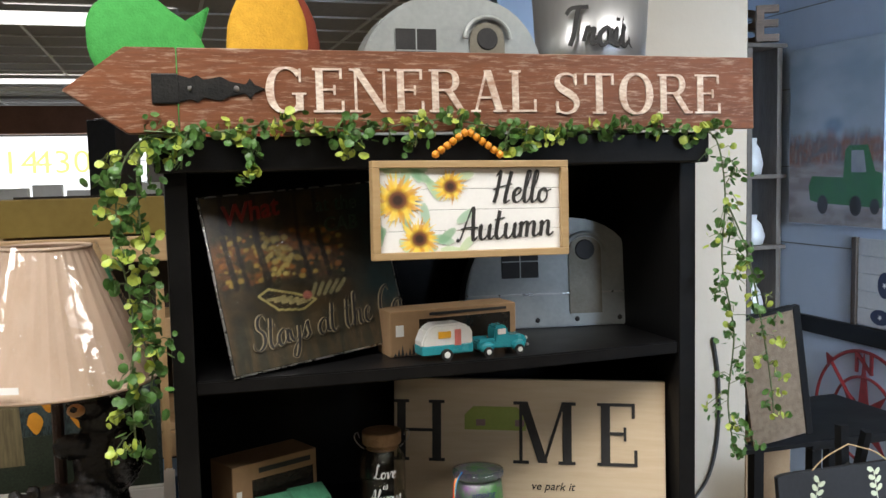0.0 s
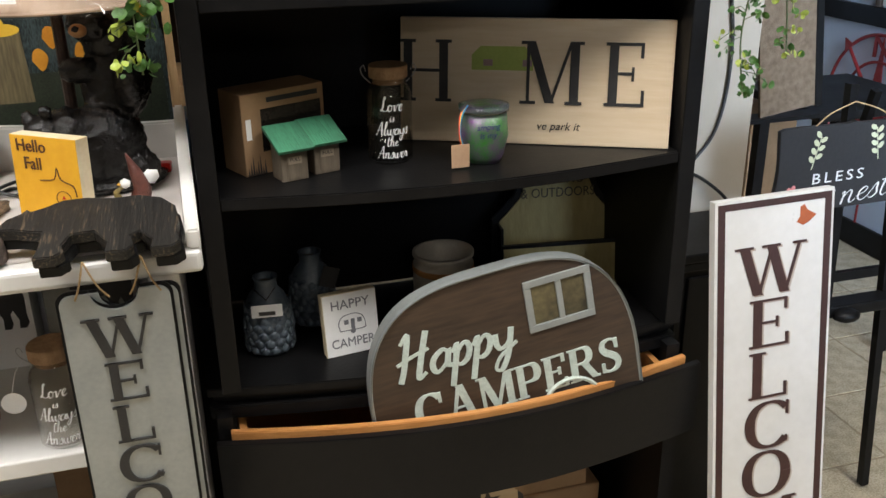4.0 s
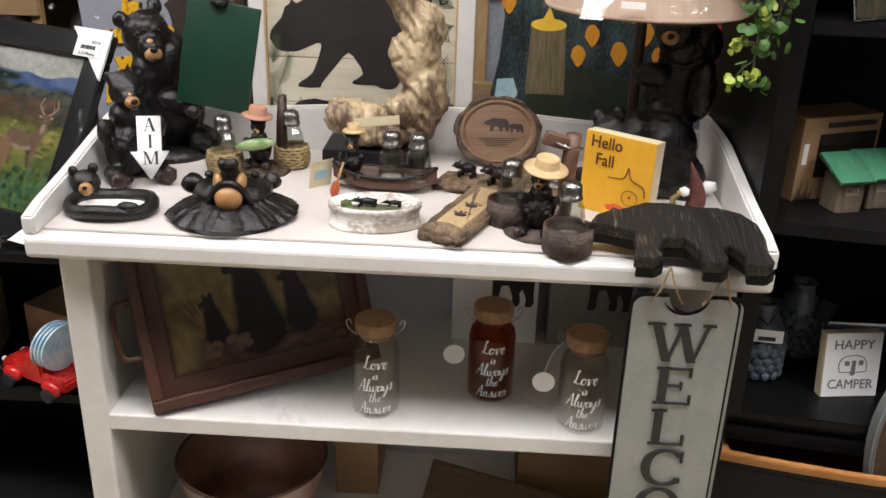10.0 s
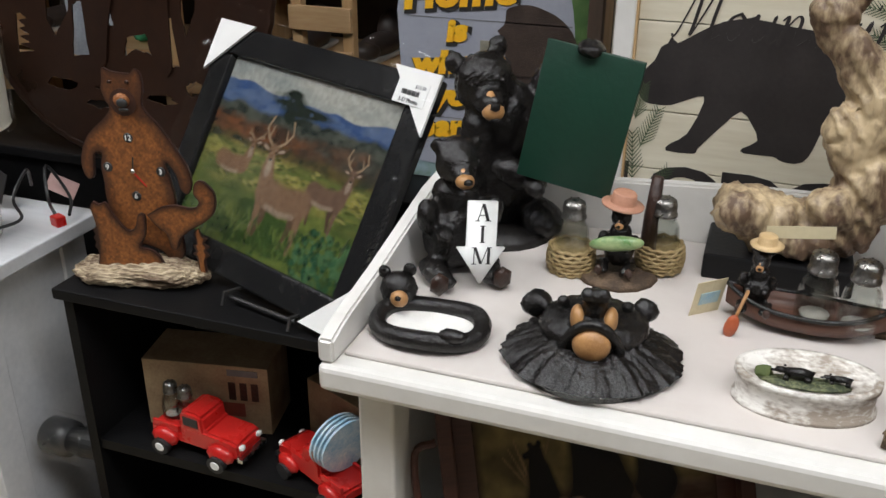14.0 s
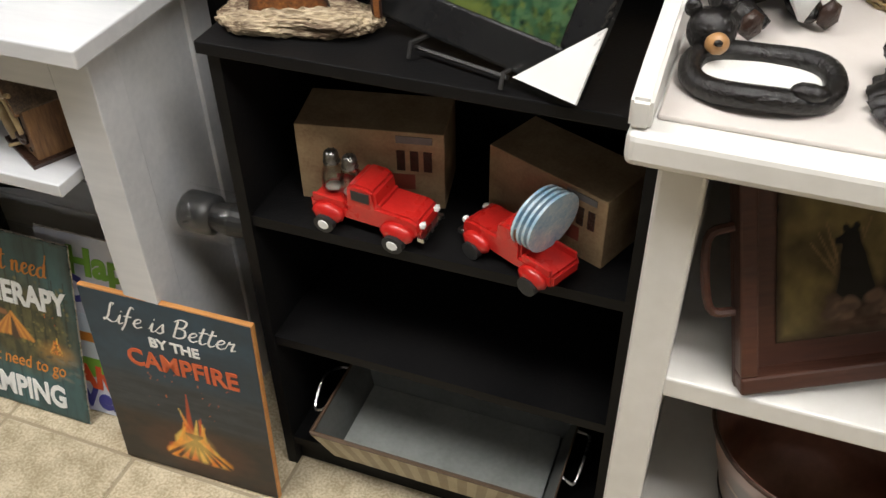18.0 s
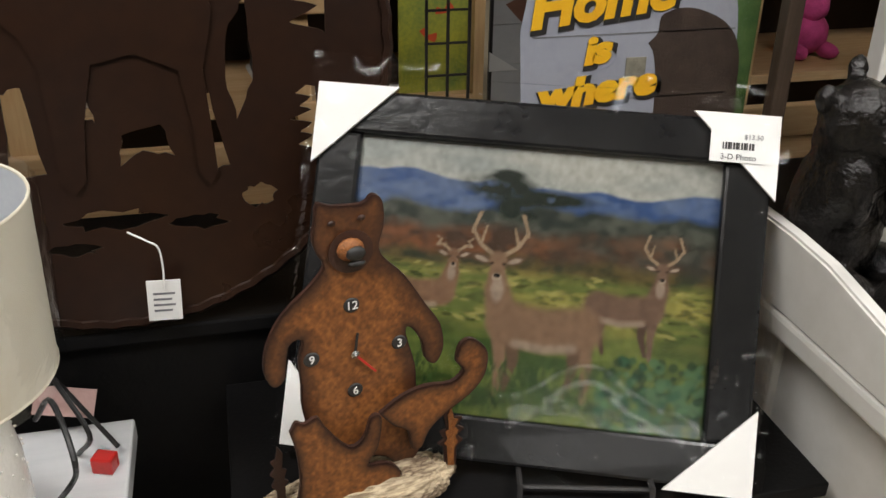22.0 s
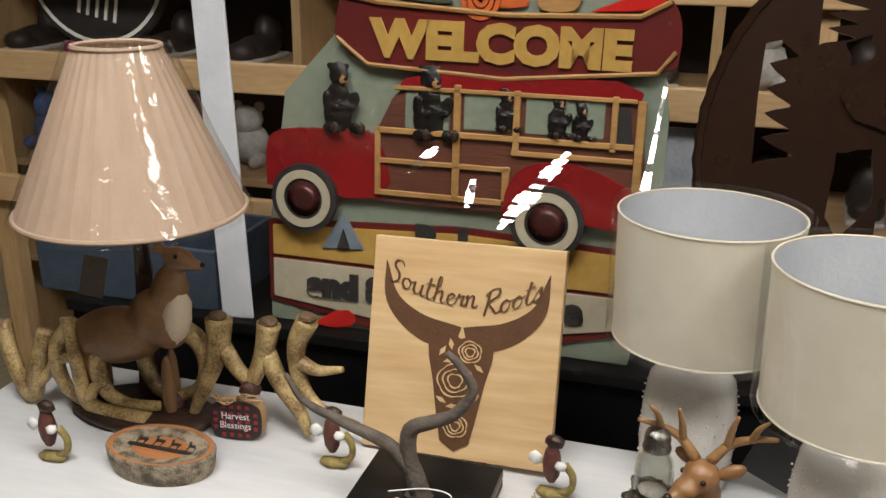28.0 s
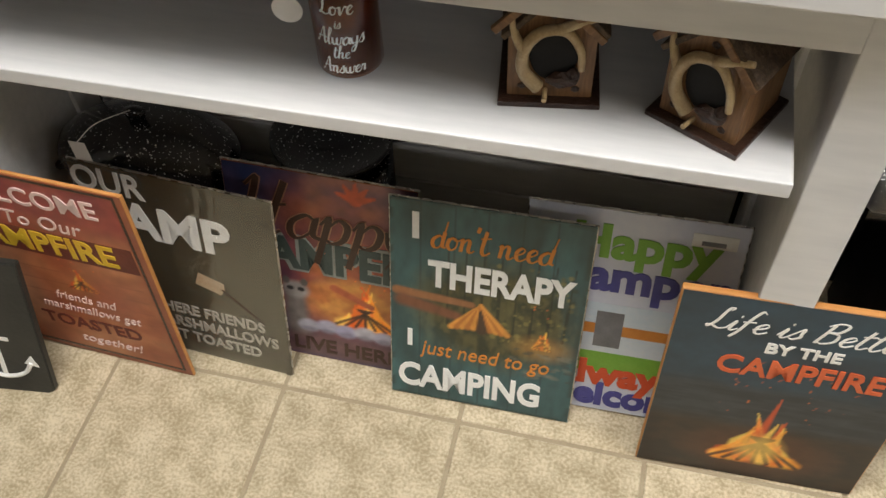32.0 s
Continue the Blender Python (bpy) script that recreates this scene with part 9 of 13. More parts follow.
def tin_tray():
    t = thing("tin_tray", pose(-1.29, 1.50, 0.0785), "striped tan tin tray with wire handles", "tray")
    bm = bmesh.new()
    bot, top = [(-0.185, -0.085), (0.185, -0.085), (0.185, 0.085), (-0.185, 0.085)], [(-0.212, -0.108), (0.212, -0.108), (0.212, 0.108), (-0.212, 0.108)]
    vb, vt = [bm.verts.new((x, y, 0.002)) for x, y in bot], [bm.verts.new((x, y, 0.078)) for x, y in top]
    bm.faces.new(vb[::-1])
    for k in range(4):
        bm.faces.new((vb[k], vb[(k + 1) % 4], vt[(k + 1) % 4], vt[k]))
    bmesh.ops.solidify(bm, geom=bm.faces[:], thickness=0.002)
    part("pan", bm, M("dull_zinc", (0.26, 0.27, 0.26), (0.19, 0.20, 0.19), 12, 0.5), t, "grey metal inside")
    part("floor_plate", bx(-0.183, -0.083, 0.0055, 0.183, 0.083, 0.0075), MATS["dull_zinc"], t)
    TANT = M("tan_tin_paint", (0.30, 0.24, 0.14), (0.24, 0.19, 0.11), 20, 0.45)
    TANL = M("pale_tan_tin_paint", (0.42, 0.36, 0.23), (0.36, 0.30, 0.19), 20, 0.45)
    for k in range(24):
        u0, u1 = k / 24 * 2 - 1, (k + 1) / 24 * 2 - 1
        q = bmesh.new()
        q.faces.new([q.verts.new(p) for p in ((0.186 * u0, -0.0885, 0.002), (0.186 * u1, -0.0885, 0.002), (0.213 * u1, -0.1115, 0.077), (0.213 * u0, -0.1115, 0.077))])
        part("stripe", q, TANT if k % 2 else TANL, t)
    ring = [(x * 1.005, y * 1.005, 0.079) for x, y in top]
    part("rim", tube(ring + [ring[0]], 0.004, 6), M("brown_rim", (0.11, 0.07, 0.045), (0.08, 0.05, 0.03), 30, 0.5), t)
    for s in (-1, 1):
        part("wire_handle", tube(curve([(s * 0.214, -0.05, 0.076), (s * 0.235, -0.05, 0.07), (s * 0.240, 0, 0.095), (s * 0.235, 0.05, 0.07), (s * 0.214, 0.05, 0.076)], 5), 0.0025, 6), STEEL, t)
    return t


tin_tray()
tag_card(pose(-1.085, 1.384, 0.135, 0, 14, 10), 0.018, 0.038, "small white price tag on the tin tray handle")
kn = thing("wrapped_knob", pose(-1.585, 1.45, 0.548), "black knob with a silver end wrapped in film", "knob")
part("shank", moved(lathe([(0, 0), (0.024, 0), (0.026, 0.03), (0.022, 0.06), (0, 0.06)], 20), Matrix.Rotation(radians(-90), 4, "Y")), CABLE, kn, m=pose(-0.002, 0, 0))
part("end_cap", moved(lathe([(0, 0.06), (0.031, 0.06), (0.033, 0.075), (0.033, 0.105), (0.028, 0.112), (0, 0.114)], 24), Matrix.Rotation(radians(-90), 4, "Y")), M("dark_wrapped_steel", (0.10, 0.10, 0.10), (0.05, 0.05, 0.05), 30, 0.3, 0.6), kn, "dark metal end cap", m=pose(-0.002, 0, 0), smooth=True)
part("film", moved(wrap(0.030, 0.02, 0.034, 0.118, 9, 24), Matrix.Rotation(radians(-90), 4, "Y")), FILM, kn, smooth=True)

# ---- black benches behind the row ----
for nm, q in (("storage_bench", (-2.95, 1.735, 0, -1.02, 2.06, 0.950)), ("storage_bench", (-0.98, 1.655, 0, 0.0, 2.06, 0.950))):
    t = thing(nm, pose(q[0], q[1], 0), "black painted storage bench behind the display row", "bench")
    w, d, h = q[3] - q[0], q[4] - q[1], q[5]
    part("body", bx(0, 0.01, 0, w, d, h - 0.02), BLACK2, t)
    part("top_board", bx(-0.005, 0, h - 0.02, w + 0.005, d, h, 0.003), BLACK2, t)


# ---- round moose plate ----
def moose_plate():
    t = thing("round_moose_plate", pose(-1.690, 1.775, 1.265, -8, 0, 0), "large round brown metal plate with cut-out moose and pines", "wall decor")
    R = 0.305
    cu = bpy.data.curves.new("plate", "CURVE")
    cu.dimensions, cu.fill_mode, cu.extrude = "2D", "BOTH", 0.0015

    def ring(pts):
        s = cu.splines.new("POLY")
        s.points.add(len(pts) - 1)
        for p, (x, z) in zip(s.points, pts):
            p.co = (x, z, 0, 1)
        s.use_cyclic_u = True
    ring(oval(R, R, 90))
    rn = random.Random(11)

    def jag(cx, cz, rx, rz, n=18, j=0.30):
        return [(cx + rx * (1 + j * (rn.random() - 0.5) * 2) * math.cos(2 * math.pi * k / n), cz + rz * (1 + j * (rn.random() - 0.5) * 2) * math.sin(2 * math.pi * k / n)) for k in range(n)]

    def pine(x, z, w, h, side, n=5):
        """A gap whose one side is lobed like the boughs of a pine."""
        pts = [(x, z), (x, z + h)]
        for k in range(n):
            u = 1 - (k + 0.5) / n
            reach = w * (0.45 + 0.55 * rn.random())
            pts += [(x + side * reach, z + h * (u + 0.035)), (x + side * reach * 1.05, z + h * u), (x + side * w * 0.15, z + h * (u - 0.055))]
        return smooth_outline(pts, 2)
    for q in ((0.240, 0.00, 0.045, 0.12, -1), (-0.240, -0.02, 0.045, 0.15, 1), (0.190, 0.115, 0.050, 0.095, -1), (-0.180, 0.13, 0.045, 0.085, 1), (0.225, -0.125, 0.035, 0.07, -1), (-0.215, -0.14, 0.035, 0.07, 1)):
        ring(pine(*q))
    # between the legs, under the belly, over the back and round the antlers
    for pts in ([(-0.040, -0.050), (-0.010, -0.044), (-0.004, -0.080), (-0.020, -0.070), (-0.026, -0.095)], [(0.020, -0.095), (0.060, -0.085), (0.072, -0.120), (0.040, -0.112), (0.015, -0.128)],
                [(0.100, -0.060), (0.114, -0.055), (0.128, -0.135), (0.104, -0.138), (0.108, -0.10)], [(-0.090, -0.045), (-0.070, -0.040), (-0.058, -0.13), (-0.094, -0.136)],
                [(-0.02, 0.105), (0.05, 0.110), (0.105, 0.098), (0.118, 0.125), (0.06, 0.142), (0.02, 0.135)], [(-0.055, 0.150), (0.01, 0.160), (0.05, 0.185), (0.0, 0.205), (-0.05, 0.190), (-0.03, 0.172)],
                [(-0.145, 0.005), (-0.105, 0.012), (-0.098, -0.055), (-0.130, -0.105), (-0.148, -0.075)], [(-0.140, 0.105), (-0.118, 0.118), (-0.122, 0.145), (-0.150, 0.135)],
                [(0.140, 0.015), (0.158, 0.040), (0.160, -0.045), (0.140, -0.085), (0.132, -0.04)], [(0.075, 0.205), (0.115, 0.19), (0.125, 0.205), (0.085, 0.232)]):
        o = []
        for (ax, az), (bx_, bz) in zip(pts, pts[1:] + pts[:1]):
            for k in range(4):
                u = k / 4
                o.append((ax + (bx_ - ax) * u + 0.0045 * (rn.random() - 0.5) * (k > 0), az + (bz - az) * u + 0.0045 * (rn.random() - 0.5) * (k > 0)))
        ring(o)
    for q in ((0.0, -0.185, 0.05, 0.010), (-0.12, -0.185, 0.03, 0.010), (0.09, -0.195, 0.026, 0.008), (-0.045, -0.215, 0.026, 0.007), (0.155, -0.17, 0.018, 0.012)):
        ring(jag(*q))
    tmp = bpy.data.objects.new("plate", cu)
    me = bpy.data.meshes.new_from_object(tmp)
    bpy.data.objects.remove(tmp)
    me.transform(Matrix.Rotation(radians(90), 4, "X"))
    BR = M("brown_sheet_metal", (0.034, 0.015, 0.008), (0.019, 0.009, 0.006), 6, 0.3, 0.3, 0.08, 60)
    me.materials.clear()
    me.materials.append(BR)
    part("plate", me, BR, t)
    part("rope_rim", tube([((R + 0.002 * (k % 2)) * math.cos(2 * math.pi * k / 120), 0.0, (R + 0.002 * (k % 2)) * math.sin(2 * math.pi * k / 120)) for k in range(121)], 0.0065, 6, False), BR, t, "twisted rope rim")
    # raised moose
    mo = [(-0.15, 0.075), (-0.12, 0.100), (-0.10, 0.135), (-0.075, 0.12), (-0.06, 0.085), (0.02, 0.09), (0.10, 0.075), (0.125, 0.03), (0.11, -0.03), (0.115, -0.14), (0.095, -0.14), (0.085, -0.03), (0.0, -0.02), (-0.02, -0.14), (-0.045, -0.14), (-0.05, -0.02), (-0.085, 0.03), (-0.13, 0.045)]
    part("raised_moose", slab(smooth_outline(mo, 2), 0.003, 0, -0.006), BR, t)
    return t


moose_plate()
tag_card(pose(-1.645, 1.716, 1.020, 0, 3, 0), 0.036, 0.050, "white price tag hanging on the round plate", )
ts_ = thing("tag_string", pose(0, 0, 0), "thin white string holding a price tag on the plate", "string")
part("string", tube(curve([(-1.675, 1.722, 1.078), (-1.655, 1.716, 1.068), (-1.645, 1.714, 1.060), (-1.643, 1.713, 1.035), (-1.645, 1.713, 1.012)], 5), 0.0012, 5), PAPER, ts_)


# ---- white console table: lamps and figures ----
TT = 0.888
CER = M("white_dotted_ceramic", (0.82, 0.79, 0.74), (0.75, 0.72, 0.66), 30, 0.22, coat=0.3)
LINEN = M("cream_linen_shade", (0.86, 0.81, 0.69), (0.80, 0.74, 0.61), 40, 0.7, 0, 0.25, 260, thin=0.30)
LINEI = M("pale_blue_shade_lining", (0.66, 0.69, 0.74), (0.60, 0.63, 0.69), 20, 0.6, thin=0.3)


def drum_lamp(x, y, label):
    t = thing("table_lamp", pose(x, y, TT), label, "lamp", "white ceramic lamps")
    part("ceramic_base", lathe([(0, 0), (0.048, 0), (0.053, 0.006), (0.056, 0.05), (0.055, 0.10), (0.050, 0.135), (0.040, 0.150), (0.020, 0.158), (0.012, 0.165), (0, 0.166)], 36), CER, t, smooth=True)
    dots = []
    for j in range(9):
        for k in range(16):
            a, z = 2 * math.pi * (k + 0.5 * (j % 2)) / 16, 0.022 + 0.013 * j
            r = 0.0555 - (0.0045 if j > 7 else 0)
            dots.append(((r * math.cos(a), r * math.sin(a), z), (0.0015, 0.0015, 0.0015)))
    part("raised_dot", blob(dots, 1), CER, t, smooth=True)["kind"] = "stuff"
    part("stem", tube([(0, 0, 0.164), (0, 0, 0.22)], 0.008, 10), STEEL, t)
    part("shade", lathe([(0.098, 0.190), (0.102, 0.338)], 48), LINEN, t, "cream linen drum shade", smooth=True)
    part("shade_lining", lathe([(0.0966, 0.191), (0.1004, 0.337)], 48), LINEI, t, "pale blue shade lining", smooth=True)
    for r, z in ((0.0978, 0.190), (0.1018, 0.338)):
        part("shade_trim", tube([(r * math.cos(2 * math.pi * k / 48), r * math.sin(2 * math.pi * k / 48), z) for k in range(49)], 0.0014, 6, False), LINEN, t)
    part("spider", tube([(-0.096, 0, 0.194), (0.096, 0, 0.194)], 0.0018, 6), STEEL, t)
    part("spider", tube([(0, -0.096, 0.194), (0, 0.096, 0.194)], 0.0018, 6), STEEL, t)
    part("film", wrap(0.096, 0.184, 0.100, 0.345, x, 90), WRAPF, t, "clear plastic wrapping", smooth=True)
    part("base_label", bx(-0.040, -0.058, 0.012, -0.018, -0.0535, 0.024), PAPER, t, "small printed label", m=Matrix.Rotation(radians(-4), 4, "Z"))
    return t


drum_lamp(-1.812, 1.479, "white dotted ceramic lamp with a cream drum shade in film")
drum_lamp(-1.973, 1.614, "white dotted ceramic lamp with a cream drum shade in film")
lc = thing("lamp_cord", pose(0, 0, 0), "black lamp cord with a red plug cover and a printed card", "cable")
part("cable", tube(curve([(-1.765, 1.48, TT + 0.02), (-1.735, 1.52, TT + 0.03), (-1.722, 1.50, TT + 0.075), (-1.745, 1.56, TT + 0.10), (-1.77, 1.59, TT + 0.06)], 6), 0.0028, 6), CABLE, lc)
part("cable", tube(curve([(-1.74, 1.60, TT + 0.004), (-1.72, 1.57, TT + 0.05), (-1.75, 1.61, TT + 0.09), (-1.73, 1.63, TT + 0.03), (-1.70, 1.59, TT + 0.015)], 6), 0.0028, 6), CABLE, lc)
part("plug_cover", bx(-0.011, -0.009, 0, 0.011, 0.009, 0.018, 0.002), RED, lc, "red plastic plug cover", m=pose(-1.712, 1.575, TT, 0, 0, -20))
part("card", bx(-0.03, 0, 0, 0.03, 0.001, 0.03), M("pink_card", (0.55, 0.36, 0.33), (0.45, 0.28, 0.26), 20, 0.6), lc, "pale pink printed card", m=pose(-1.755, 1.632, TT + 0.03, -30, 14, 0))
part("dark_card", bx(-0.03, 0, 0, 0.03, 0.001, 0.06), INK, lc, "black printed card", m=pose(-1.88, 1.60, TT + 0.02, -8, 20, -10))

# deer lamp
DEER = M("tawny_deer_paint", (0.24, 0.135, 0.062), (0.17, 0.09, 0.04), 25, 0.45)
DEERL = M("cream_deer_chest", (0.66, 0.58, 0.45), (0.58, 0.48, 0.34), 25, 0.5)
dl = thing("deer_table_lamp", pose(-2.655, 1.545, TT), "table lamp with a standing brown deer and wrapped pleated shade", "lamp")
part("deer", multi([(fuse(blob([((-0.06, 0, 0.115), (0.075, 0.032, 0.040), (0, -12, 0)), ((0.012, 0, 0.145), (0.034, 0.028, 0.042), (0, -30, 0)), ((0.026, 0, 0.185), (0.027, 0.021, 0.045), (0, 14, 0)), ((0.0, 0, 0.150), (0.035, 0.028, 0.040)), ((0.044, 0, 0.235), (0.024, 0.015, 0.016), (0, 14, 0)), ((0.066, 0, 0.228), (0.012, 0.009, 0.008)), ((0.022, -0.012, 0.252), (0.006, 0.012, 0.010)),
                            ((-0.10, -0.015, 0.05), (0.012, 0.010, 0.05)), ((-0.10, 0.015, 0.05), (0.012, 0.010, 0.05)), ((0.02, -0.013, 0.05), (0.010, 0.009, 0.055)), ((0.01, 0.013, 0.05), (0.010, 0.009, 0.055))], 2), 0.004, 3, 0.0008, 90), DEER), (blob([((0.036, -0.004, 0.155), (0.020, 0.020, 0.042), (0, 12, 0))], 2), DEERL), (blob([((0.077, 0, 0.230), (0.004, 0.004, 0.004)), ((0.048, -0.013, 0.242), (0.003, 0.003, 0.003))], 1), RESIN), (blob([((-0.03, 0, 0.008), (0.11, 0.06, 0.014))], 2, 0.004, 2, 40), RESINB)]), None, dl, "tawny painted deer")
part("stem", tube([(-0.04, 0.03, 0), (-0.03, 0.03, 0.20), (0.025, -0.05, 0.31)], [0.016, 0.012, 0.008], 8), RESINB, dl)
part("shade", pleated(0.131, 0.316, 0.047, 0.505), SHADE, dl, "beige pleated fabric shade in clear film", m=pose(0.025, -0.055, 0))
for r, z in ((0.132, 0.316), (0.048, 0.505)):
    part("shade_trim", tube([(r * math.cos(2 * math.pi * k / 48), r * math.sin(2 * math.pi * k / 48), z) for k in range(49)], 0.003, 6, False), SHADE, dl, m=pose(0.025, -0.055, 0))
part("film", wrap(0.131, 0.310, 0.047, 0.510, 5), WRAPF, dl, "clear plastic wrapping", m=pose(0.025, -0.055, 0), smooth=True)
part("hang_tag", bx(-0.018, 0, 0, 0.012, 0.001, 0.055), M("dark_card", (0.05, 0.04, 0.035), (0.09, 0.07, 0.06), 30, 0.5), dl, "dark hang tag", m=pose(-0.06, -0.04, 0.185, 0, 14, 20))

# antler letters
ANT = M("antler_horn", (0.52, 0.38, 0.17), (0.15, 0.09, 0.035), 34, 0.32, 0, 0.6, 120, fine=0.4, width=0.11)
ANTD = M("dark_antler_burr", (0.16, 0.10, 0.045), (0.08, 0.05, 0.025), 40, 0.5, 0, 0.6, 160)
al = thing("antler_letters", pose(0, 1.545, TT), "row of resin antlers bent into the letters of WELCOME", "ornament")


def antler(pts, r0, r1, n=6):
    c = curve(pts, n)
    return tube(c, [r0 + (r1 - r0) * i / (len(c) - 1) for i in range(len(c))], 10)


def letter(nm, *strokes):
    part(nm, join(*[antler(p, a * 1.25, b * 1.35) for p, a, b in strokes]), ANT, al, "antler horn letter", smooth=True)


letter("letter_w", ([(-2.90, 0, 0.11), (-2.875, -0.02, 0.06), (-2.85, -0.02, 0.012), (-2.835, -0.02, 0.06), (-2.82, -0.01, 0.11)], 0.008, 0.010), ([(-2.85, -0.02, 0.03), (-2.82, -0.02, 0.05), (-2.80, -0.02, 0.09)], 0.009, 0.003))
letter("letter_e", ([(-2.775, -0.01, 0.13), (-2.80, -0.02, 0.09), (-2.795, -0.02, 0.04), (-2.765, -0.02, 0.015)], 0.010, 0.006), ([(-2.80, -0.02, 0.075), (-2.765, -0.02, 0.085)], 0.007, 0.003))
letter("letter_l", ([(-2.770, -0.03, 0.145), (-2.762, -0.03, 0.08), (-2.750, -0.03, 0.022), (-2.70, -0.035, 0.014), (-2.655, -0.035, 0.012)], 0.006, 0.010), ([(-2.75, -0.03, 0.03), (-2.735, -0.03, 0.05), (-2.72, -0.03, 0.055)], 0.008, 0.003))
letter("letter_c", ([(-2.675, -0.01, 0.128), (-2.71, -0.01, 0.118), (-2.738, -0.015, 0.085), (-2.732, -0.02, 0.045), (-2.700, -0.022, 0.026), (-2.645, -0.022, 0.030)], 0.013, 0.005))
letter("letter_o", ([(-2.640, 0.02, 0.132), (-2.675, 0.02, 0.115), (-2.690, 0.018, 0.075), (-2.672, 0.015, 0.036), (-2.64, 0.012, 0.022)], 0.012, 0.006), ([(-2.640, 0.02, 0.132), (-2.605, 0.02, 0.112), (-2.595, 0.018, 0.075), (-2.612, 0.015, 0.04), (-2.65, 0.012, 0.026)], 0.012, 0.005))
letter("letter_m", ([(-2.572, 0.02, 0.150), (-2.574, 0.015, 0.105), (-2.592, 0.005, 0.055), (-2.610, 0.0, 0.012)], 0.015, 0.005), ([(-2.572, 0.018, 0.115), (-2.545, 0.012, 0.085), (-2.525, 0.01, 0.065)], 0.010, 0.006), ([(-2.500, 0.02, 0.152), (-2.508, 0.015, 0.11), (-2.525, 0.01, 0.065)], 0.013, 0.007), ([(-2.505, 0.018, 0.11), (-2.482, 0.012, 0.07), (-2.455, 0.005, 0.04), (-2.44, 0.0, 0.012)], 0.011, 0.005))
letter("letter_last_e", ([(-2.445, 0.02, 0.165), (-2.462, 0.018, 0.125), (-2.455, 0.015, 0.075), (-2.425, 0.01, 0.045), (-2.375, 0.008, 0.032)], 0.012, 0.004), ([(-2.460, 0.018, 0.105), (-2.43, 0.012, 0.100), (-2.395, 0.010, 0.108)], 0.009, 0.003))
for x, z in ((-2.572, 0.153), (-2.500, 0.155), (-2.445, 0.168), (-2.675, 0.130), (-2.64, 0.134)):
    part("burr", blob([((x, 0.018, z), (0.013, 0.012, 0.008))], 2, 0.002, 2, 120), ANTD, al, "dark antler burr")
for x, z in ((-2.525, 0.062), (-2.64, 0.022)):
    part("binding", blob([((x, 0.006, z), (0.014, 0.014, 0.014))], 2, 0.004, 3, 90), M("brown_leather_binding", (0.07, 0.022, 0.016), (0.05, 0.016, 0.012), 60, 0.6), al, "dark leather binding")
# wood slice dish
ws = thing("wood_slice_dish", pose(-2.590, 1.440, TT), "oval bark-edged wood slice dish painted with four deer", "dish")
E2 = Matrix.Diagonal((1, 0.66, 1, 1))
part("bark_side", moved(lathe([(0, 0), (0.066, 0), (0.070, 0.012), (0.072, 0.028), (0.070, 0.031), (0, 0.020)], 44), E2), M("grey_bark", (0.34, 0.28, 0.20), (0.10, 0.075, 0.05), 60, 0.8, 0, 0.9, 180, width=0.08), ws)
part("dish_face", moved(lathe([(0.069, 0.0312), (0.064, 0.0312), (0.058, 0.026), (0, 0.0255)], 44), E2), wood("orange_slice_wood", (0.42, 0.18, 0.07), (0.34, 0.13, 0.045), 8), ws)
for k in range(4):
    part("painted_deer", moved(slab([(a * 0.026, b * 0.026) for a, b in DEER_OUTLINE], 0.0005), Matrix.Translation((-0.034 + 0.023 * k, 0.010 + 0.002 * (k % 2), 0.0266)) @ Matrix(((1, 0, 0, 0), (0, 0, 1, 0), (0, 1, 0, 0), (0, 0, 0, 1)))), INK, ws)
part("painted_ground", bx(-0.045, -0.006, 0.0266, 0.046, 0.001, 0.0271), INK, ws)


# harvest pumpkins
def harvest(x, y, rz, label):
    t = thing("pumpkin_block", pose(x, y, TT, -4, 0, rz), label, "ornament", "plaid pumpkin blocks")
    o = smooth_outline([(-0.030, 0.006), (0.0, 0.001), (0.030, 0.006), (0.036, 0.028), (0.030, 0.050), (0.0, 0.055), (-0.030, 0.050), (-0.036, 0.028)], 4)
    part("block", slab(o, 0.018, 0.001), wood("raw_block_wood", (0.46, 0.29, 0.15), (0.36, 0.21, 0.10), 8), t)
    PL = M("black_plaid", (0.020, 0.016, 0.016), (0.030, 0.022, 0.022), 40, 0.6)
    part("plaid_face", slab([(px * 0.98, pz) for px, pz in o], 0.0006, 0, -0.0012), PL, t)
    PR = M("red_plaid_square", (0.34, 0.022, 0.025), (0.26, 0.018, 0.02), 60, 0.6)
    for i in range(6):
        for j in range(5):
            px, pz = -0.027 + 0.0108 * i, 0.008 + 0.0098 * j
            if abs(px) + abs(pz - 0.028) * 0.6 < 0.036:
                part("red_square", bx(px - 0.0026, -0.0018, pz - 0.0024, px + 0.0026, -0.0013, pz + 0.0024), PR, t)
    words("lettering", "Harvest\nBlessings", 0.0095, WHITE_INK, t, pose(0.0, -0.0024, 0.028), wide=0.92, depth=0.0003)
    for k in range(9):
        a = math.pi * k / 8
        part("jute_bow", tube(curve([(0, 0.006, 0.054), (0.018 * math.cos(a), -0.006, 0.060 + 0.008 * math.sin(a * 2)), (0.036 * math.cos(a), 0.004, 0.058 + 0.006 * math.sin(a * 3))], 4), 0.0012, 5), TWINE, t, "jute twine bow")
    return t


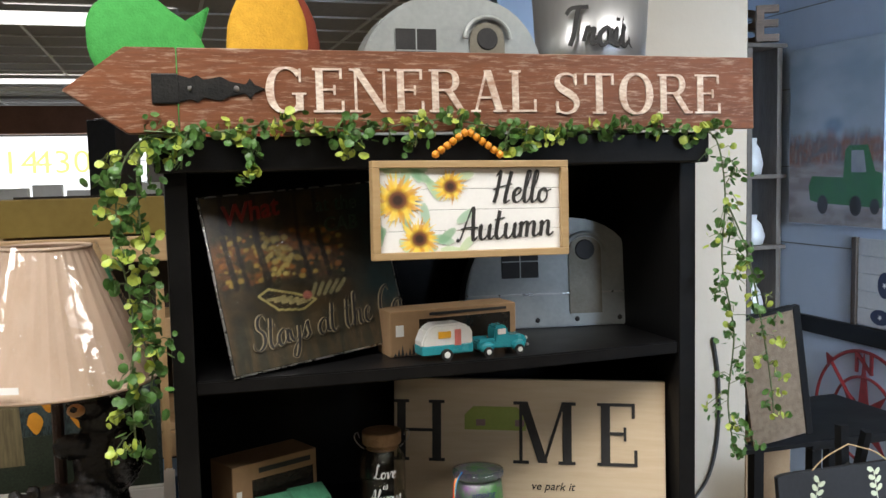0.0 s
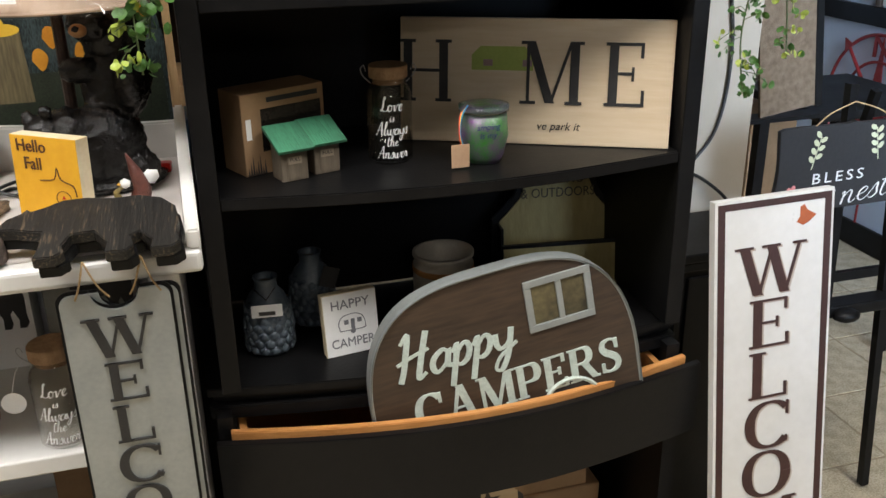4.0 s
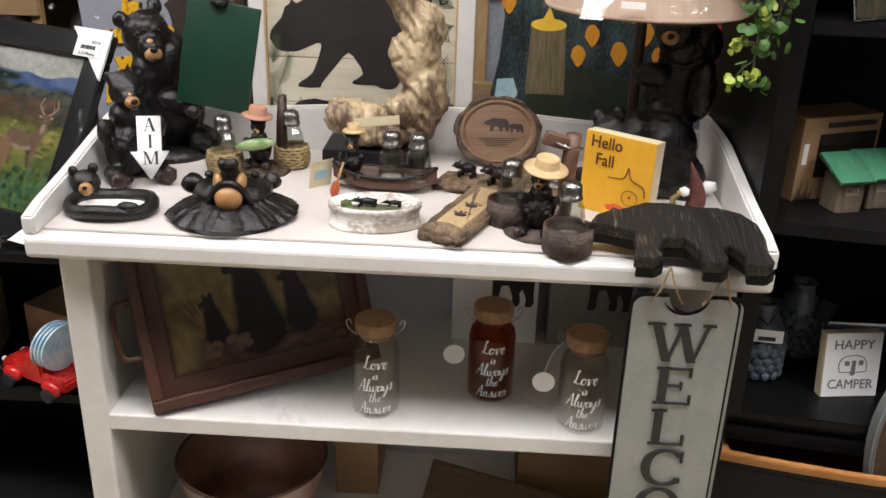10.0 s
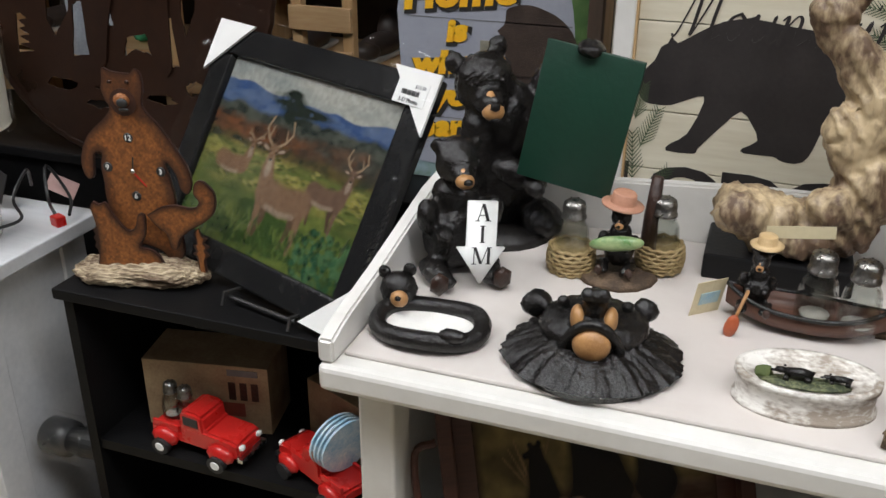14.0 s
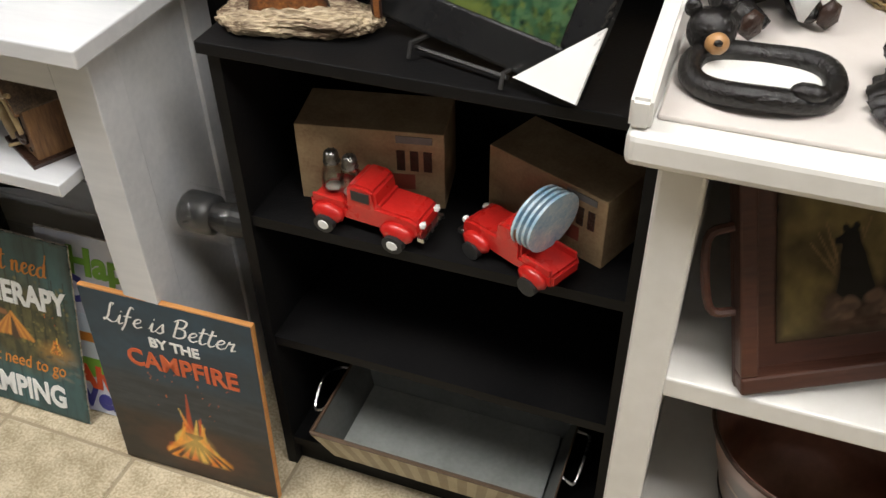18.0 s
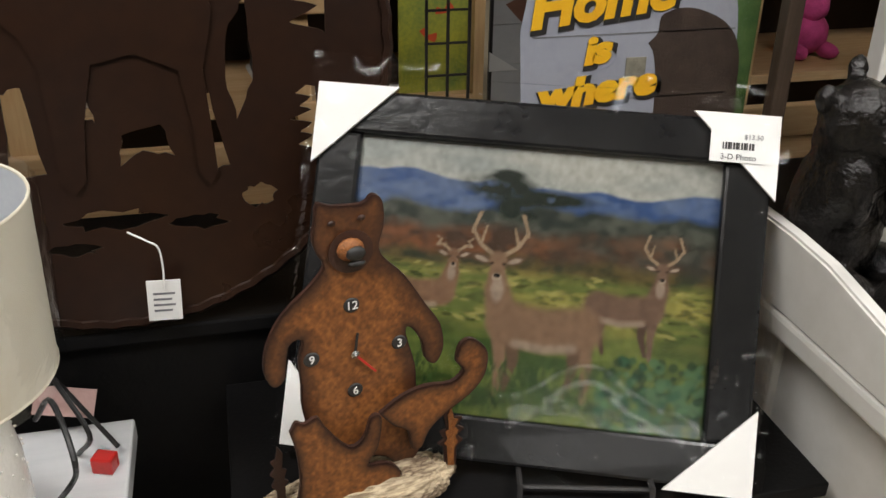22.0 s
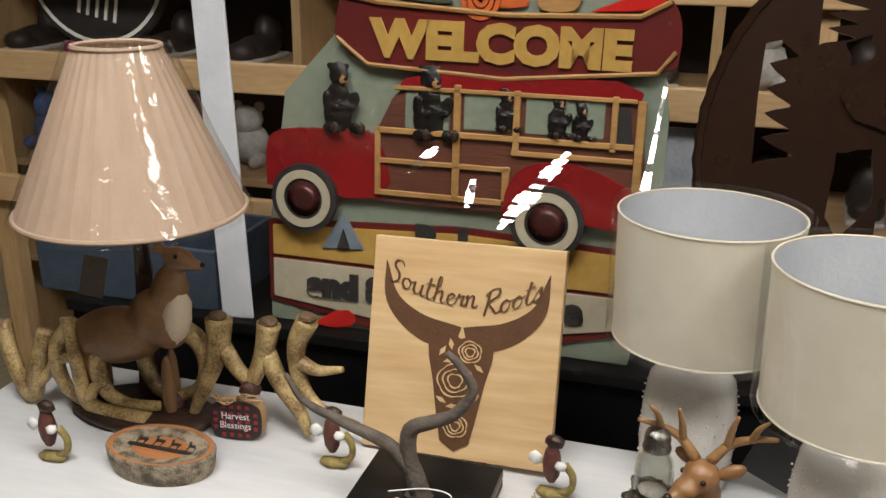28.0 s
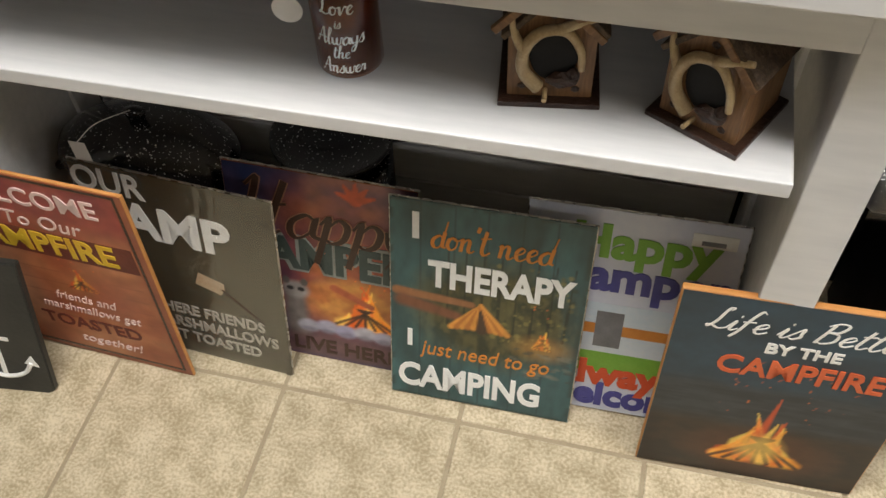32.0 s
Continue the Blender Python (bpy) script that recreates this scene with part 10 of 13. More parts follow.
harvest(-2.533, 1.522, 8, "small red and black plaid pumpkin block lettered Harvest Blessings")
harvest(-2.098, 1.408, -28, "small red and black plaid pumpkin block lettered Harvest Blessings")
for x, y, rz in ((-2.388, 1.505, 0), (-2.728, 1.412, 0), (-2.118, 1.522, -10)):
    e2 = [(blob([((-0.002, 0, 0.045), (0.011, 0.010, 0.028))], 2, 0.0012, 3, 150), EAG), (blob([((0.0, 0, 0.074), (0.014, 0.008, 0.010))], 1), RESINB), (blob([((-0.022, -0.002, 0.048), (0.010, 0.004, 0.010)), ((0.012, -0.010, 0.050), (0.008, 0.007, 0.007))], 1, 0.001, 2, 150), WHITE_INK), (tube(curve([(0.014, 0, 0.048), (0.024, 0, 0.034), (0.022, 0, 0.016), (0.004, 0, 0.004)], 4), 0.0045, 6), MATS["yellow_lichen"]), (blob([((0, 0, 0.005), (0.024, 0.012, 0.006))], 1), MATS["yellow_lichen"])]
    figure("eagle_figurine", e2, pose(x, y, TT, 0, 0, rz), "small russet eagle figurine with a white head and tail", "figurine", "eagle figurines")


# Southern Roots board on a brass easel
def roots():
    t = thing("bull_skull_board", pose(-2.371, 1.553, TT + 0.006, -16, -1.0, 0) @ Matrix.Diagonal((1.034, 1, 0.945, 1)), "pine board with an engraved bull skull lettered Southern Roots", "sign")
    part("board", bx(0, 0, 0, 0.236, 0.018, 0.286, 0.0015), wood("light_pine_board", (0.68, 0.49, 0.27), (0.50, 0.31, 0.14), 2.2), t)
    BRN = M("burnt_brown_engraving", (0.115, 0.050, 0.018), (0.085, 0.036, 0.013), 30, 0.7)
    for s in (-1, 1):
        b = bmesh.new()
        c = curve([(0.118 + s * 0.006, 0, 0.165), (0.118 + s * 0.055, 0, 0.180), (0.118 + s * 0.090, 0, 0.212), (0.118 + s * 0.101, 0, 0.262)], 6)
        ws = [0.036 * (1 - (i / (len(c) - 1)) ** 1.6) + 0.001 for i in range(len(c))]
        for k, q in enumerate(ribbon([(p.x, p.z) for p in c], ws)):
            b.faces.new([b.verts.new((x, -0.0006 - 0.00003 * k - (0.0004 if s > 0 else 0), z)) for x, z in q])
        bmesh.ops.remove_doubles(b, verts=b.verts[:], dist=0.0004)
        part("engraved_horn", b, BRN, t, "dark brown engraved horn", pose(0, 0, -0.008))
    part("engraved_skull", slab([(0.076, 0.172), (0.095, 0.178), (0.118, 0.168), (0.141, 0.178), (0.160, 0.172), (0.157, 0.140), (0.150, 0.110), (0.142, 0.060), (0.136, 0.030), (0.118, 0.018), (0.100, 0.030), (0.094, 0.060), (0.086, 0.110), (0.079, 0.140)], 0.0006, 0, -0.0016), BRN, t, "dark brown engraved skull", pose(0, 0, -0.008))
    PALEP = MATS["light_pine_board"]
    for x, z, r in ((0.130, 0.152, 0.014), (0.114, 0.112, 0.022), (0.118, 0.052, 0.015)):
        z -= 0.008
        for ring_, cnt in ((0.92, 5), (0.62, 4), (0.34, 3)):
            for k in range(cnt):
                a0, a1 = 2 * math.pi * (k + ring_ * 2) / cnt, 2 * math.pi * (k + 1.12 + ring_ * 2) / cnt
                pts_ = [(x + r * (ring_ + 0.10 * math.sin(math.pi * q / 7)) * math.cos(a0 + (a1 - a0) * q / 7), -0.0024, z + r * (ring_ + 0.10 * math.sin(math.pi * q / 7)) * math.sin(a0 + (a1 - a0) * q / 7)) for q in range(8)]
                part("rose_petal", tube(pts_, [0.0004 + 0.0009 * math.sin(math.pi * q / 7) for q in range(8)], 4), PALEP, t)
    for x, z, a in ((0.096, 0.150, 60), (0.105, 0.138, 20), (0.142, 0.132, -40), (0.140, 0.092, 50), (0.098, 0.085, -30), (0.112, 0.078, 10), (0.128, 0.078, 80), (0.106, 0.160, 100)):
        ca, sa = math.cos(radians(a)), math.sin(radians(a))
        z -= 0.008
        part("engraved_leaf", slab([(x + 0.008 * (u * ca - v * sa), z + 0.008 * (u * sa + v * ca)) for u, v in ((-1, 0), (0, 0.4), (1, 0), (0, -0.4))], 0.0004, 0, -0.0024), PALEP, t)
    script("Southern", 0.034, BRN, t, pose(0.076, -0.0012, 0.215), 0.085, 0.16, 0.92, bend=lambda x: 0.020 - 0.52 * (x + 0.046) + 3.0 * (x + 0.046) ** 2)
    script("Roots", 0.034, BRN, t, pose(0.175, -0.0012, 0.215), 0.085, 0.16, 0.92, bend=lambda x: 0.42 * x + 2.0 * x * x)
    return t


roots()
ez2 = thing("plate_easel", pose(-2.255, 1.548, TT), "small twisted brass easel under the pine board", "easel")
for x in (-0.045, 0.045):
    part("wire_leg", tube([(x, -0.030, 0.002), (x, -0.028, 0.016), (x, 0.0, 0.006), (x, 0.07, 0.004)], 0.0022, 6), BRASS, ez2)
part("twisted_bar", tube([(-0.05 + 0.01 * k, -0.022 + 0.001 * (k % 2), 0.006) for k in range(11)], 0.0028, 6), BRASS, ez2)


# twig on a black base
tw = thing("twig_sculpture", pose(-2.256, 1.438, TT), "grey forked twig on a square black base with a copper line", "sculpture")
part("base", bx(-0.078, -0.084, 0, 0.078, 0.086, 0.010, 0.001), BLACK, tw)
part("copper_line", bx(-0.0775, -0.0835, 0.010, 0.0775, 0.0855, 0.0135), M("copper", (0.50, 0.20, 0.10), (0.42, 0.15, 0.07), 20, 0.35, 0.8), tw, "copper coloured line")
part("base_top", bx(-0.078, -0.084, 0.0135, 0.078, 0.086, 0.026, 0.001), BLACK, tw)
TWG = M("grey_twig_bark", (0.13, 0.105, 0.085), (0.07, 0.055, 0.045), 50, 0.7, 0, 0.6, 200)
r_ = [(0.004, 0.0, 0.024), (-0.004, 0, 0.050), (-0.012, 0, 0.075), (-0.010, 0, 0.110), (0.014, 0, 0.124), (0.040, 0.0, 0.138), (0.060, 0.0, 0.170), (0.044, 0.0, 0.198), (0.030, 0, 0.210)]
c_ = curve(r_, 4)
part("twig", join(tube(c_, [0.013 * (1 - 0.72 * i / (len(c_) - 1)) for i in range(len(c_))], 8), antler([(-0.006, 0, 0.055), (-0.035, -0.004, 0.090), (-0.085, -0.010, 0.112), (-0.130, -0.016, 0.135), (-0.150, -0.016, 0.165)], 0.010, 0.0022), blob([((0.0, 0, 0.028), (0.020, 0.015, 0.008))], 1)), TWG, tw, smooth=True)
part("tag", bx(-0.030, 0, 0, 0.030, 0.0014, 0.018), M("tan_birch_tag", (0.55, 0.40, 0.20), (0.34, 0.22, 0.09), 40, 0.6), tw, "printed birch-pattern tag", m=pose(-0.035, -0.055, 0.030, -60, -8, 18))
part("tag_string", tube(curve([(-0.006, -0.045, 0.030), (0.02, -0.05, 0.034), (0.04, -0.02, 0.034), (0.036, 0.0, 0.036), (0.01, -0.01, 0.045), (-0.03, -0.02, 0.040)], 5), 0.0008, 5), PAPER, tw)

# deer shaker holder
DANT = M("painted_brown_antler", (0.34, 0.19, 0.075), (0.20, 0.10, 0.04), 60, 0.4)
LOGD = M("dark_stump", (0.13, 0.10, 0.06), (0.018, 0.014, 0.011), 60, 0.45, 0, 0.9, 140, (1, 1, 0.4), width=0.09)
st_ = lathe([(0, 0), (0.030, 0), (0.024, 0.02), (0.022, 0.06), (0.028, 0.085), (0.026, 0.090), (0.020, 0.084), (0, 0.082)], 40)
bmesh.ops.subdivide_edges(st_, edges=st_.edges[:], cuts=2)
for v in st_.verts:
    v.co += Vector((v.co.x, v.co.y, 0)) * (0.55 * noise.noise((v.co.x * 130, v.co.y * 130, v.co.z * 18)) + 0.25 * noise.noise(v.co * 60))
ds = thing("deer_shaker_holder", pose(-1.962, 1.432, TT), "resin deer head and tree stump shaker holder", "figurine")
part("stump", moved(st_, Matrix.Translation((-0.040, 0.0, 0))), LOGD, ds, "dark bark stump")
rt = join(tube(curve([(-0.022, -0.012, 0.003), (-0.012, 0.0, 0.04), (-0.004, 0.012, 0.075)], 5), [0.015, 0.014, 0.013, 0.013, 0.012, 0.012, 0.011, 0.010, 0.009, 0.008, 0.007], 9), tube([(-0.03, -0.02, 0.004), (0.0, -0.024, 0.006), (0.03, -0.012, 0.006)], [0.010, 0.009, 0.007], 8))
for v in rt.verts:
    v.co += Vector((1, 1, 0.3)) * 0.004 * noise.noise(v.co * 160)
part("root", rt, LOGD, ds, "gnarled bark root")
cu_ = lathe([(0, 0), (0.034, 0), (0.040, 0.010), (0.037, 0.020), (0.040, 0.027), (0.034, 0.026), (0.028, 0.018), (0, 0.014)], 36)
for v in cu_.verts:
    v.co += Vector((v.co.x, v.co.y, 0.2 * abs(v.co.x))) * 0.5 * noise.noise(v.co * 110)
part("log_cup", cu_, LOGD, ds, "dark bark cup", pose(0.034, -0.026, 0))
ODEER = M("orange_deer_paint", (0.27, 0.135, 0.050), (0.17, 0.080, 0.030), 60, 0.4)
part("deer_head", fuse(blob([((0.012, 0.012, 0.045), (0.024, 0.022, 0.045)), ((0.010, 0.010, 0.085), (0.019, 0.019, 0.032)), ((0.006, 0.002, 0.116), (0.020, 0.019, 0.018)), ((-0.008, -0.012, 0.107), (0.014, 0.014, 0.011), (0, 0, 40)), ((-0.018, -0.021, 0.101), (0.009, 0.009, 0.0075))], 2), 0.003, 3), ODEER, ds, "tawny deer head and neck", smooth=True)
part("throat", blob([((0.004, -0.004, 0.068), (0.014, 0.014, 0.026)), ((-0.014, -0.022, 0.0955), (0.007, 0.007, 0.004))], 2), DEERL, ds, "cream throat", smooth=True)
part("nose", blob([((-0.0245, -0.028, 0.104), (0.0042, 0.0042, 0.0036))], 2), RESIN, ds, smooth=True)
for x, y in ((-0.012, 0.003), (0.008, -0.0155)):
    part("eye", blob([((x, y, 0.118), (0.0032, 0.0032, 0.0032))], 2), RESIN, ds, smooth=True)
for s, x, y in ((-1, -0.008, 0.018), (1, 0.034, 0.0)):
    part("ear", blob([((x, y, 0.126), (0.016, 0.006, 0.008), (0, -28 * s, 0))], 2), ODEER, ds, smooth=True)
    part("antler", join(antler([(0.006 + s * 0.007, 0.008, 0.130), (0.006 + s * 0.024, 0.012, 0.150), (0.006 + s * 0.046, 0.008, 0.162), (0.006 + s * 0.066, -0.004, 0.172)], 0.0062, 0.0022, 4), antler([(0.006 + s * 0.022, 0.012, 0.148), (0.006 + s * 0.024, 0.006, 0.170), (0.006 + s * 0.028, 0.0, 0.188)], 0.0050, 0.0018, 4), antler([(0.006 + s * 0.044, 0.008, 0.161), (0.006 + s * 0.048, 0.0, 0.178), (0.006 + s * 0.056, -0.006, 0.190)], 0.0042, 0.0016, 4)), DANT, ds, "brown antler", smooth=True)
salt_shaker(-2.002, 1.432, TT + 0.082, 0.070, 0.020)
salt_shaker(-1.928, 1.406, TT + 0.014, 0.070, 0.020)

# ---- open shelf under the console table ----
SHZ = 0.648
jar(-2.292, 1.425, SHZ, AMBER, "brown glass jar with a cork lid and white lettering", 6, True)


def birdhouse(x, y, rz):
    t = thing("birdhouse", pose(x, y, SHZ, 0, 0, rz) @ Matrix.Diagonal((1.04, 1.04, 1.12, 1)), "small wooden birdhouse with an antler arch round its hole", "birdhouse", "antler birdhouses")
    ORG = wood("orange_bird_wood", (0.27, 0.14, 0.055), (0.10, 0.045, 0.016), 10, "z")
    part("front", slab([(-0.043, 0.004), (0.043, 0.004), (0.043, 0.082), (0.0, 0.125), (-0.043, 0.082)], 0.085, 0.001, -0.042), ORG, t)
    part("floor_board", bx(-0.052, -0.054, 0, 0.052, 0.05, 0.006, 0.001), RESINB, t)
    for s in (-1, 1):
        part("roof_board", bx(0, -0.052, 0, 0.070, 0.052, 0.006, 0.001), BARK, t, "bark covered roof board", m=pose(0, 0, 0.130, 0, 44 if s > 0 else 136, 0))
    for sg in (-1, 1):
        part("bargeboard", bx(0, -0.0535, -0.010, 0.074, -0.047, -0.002, 0.001), ORG, t, "pale split bargeboard", m=pose(0, 0, 0.134, 0, 44 if sg > 0 else 136, 0))
    part("hole", moved(lathe([(0, 0), (0.024, 0), (0.023, 0.001), (0, 0.001)], 26), Matrix.Translation((0.002, -0.0425, 0.056)) @ Matrix.Rotation(radians(90), 4, "X") @ Matrix.Diagonal((1, 1.25, 1, 1))), BLACK2, t)
    HORN = M("pale_arch_horn", (0.50, 0.39, 0.22), (0.30, 0.20, 0.09), 50, 0.4, 0, 0.4, 160)
    part("antler_arch", antler([(-0.012, -0.046, 0.020), (-0.027, -0.048, 0.040), (-0.027, -0.050, 0.066), (-0.012, -0.050, 0.086), (0.012, -0.050, 0.088), (0.027, -0.050, 0.068), (0.030, -0.048, 0.044)], 0.0075, 0.0036), HORN, t, "pale antler arch", smooth=True)
    part("antler_tine", antler([(-0.026, -0.050, 0.062), (-0.036, -0.050, 0.082), (-0.040, -0.050, 0.100)], 0.0055, 0.003), HORN, t, smooth=True)
    part("antler_tine", antler([(0.006, -0.050, 0.090), (0.024, -0.050, 0.098), (0.042, -0.050, 0.104)], 0.0055, 0.003), HORN, t, smooth=True)
    part("nest", blob([((0.012, -0.046, 0.030), (0.018, 0.006, 0.008)), ((0.022, -0.046, 0.036), (0.008, 0.005, 0.007))], 2, 0.003, 4, 200), RESINB, t, "dark twig nest")
    part("perch", tube([(-0.004, -0.042, 0.014), (-0.005, -0.062, 0.016)], 0.0026, 8), HORN, t)
    for q in ((-0.028, 0.018), (0.026, 0.016), (0.0, 0.100)):
        part("knot", moved(blob([((0, 0, 0), (0.005, 0.002, 0.004))], 1), Matrix.Translation((q[0], -0.0425, q[1]))), RESINB, t)
    return t


birdhouse(-2.070, 1.445, 8)
birdhouse(-1.888, 1.425, -28)


# ---- leaning signs and pans on the floor ----
def floor_sign(x, y, w, h, lean, rz, ry, c1, c2, name, label, thick=0.003, edge=None):
    t = thing("metal_sign", pose(x, y, 0.0015, -lean, ry, rz), label, "sign")
    part("sheet", bx(0, 0, 0, w, thick, h, 0.0008, 1), edge or STEEL, t)
    part("printed_face", bx(0.002, -0.0012, 0.002, w - 0.002, -0.0002, h - 0.002), M(name, c1, c2, 8, 0.35, 0, 0.1, 40, coat=0.15), t)
    return t


WP, OP = WHITE_INK, M("orange_print", (0.62, 0.24, 0.04), (0.52, 0.19, 0.03), 40, 0.5)
s1 = floor_sign(-2.985, 1.336, 0.375, 0.432, 2.5, -2.5, 0, (0.30, 0.085, 0.035), (0.22, 0.05, 0.03), "red_brick_print", "red and orange tin sign lettered Welcome To Our Campfire", 0.006, ORANGEWOOD)
for q in ((0.012, 0.012, 0.363, 0.016), (0.012, 0.424, 0.363, 0.428), (0.012, 0.016, 0.016, 0.424), (0.359, 0.016, 0.363, 0.424)):
    part("border_line", bx(q[0], -0.0018, q[1], q[2], -0.0013, q[3]), RESINB, s1)
words("lettering", "WELCOME", 0.036, M("pink_white_print", (0.72, 0.55, 0.52), (0.66, 0.48, 0.45), 40, 0.5), s1, pose(0.205, -0.0022, 0.388), bold=0.0006)
words("lettering", "To Our", 0.030, MATS["pink_white_print"], s1, pose(0.215, -0.0018, 0.338), shear=0.2)
part("banner", bx(0.03, -0.0021, 0.262, 0.355, -0.0016, 0.318), M("dark_red_banner", (0.14, 0.02, 0.012), (0.10, 0.015, 0.01), 20, 0.5), s1)
words("lettering", "CAMPFIRE", 0.046, M("amber_yellow_print", (0.66, 0.47, 0.03), (0.60, 0.34, 0.02), 30, 0.5), s1, pose(0.190, -0.0024, 0.290), wide=0.95, bold=0.0015)
pa = Paint(0.018, 0.018, 0.357, 0.422, 0.0030, 41)
pa.wash((0.30, 0.075, 0.032), (0.44, 0.17, 0.075), 0.10, 0.06)
pa.wash((0.20, 0.025, 0.030), (0.30, 0.05, 0.04), 0.05, 0.05, np.clip((pa.Z - 0.30) / 0.06, 0, 1))
pa.put(pa.oval(0.08, 0.15, 0.07, 0.09, 0.8), (0.50, 0.25, 0.15), 0.8)
pa.fire(0.235, 0.190, 0.05, 0.055)
pa.put(pa.oval(0.29, 0.19, 0.05, 0.04, 0.8), (0.28, 0.06, 0.03), 0.7)
for k in range(5):
    pa.put(pa.stroke([(0.03, 0.105 + 0.03 * k), (0.345, 0.10 + 0.03 * k)], 0.0008, 0.0008), (0.22, 0.06, 0.03), 0.5)
pa.rgb *= (0.75 + 0.5 * pa.cloud(0.02))[..., None]
pa.show("print", s1, -0.0015, 0.35, "weathered red print")
words("lettering", "friends and\nmarshmallows get", 0.022, MATS["pink_white_print"], s1, pose(0.225, -0.0018, 0.145), shear=0.3, wide=0.8)
words("lettering", "TOASTED", 0.030, MATS["dark_red_banner"], s1, pose(0.215, -0.0020, 0.088), bold=0.0008)
words("lettering", "together!", 0.022, MATS["pink_white_print"], s1, pose(0.235, -0.0018, 0.046), shear=0.3)

s2 = floor_sign(-2.772, 1.374, 0.325, 0.385, 9, -3, 1, (0.070, 0.066, 0.046), (0.040, 0.037, 0.028), "dark_olive_print", "dark olive tin sign lettered CAMP with a toasted marshmallow")
words("lettering", "OUR", 0.045, WP, s2, pose(0.060, -0.0018, 0.352), wide=0.9, bold=0.001)
words("lettering", "CAMP", 0.066, WP, s2, pose(0.128, -0.0018, 0.285), bold=0.003)
part("printed_marshmallow", moved(slab([(-0.022, -0.014), (0.022, -0.014), (0.026, 0.0), (0.022, 0.014), (-0.022, 0.014)], 0.0005, 0, -0.0022), Matrix.Translation((0.20, 0, 0.185)) @ Matrix.Rotation(radians(18), 4, "Y")), M("toasted_cream_print", (0.55, 0.44, 0.32), (0.40, 0.28, 0.17), 30, 0.5), s2)
part("printed_stick", tube([(0.22, -0.002, 0.178), (0.285, -0.002, 0.120)], 0.0014, 5), RESINB, s2)
words("lettering", "WHERE FRIENDS\n& MARSHMALLOWS\nGET TOASTED", 0.024, M("grey_white_print", (0.42, 0.40, 0.36), (0.36, 0.34, 0.30), 30, 0.5), s2, pose(0.180, -0.0018, 0.075), wide=0.86, bold=0.0006)
part("film", bx(-0.002, -0.004, 0, 0.327, -0.0034, 0.39), FILM, s2, "clear plastic sleeve")

s3 = floor_sign(-2.548, 1.402, 0.300, 0.385, 12, 0, 1, (0.30, 0.09, 0.03), (0.16, 0.055, 0.04), "orange_camp_print", "orange and navy tin sign lettered Happy Campers Live Here")
script("Happy", 0.105, M("peach_outline_print", (0.42, 0.22, 0.13), (0.34, 0.17, 0.10), 30, 0.5), s3, pose(0.155, -0.0022, 0.292), 0.14, 0.2, 1.05)
words("lettering", "CAMPERS", 0.066, M("pale_slate_print", (0.30, 0.32, 0.30), (0.22, 0.24, 0.22), 30, 0.5), s3, pose(0.165, -0.0022, 0.225), bold=0.006, wide=0.88)
script("Happy", 0.105, M("dark_brown_print", (0.06, 0.03, 0.02), (0.05, 0.025, 0.016), 30, 0.5), s3, pose(0.155, -0.0032, 0.292), 0.10, 0.2, 1.05)
words("lettering", "CAMPERS", 0.060, M("slate_green_print", (0.06, 0.085, 0.08), (0.045, 0.065, 0.06), 30, 0.5), s3, pose(0.165, -0.0034, 0.225), bold=0.003, wide=0.9)
pa = Paint(0.003, 0.003, 0.297, 0.382, 0.0026, 43)
pa.wash((0.022, 0.030, 0.085), (0.07, 0.05, 0.10), 0.08)
pa.wash((0.36, 0.10, 0.030), (0.16, 0.045, 0.045), 0.09, 0.05, pa.oval(0.19, 0.22, 0.12, 0.16, 0.7))
pa.wash((0.50, 0.24, 0.05), (0.36, 0.12, 0.03), 0.04, 0.03, pa.oval(0.20, 0.135, 0.075, 0.05, 0.6))
for k in range(5):
    pa.put(pa.stroke([(0.205, 0.348), (0.205 + 0.030 * math.cos(0.3 + 0.63 * k), 0.348 + 0.030 * math.sin(0.3 + 0.63 * k))], 0.009, 0.002), (0.42, 0.06, 0.02))
pa.fire(0.215, 0.095, 0.10, 0.10)
pa.put(pa.stroke([(0.165, 0.168), (0.225, 0.140)], 0.007, 0.006), (0.30, 0.07, 0.03))
pa.put(pa.stroke([(0.100, 0.06), (0.098, 0.135)], 0.020, 0.016, 0.7), (0.16, 0.14, 0.13))
pa.put(pa.oval(0.100, 0.150, 0.022, 0.018, 0.5), (0.26, 0.24, 0.23))
for g in (-1, 1):
    pa.put(pa.oval(0.100 + g * 0.015, 0.168, 0.006, 0.008), (0.10, 0.09, 0.085))
    pa.put(pa.oval(0.100 + g * 0.009, 0.152, 0.006, 0.005), (0.02, 0.018, 0.018))
for k in range(6):
    pa.put(pa.oval(0.118 + 0.032 * k, 0.074 + 0.004 * (k % 2), 0.019, 0.014, 0.4), (0.30 - 0.03 * (k % 3), 0.29 - 0.03 * (k % 3), 0.34))
    pa.put(pa.oval(0.118 + 0.032 * k, 0.066, 0.014, 0.006, 0.8), (0.10, 0.09, 0.12), 0.6)
pa.put(pa.stroke([(0.08, 0.03), (0.297, 0.03)], 0.026, 0.026, 0.6), (0.10, 0.05, 0.05), 0.8)
pa.rgb *= (0.9 + 0.8 * pa.cloud(0.014))[..., None]
pa.show("print", s3, -0.0016, 0.32, "camp print in orange and navy", 0.2)
words("lettering", "LIVE HERE", 0.030, MATS["dark_brown_print"], s3, pose(0.180, -0.0020, 0.030), bold=0.001)

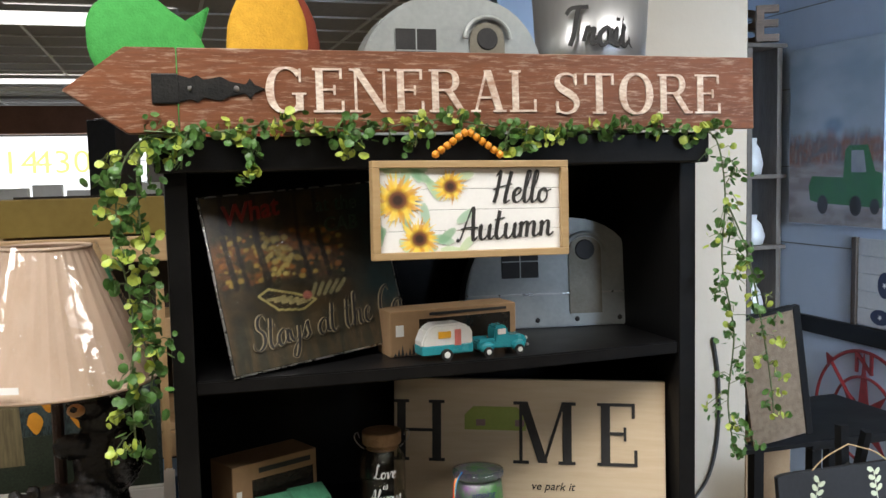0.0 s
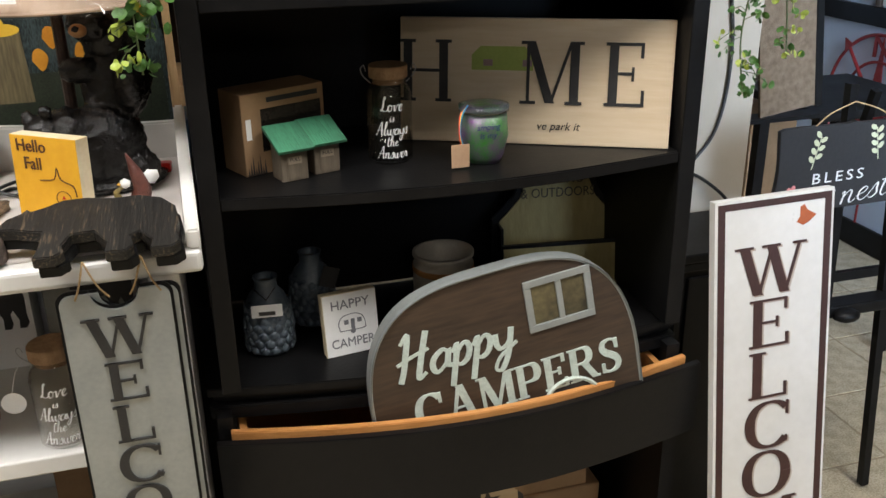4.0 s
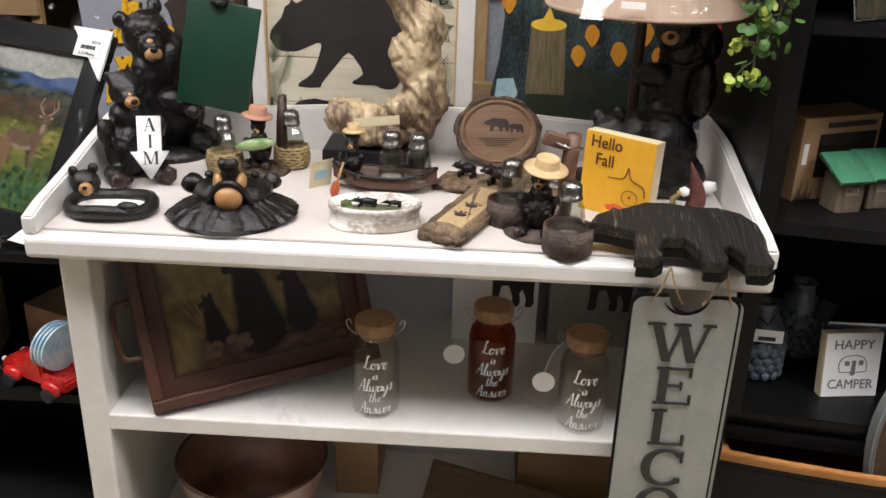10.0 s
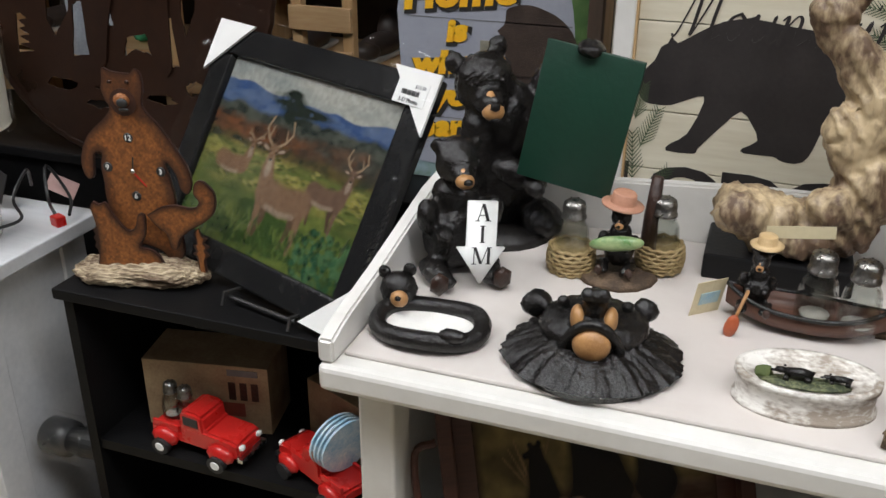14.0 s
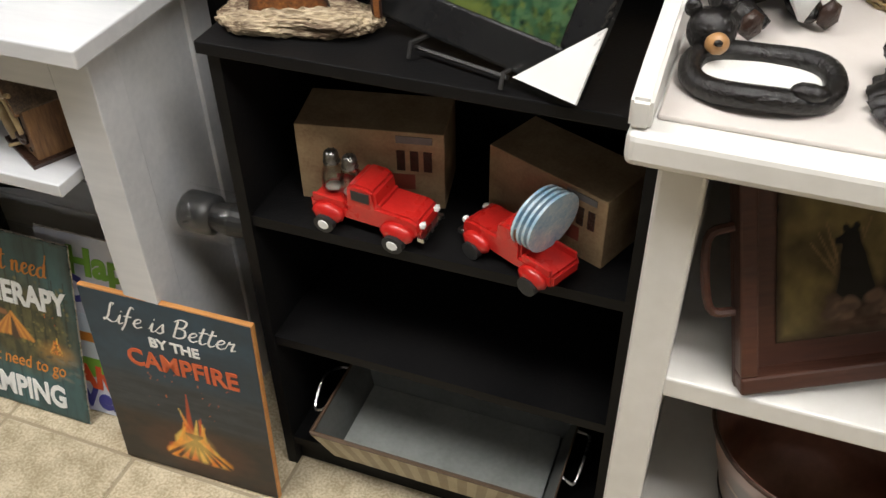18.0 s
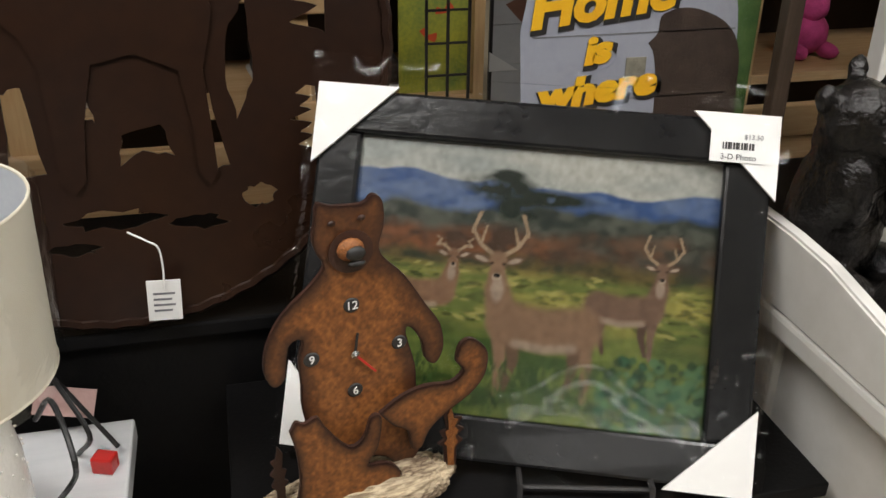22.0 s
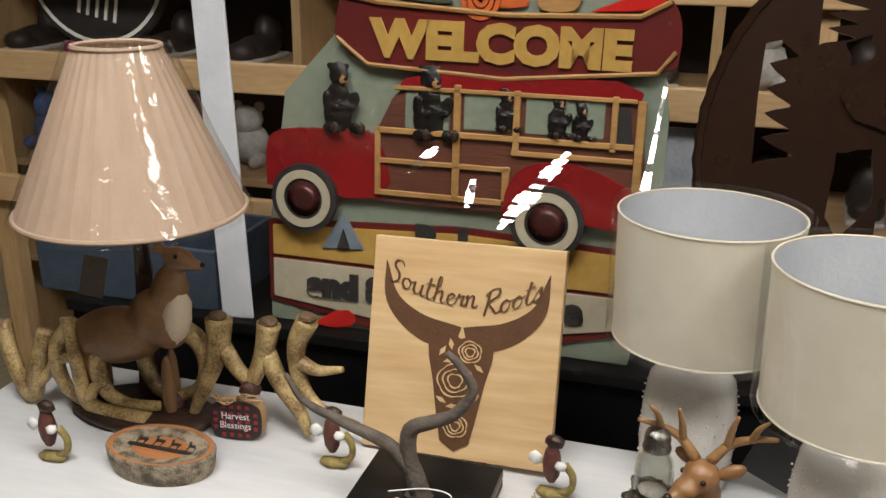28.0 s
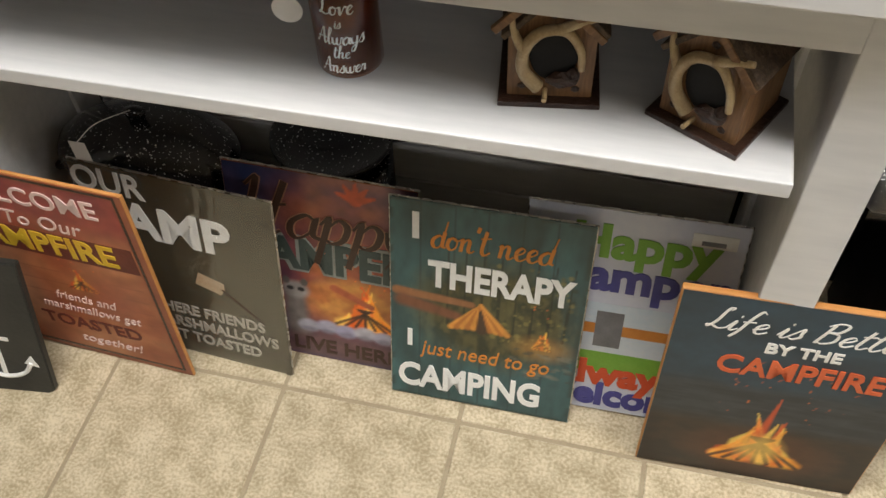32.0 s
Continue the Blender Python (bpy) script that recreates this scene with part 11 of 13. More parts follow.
s4 = floor_sign(-2.280, 1.366, 0.292, 0.392, 14, 0.5, 0, (0.040, 0.105, 0.115), (0.028, 0.070, 0.075), "teal_wood_print", "teal tin sign lettered THERAPY and CAMPING with an orange tent")
pa = Paint(0.003, 0.003, 0.289, 0.389, 0.0026, 47)
pa.wash((0.040, 0.110, 0.120), (0.024, 0.062, 0.066), 0.05, 0.20)
for k in range(1, 6):
    pa.put(pa.stroke([(0.048 * k, 0.0), (0.048 * k, 0.39)], 0.0012, 0.0012), (0.015, 0.035, 0.038), 0.7)
pa.wash((0.026, 0.032, 0.018), (0.085, 0.080, 0.032), 0.012, 0.02, pa.oval(0.16, 0.20, 0.12, 0.10, 0.5))
for k in range(8):
    pa.put(pa.stroke([(0.09 + 0.025 * k, 0.17), (0.088 + 0.026 * k, 0.31)], 0.0022, 0.0012), (0.012, 0.014, 0.010), 0.8)
pa.dabs(120, 0.16, 0.275, 0.15, 0.30, 0.003, 0.003, ((0.24, 0.20, 0.06), (0.12, 0.11, 0.04), (0.03, 0.035, 0.015)), 0.6)
pa.put(pa.stroke([(0.012, 0.222), (0.125, 0.215)], 0.008, 0.006), (0.26, 0.11, 0.045))
pa.put(pa.stroke([(0.02, 0.205), (0.105, 0.188)], 0.012, 0.008, 0.8), (0.16, 0.06, 0.03))
for k in range(11):
    u = k / 10
    pa.put(pa.stroke([(0.140, 0.218), (0.096 + 0.086 * u, 0.166 + 0.004 * math.sin(3 * u))], 0.0020, 0.0050, 0.6), ((0.62, 0.27, 0.05), (0.42, 0.15, 0.03))[k % 2])
pa.put(pa.stroke([(0.140, 0.205), (0.143, 0.168)], 0.002, 0.009), (0.05, 0.025, 0.015))
pa.fire(0.236, 0.150, 0.030, 0.055)
pa.put(pa.oval(0.236, 0.150, 0.040, 0.022, 0.9), (0.45, 0.22, 0.05), 0.45)
pa.dabs(30, 0.19, 0.285, 0.085, 0.145, 0.008, 0.003, ((0.16, 0.16, 0.13), (0.05, 0.06, 0.05)), 0.6)
pa.put(np.clip(0.007 - np.minimum(np.minimum(pa.X - 0.003, 0.289 - pa.X), np.minimum(pa.Z - 0.003, 0.389 - pa.Z)), 0, 1) / 0.007 * (pa.cloud(0.02) > 0.5), (0.02, 0.035, 0.03), 0.8)
pa.rgb *= (0.7 + 0.6 * pa.cloud(0.010, 0.03))[..., None]
pa.show("print", s4, -0.0015, 0.32, "teal plank print with a lit tent", 0.2)
words("lettering", "I", 0.045, WP, s4, pose(0.040, -0.0020, 0.345), bold=0.002)
script("don't need", 0.050, OP, s4, pose(0.148, -0.0020, 0.328), 0.11, 0.16, 0.86)
words("lettering", "THERAPY", 0.048, WP, s4, pose(0.165, -0.0024, 0.262), wide=0.76, bold=0.0022)
words("lettering", "I", 0.034, WP, s4, pose(0.032, -0.0020, 0.128), bold=0.0014)
words("lettering", "just need to go", 0.030, OP, s4, pose(0.150, -0.0020, 0.112), shear=0.2, wide=0.80)
words("lettering", "CAMPING", 0.050, WP, s4, pose(0.128, -0.0020, 0.046), wide=0.76, bold=0.0022)

s5 = floor_sign(-2.085, 1.400, 0.300, 0.392, 14, 1, -0.5, (0.52, 0.55, 0.68), (0.62, 0.64, 0.72), "pale_lilac_print", "pale lilac tin sign lettered Happy Camper Always Welcome")
words("lettering", "Happy", 0.056, M("leaf_green_print", (0.20, 0.42, 0.05), (0.16, 0.36, 0.04), 30, 0.5), s5, pose(0.165, -0.0020, 0.335), bold=0.003)
words("lettering", "Camper", 0.056, M("indigo_print", (0.06, 0.06, 0.28), (0.05, 0.05, 0.22), 30, 0.5), s5, pose(0.165, -0.0020, 0.275), bold=0.003)
part("printed_camper", bx(0.05, -0.0016, 0.12, 0.29, -0.0013, 0.225), M("camper_white_print", (0.62, 0.66, 0.72), (0.50, 0.60, 0.70), 12, 0.5), s5)
part("printed_stripe", bx(0.05, -0.0020, 0.165, 0.29, -0.0017, 0.185), OP, s5)
part("printed_door", bx(0.115, -0.0024, 0.14, 0.155, -0.0021, 0.21), GREY_INK, s5)
part("printed_grass", bx(0.003, -0.0018, 0.085, 0.297, -0.0014, 0.128), MATS["leaf_green_print"], s5)
words("lettering", "Always", 0.050, MATS["orange_red_print"], s5, pose(0.15, -0.0024, 0.082), bold=0.003)
words("lettering", "Welcome", 0.048, MATS["indigo_print"], s5, pose(0.16, -0.0020, 0.035), bold=0.003)
part("price_label", bx(0.225, -0.0024, 0.350, 0.285, -0.0014, 0.372), WP, s5, "white printed price label")
part("barcode", bx(0.238, -0.0030, 0.354, 0.270, -0.0026, 0.361), GREY_INK, s5)

s6 = floor_sign(-1.878, 1.334, 0.318, 0.416, 3.4, 1.5, 0, (0.018, 0.045, 0.070), (0.012, 0.028, 0.045), "night_blue_print", "dark wooden sign lettered Life is Better BY THE CAMPFIRE", 0.010, ORANGEWOOD)
script("Life is Better", 0.044, WP, s6, pose(0.158, -0.0018, 0.365), 0.085, 0.35, 1.06)
words("lettering", "BY THE", 0.021, WP, s6, pose(0.165, -0.0018, 0.325), bold=0.0008)
words("lettering", "CAMPFIRE", 0.039, M("ember_orange_print", (0.62, 0.13, 0.04), (0.52, 0.09, 0.03), 30, 0.5), s6, pose(0.172, -0.0022, 0.280), wide=0.88, bold=0.0012)
pa = Paint(0.003, 0.003, 0.315, 0.413, 0.0024, 53)
pa.wash((0.016, 0.045, 0.072), (0.010, 0.028, 0.046), 0.10, 0.05)
pa.wash((0.014, 0.020, 0.028), (0.026, 0.036, 0.046), 0.06, 0.008, pa.under(0.235, 0.004, 0.06, 0.02))
pa.wash((0.030, 0.018, 0.012), (0.016, 0.011, 0.010), 0.03, 0.012, pa.under(0.145, 0.006, 0.05, 0.03))
pa.put(pa.oval(0.165, 0.075, 0.09, 0.05, 0.9), (0.11, 0.035, 0.012), 0.6)
pa.fire(0.165, 0.055, 0.125, 0.165)
pa.put(pa.oval(0.165, 0.085, 0.030, 0.032, 0.9), (0.95, 0.62, 0.14), 0.55)
pa.rgb *= (0.8 + 0.4 * pa.cloud(0.012))[..., None]
pa.show("print", s6, -0.0015, 0.4, "night campfire print")

# anchor board
an = thing("anchor_board", pose(-3.02, 1.215, 0.0, -12, 4, 6), "dark slate board with a painted white anchor", "sign")
part("board", slab([(0, 0.02), (0.03, 0), (0.17, 0), (0.195, 0.02), (0.195, 0.30), (0, 0.30)], 0.014, 0.002), M("dark_slate_paint", (0.028, 0.030, 0.028), (0.020, 0.021, 0.020), 12, 0.5), an)
part("anchor_shank", bx(0.115, -0.0012, 0.05, 0.123, -0.0002, 0.16), WP, an)
part("anchor_arms", tube([(p.x, -0.001, p.z) for p in curve([(0.070, 0, 0.085), (0.085, 0, 0.058), (0.119, 0, 0.046), (0.153, 0, 0.058), (0.170, 0, 0.085)], 5)], 0.004, 6), WP, an)
part("anchor_fluke", slab([(0.158, 0.082), (0.182, 0.076), (0.172, 0.102)], 0.0008, 0, -0.0012), WP, an)
part("anchor_bar", bx(0.095, -0.0012, 0.130, 0.143, -0.0002, 0.138), WP, an)

# speckled black pans standing behind the signs
ENAM = M("speckled_black_enamel", (0.006, 0.006, 0.007), (0.012, 0.012, 0.013), 50, 0.14, 0, 0.05, coat=0.4)
nt = ENAM.node_tree
vor, rp = nt.nodes.new("ShaderNodeTexNoise"), nt.nodes.new("ShaderNodeValToRGB")
vor.inputs["Scale"].default_value, vor.inputs["Detail"].default_value = 230, 1
rp.color_ramp.elements[0].position, rp.color_ramp.elements[1].position = 0.68, 0.72
rp.color_ramp.elements[0].color, rp.color_ramp.elements[1].color = (0.008, 0.008, 0.009, 1), (0.6, 0.6, 0.6, 1)
nt.links.new(nt.nodes["Texture Coordinate"].outputs["Object"], vor.inputs["Vector"])
nt.links.new(vor.outputs[0], rp.inputs[0])
nt.links.new(rp.outputs[0], nt.nodes["Principled BSDF"].inputs["Base Color"])
rs = thing("enamel_roaster", pose(-2.695, 1.532, 0.0) @ Matrix.Diagonal((1, 0.65, 1, 1)), "black speckled enamel roasting pot with a white tag", "pot")
part("body", lathe([(0, 0), (0.12, 0), (0.138, 0.03), (0.145, 0.30), (0.150, 0.315), (0.147, 0.318), (0.140, 0.30), (0.13, 0.04), (0, 0.02)], 40), ENAM, rs, smooth=True)
part("lid", lathe([(0.150, 0.318), (0.140, 0.335), (0.10, 0.362), (0.05, 0.375), (0, 0.378)], 40), ENAM, rs, "domed speckled lid", smooth=True)
part("lid_knob", lathe([(0, 0.378), (0.014, 0.380), (0.018, 0.395), (0, 0.400)], 16), ENAM, rs, smooth=True)
for s in (-1, 1):
    part("handle", tube(curve([(s * 0.142, -0.05, 0.28), (s * 0.158, -0.045, 0.275), (s * 0.158, 0.045, 0.275), (s * 0.142, 0.05, 0.28)], 5), 0.007, 8), ENAM, rs)
part("tag", bx(-0.048, -0.152, 0.378, -0.022, -0.151, 0.418, 0.0003, 1), PAPER, rs, "white blank tag")
part("tag_string", tube(curve([(-0.035, -0.151, 0.416), (-0.02, -0.10, 0.424), (0.0, -0.012, 0.402)], 4), 0.0007, 5), PAPER, rs)
sk = thing("enamel_skillet", pose(-2.405, 1.585, 0.0), "black speckled enamel skillet standing on a pot", "pan")
part("pot", lathe([(0, 0), (0.075, 0), (0.085, 0.02), (0.088, 0.31), (0.082, 0.31), (0, 0.30)], 30), ENAM, sk, smooth=True)
part("pan", lathe([(0, 0.312), (0.075, 0.312), (0.092, 0.345), (0.096, 0.355), (0.092, 0.356), (0.073, 0.318), (0, 0.318)], 36), ENAM, sk, smooth=True)
part("pan_handle", moved(bx(0.085, -0.012, 0.345, 0.27, 0.012, 0.353, 0.003), Matrix.Rotation(radians(12), 4, "Z")), ENAM, sk)
# ---- behind the changing table: lodge sign, candle bear, camper sign, map ----
BT = 0.951
PLANKW = wood("cream_printed_planks", (0.70, 0.65, 0.52), (0.58, 0.52, 0.39), 3, "x", 0.55)
SILH = M("silhouette_black_print", (0.020, 0.017, 0.017), (0.032, 0.027, 0.026), 20, 0.5, 0, 0.1)
NEEDLE = M("pine_needle_print", (0.05, 0.085, 0.04), (0.09, 0.12, 0.06), 40, 0.6)


def sprig(parent, x, z, length, ang, y=-0.0026, n=11):
    bm = bmesh.new()
    c, s = math.cos(radians(ang)), math.sin(radians(ang))
    quads = [((x, z), (x + c * length, z + s * length), 0.0014)]
    for k in range(n):
        u = (k + 0.6) / n
        px, pz = x + c * length * u, z + s * length * u
        for d in (-38, 38):
            a = radians(ang + d)
            l = length * 0.34 * (1.1 - 0.55 * u)
            quads.append(((px, pz), (px + math.cos(a) * l, pz + math.sin(a) * l), 0.0017))
    for i, ((ax, az), (bx_, bz), w) in enumerate(quads):
        dx, dz = bx_ - ax, bz - az
        d = math.hypot(dx, dz)
        nx, nz = -dz / d * w / 2, dx / d * w / 2
        yy = y - 0.00002 * i
        bm.faces.new([bm.verts.new(p) for p in ((ax + nx, yy, az + nz), (ax - nx, yy, az - nz), (bx_ - nx * 0.4, yy, bz - nz * 0.4), (bx_ + nx * 0.4, yy, bz + nz * 0.4))])
    return part("pine_sprig", bm, NEEDLE, parent)


def lodge_sign():
    t = thing("lodge_sign", pose(-0.791, 1.704, BT), "white framed plank sign reading BIG BEAR Mountain LODGE", "sign")
    w, h = 0.339, 0.50
    for x0, x1 in ((-0.030, -0.003), (w + 0.003, w + 0.034)):
        part("frame_bar", bx(x0, -0.014, 0, x1, 0.012, h + 0.03, 0.002), WHITE, t, "white painted frame")
    for z0, z1 in ((0.0, 0.026), (h, h + 0.03)):
        part("frame_bar", bx(-0.003, -0.014, z0, w + 0.003, 0.012, z1, 0.002), WHITE, t)
    for x0, x1 in ((-0.003, 0.0), (w, w + 0.003)):
        part("inner_edge", bx(x0, -0.012, 0.026, x1, 0.010, h), PINEZ, t, "raw wood inner edge")
    zs = [0.026, 0.120, 0.203, 0.325, 0.388, h]
    for a, b in zip(zs, zs[1:]):
        part("plank", bx(0.0, -0.002, a + 0.0009, w, 0.006, b - 0.0009, 0.0006, 1), PLANKW, t)
    bear = [(4, 225), (10, 205), (32, 180), (40, 158), (50, 152), (56, 140), (66, 150), (98, 130), (133, 112), (178, 105), (228, 112), (288, 118), (330, 122), (366, 150), (380, 200), (376, 260), (380, 310), (388, 328), (335, 328), (322, 300), (308, 262), (296, 300), (284, 322), (262, 326), (246, 322), (238, 318), (192, 318), (188, 310), (210, 295), (198, 270), (178, 250), (153, 275), (118, 318), (112, 328), (66, 328), (72, 315), (98, 295), (118, 240), (108, 232), (68, 250), (42, 252), (20, 248)]
    so = smooth_outline([(x * 0.00082, 0.121 + (361 - z) * 0.00084) for x, z in bear], 2)
    part("printed_bear", slab(so, 0.0004, 0, -0.0026), SILH, t, "black walking bear silhouette")
    words("lettering", "BIG BEAR", 0.056, SILH, t, pose(w / 2, -0.0024, 0.424), "black printed lettering", wide=1.06, bold=0.004, depth=0.0002)
    script("Mountain", 0.082, SILH, t, pose(w / 2 + 0.012, -0.0024, 0.330), 0.055, 0.30, 0.86, thin=0.5)
    words("lettering", "LODGE", 0.056, SILH, t, pose(w / 2, -0.0024, 0.094), wide=1.5, bold=0.004, depth=0.0002)
    for x, z, l, a in ((0.012, 0.10, 0.07, 95), (0.018, 0.15, 0.06, 70), (0.008, 0.19, 0.05, 80), (0.030, 0.07, 0.06, 60), (0.335, 0.30, 0.055, 150), (0.335, 0.33, 0.06, 120), (0.330, 0.35, 0.06, 170), (0.335, 0.27, 0.05, 200), (0.336, 0.10, 0.06, 110), (0.325, 0.14, 0.07, 95), (0.330, 0.24, 0.06, 140), (0.31, 0.08, 0.06, 75)):
        sprig(t, x, z, l, a)
    return t


lodge_sign()
dk = thing("empty_frame", pose(-0.878, 1.80, BT), "dark brown wooden frame edge standing behind the signs", "picture frame")
part("frame_bar", bx(0.0, 0, 0, 0.022, 0.02, 0.62, 0.002), wood("dark_brown_stain", (0.075, 0.05, 0.035), (0.045, 0.03, 0.02), 5, "z"), dk)
part("frame_bar", bx(0.436, 0, 0, 0.458, 0.02, 0.62, 0.002), MATS["dark_brown_stain"], dk)
part("frame_bar", bx(0.022, 0, 0.60, 0.436, 0.02, 0.62, 0.002), MATS["dark_brown_stain"], dk)

# candle bear cutout picture
FURT = M("teal_black_fur_print", (0.007, 0.012, 0.014), (0.050, 0.072, 0.072), 40, 0.4, 0, 0.3, 120, (1, 1, 0.3), fine=0.6, width=0.08)
DKLEAF = M("dark_foliage_print", (0.014, 0.018, 0.012), (0.035, 0.045, 0.028), 30, 0.4, 0, 0.2, 90, fine=0.6)
cb_ = thing("candle_bear_picture", pose(0, 1.722, 0), "cut-out picture of a dark bear with candle and leaves", "picture")
out = [(-0.385, 0.951), (-0.385, 1.10), (-0.372, 1.16), (-0.366, 1.24), (-0.376, 1.28), (-0.368, 1.325), (-0.352, 1.35), (-0.350, 1.42), (-0.31, 1.47), (-0.22, 1.48), (-0.12, 1.44), (-0.05, 1.34), (-0.022, 1.20), (-0.022, 0.951)]
part("board", slab(out, 0.010, 0, 0.0), FURT, cb_, "painted bear cutout board")
part("printed_foliage", slab([(-0.335, 0.953), (-0.34, 1.06), (-0.30, 1.12), (-0.26, 1.15), (-0.20, 1.15), (-0.10, 1.12), (-0.03, 1.16), (-0.026, 0.953)], 0.0004, 0, -0.0006), DKLEAF, cb_)
STUMP = wood("stump_print", (0.20, 0.16, 0.08), (0.07, 0.055, 0.03), 6, "z", 0.5)
part("printed_stump", slab([(-0.322, 1.10), (-0.318, 1.225), (-0.256, 1.225), (-0.250, 1.10)], 0.0004, 0, -0.0010), STUMP, cb_, "brown tree stump")
part("printed_candle", slab(oval(0.032, 0.011, 24, -0.287, 1.226), 0.0004, 0, -0.0014), M("yellow_candle_print", (0.80, 0.52, 0.06), (0.70, 0.42, 0.03), 40, 0.4), cb_, "yellow glowing candle top")
part("printed_flame", slab([(-0.300, 1.232), (-0.287, 1.258), (-0.276, 1.232)], 0.0004, 0, -0.0018), MATS["yellow_candle_print"], cb_)
ORL = M("orange_leaf_print", (0.66, 0.30, 0.03), (0.52, 0.20, 0.015), 30, 0.4)
for x, z, r in ((-0.210, 1.209, 15), (-0.232, 1.172, 15), (-0.160, 1.178, 17), (-0.358, 1.300, 17), (-0.362, 1.262, 15), (-0.115, 1.215, 16), (-0.088, 1.175, 14), (-0.06, 1.24, 15), (-0.14, 1.25, 13)):
    part("printed_leaf", slab(smooth_outline([(x - r * 0.0008, z), (x - r * 0.0005, z + r * 0.0011), (x + r * 0.0003, z + r * 0.0013), (x + r * 0.0010, z + r * 0.0002), (x + r * 0.0002, z - r * 0.0013)], 3), 0.0004, 0, -0.0018), ORL, cb_, "orange leaf")
part("printed_muzzle", slab(oval(0.026, 0.042, 24, -0.293, 1.345), 0.0004, 0, -0.0008), M("pale_muzzle_print", (0.42, 0.38, 0.32), (0.25, 0.21, 0.17), 40, 0.5), cb_, "pale bear muzzle")
part("printed_nose", slab(oval(0.022, 0.013, 20, -0.291, 1.313), 0.0004, 0, -0.0014), INK, cb_)
part("printed_patch", slab([(-0.378, 1.085), (-0.374, 1.125), (-0.345, 1.128), (-0.335, 1.10), (-0.345, 1.08)], 0.0004, 0, -0.0008), M("pale_blue_print", (0.16, 0.26, 0.32), (0.10, 0.18, 0.24), 30, 0.5), cb_)
part("side_strut", bx(0.004, -0.01, BT, 0.018, 0.012, 1.40), PINEZ, cb_, "raw wood backing strut", m=pose(-0.024, 0.012, 0))

# grey camper sign with the sitting bear, in film
hs = thing("camper_sign", pose(-1.19, 1.86, BT), "printed camper sign reading Home is where you park it in film", "sign")
W2, H2 = 0.31, 0.445
part("board", bx(0, 0, 0, W2, 0.006, H2, 0.001, 1), M("wooded_sky_print", (0.30, 0.38, 0.44), (0.12, 0.20, 0.10), 9, 0.4, 0, 0.1), hs)
part("printed_trees", slab(hills(0.19, W2, 0.02, 0.40, 0.03, 5, 20), 0.0004, 0, -0.0006), M("green_tree_print", (0.045, 0.10, 0.03), (0.10, 0.17, 0.05), 40, 0.5), hs)
part("printed_camper", slab(smooth_outline([(0.002, 0.03), (0.28, 0.03), (0.285, 0.20), (0.278, 0.30), (0.255, 0.355), (0.21, 0.372), (0.002, 0.372)], 3), 0.0004, 0, -0.0010), M("grey_camper_print", (0.34, 0.35, 0.40), (0.28, 0.29, 0.34), 12, 0.4), hs, "grey camper trailer")
for z in (0.275, 0.19, 0.11):
    part("printed_seam", bx(0.004, -0.0016, z, 0.278, -0.0011, z + 0.0018), GREY_INK, hs)
YL = M("yellow_print", (0.85, 0.50, 0.02), (0.78, 0.38, 0.012), 20, 0.45)
for body, x, z, h, w in (("Home", 0.090, 0.318, 0.050, 1.1), ("is", 0.088, 0.256, 0.034, 1.2), ("where", 0.092, 0.205, 0.036, 1.25), ("you", 0.092, 0.150, 0.036, 1.2), ("park it", 0.10, 0.098, 0.036, 1.2)):
    words("letter_shadow", body, h, INK, hs, pose(x + 0.0035, -0.0020, z - 0.0035, 0, -6, 0), wide=w, shear=0.2, bold=0.006, depth=0.0002)
    words("lettering", body, h, YL, hs, pose(x, -0.0030, z, 0, -6, 0), "yellow lettering with a black shadow", wide=w, shear=0.2, bold=0.003, depth=0.0002)
BRB = M("brown_bear_print", (0.030, 0.020, 0.016), (0.06, 0.04, 0.03), 40, 0.5, 0, 0.3)
part("printed_bear", slab(smooth_outline([(0.158, 0.262), (0.170, 0.275), (0.172, 0.295), (0.185, 0.302), (0.200, 0.305), (0.225, 0.302), (0.262, 0.285), (0.285, 0.255), (0.293, 0.20), (0.294, 0.02), (0.19, 0.02), (0.178, 0.12), (0.175, 0.20), (0.168, 0.245)], 3), 0.0006, 0, -0.0016), BRB, hs, "brown sitting bear")
part("printed_lantern", bx(0.130, -0.0022, 0.215, 0.158, -0.0012, 0.245, 0.0004, 1), M("grey_lantern_print", (0.30, 0.28, 0.22), (0.14, 0.13, 0.10), 60, 0.4), hs)
for q in ((0.0, 0.165, 0.05, 0.028), (0.006, 0.070, 0.04, 0.03)):
    part("printed_patch", bx(q[0] + 0.2, -0.0024, q[1] - 0.06, q[0] + 0.2 + q[2], -0.0018, q[1] - 0.06 + q[3]), RED, hs)
part("film", wrinkled(-0.010, -0.0005, W2 + 0.010, H2 + 0.03, -0.014, 8, 0.04), SHEET, hs, "loose clear plastic wrapping", smooth=True)

wm = thing("map_picture", pose(-0.72, 3.60, 0.401) @ Matrix.Diagonal((2.5, 1, 1.42, 1)), "white plank world map picture with brown continents", "picture")
for k in range(4):
    part("plank", bx(0.004, -0.004, 0.02 + 0.092 * k, 0.21, 0.004, 0.020 + 0.092 * k + 0.091, 0.0005, 1), M("white_map_planks", (0.60, 0.60, 0.60), (0.50, 0.51, 0.52), 8, 0.5), wm)
for q in ((0, 0, 0.214, 0.02), (0, 0.388, 0.214, 0.40), (0, 0.02, 0.004, 0.388), (0.21, 0.02, 0.214, 0.388)):
    part("frame_bar", bx(q[0], -0.008, q[1], q[2], 0.006, q[3]), INK, wm)
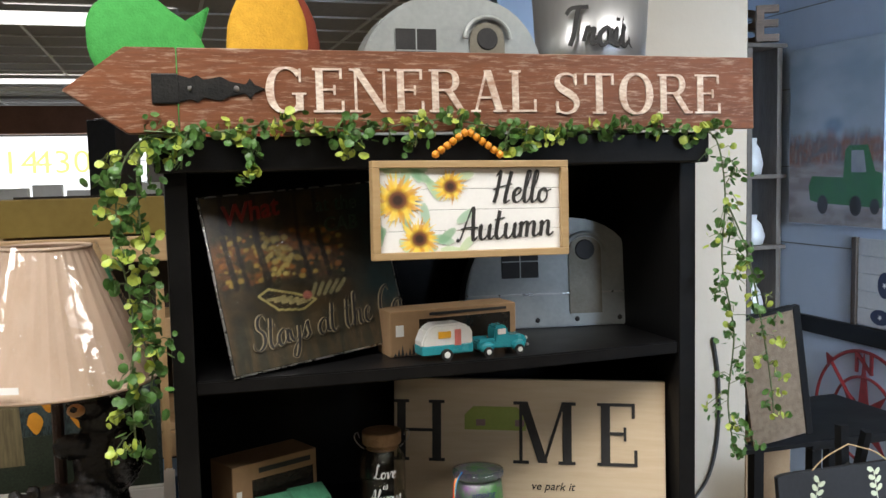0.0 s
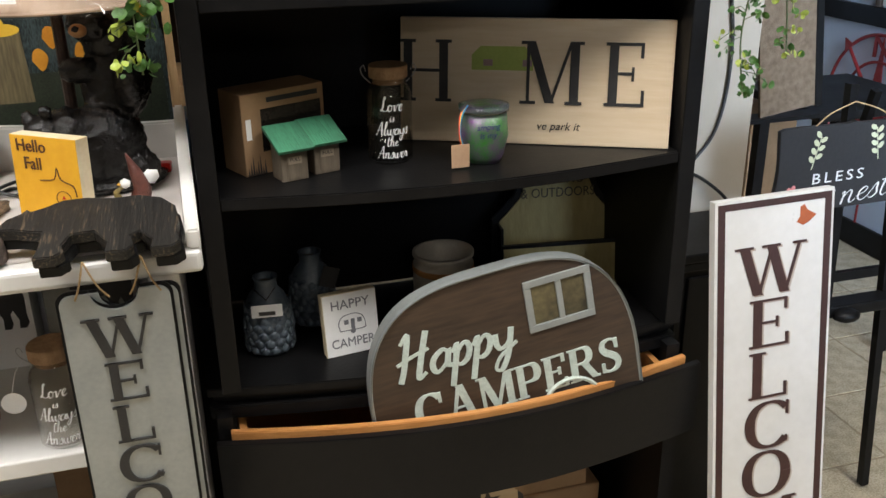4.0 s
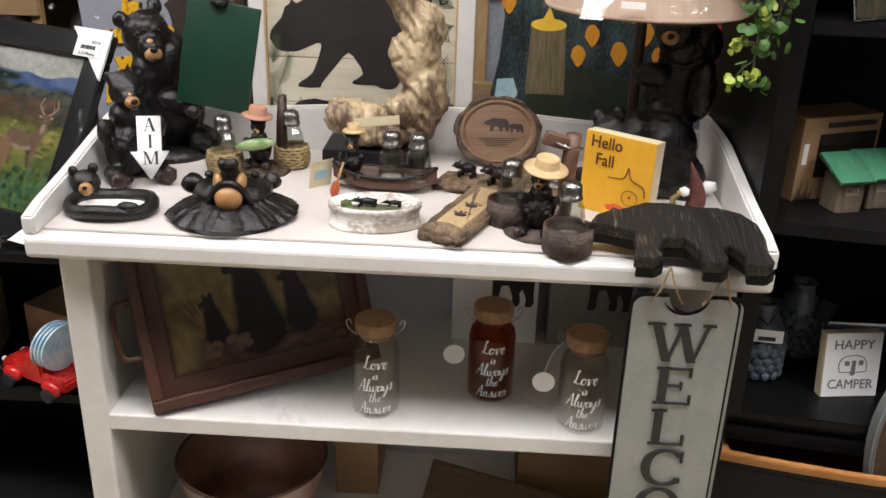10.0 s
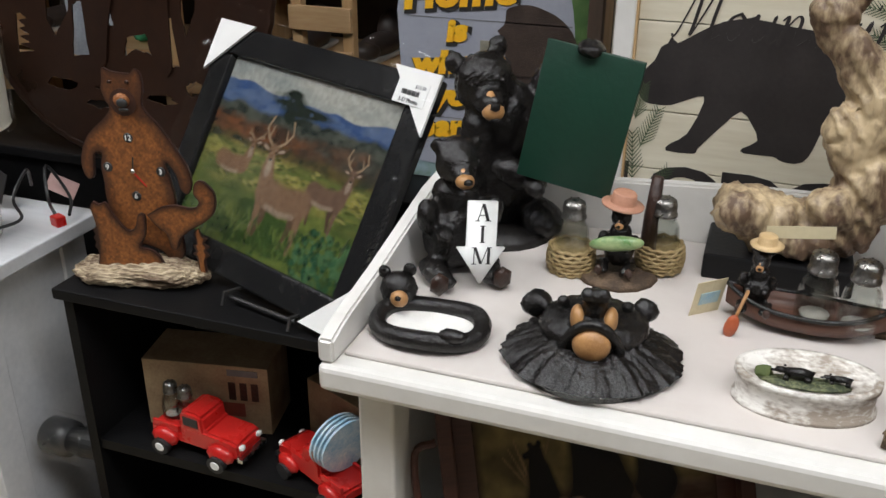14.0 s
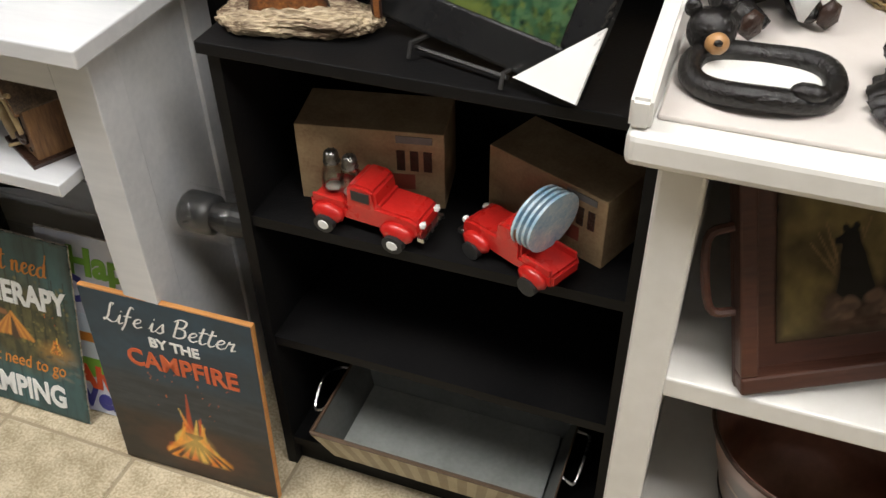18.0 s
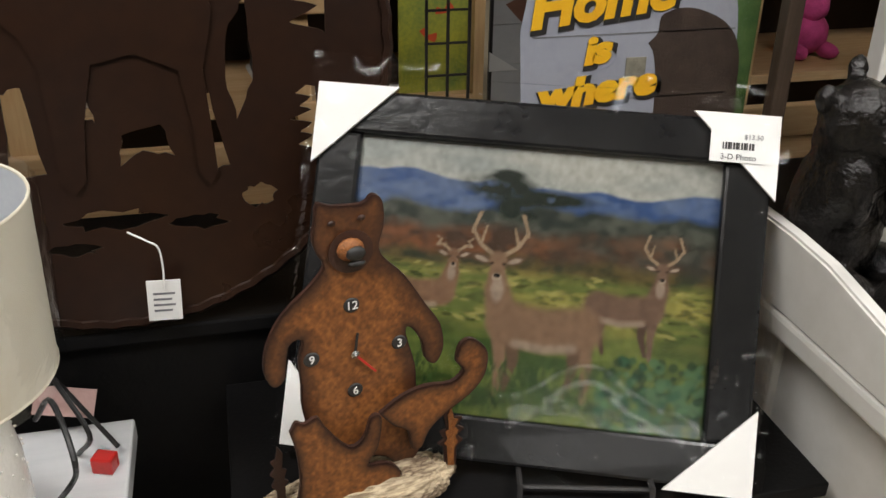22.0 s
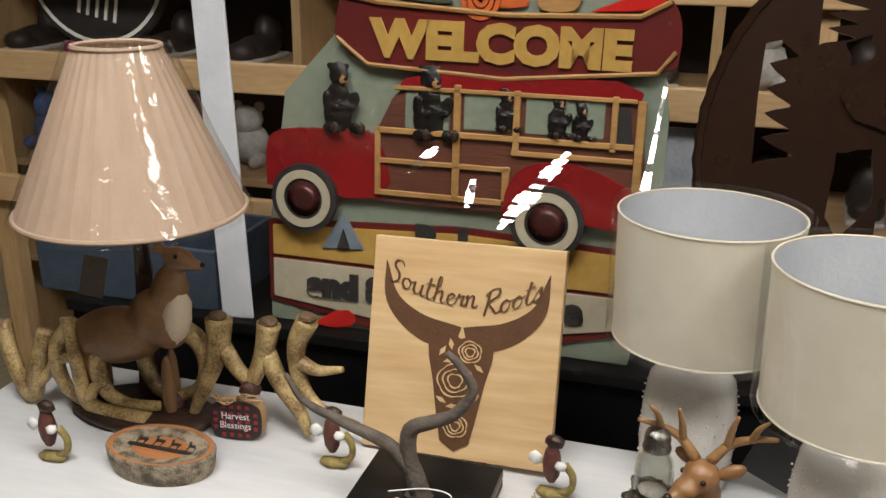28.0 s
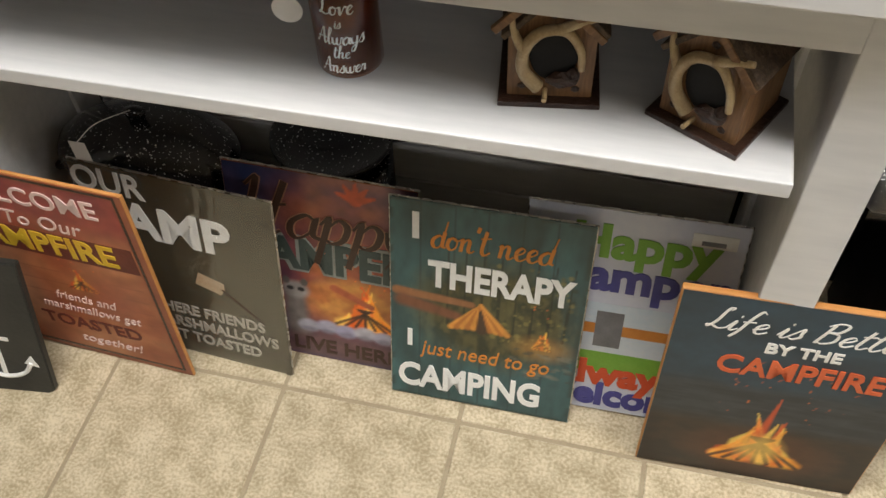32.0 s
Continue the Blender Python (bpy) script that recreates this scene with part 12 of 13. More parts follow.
MAPB = M("brown_continent_print", (0.26, 0.13, 0.09), (0.20, 0.09, 0.06), 30, 0.5)
for nm, o in (("printed_continent", [(0.02, 0.34), (0.05, 0.36), (0.085, 0.35), (0.08, 0.32), (0.062, 0.300), (0.050, 0.29), (0.036, 0.31)]), ("printed_continent", [(0.056, 0.288), (0.082, 0.275), (0.080, 0.255), (0.066, 0.222), (0.058, 0.25)]), ("printed_continent", [(0.100, 0.315), (0.125, 0.318), (0.135, 0.290), (0.122, 0.250), (0.110, 0.285), (0.098, 0.295)]), ("printed_continent", [(0.100, 0.325), (0.12, 0.355), (0.17, 0.36), (0.205, 0.35), (0.195, 0.31), (0.165, 0.295), (0.14, 0.318)]), ("printed_continent", [(0.172, 0.265), (0.195, 0.268), (0.200, 0.248), (0.178, 0.245)])):
    part(nm, slab(smooth_outline(o, 2), 0.0005, 0, -0.0048), MAPB, wm)
part("corner_guard", slab([(0.0, 0.19), (0.04, 0.19), (0.0, 0.235)], 0.002, 0, -0.011), PAPER, wm, "white card corner guard")

mt_ = thing("side_table", pose(-0.95, 3.5, 0), "plain brown table behind the map picture", "table")
part("tabletop", bx(0, 0, 0.37, 0.95, 0.5, 0.40, 0.003), PINE, mt_)
for x, y in ((0.02, 0.02), (0.88, 0.02), (0.02, 0.43), (0.88, 0.43)):
    part("leg", bx(x, y, 0, x + 0.05, y + 0.05, 0.37), PINEZ, mt_)

# ---- welcome wagon sign behind the console table ----
def wagon_sign():
    t = thing("wagon_sign", pose(-2.63, 1.762, BT, -3, 0, 0), "embossed metal welcome sign of a red wagon and canoe", "sign")

    def L(px, z):
        return (px + 2.63, z - BT)

    def P(name, pts, y, mat, label="", n=3, dep=0.004):
        o = [L(*p) for p in pts]
        return part(name, slab(smooth_outline(o, n) if n else o, dep, 0.0012, y), mat, t, label)
    MAROON = M("maroon_paint", (0.13, 0.015, 0.012), (0.07, 0.010, 0.010), 14, 0.35, 0, 0.1)
    CARRED = M("car_red_paint", (0.27, 0.012, 0.014), (0.15, 0.009, 0.010), 9, 0.25, 0, 0.08, coat=0.3)
    SAGE = M("pale_sage_paint", (0.22, 0.25, 0.19), (0.15, 0.18, 0.14), 10, 0.5)
    YPAN = M("yellow_panel_paint", (0.46, 0.29, 0.075), (0.34, 0.20, 0.045), 12, 0.45, 0, 0.2)
    CPAN = M("cream_panel_paint", (0.44, 0.40, 0.30), (0.34, 0.30, 0.22), 12, 0.45, 0, 0.2)
    HUBC = M("dark_hub_paint", (0.10, 0.020, 0.018), (0.05, 0.025, 0.022), 40, 0.3, 0.4, 0.1)
    FRAMEW = wood("wagon_wood_trim", (0.42, 0.24, 0.085), (0.26, 0.13, 0.04), 6)
    DARKW = wood("wagon_dark_panel", (0.13, 0.045, 0.025), (0.07, 0.022, 0.015), 7)
    P("ground", [(-2.60, 0.953), (-2.60, 1.10), (-2.57, 1.30), (-2.44, 1.44), (-2.06, 1.44), (-2.035, 1.30), (-2.035, 1.10), (-2.06, 0.953)], 0.002, SAGE, "pale sage background sheet", 0)
    P("panel_rim", [(-2.60, 0.985), (-2.60, 1.112), (-2.30, 1.128), (-2.06, 1.118), (-2.055, 1.0), (-2.30, 0.935)], -0.002, MAROON, "maroon panel rim", 0)
    P("yellow_panel", [(-2.592, 1.058), (-2.592, 1.104), (-2.30, 1.118), (-2.068, 1.110), (-2.068, 1.056)], -0.005, YPAN, "yellow lower panel", 0)
    P("cream_panel", [(-2.592, 0.992), (-2.592, 1.052), (-2.068, 1.050), (-2.066, 1.006), (-2.30, 0.960)], -0.005, CPAN, "cream lettered panel", 0)
    P("canoe", [(-2.490, 1.385), (-2.480, 1.43), (-2.445, 1.452), (-2.425, 1.432), (-2.25, 1.420), (-2.075, 1.424), (-2.050, 1.445), (-2.032, 1.42), (-2.030, 1.375), (-2.055, 1.352), (-2.25, 1.335), (-2.44, 1.345)], -0.008, MAROON, "maroon canoe")
    part("canoe_trim", tube([(x + 2.63, -0.010, z - BT) for x, z in ((-2.475, 1.437), (-2.425, 1.428), (-2.25, 1.417), (-2.08, 1.421), (-2.045, 1.440))], 0.0035, 6), FRAMEW, t)
    part("canoe_trim", tube([(x + 2.63, -0.010, z - BT) for x, z in ((-2.485, 1.38), (-2.44, 1.346), (-2.25, 1.336), (-2.055, 1.353), (-2.034, 1.38))], 0.003, 6), FRAMEW, t)
    words("lettering", "WELCOME", 0.047, YPAN, t, pose(0.370, -0.0095, 0.427, 0, 0.5, 0), "yellow embossed lettering", wide=1.10, bold=0.004, depth=0.002)
    P("pack", [(-2.40, 1.432), (-2.385, 1.452), (-2.345, 1.448), (-2.325, 1.428)], -0.004, M("olive_pack_paint", (0.06, 0.07, 0.045), (0.035, 0.045, 0.03), 30, 0.5))
    for k in range(3):
        part("bedroll", moved(lathe([(0.004 + 0.008 * k, -0.004), (0.010 + 0.008 * k, -0.004), (0.010 + 0.008 * k, 0.004), (0.004 + 0.008 * k, 0.004)], 20), Matrix.Translation((0.345, -0.004 - 0.001 * k, 1.435 - BT)) @ Matrix.Rotation(radians(90), 4, "X")), M("orange_bedroll", (0.55, 0.12, 0.025), (0.42, 0.08, 0.015), 30, 0.5), t, "rolled orange blanket" if k == 0 else "")
    P("bedroll_end", [(-2.28, 1.460), (-2.235, 1.452), (-2.225, 1.428), (-2.28, 1.428)], -0.003, MATS["orange_bedroll"])
    P("basket", [(-2.215, 1.445), (-2.20, 1.455), (-2.17, 1.455), (-2.155, 1.445), (-2.165, 1.424), (-2.205, 1.424)], -0.004, FRAMEW)
    P("paddle", [(-2.145, 1.424), (-2.09, 1.446), (-2.055, 1.460), (-2.045, 1.445), (-2.075, 1.428)], -0.004, RED, "red paddle blade")
    # wagon body
    P("car_hood", [(-2.597, 1.165), (-2.595, 1.225), (-2.57, 1.248), (-2.49, 1.252), (-2.425, 1.245), (-2.42, 1.16)], -0.010, CARRED, "red wagon hood and fender", 3, 0.012)
    P("car_cab", [(-2.43, 1.155), (-2.43, 1.25), (-2.405, 1.300), (-2.385, 1.322), (-2.33, 1.332), (-2.10, 1.332), (-2.075, 1.32), (-2.060, 1.24), (-2.056, 1.155)], -0.008, DARKW, "dark wood wagon body", 0, 0.010)
    P("car_roof", [(-2.40, 1.312), (-2.385, 1.330), (-2.33, 1.341), (-2.10, 1.341), (-2.068, 1.328), (-2.07, 1.318), (-2.38, 1.318)], -0.011, CARRED, "red roof edge", 0)
    for nm, a, b in (("window_pane", (-2.302, 1.266), (-2.238, 1.314)), ("window_pane", (-2.218, 1.266), (-2.115, 1.314)), ("window_pane", (-2.385, 1.262), (-2.322, 1.312))):
        P(nm, [a, (b[0], a[1]), b, (a[0], b[1])], -0.0096, SAGE, "pale window pane", 0, 0.002)
    P("window_pane", [(-2.10, 1.255), (-2.076, 1.255), (-2.083, 1.308), (-2.10, 1.308)], -0.0096, INK, "", 0, 0.002)
    for a, b in (((-2.425, 1.166), (-2.245, 1.174)), ((-2.425, 1.212), (-2.235, 1.219)), ((-2.425, 1.254), (-2.075, 1.262)), ((-2.235, 1.236), (-2.075, 1.243)), ((-2.428, 1.166), (-2.420, 1.262)), ((-2.316, 1.166), (-2.306, 1.325)), ((-2.246, 1.172), (-2.236, 1.22)), ((-2.234, 1.24), (-2.225, 1.322)), ((-2.106, 1.25), (-2.098, 1.322)), ((-2.074, 1.20), (-2.063, 1.318)), ((-2.40, 1.314), (-2.075, 1.320))):
        part("wood_trim", bx(a[0] + 2.63, -0.0135, a[1] - BT, b[0] + 2.63, -0.0085, b[1] - BT, 0.001, 1), FRAMEW, t)
    P("rear_fender", [(-2.243, 1.15), (-2.240, 1.19), (-2.215, 1.222), (-2.16, 1.232), (-2.10, 1.215), (-2.062, 1.19), (-2.060, 1.145), (-2.13, 1.150)], -0.014, CARRED, "red rear fender", 3, 0.012)
    for x, z in ((-2.533, 1.152), (-2.180, 1.150)):
        wh = part("wheel", moved(lathe([(0, -0.004), (0.050, -0.004), (0.050, 0.006), (0, 0.006)], 32), Matrix.Translation((x + 2.63, -0.016, z - BT)) @ Matrix.Rotation(radians(90), 4, "X")), INK, t, "black tyre with a white sidewall")
        part("whitewall", moved(lathe([(0.030, 0), (0.042, 0), (0.042, 0.002), (0.030, 0.002)], 32), Matrix.Translation((x + 2.63, -0.0225, z - BT)) @ Matrix.Rotation(radians(90), 4, "X")), CPAN, wh)
        part("hub_cap", moved(lathe([(0, 0.004), (0.012, 0.003), (0.026, 0), (0, 0)], 24), Matrix.Translation((x + 2.63, -0.0225, z - BT)) @ Matrix.Rotation(radians(90), 4, "X")), HUBC, wh, smooth=True)
    # lamp glints on the film, put in as tilted facets
    glints("film_glint", (0.390, -0.040, 0.190), (0.475, -0.040, 0.300), 0.027, 22, t, 4)
    glints("film_glint", (0.262, -0.040, 0.255), (0.300, -0.040, 0.295), 0.022, 7, t, 9)
    glints("film_glint", (0.560, -0.040, 0.12), (0.590, -0.040, 0.40), 0.010, 24, t, 12)
    glints("film_glint", (0.345, -0.040, 0.215), (0.352, -0.040, 0.255), 0.012, 6, t, 15)
    bears = [((-2.483, 1.285), 0.050), ((-2.350, 1.285), 0.052), ((-2.245, 1.288), 0.030), ((-2.175, 1.284), 0.030), ((-2.145, 1.280), 0.026)]
    for (x, z), s in bears:
        part("painted_bear", multi(turned(sit_bear(s * 2.1), Matrix.Translation((x + 2.63, -0.010, z - BT - s * 0.75)) @ Matrix.Diagonal((0.95, 0.28, 1, 1)) @ Matrix.Rotation(radians(28), 4, "Z"))), None, t, "black painted bear")
    BLUG = M("blue_grey_tent", (0.20, 0.24, 0.28), (0.12, 0.15, 0.19), 20, 0.45)
    P("tent", [(-2.512, 1.076), (-2.478, 1.135), (-2.445, 1.080)], -0.008, BLUG, "blue grey tent", 0)
    P("tent_door", [(-2.488, 1.078), (-2.477, 1.110), (-2.466, 1.079)], -0.0095, INK, "", 0, 0.002)
    for body, x, z, h in (("R  l", -2.33, 1.105, 0.036), ("and S", -2.475, 1.018, 0.036), ("e", -2.140, 1.024, 0.036)):
        words("lettering", body, h, INK, t, pose(x + 2.63, -0.0066, z - BT), wide=1.1, bold=0.004, depth=0.0015)
    P("paddle", [(-2.53, 0.955), (-2.50, 0.975), (-2.47, 0.985), (-2.46, 0.965), (-2.49, 0.953)], -0.006, RED)
    part("film", wrinkled(-0.03, 0.0, 0.61, 0.535, -0.036, 2, 0.07), SHEET, t, "loose clear plastic wrapping", smooth=True)
    part("film_edge", bx(-0.048, -0.012, 0.0, 0.004, -0.006, 0.56, 0.002), M("white_foam_edge", (0.66, 0.68, 0.72), (0.55, 0.58, 0.63), 20, 0.4), t, "white packing strip along one edge", m=pose(0, 0, 0, 0, -3.5, 0))


wagon_sign()
bb = thing("fabric_bin", pose(-3.02, 1.76, BT - 0.001), "dark blue grey fabric bin behind the deer lamp", "bin")
BLUEF = M("slate_blue_fabric", (0.045, 0.065, 0.095), (0.03, 0.045, 0.07), 40, 0.8, 0, 0.4, 240)
for q in ((0, 0, 0, 0.33, 0.01, 0.10), (0, 0.19, 0, 0.33, 0.20, 0.10), (0, 0.01, 0, 0.01, 0.19, 0.10), (0.32, 0.01, 0, 0.33, 0.19, 0.10)):
    part("side", bx(*q, 0.003), BLUEF, bb)
part("bottom", bx(0.01, 0.01, 0, 0.32, 0.19, 0.01), BLUEF, bb)

# ---- slatted rack behind the benches ----
rk = thing("slatted_rack", pose(0, 2.08, 0), "raw pine slatted display rack behind the black benches", "rack")
for x in (-3.42, -2.62, -1.86, -0.44, 0.16):
    part("upright", bx(x, 0.022, 0, x + 0.045, 0.06, 1.50, 0.003), PINEZ, rk)
for z in (0.98, 1.235, 1.415):
    part("slat", bx(-3.46, 0, z, 0.24, 0.020, z + 0.055, 0.003), PINE, rk)
cr = thing("wooden_crate", pose(-1.47, 2.085, BT), "raw pine slatted crate end", "crate")
cr.matrix_basis = pose(-1.47, 1.985, BT)
for x in (0.0, 0.105):
    part("post", bx(x, 0, 0, x + 0.022, 0.022, 0.40, 0.002), PINEZ, cr)
for z in (0.05, 0.13, 0.21, 0.29, 0.35):
    part("slat", bx(0, -0.011, z, 0.127, -0.001, z + 0.045, 0.002), PINE, cr)
bp_ = thing("butterfly_picture", pose(-1.205, 2.625, 0.9225), "yellow and green picture printed with red butterflies", "picture")
part("board", bx(0.0, 0, 0.0, 0.15, 0.008, 0.24), M("yellow_green_print", (0.45, 0.42, 0.05), (0.16, 0.22, 0.05), 14, 0.4), bp_)
for x, z, a in ((0.06, 0.12, 30), (0.095, 0.17, -20), (0.04, 0.22, 60), (0.09, 0.20, 10)):
    part("printed_butterfly", moved(slab(smooth_outline([(-0.02, 0.0), (-0.012, 0.012), (0.0, 0.002), (0.014, 0.014), (0.02, -0.004), (0.0, -0.006)], 3), 0.0005, 0, -0.001), pose(x, 0, z, 0, a, 0)), MATS["orange_red_print"], bp_)
for x0, nm in ((-2.10, 0), (-0.40, 1)):
    pc = thing("grey_picture", pose(x0, 2.110, 0.98), "pale grey winter picture leaning on the slatted rack", "picture")
    part("board", bx(0, 0, 0.0, 0.14, 0.008, 0.24), M("pale_grey_print", (0.42, 0.44, 0.47), (0.24, 0.26, 0.30), 16, 0.5), pc)
rb_ = thing("red_box", pose(0.06, 1.99, 0.0), "red cardboard gift box with a white label", "box")
rb_.matrix_basis = pose(0.07, 2.125, 0.98)
part("carton", bx(0, 0, 0.0, 0.12, 0.08, 0.19, 0.001, 1), RED, rb_)
for z in (0.05, 0.135):
    part("label", bx(0.015, -0.001, z, 0.085, -0.0003, z + 0.024), PAPER, rb_)
gb = thing("blue_box", pose(0.085, 1.90, BT), "blue printed box beside the black hutch", "box")
gb.matrix_basis = pose(-0.03, 1.80, BT)
part("carton", bx(0, 0, 0, 0.10, 0.12, 0.075, 0.001, 1), M("blue_print", (0.05, 0.16, 0.40), (0.16, 0.28, 0.48), 14, 0.4), gb)

# rear shelf of shoes and plush
# tone of the added back panel that stands in for the dim shop behind
DKPANEL = M("dim_backdrop_tone", (0.035, 0.026, 0.020), (0.022, 0.016, 0.013), 6, 0.6)
GOLD = M("gold_olive_paint", (0.36, 0.25, 0.06), (0.26, 0.17, 0.035), 5, 0.45, 0, 0.1)
for xa, xb in ((-3.9, -1.03), (-0.42, 0.22)):
    sh = thing("rear_shelf", pose(xa, 2.60, 0), "tall pine shelf with a gold fascia holding shoes and toys", "shelf", "rear shelves")
    w_ = xb - xa
    part("fascia", bx(0, 0, 1.445, w_, 0.025, 1.545, 0.003), GOLD, sh, "gold olive painted fascia board")
    part("back_panel", bx(0, 0.36, 0, w_, 0.375, 1.545), DKPANEL, sh, "dark panel added as a dim backdrop")
    part("top_board", bx(0, 0.025, 1.50, w_, 0.36, 1.52), PINE, sh)
    for z in (0.62, 0.90, 1.17):
        part("shelf", bx(0.022, 0.0, z, w_ - 0.022, 0.36, z + 0.022, 0.002), PINE, sh)
    for x in ((0.0, 0.95, 1.90, w_ - 0.022) if w_ > 1 else (0.0, w_ - 0.022)):
        part("divider", bx(x, 0.0, 0, x + 0.022, 0.36, 1.445), PINEZ, sh)
SHOE = M("dark_shoe_leather", (0.030, 0.024, 0.022), (0.06, 0.045, 0.038), 30, 0.45)
shoe_me = mesh_of("shoe", blob([((0, 0, 0.03), (0.042, 0.11, 0.034)), ((0, 0.065, 0.06), (0.036, 0.05, 0.055)), ((0, -0.08, 0.028), (0.040, 0.045, 0.028))], 2), SHOE, True)
SOLE = M("white_shoe_sole", (0.62, 0.60, 0.57), (0.50, 0.48, 0.45), 20, 0.6)
sole_me = mesh_of("sole", bx(-0.04, -0.118, 0, 0.04, 0.11, 0.014, 0.006), SOLE)
rn = random.Random(5)
for z in (0.922, 1.192):
    for k in range(18):
        x = -3.78 + 0.212 * k + rn.uniform(-0.03, 0.03)
        if any(abs(x - d) < 0.075 for d in (-3.9, -2.94, -1.99, -1.04, -0.42, 0.20)) or x > 0.1 or -1.22 < x < -0.4:
            continue
        if rn.random() < 0.58:
            s = thing("shoe", pose(x, 2.60 + 0.17, z, 0, 0, rn.uniform(-8, 8)), "dark leather shoe with a white sole on the pine shelf", "shoe", "shoes on the rear shelf")
            part("upper", shoe_me, None, s, m=pose(0, 0, 0.004))
            part("sole", sole_me, None, s)
        else:
            c = rn.choice(((0.62, 0.14, 0.30), (0.08, 0.42, 0.20), (0.55, 0.06, 0.22), (0.60, 0.58, 0.55), (0.12, 0.22, 0.50)))
            single("soft_toy", blob([((0, 0, 0.055), (0.055, 0.05, 0.055)), ((0, -0.01, 0.12), (0.042, 0.04, 0.04)), ((-0.03, 0, 0.155), (0.015, 0.01, 0.015)), ((0.03, 0, 0.155), (0.015, 0.01, 0.015)), ((-0.04, -0.04, 0.02), (0.02, 0.04, 0.02)), ((0.04, -0.04, 0.02), (0.02, 0.04, 0.02))], 2, 0.004, k, 60), M("plush_%d_%d" % (int(c[0] * 100), int(c[1] * 100)), c, tuple(v * 0.6 for v in c), 40, 0.9, 0, 0.6, 200), pose(x, 2.60 + 0.14, z), "small bright soft toy on the pine shelf", "soft toy", "soft toys", smooth=True)
# round black and white sign seen over the rack
rs = thing("round_sign", pose(-3.13, 2.14, 1.291, 0, 0, 0), "round black sign with white lettering on the rack", "sign")
part("disc", moved(lathe([(0, -0.006), (0.16, -0.006), (0.165, 0), (0.16, 0.006), (0, 0.006)], 48), Matrix.Translation((0, 0, 0.165)) @ Matrix.Rotation(radians(90), 4, "X")), INK, rs)
for k in range(5):
    part("printed_arrow", bx(-0.06 + 0.02 * k, -0.009, 0.06, -0.054 + 0.02 * k, -0.0065, 0.16), WHITE_INK, rs, m=pose(0, 0, 0, 0, 12, 0))
part("printed_ring", moved(lathe([(0.145, 0), (0.152, 0), (0.152, 0.001), (0.145, 0.001)], 48), Matrix.Translation((0, -0.0068, 0.165)) @ Matrix.Rotation(radians(90), 4, "X")), WHITE_INK, rs)

gp = thing("wire_grid_panel", pose(-1.20, 2.40, 0), "black wire grid display panel", "display panel")
for k in range(3):
    part("wire", bx(0.04 * k, 0, 0, 0.04 * k + 0.005, 0.005, 1.5), INK, gp)
for k in range(26):
    part("wire", bx(0, 0.005, 0.06 * k, 0.085, 0.009, 0.06 * k + 0.004), INK, gp)
# ---- green vines on the hutch ----
LEAFG = M("green_leaf", (0.045, 0.115, 0.022), (0.075, 0.17, 0.035), 30, 0.45, 0, 0.1, fine=0.5)
LEAFY = M("yellow_green_leaf", (0.26, 0.34, 0.045), (0.36, 0.42, 0.07), 30, 0.45, 0, 0.1, fine=0.5)
STEMG = M("green_stem", (0.07, 0.11, 0.035), (0.10, 0.12, 0.05), 40, 0.6)


def vine(name, line, label, seed, spread=0.03, step=0.016, size=0.0075, yellow=0.3, ups=0.0):
    """A trailing stem with side shoots of small round cupped leaves."""
    rn = random.Random(seed)
    t = thing(name, pose(0, 0, 0), label, "garland", "leaf garlands")
    pts = curve(line, 8)
    part("stem", tube(pts, 0.0014, 5), STEMG, t)
    shoots, leaves = [], {0: [], 1: []}
    d = 0.0
    for a, b in zip(pts, pts[1:]):
        d += (b - a).length
        if d < step:
            continue
        d = 0.0
        q = a + Vector((rn.uniform(-1, 1) * spread, rn.uniform(-1, 0.35) * spread * 0.6, rn.uniform(-1, 0.3 + ups) * spread * 0.9))
        mid = (a + q) / 2 + Vector((0, -0.004, 0.006))
        shoots.append(tube([a, mid, q], 0.0007, 3, False))
        young = rn.random() < yellow
        for k in range(rn.randint(5, 9)):
            u = rn.uniform(0.25, 1.12)
            c = a.lerp(q, u) + Vector((rn.gauss(0, 0.0062), rn.gauss(0, 0.0055), rn.gauss(0, 0.0062)))
            leaves[1 if young and u > 0.45 else 0].append((c, size * rn.uniform(0.55, 1.15), rn.uniform(-1.0, 1.0), rn.uniform(0.2, 1.9), rn.uniform(0, 6.3)))
    part("shoot", join(*shoots), STEMG, t)["kind"] = "stuff"
    for k, mat in ((0, LEAFG), (1, LEAFY)):
        vs, fs = [], []
        for c, s, ry, rx, rz in leaves[k]:
            m = Euler((rx, ry, rz)).to_matrix()
            o = len(vs)
            vs.append(c + m @ Vector((0, 0, -s * 0.22)))
            for i in range(7):
                an = 2 * math.pi * i / 7
                r = s * (0.86 if i == 0 else 1.0)
                vs.append(c + m @ Vector((r * math.cos(an), r * math.sin(an), 0)))
            fs += [(o, o + 1 + i, o + 1 + (i + 1) % 7) for i in range(7)]
        me = bpy.data.meshes.new("leaf")
        me.from_pydata(vs, [], fs)
        me.materials.append(mat)
        part("leaf", me, None, t, "yellow-green young leaves" if k else "small round green leaves")["kind"] = "stuff"
    return t


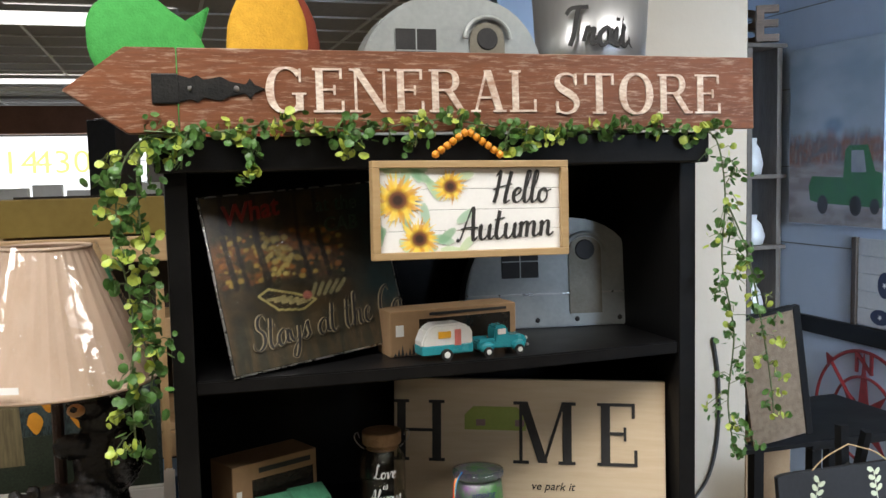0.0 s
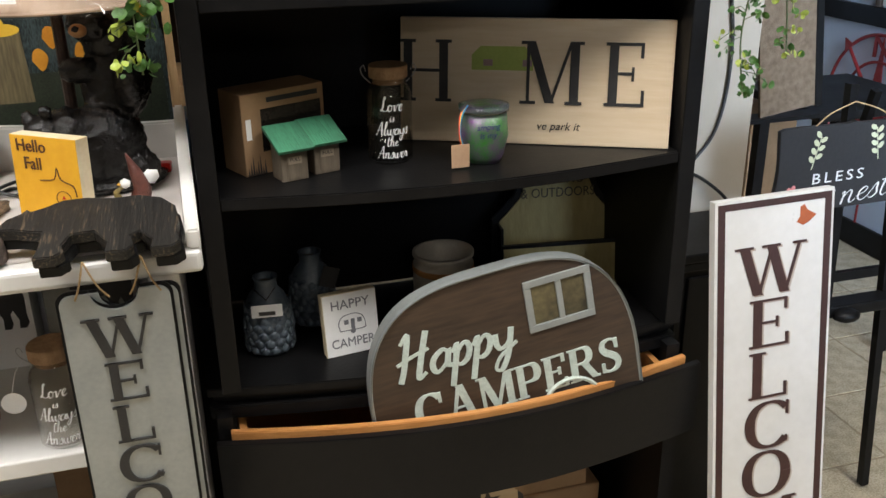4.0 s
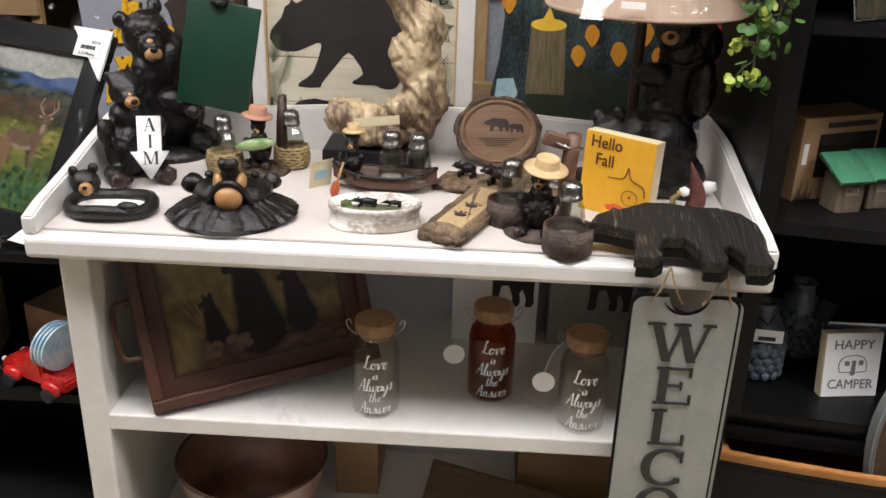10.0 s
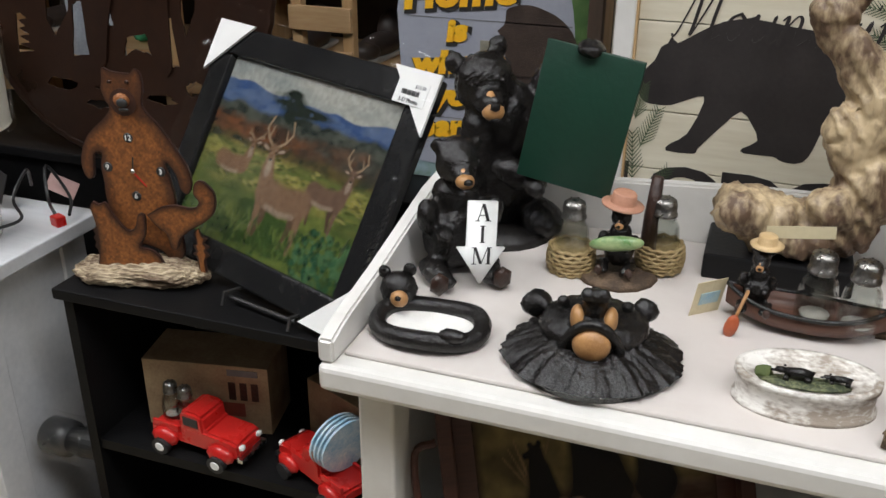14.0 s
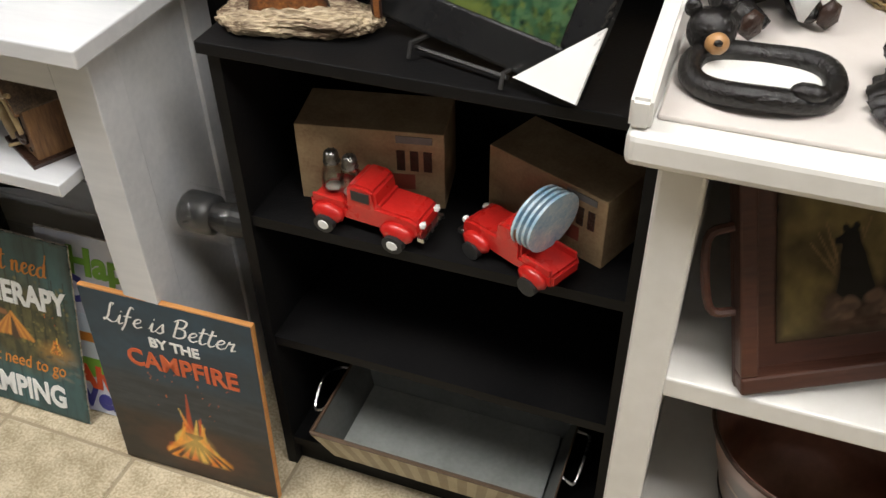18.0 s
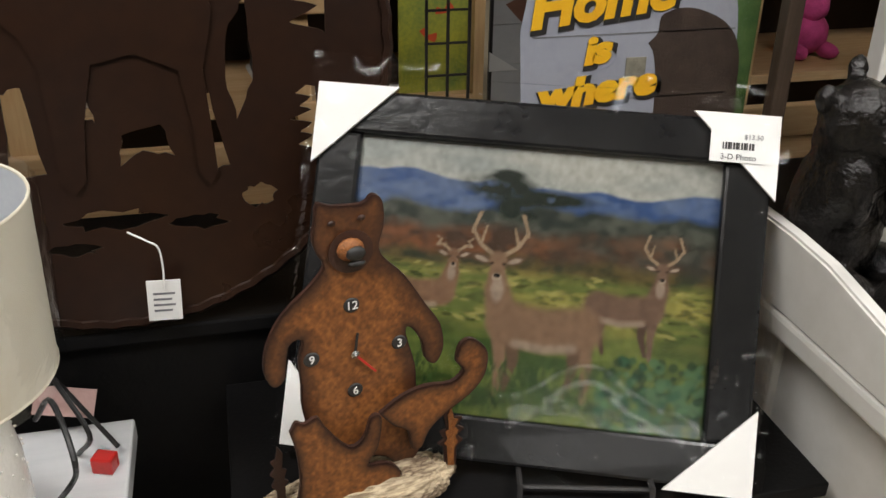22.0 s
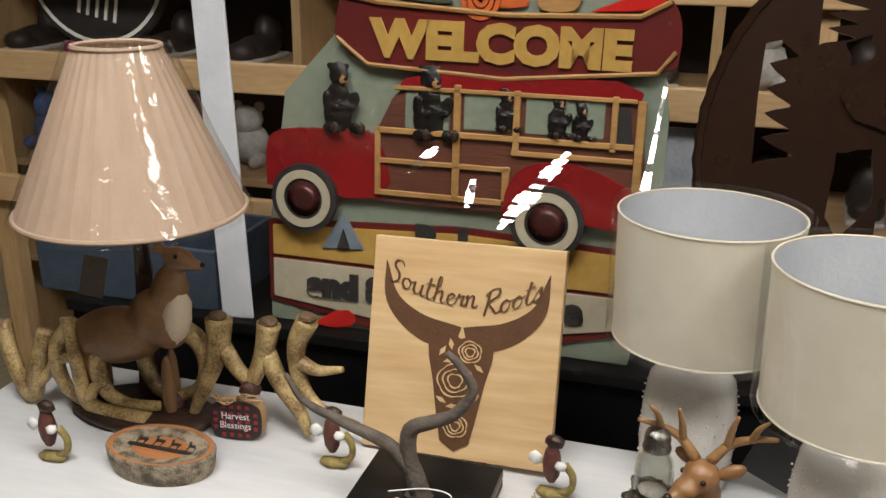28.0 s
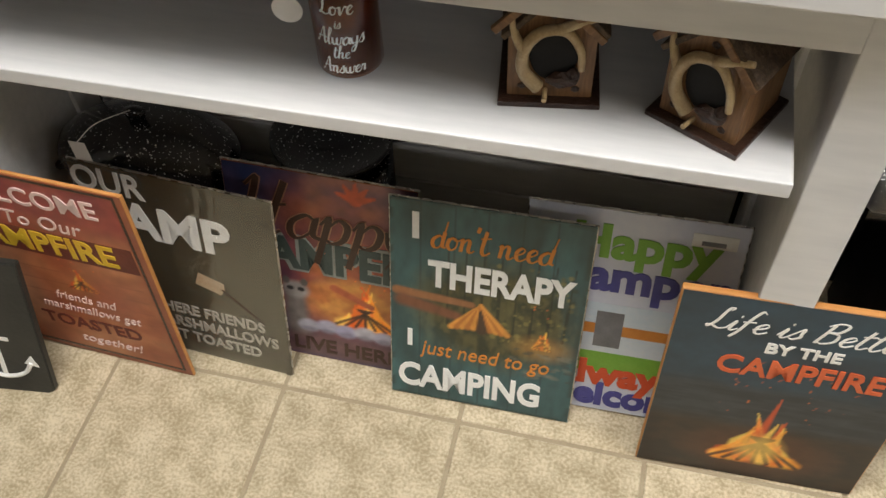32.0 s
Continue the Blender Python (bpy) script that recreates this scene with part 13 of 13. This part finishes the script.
vl = "trailing green plastic vine of small round leaves on the black hutch"
vine("leaf_garland", [(0.04, 1.285, 1.652), (-0.02, 1.275, 1.645), (-0.052, 1.268, 1.60), (-0.058, 1.262, 1.52), (-0.045, 1.262, 1.42), (-0.05, 1.262, 1.31), (-0.048, 1.262, 1.225)], vl, 1, 0.034, 0.008, yellow=0.35)
vine("leaf_garland", [(0.00, 1.283, 1.648), (-0.03, 1.278, 1.61), (-0.028, 1.270, 1.50), (-0.02, 1.268, 1.38), (-0.034, 1.266, 1.27)], vl, 2, 0.026, 0.011, yellow=0.2)
vine("leaf_garland", [(0.80, 1.282, 1.652), (0.835, 1.275, 1.635), (0.845, 1.265, 1.55), (0.838, 1.262, 1.44), (0.86, 1.262, 1.33), (0.85, 1.262, 1.22), (0.862, 1.262, 1.135)], vl, 3, 0.045, 0.010, 0.0062, 0.25)
vine("leaf_garland", [(0.845, 1.262, 1.54), (0.88, 1.258, 1.46), (0.905, 1.258, 1.36), (0.925, 1.258, 1.26), (0.935, 1.258, 1.18)], vl, 4, 0.028, 0.013, 0.0062, 0.5)
vine("leaf_garland", [(-0.02, 1.272, 1.655), (0.06, 1.270, 1.652), (0.16, 1.266, 1.664), (0.27, 1.268, 1.655), (0.38, 1.266, 1.668), (0.48, 1.268, 1.655), (0.60, 1.268, 1.652), (0.72, 1.270, 1.653), (0.83, 1.272, 1.650)], vl, 5, 0.020, 0.010, 0.0072, 0.45, 0.4)
for k, (x, zb) in enumerate(((0.024, 1.605), (0.112, 1.585), (0.245, 1.615), (0.34, 1.63), (0.475, 1.622), (0.505, 1.625), (0.56, 1.635))):
    vine("leaf_garland", [(x + 0.012, 1.266, 1.655), (x + 0.004, 1.262, (1.655 + zb) / 2 + 0.004), (x, 1.260, zb)], "short drooping sprig of small green leaves on the black hutch", 20 + k, 0.013, 0.009, 0.0075, 0.55)

# ---- beside the hutch: black unit, easel with the nest sign ----
un = thing("black_cabinet", pose(0.935, 1.50, 0), "low black wooden cabinet beside the hutch", "cabinet")
part("body", bx(0.0, 0.012, 0, 0.27, 0.225, 0.715), BLACK, un)
part("top_board", bx(-0.01, 0, 0.715, 0.28, 0.225, 0.735, 0.004), BLACK, un)
part("moulding", bx(-0.005, 0.004, 0.695, 0.275, 0.225, 0.715, 0.003), BLACK, un)
part("door", bx(0.02, 0.004, 0.05, 0.25, 0.012, 0.68, 0.002), BLACK, un)
cbl = thing("wall_cable", pose(0, 0, 0), "black cable running down the beige pillar", "cable")
part("cable", tube(curve([(1.135, 1.733, 1.22), (1.150, 1.733, 1.12), (1.148, 1.733, 1.00), (1.125, 1.733, 0.91), (1.075, 1.733, 0.845), (1.045, 1.71, 0.80), (1.05, 1.68, 0.738)], 6), 0.004, 6), CABLE, cbl)
part("cable", tube(curve([(1.05, 1.735, 0.838), (1.10, 1.725, 0.815), (1.15, 1.71, 0.775), (1.17, 1.68, 0.739)], 6), 0.004, 6), CABLE, cbl)

es = thing("sign_easel", pose(1.32, 1.56, 0), "black wooden easel holding a hanging sign", "easel")
part("leg", tube([(0.035, -0.02, 0.01), (0.035, 0.03, 1.04)], 0.014, 4), BLACK, es)
part("leg", tube([(0.22, -0.02, 0.01), (0.17, 0.03, 1.04)], 0.014, 4), BLACK, es)
part("rest_bar", bx(-0.02, -0.04, 0.520, 0.30, 0.01, 0.548, 0.004), BLACK, es)
part("knob", blob([((0.05, -0.05, 0.53), (0.035, 0.025, 0.016))], 2), BLACK, es, smooth=True)
part("back_leg", tube([(0.10, 0.03, 1.02), (0.12, 0.30, 0.01)], 0.012, 4), BLACK, es)
ns = thing("nest_sign", pose(1.333, 1.535, 0.878), "black hanging sign lettered BLESS nest with white sprigs", "sign")
part("board", slab(smooth_outline([(-0.178, 0.075), (-0.165, 0.092), (-0.02, 0.092), (0.0, 0.098), (0.02, 0.092), (0.165, 0.092), (0.178, 0.075), (0.172, 0.0), (0.178, -0.075), (0.165, -0.092), (-0.165, -0.092), (-0.178, -0.075), (-0.172, 0.0)], 3), 0.012, 0.001), M("chalkboard_black", (0.012, 0.012, 0.013), (0.02, 0.02, 0.021), 12, 0.6, 0, 0.1), ns)
words("lettering", "BLESS", 0.024, WHITE_INK, ns, pose(-0.025, -0.0014, -0.022, 0, -1, 0), "white printed lettering", wide=1.25, space=1.35, depth=0.0003)
script("nest", 0.062, WHITE_INK, ns, pose(0.045, -0.0014, -0.062, 0, -6, 0), 0.07, 0.3, 1.25, depth=0.0003)
words("lettering", "this", 0.016, WHITE_INK, ns, pose(-0.045, -0.0014, -0.056, 0, -4, 0), wide=1.2, shear=0.3, depth=0.0003)
CREAMP = M("cream_leaf_print", (0.62, 0.64, 0.44), (0.55, 0.57, 0.38), 30, 0.6)
for sx, sz, s in ((-0.095, 0.0, 1), (0.07, 0.008, -1)):
    o = [bx(-0.0009, -0.002, 0, 0.0009, -0.0012, 0.072)]
    for k in range(7):
        a = 48 if k % 2 else -48
        o.append(moved(slab(oval(0.0085, 0.0052, 12, 0.011, 0), 0.0006, 0, -0.0022), pose(0, 0, 0.014 + 0.009 * k, 0, -90 + a, 0)))
    part("printed_sprig", join(*o), CREAMP, ns, "cream leafy sprig", m=pose(sx, 0, sz, 0, s * 12, 0))
for x, z, c in ((-0.135, -0.045, M("pink_flower_print", (0.70, 0.28, 0.26), (0.60, 0.2, 0.2), 30, 0.5)), (0.125, -0.004, M("mauve_flower_print", (0.50, 0.40, 0.46), (0.42, 0.32, 0.4), 30, 0.5))):
    for k in range(5):
        part("printed_petal", moved(slab(oval(0.0065, 0.005, 12, 0.0085, 0), 0.0006, 0, -0.0020), pose(x, 0, z, 0, 72 * k, 0)), c, ns)
for x in (-0.10, 0.10):
    part("twine", tube(curve([(x, 0.002, 0.088), (x * 0.6, 0.006, 0.115), (0.0, 0.010, 0.135)], 4), 0.0016, 5), TWINE, ns)

# ---- chair with a leaning panel, cartons ----
ch = thing("black_chair", pose(1.70, 2.10, 0), "black painted wooden chair against the blue wall corner", "chair")
for x, y in ((0.0, 0.0), (0.36, 0.0), (0.0, 0.36), (0.36, 0.36)):
    part("leg", bx(x, y, 0, x + 0.032, y + 0.032, 0.80, 0.003), BLACK, ch)
part("seat", bx(-0.015, -0.02, 0.80, 0.41, 0.40, 0.828, 0.006), BLACK, ch)
part("rail", bx(0.032, 0.004, 0.28, 0.36, 0.022, 0.31), BLACK, ch)
pn = thing("cork_panel", pose(1.505, 2.02, 0.0), "brown cork panel with a black edge leaning on the chair", "panel")
pn.matrix_basis = pose(1.50, 2.085, 0.829, 0, 0, 0)
part("board", bx(0.0, 0.004, 0.0, 0.17, 0.014, 0.35), M("aged_cork", (0.19, 0.135, 0.085), (0.11, 0.075, 0.045), 60, 0.8, 0, 0.4, 220), pn, m=pose(0.0, 0, 0, 0, -8, 0))
part("edge", bx(0.17, 0.0, -0.005, 0.192, 0.02, 0.36, 0.002), BLACK, pn, m=pose(0, 0, 0, 0, -8, 0))
part("edge", bx(-0.005, 0.0, 0.35, 0.17, 0.02, 0.362, 0.002), BLACK, pn, m=pose(0, 0, 0, 0, -8, 0))
part("ledge", bx(-0.05, -0.01, -0.012, 0.21, 0.05, 0.0), BLACK, pn)
part("ledge_leg", bx(0.0, 0.0, -0.829, 0.03, 0.03, -0.012), BLACK, pn)
carton(1.60, 2.30, 0.0, 1.86, 2.58, 0.40, "plain brown cardboard carton under the chair")
carton(1.64, 2.32, 0.40, 1.80, 2.56, 0.77, "open brown cardboard carton on another carton")

MATS_FILM = film("poster_film", 0.05, rough=0.06, crease=0.8, edge=0.3)
# ---- blue wall: truck poster, rail, paw picture, compass, rustic shelf ----
WX = 2.598
bw = thing("truck_poster", pose(WX, 3.335, 1.34, 0, 0, -90), "green pickup truck canvas print wrapped in clear film", "poster")
part("canvas", bx(0.0, -0.026, 0, 0.54, -0.002, 0.73, 0.004), M("snowy_sky_print", (0.50, 0.57, 0.66), (0.38, 0.46, 0.56), 5, 0.5), bw)
pa = Paint(0.004, 0.004, 0.536, 0.726, 0.006, 61)
pa.wash((0.46, 0.53, 0.60), (0.34, 0.42, 0.50), 0.20, 0.10)
pa.put(pa.oval(0.27, 0.40, 0.05, 0.03, 0.8), (0.16, 0.26, 0.42), 0.7)
pa.wash((0.30, 0.13, 0.085), (0.17, 0.16, 0.17), 0.05, 0.03, pa.under(0.360, 0.030, 0.06, 0.05))
pa.dabs(90, 0.01, 0.53, 0.25, 0.37, 0.004, 0.020, ((0.33, 0.14, 0.09), (0.13, 0.12, 0.13), (0.40, 0.34, 0.33)), 0.5, 15)
pa.wash((0.50, 0.47, 0.48), (0.34, 0.29, 0.29), 0.10, 0.03, pa.under(0.245, 0.012, 0.10, 0.04))
pa.wash((0.36, 0.33, 0.32), (0.22, 0.19, 0.18), 0.06, 0.03, pa.under(0.06, 0.012, 0.10, 0.04))
pa.show("print", bw, -0.0275, 0.5, "snowy autumn street print")
GTR = M("green_truck_print", (0.035, 0.20, 0.055), (0.02, 0.13, 0.035), 20, 0.4)
part("printed_truck", slab([(0.14, 0.10), (0.13, 0.16), (0.15, 0.20), (0.33, 0.195), (0.34, 0.30), (0.36, 0.32), (0.46, 0.32), (0.50, 0.22), (0.536, 0.21), (0.536, 0.08), (0.20, 0.09)], 0.0006, 0, -0.0295), GTR, bw, "green pickup truck")
for x, r in ((0.215, 0.038), (0.40, 0.040), (0.50, 0.03)):
    part("printed_wheel", slab(oval(r * 0.8, r, 20, x, 0.085), 0.0006, 0, -0.0302), INK, bw)
part("printed_window", slab([(0.375, 0.215), (0.375, 0.300), (0.44, 0.300), (0.455, 0.215)], 0.0005, 0, -0.0305), MATS["pale_grey_print"], bw)
f2 = bmesh.new()
r2 = [[f2.verts.new((-0.006 + 0.552 * i / 26, -0.036 + 0.008 * noise.noise((i * 0.5 + j * 0.5, j * 0.3 - i * 0.2, 6)), -0.008 + 0.75 * j / 30)) for i in range(27)] for j in range(31)]
for a, b in zip(r2, r2[1:]):
    for k in range(26):
        f2.faces.new((a[k], a[k + 1], b[k + 1], b[k]))
part("film", f2, MATS_FILM, bw, "clear plastic wrapping", smooth=True)
single("chair_rail", bx(2.575, 1.92, 0.885, 2.5985, 3.98, 0.955, 0.003), BLACK, Matrix(), "black painted chair rail along the blue wall", "trim", kind="structure")
single("baseboard", bx(2.582, 1.92, 0.0, 2.5985, 3.98, 0.10, 0.003), BLACK, Matrix(), "black painted baseboard along the blue wall", "trim", kind="structure")
for k, z in enumerate((1.25, 1.58, 1.91, 2.24, 2.57)):
    single("trim_%d" % (k + 1), bx(2.5965, 1.92, z, 2.5995, 3.98, z + 0.004), GREY_INK, Matrix(), "thin grey joint between pale blue wall boards", "trim", kind="structure")
pw = thing("paw_picture", pose(WX, 2.965, 0.957, 0, 0, -90), "white plank picture with starred navy paw prints", "picture")
for k in range(5):
    part("plank", bx(0.03, -0.012, 0.004 + 0.068 * k, 0.42, -0.002, 0.070 + 0.068 * k, 0.001, 1), MATS["white_map_planks"], pw)
part("post", bx(0.0, -0.020, 0, 0.026, -0.001, 0.345, 0.002), MATS["dark_brown_stain"], pw)
NAVY = M("navy_print", (0.02, 0.03, 0.07), (0.035, 0.045, 0.10), 30, 0.5)
for x, z, rx, rz in ((0.17, 0.17, 0.035, 0.05), (0.15, 0.045, 0.05, 0.03), (0.26, 0.09, 0.06, 0.055), (0.25, 0.22, 0.035, 0.05), (0.34, 0.20, 0.035, 0.05)):
    part("printed_paw", slab(oval(rx, rz, 22, x, z), 0.0008, 0, -0.0135), NAVY, pw)
    part("printed_star", slab([(x + 0.012 * (1 if k % 2 else 0.42) * math.sin(math.pi * k / 5), z + 0.012 * (1 if k % 2 else 0.42) * math.cos(math.pi * k / 5)) for k in range(10)], 0.0005, 0, -0.0145), WHITE_INK, pw)
cp = thing("compass_rose", pose(WX - 0.004, 2.89, 0.585, 0, 0, -90), "red metal compass rose with a letter N leaning on the wall", "wall decor")
RUSTR = M("worn_red_metal", (0.26, 0.020, 0.022), (0.17, 0.016, 0.018), 30, 0.45, 0.2, 0.3)
for r, th in ((0.272, 0.010), (0.17, 0.009)):
    part("ring", tube([(r * math.cos(2 * math.pi * k / 64), -0.01, r * math.sin(2 * math.pi * k / 64)) for k in range(65)], th * 0.7, 6, False), RUSTR, cp)
for k in range(8):
    l = 0.265 if k % 2 == 0 else 0.17
    part("point", slab([(-0.030, 0.04), (0.0, l), (0.030, 0.04), (0, 0)], 0.004, 0, -0.014 - 0.0005 * (k % 2)), RUSTR, cp, m=pose(0, 0, 0, 0, 45 * k, 0))
part("needle", tube([(0.03, -0.02, -0.03), (-0.17, -0.02, 0.20)], 0.007, 6), RUSTR, cp)
part("needle_tip", slab([(-0.20, 0.235), (-0.19, 0.18), (-0.15, 0.215)], 0.006, 0, -0.024), RUSTR, cp)
words("letter", "N", 0.088, RUSTR, cp, pose(0.0, -0.012, 0.222), bold=0.0, depth=0.004, wide=1.2)
part("stand_wire", tube([(0, -0.004, -0.272), (0, -0.006, -0.585)], 0.005, 6), RUSTR, cp)
rsf = thing("rustic_shelf", pose(2.41, 3.40, 0), "narrow weathered wood shelf in the blue corner", "shelf")
GREYW = wood("weathered_grey_wood", (0.17, 0.14, 0.11), (0.09, 0.07, 0.055), 5, "z")
for x in (0.0, 0.15):
    part("side", bx(x, 0, 0, x + 0.025, 0.30, 2.09, 0.002), GREYW, rsf)
for z in (0.55, 0.912, 1.224, 1.531, 2.09):
    part("shelf", bx(-0.02, -0.02, z, 0.185, 0.30, z + 0.018, 0.002), GREYW, rsf)
for z, hh, r in ((1.549, 0.16, 0.045), (1.242, 0.13, 0.055), (1.242, 0.09, 0.04), (0.930, 0.15, 0.05), (0.568, 0.14, 0.05)):
    single("white_ornament", lathe([(0, 0), (r * 0.8, 0), (r, hh * 0.3), (r * 0.7, hh * 0.7), (r * 0.35, hh * 0.85), (r * 0.4, hh), (0, hh)], 20), WHITE, pose(2.487, 3.47 + (0.12 if hh == 0.09 else 0), z), "white ceramic ornament on the rustic shelf", "ornament", "white ornaments", smooth=True)
for ch_, y in (("B", 3.52), ("E", 3.40)):
    q = words("wooden_letter", ch_, 0.15, wood("reclaimed_wood", (0.20, 0.12, 0.07), (0.08, 0.05, 0.03), 6), None, pose(2.50, y, 2.108 + 0.075, 0, 0, -30), bold=0.006, depth=0.02)
    tagged(q, "reclaimed wooden letter on top of the rustic shelf", "letter", "wooden letters")

# ---- shop behind: ceiling grid and light panels, beam, window ----
GRIDW = M("white_ceiling_grid", (0.78, 0.78, 0.76), (0.70, 0.70, 0.68), 30, 0.5)
single("ceiling_grid", join(*[bx(-12, -8 + 0.61 * k - 0.012, 2.708, 8, -8 + 0.61 * k + 0.012, 2.721) for k in range(39)] + [bx(-11.9 + 1.22 * k - 0.012, -8, 2.7085, -11.9 + 1.22 * k + 0.012, 15.9, 2.7205) for k in range(17)]), GRIDW, Matrix(), "white metal grid of the suspended ceiling", "ceiling", kind="structure")
PANEL = glow("light_diffuser", (1.0, 0.97, 0.92), 3.2)
for lx, ly in LAMPS:
    lt = thing("ceiling_light", pose(lx, ly, 2.662), "lit fluorescent ceiling panel with a white frame", "ceiling light", "ceiling lights")
    part("diffuser", bx(-0.58, -0.28, 0.012, 0.58, 0.28, 0.02), PANEL, lt)
    for q in ((-0.61, -0.305, 0.61, -0.28), (-0.61, 0.28, 0.61, 0.305), (-0.61, -0.28, -0.58, 0.28), (0.58, -0.28, 0.61, 0.28)):
        part("frame_bar", bx(q[0], q[1], 0.008, q[2], q[3], 0.046), GRIDW, lt)
single("beam", bx(-12, 13.6, 2.22, 3, 13.9, 2.60, 0.01), M("brown_beam_paint", (0.20, 0.085, 0.045), (0.15, 0.06, 0.03), 4, 0.6), Matrix(), "brown painted beam above the shop window", "beam", kind="structure")
single("window_1", bx(-6, 14.0, 1.35, -0.2, 14.05, 2.20), glow("bright_daylight", (0.95, 0.97, 1.0), 2.2), Matrix(), "bright far shop window with daylight behind", "window", kind="structure")
# emission stands in for window light passing through the yellow numerals
LITNUM = glow("backlit_yellow_film", (0.93, 0.90, 0.30), 1.5)
for body, x in (("014", -2.0), ("430", -1.32)):
    nb = words("window_number", body, 0.34, LITNUM, None, pose(x, 13.96, 1.82), depth=0.01, wide=1.1)
    tagged(nb, "yellow numerals on the bright shop window", "sign", "window numerals")
pb = thing("display_post", pose(-0.28, 6.0, 0), "dark brown wooden display post with a black panel", "post")
part("post", bx(-0.10, 0, 0, 0.16, 0.06, 1.96, 0.004), MATS["dark_brown_stain"], pb)
part("panel", bx(-0.14, -0.01, 1.46, 0.02, -0.002, 1.95, 0.003), INK, pb)
# goods on the far counter under the window
fc = thing("far_counter", pose(-6, 13.0, 0), "long beige counter under the far window", "counter")
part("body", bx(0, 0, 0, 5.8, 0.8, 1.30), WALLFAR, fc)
part("top_board", bx(-0.02, -0.03, 1.30, 5.82, 0.82, 1.345, 0.005), GRIDW, fc)
for k in range(6):
    single("paper_ream", bx(-0.18, -0.14, 0, 0.18, 0.14, 0.10 + 0.04 * (k % 3), 0.004), PAPER, pose(-2.3 + 0.42 * k, 13.3, 1.345), "white paper stack on the far counter", "paper", "paper stacks")
# ---- floor tiles, last ----
near = mesh_of("floor_tile", tile_bm(0, 0, TP), TILE)
far = bmesh.new()
for i in range(-12, 18):
    for j in range(-7, 9):
        x, y = TX + TP * i, TY + TP * j
        if -3.5 < x < 2.3 and 0.1 < y < 3.2 and (y < 1.9 or x > 0.6):
            part("floor_tile", near, TILE, floor, m=Matrix.Translation((x, y, 0)))
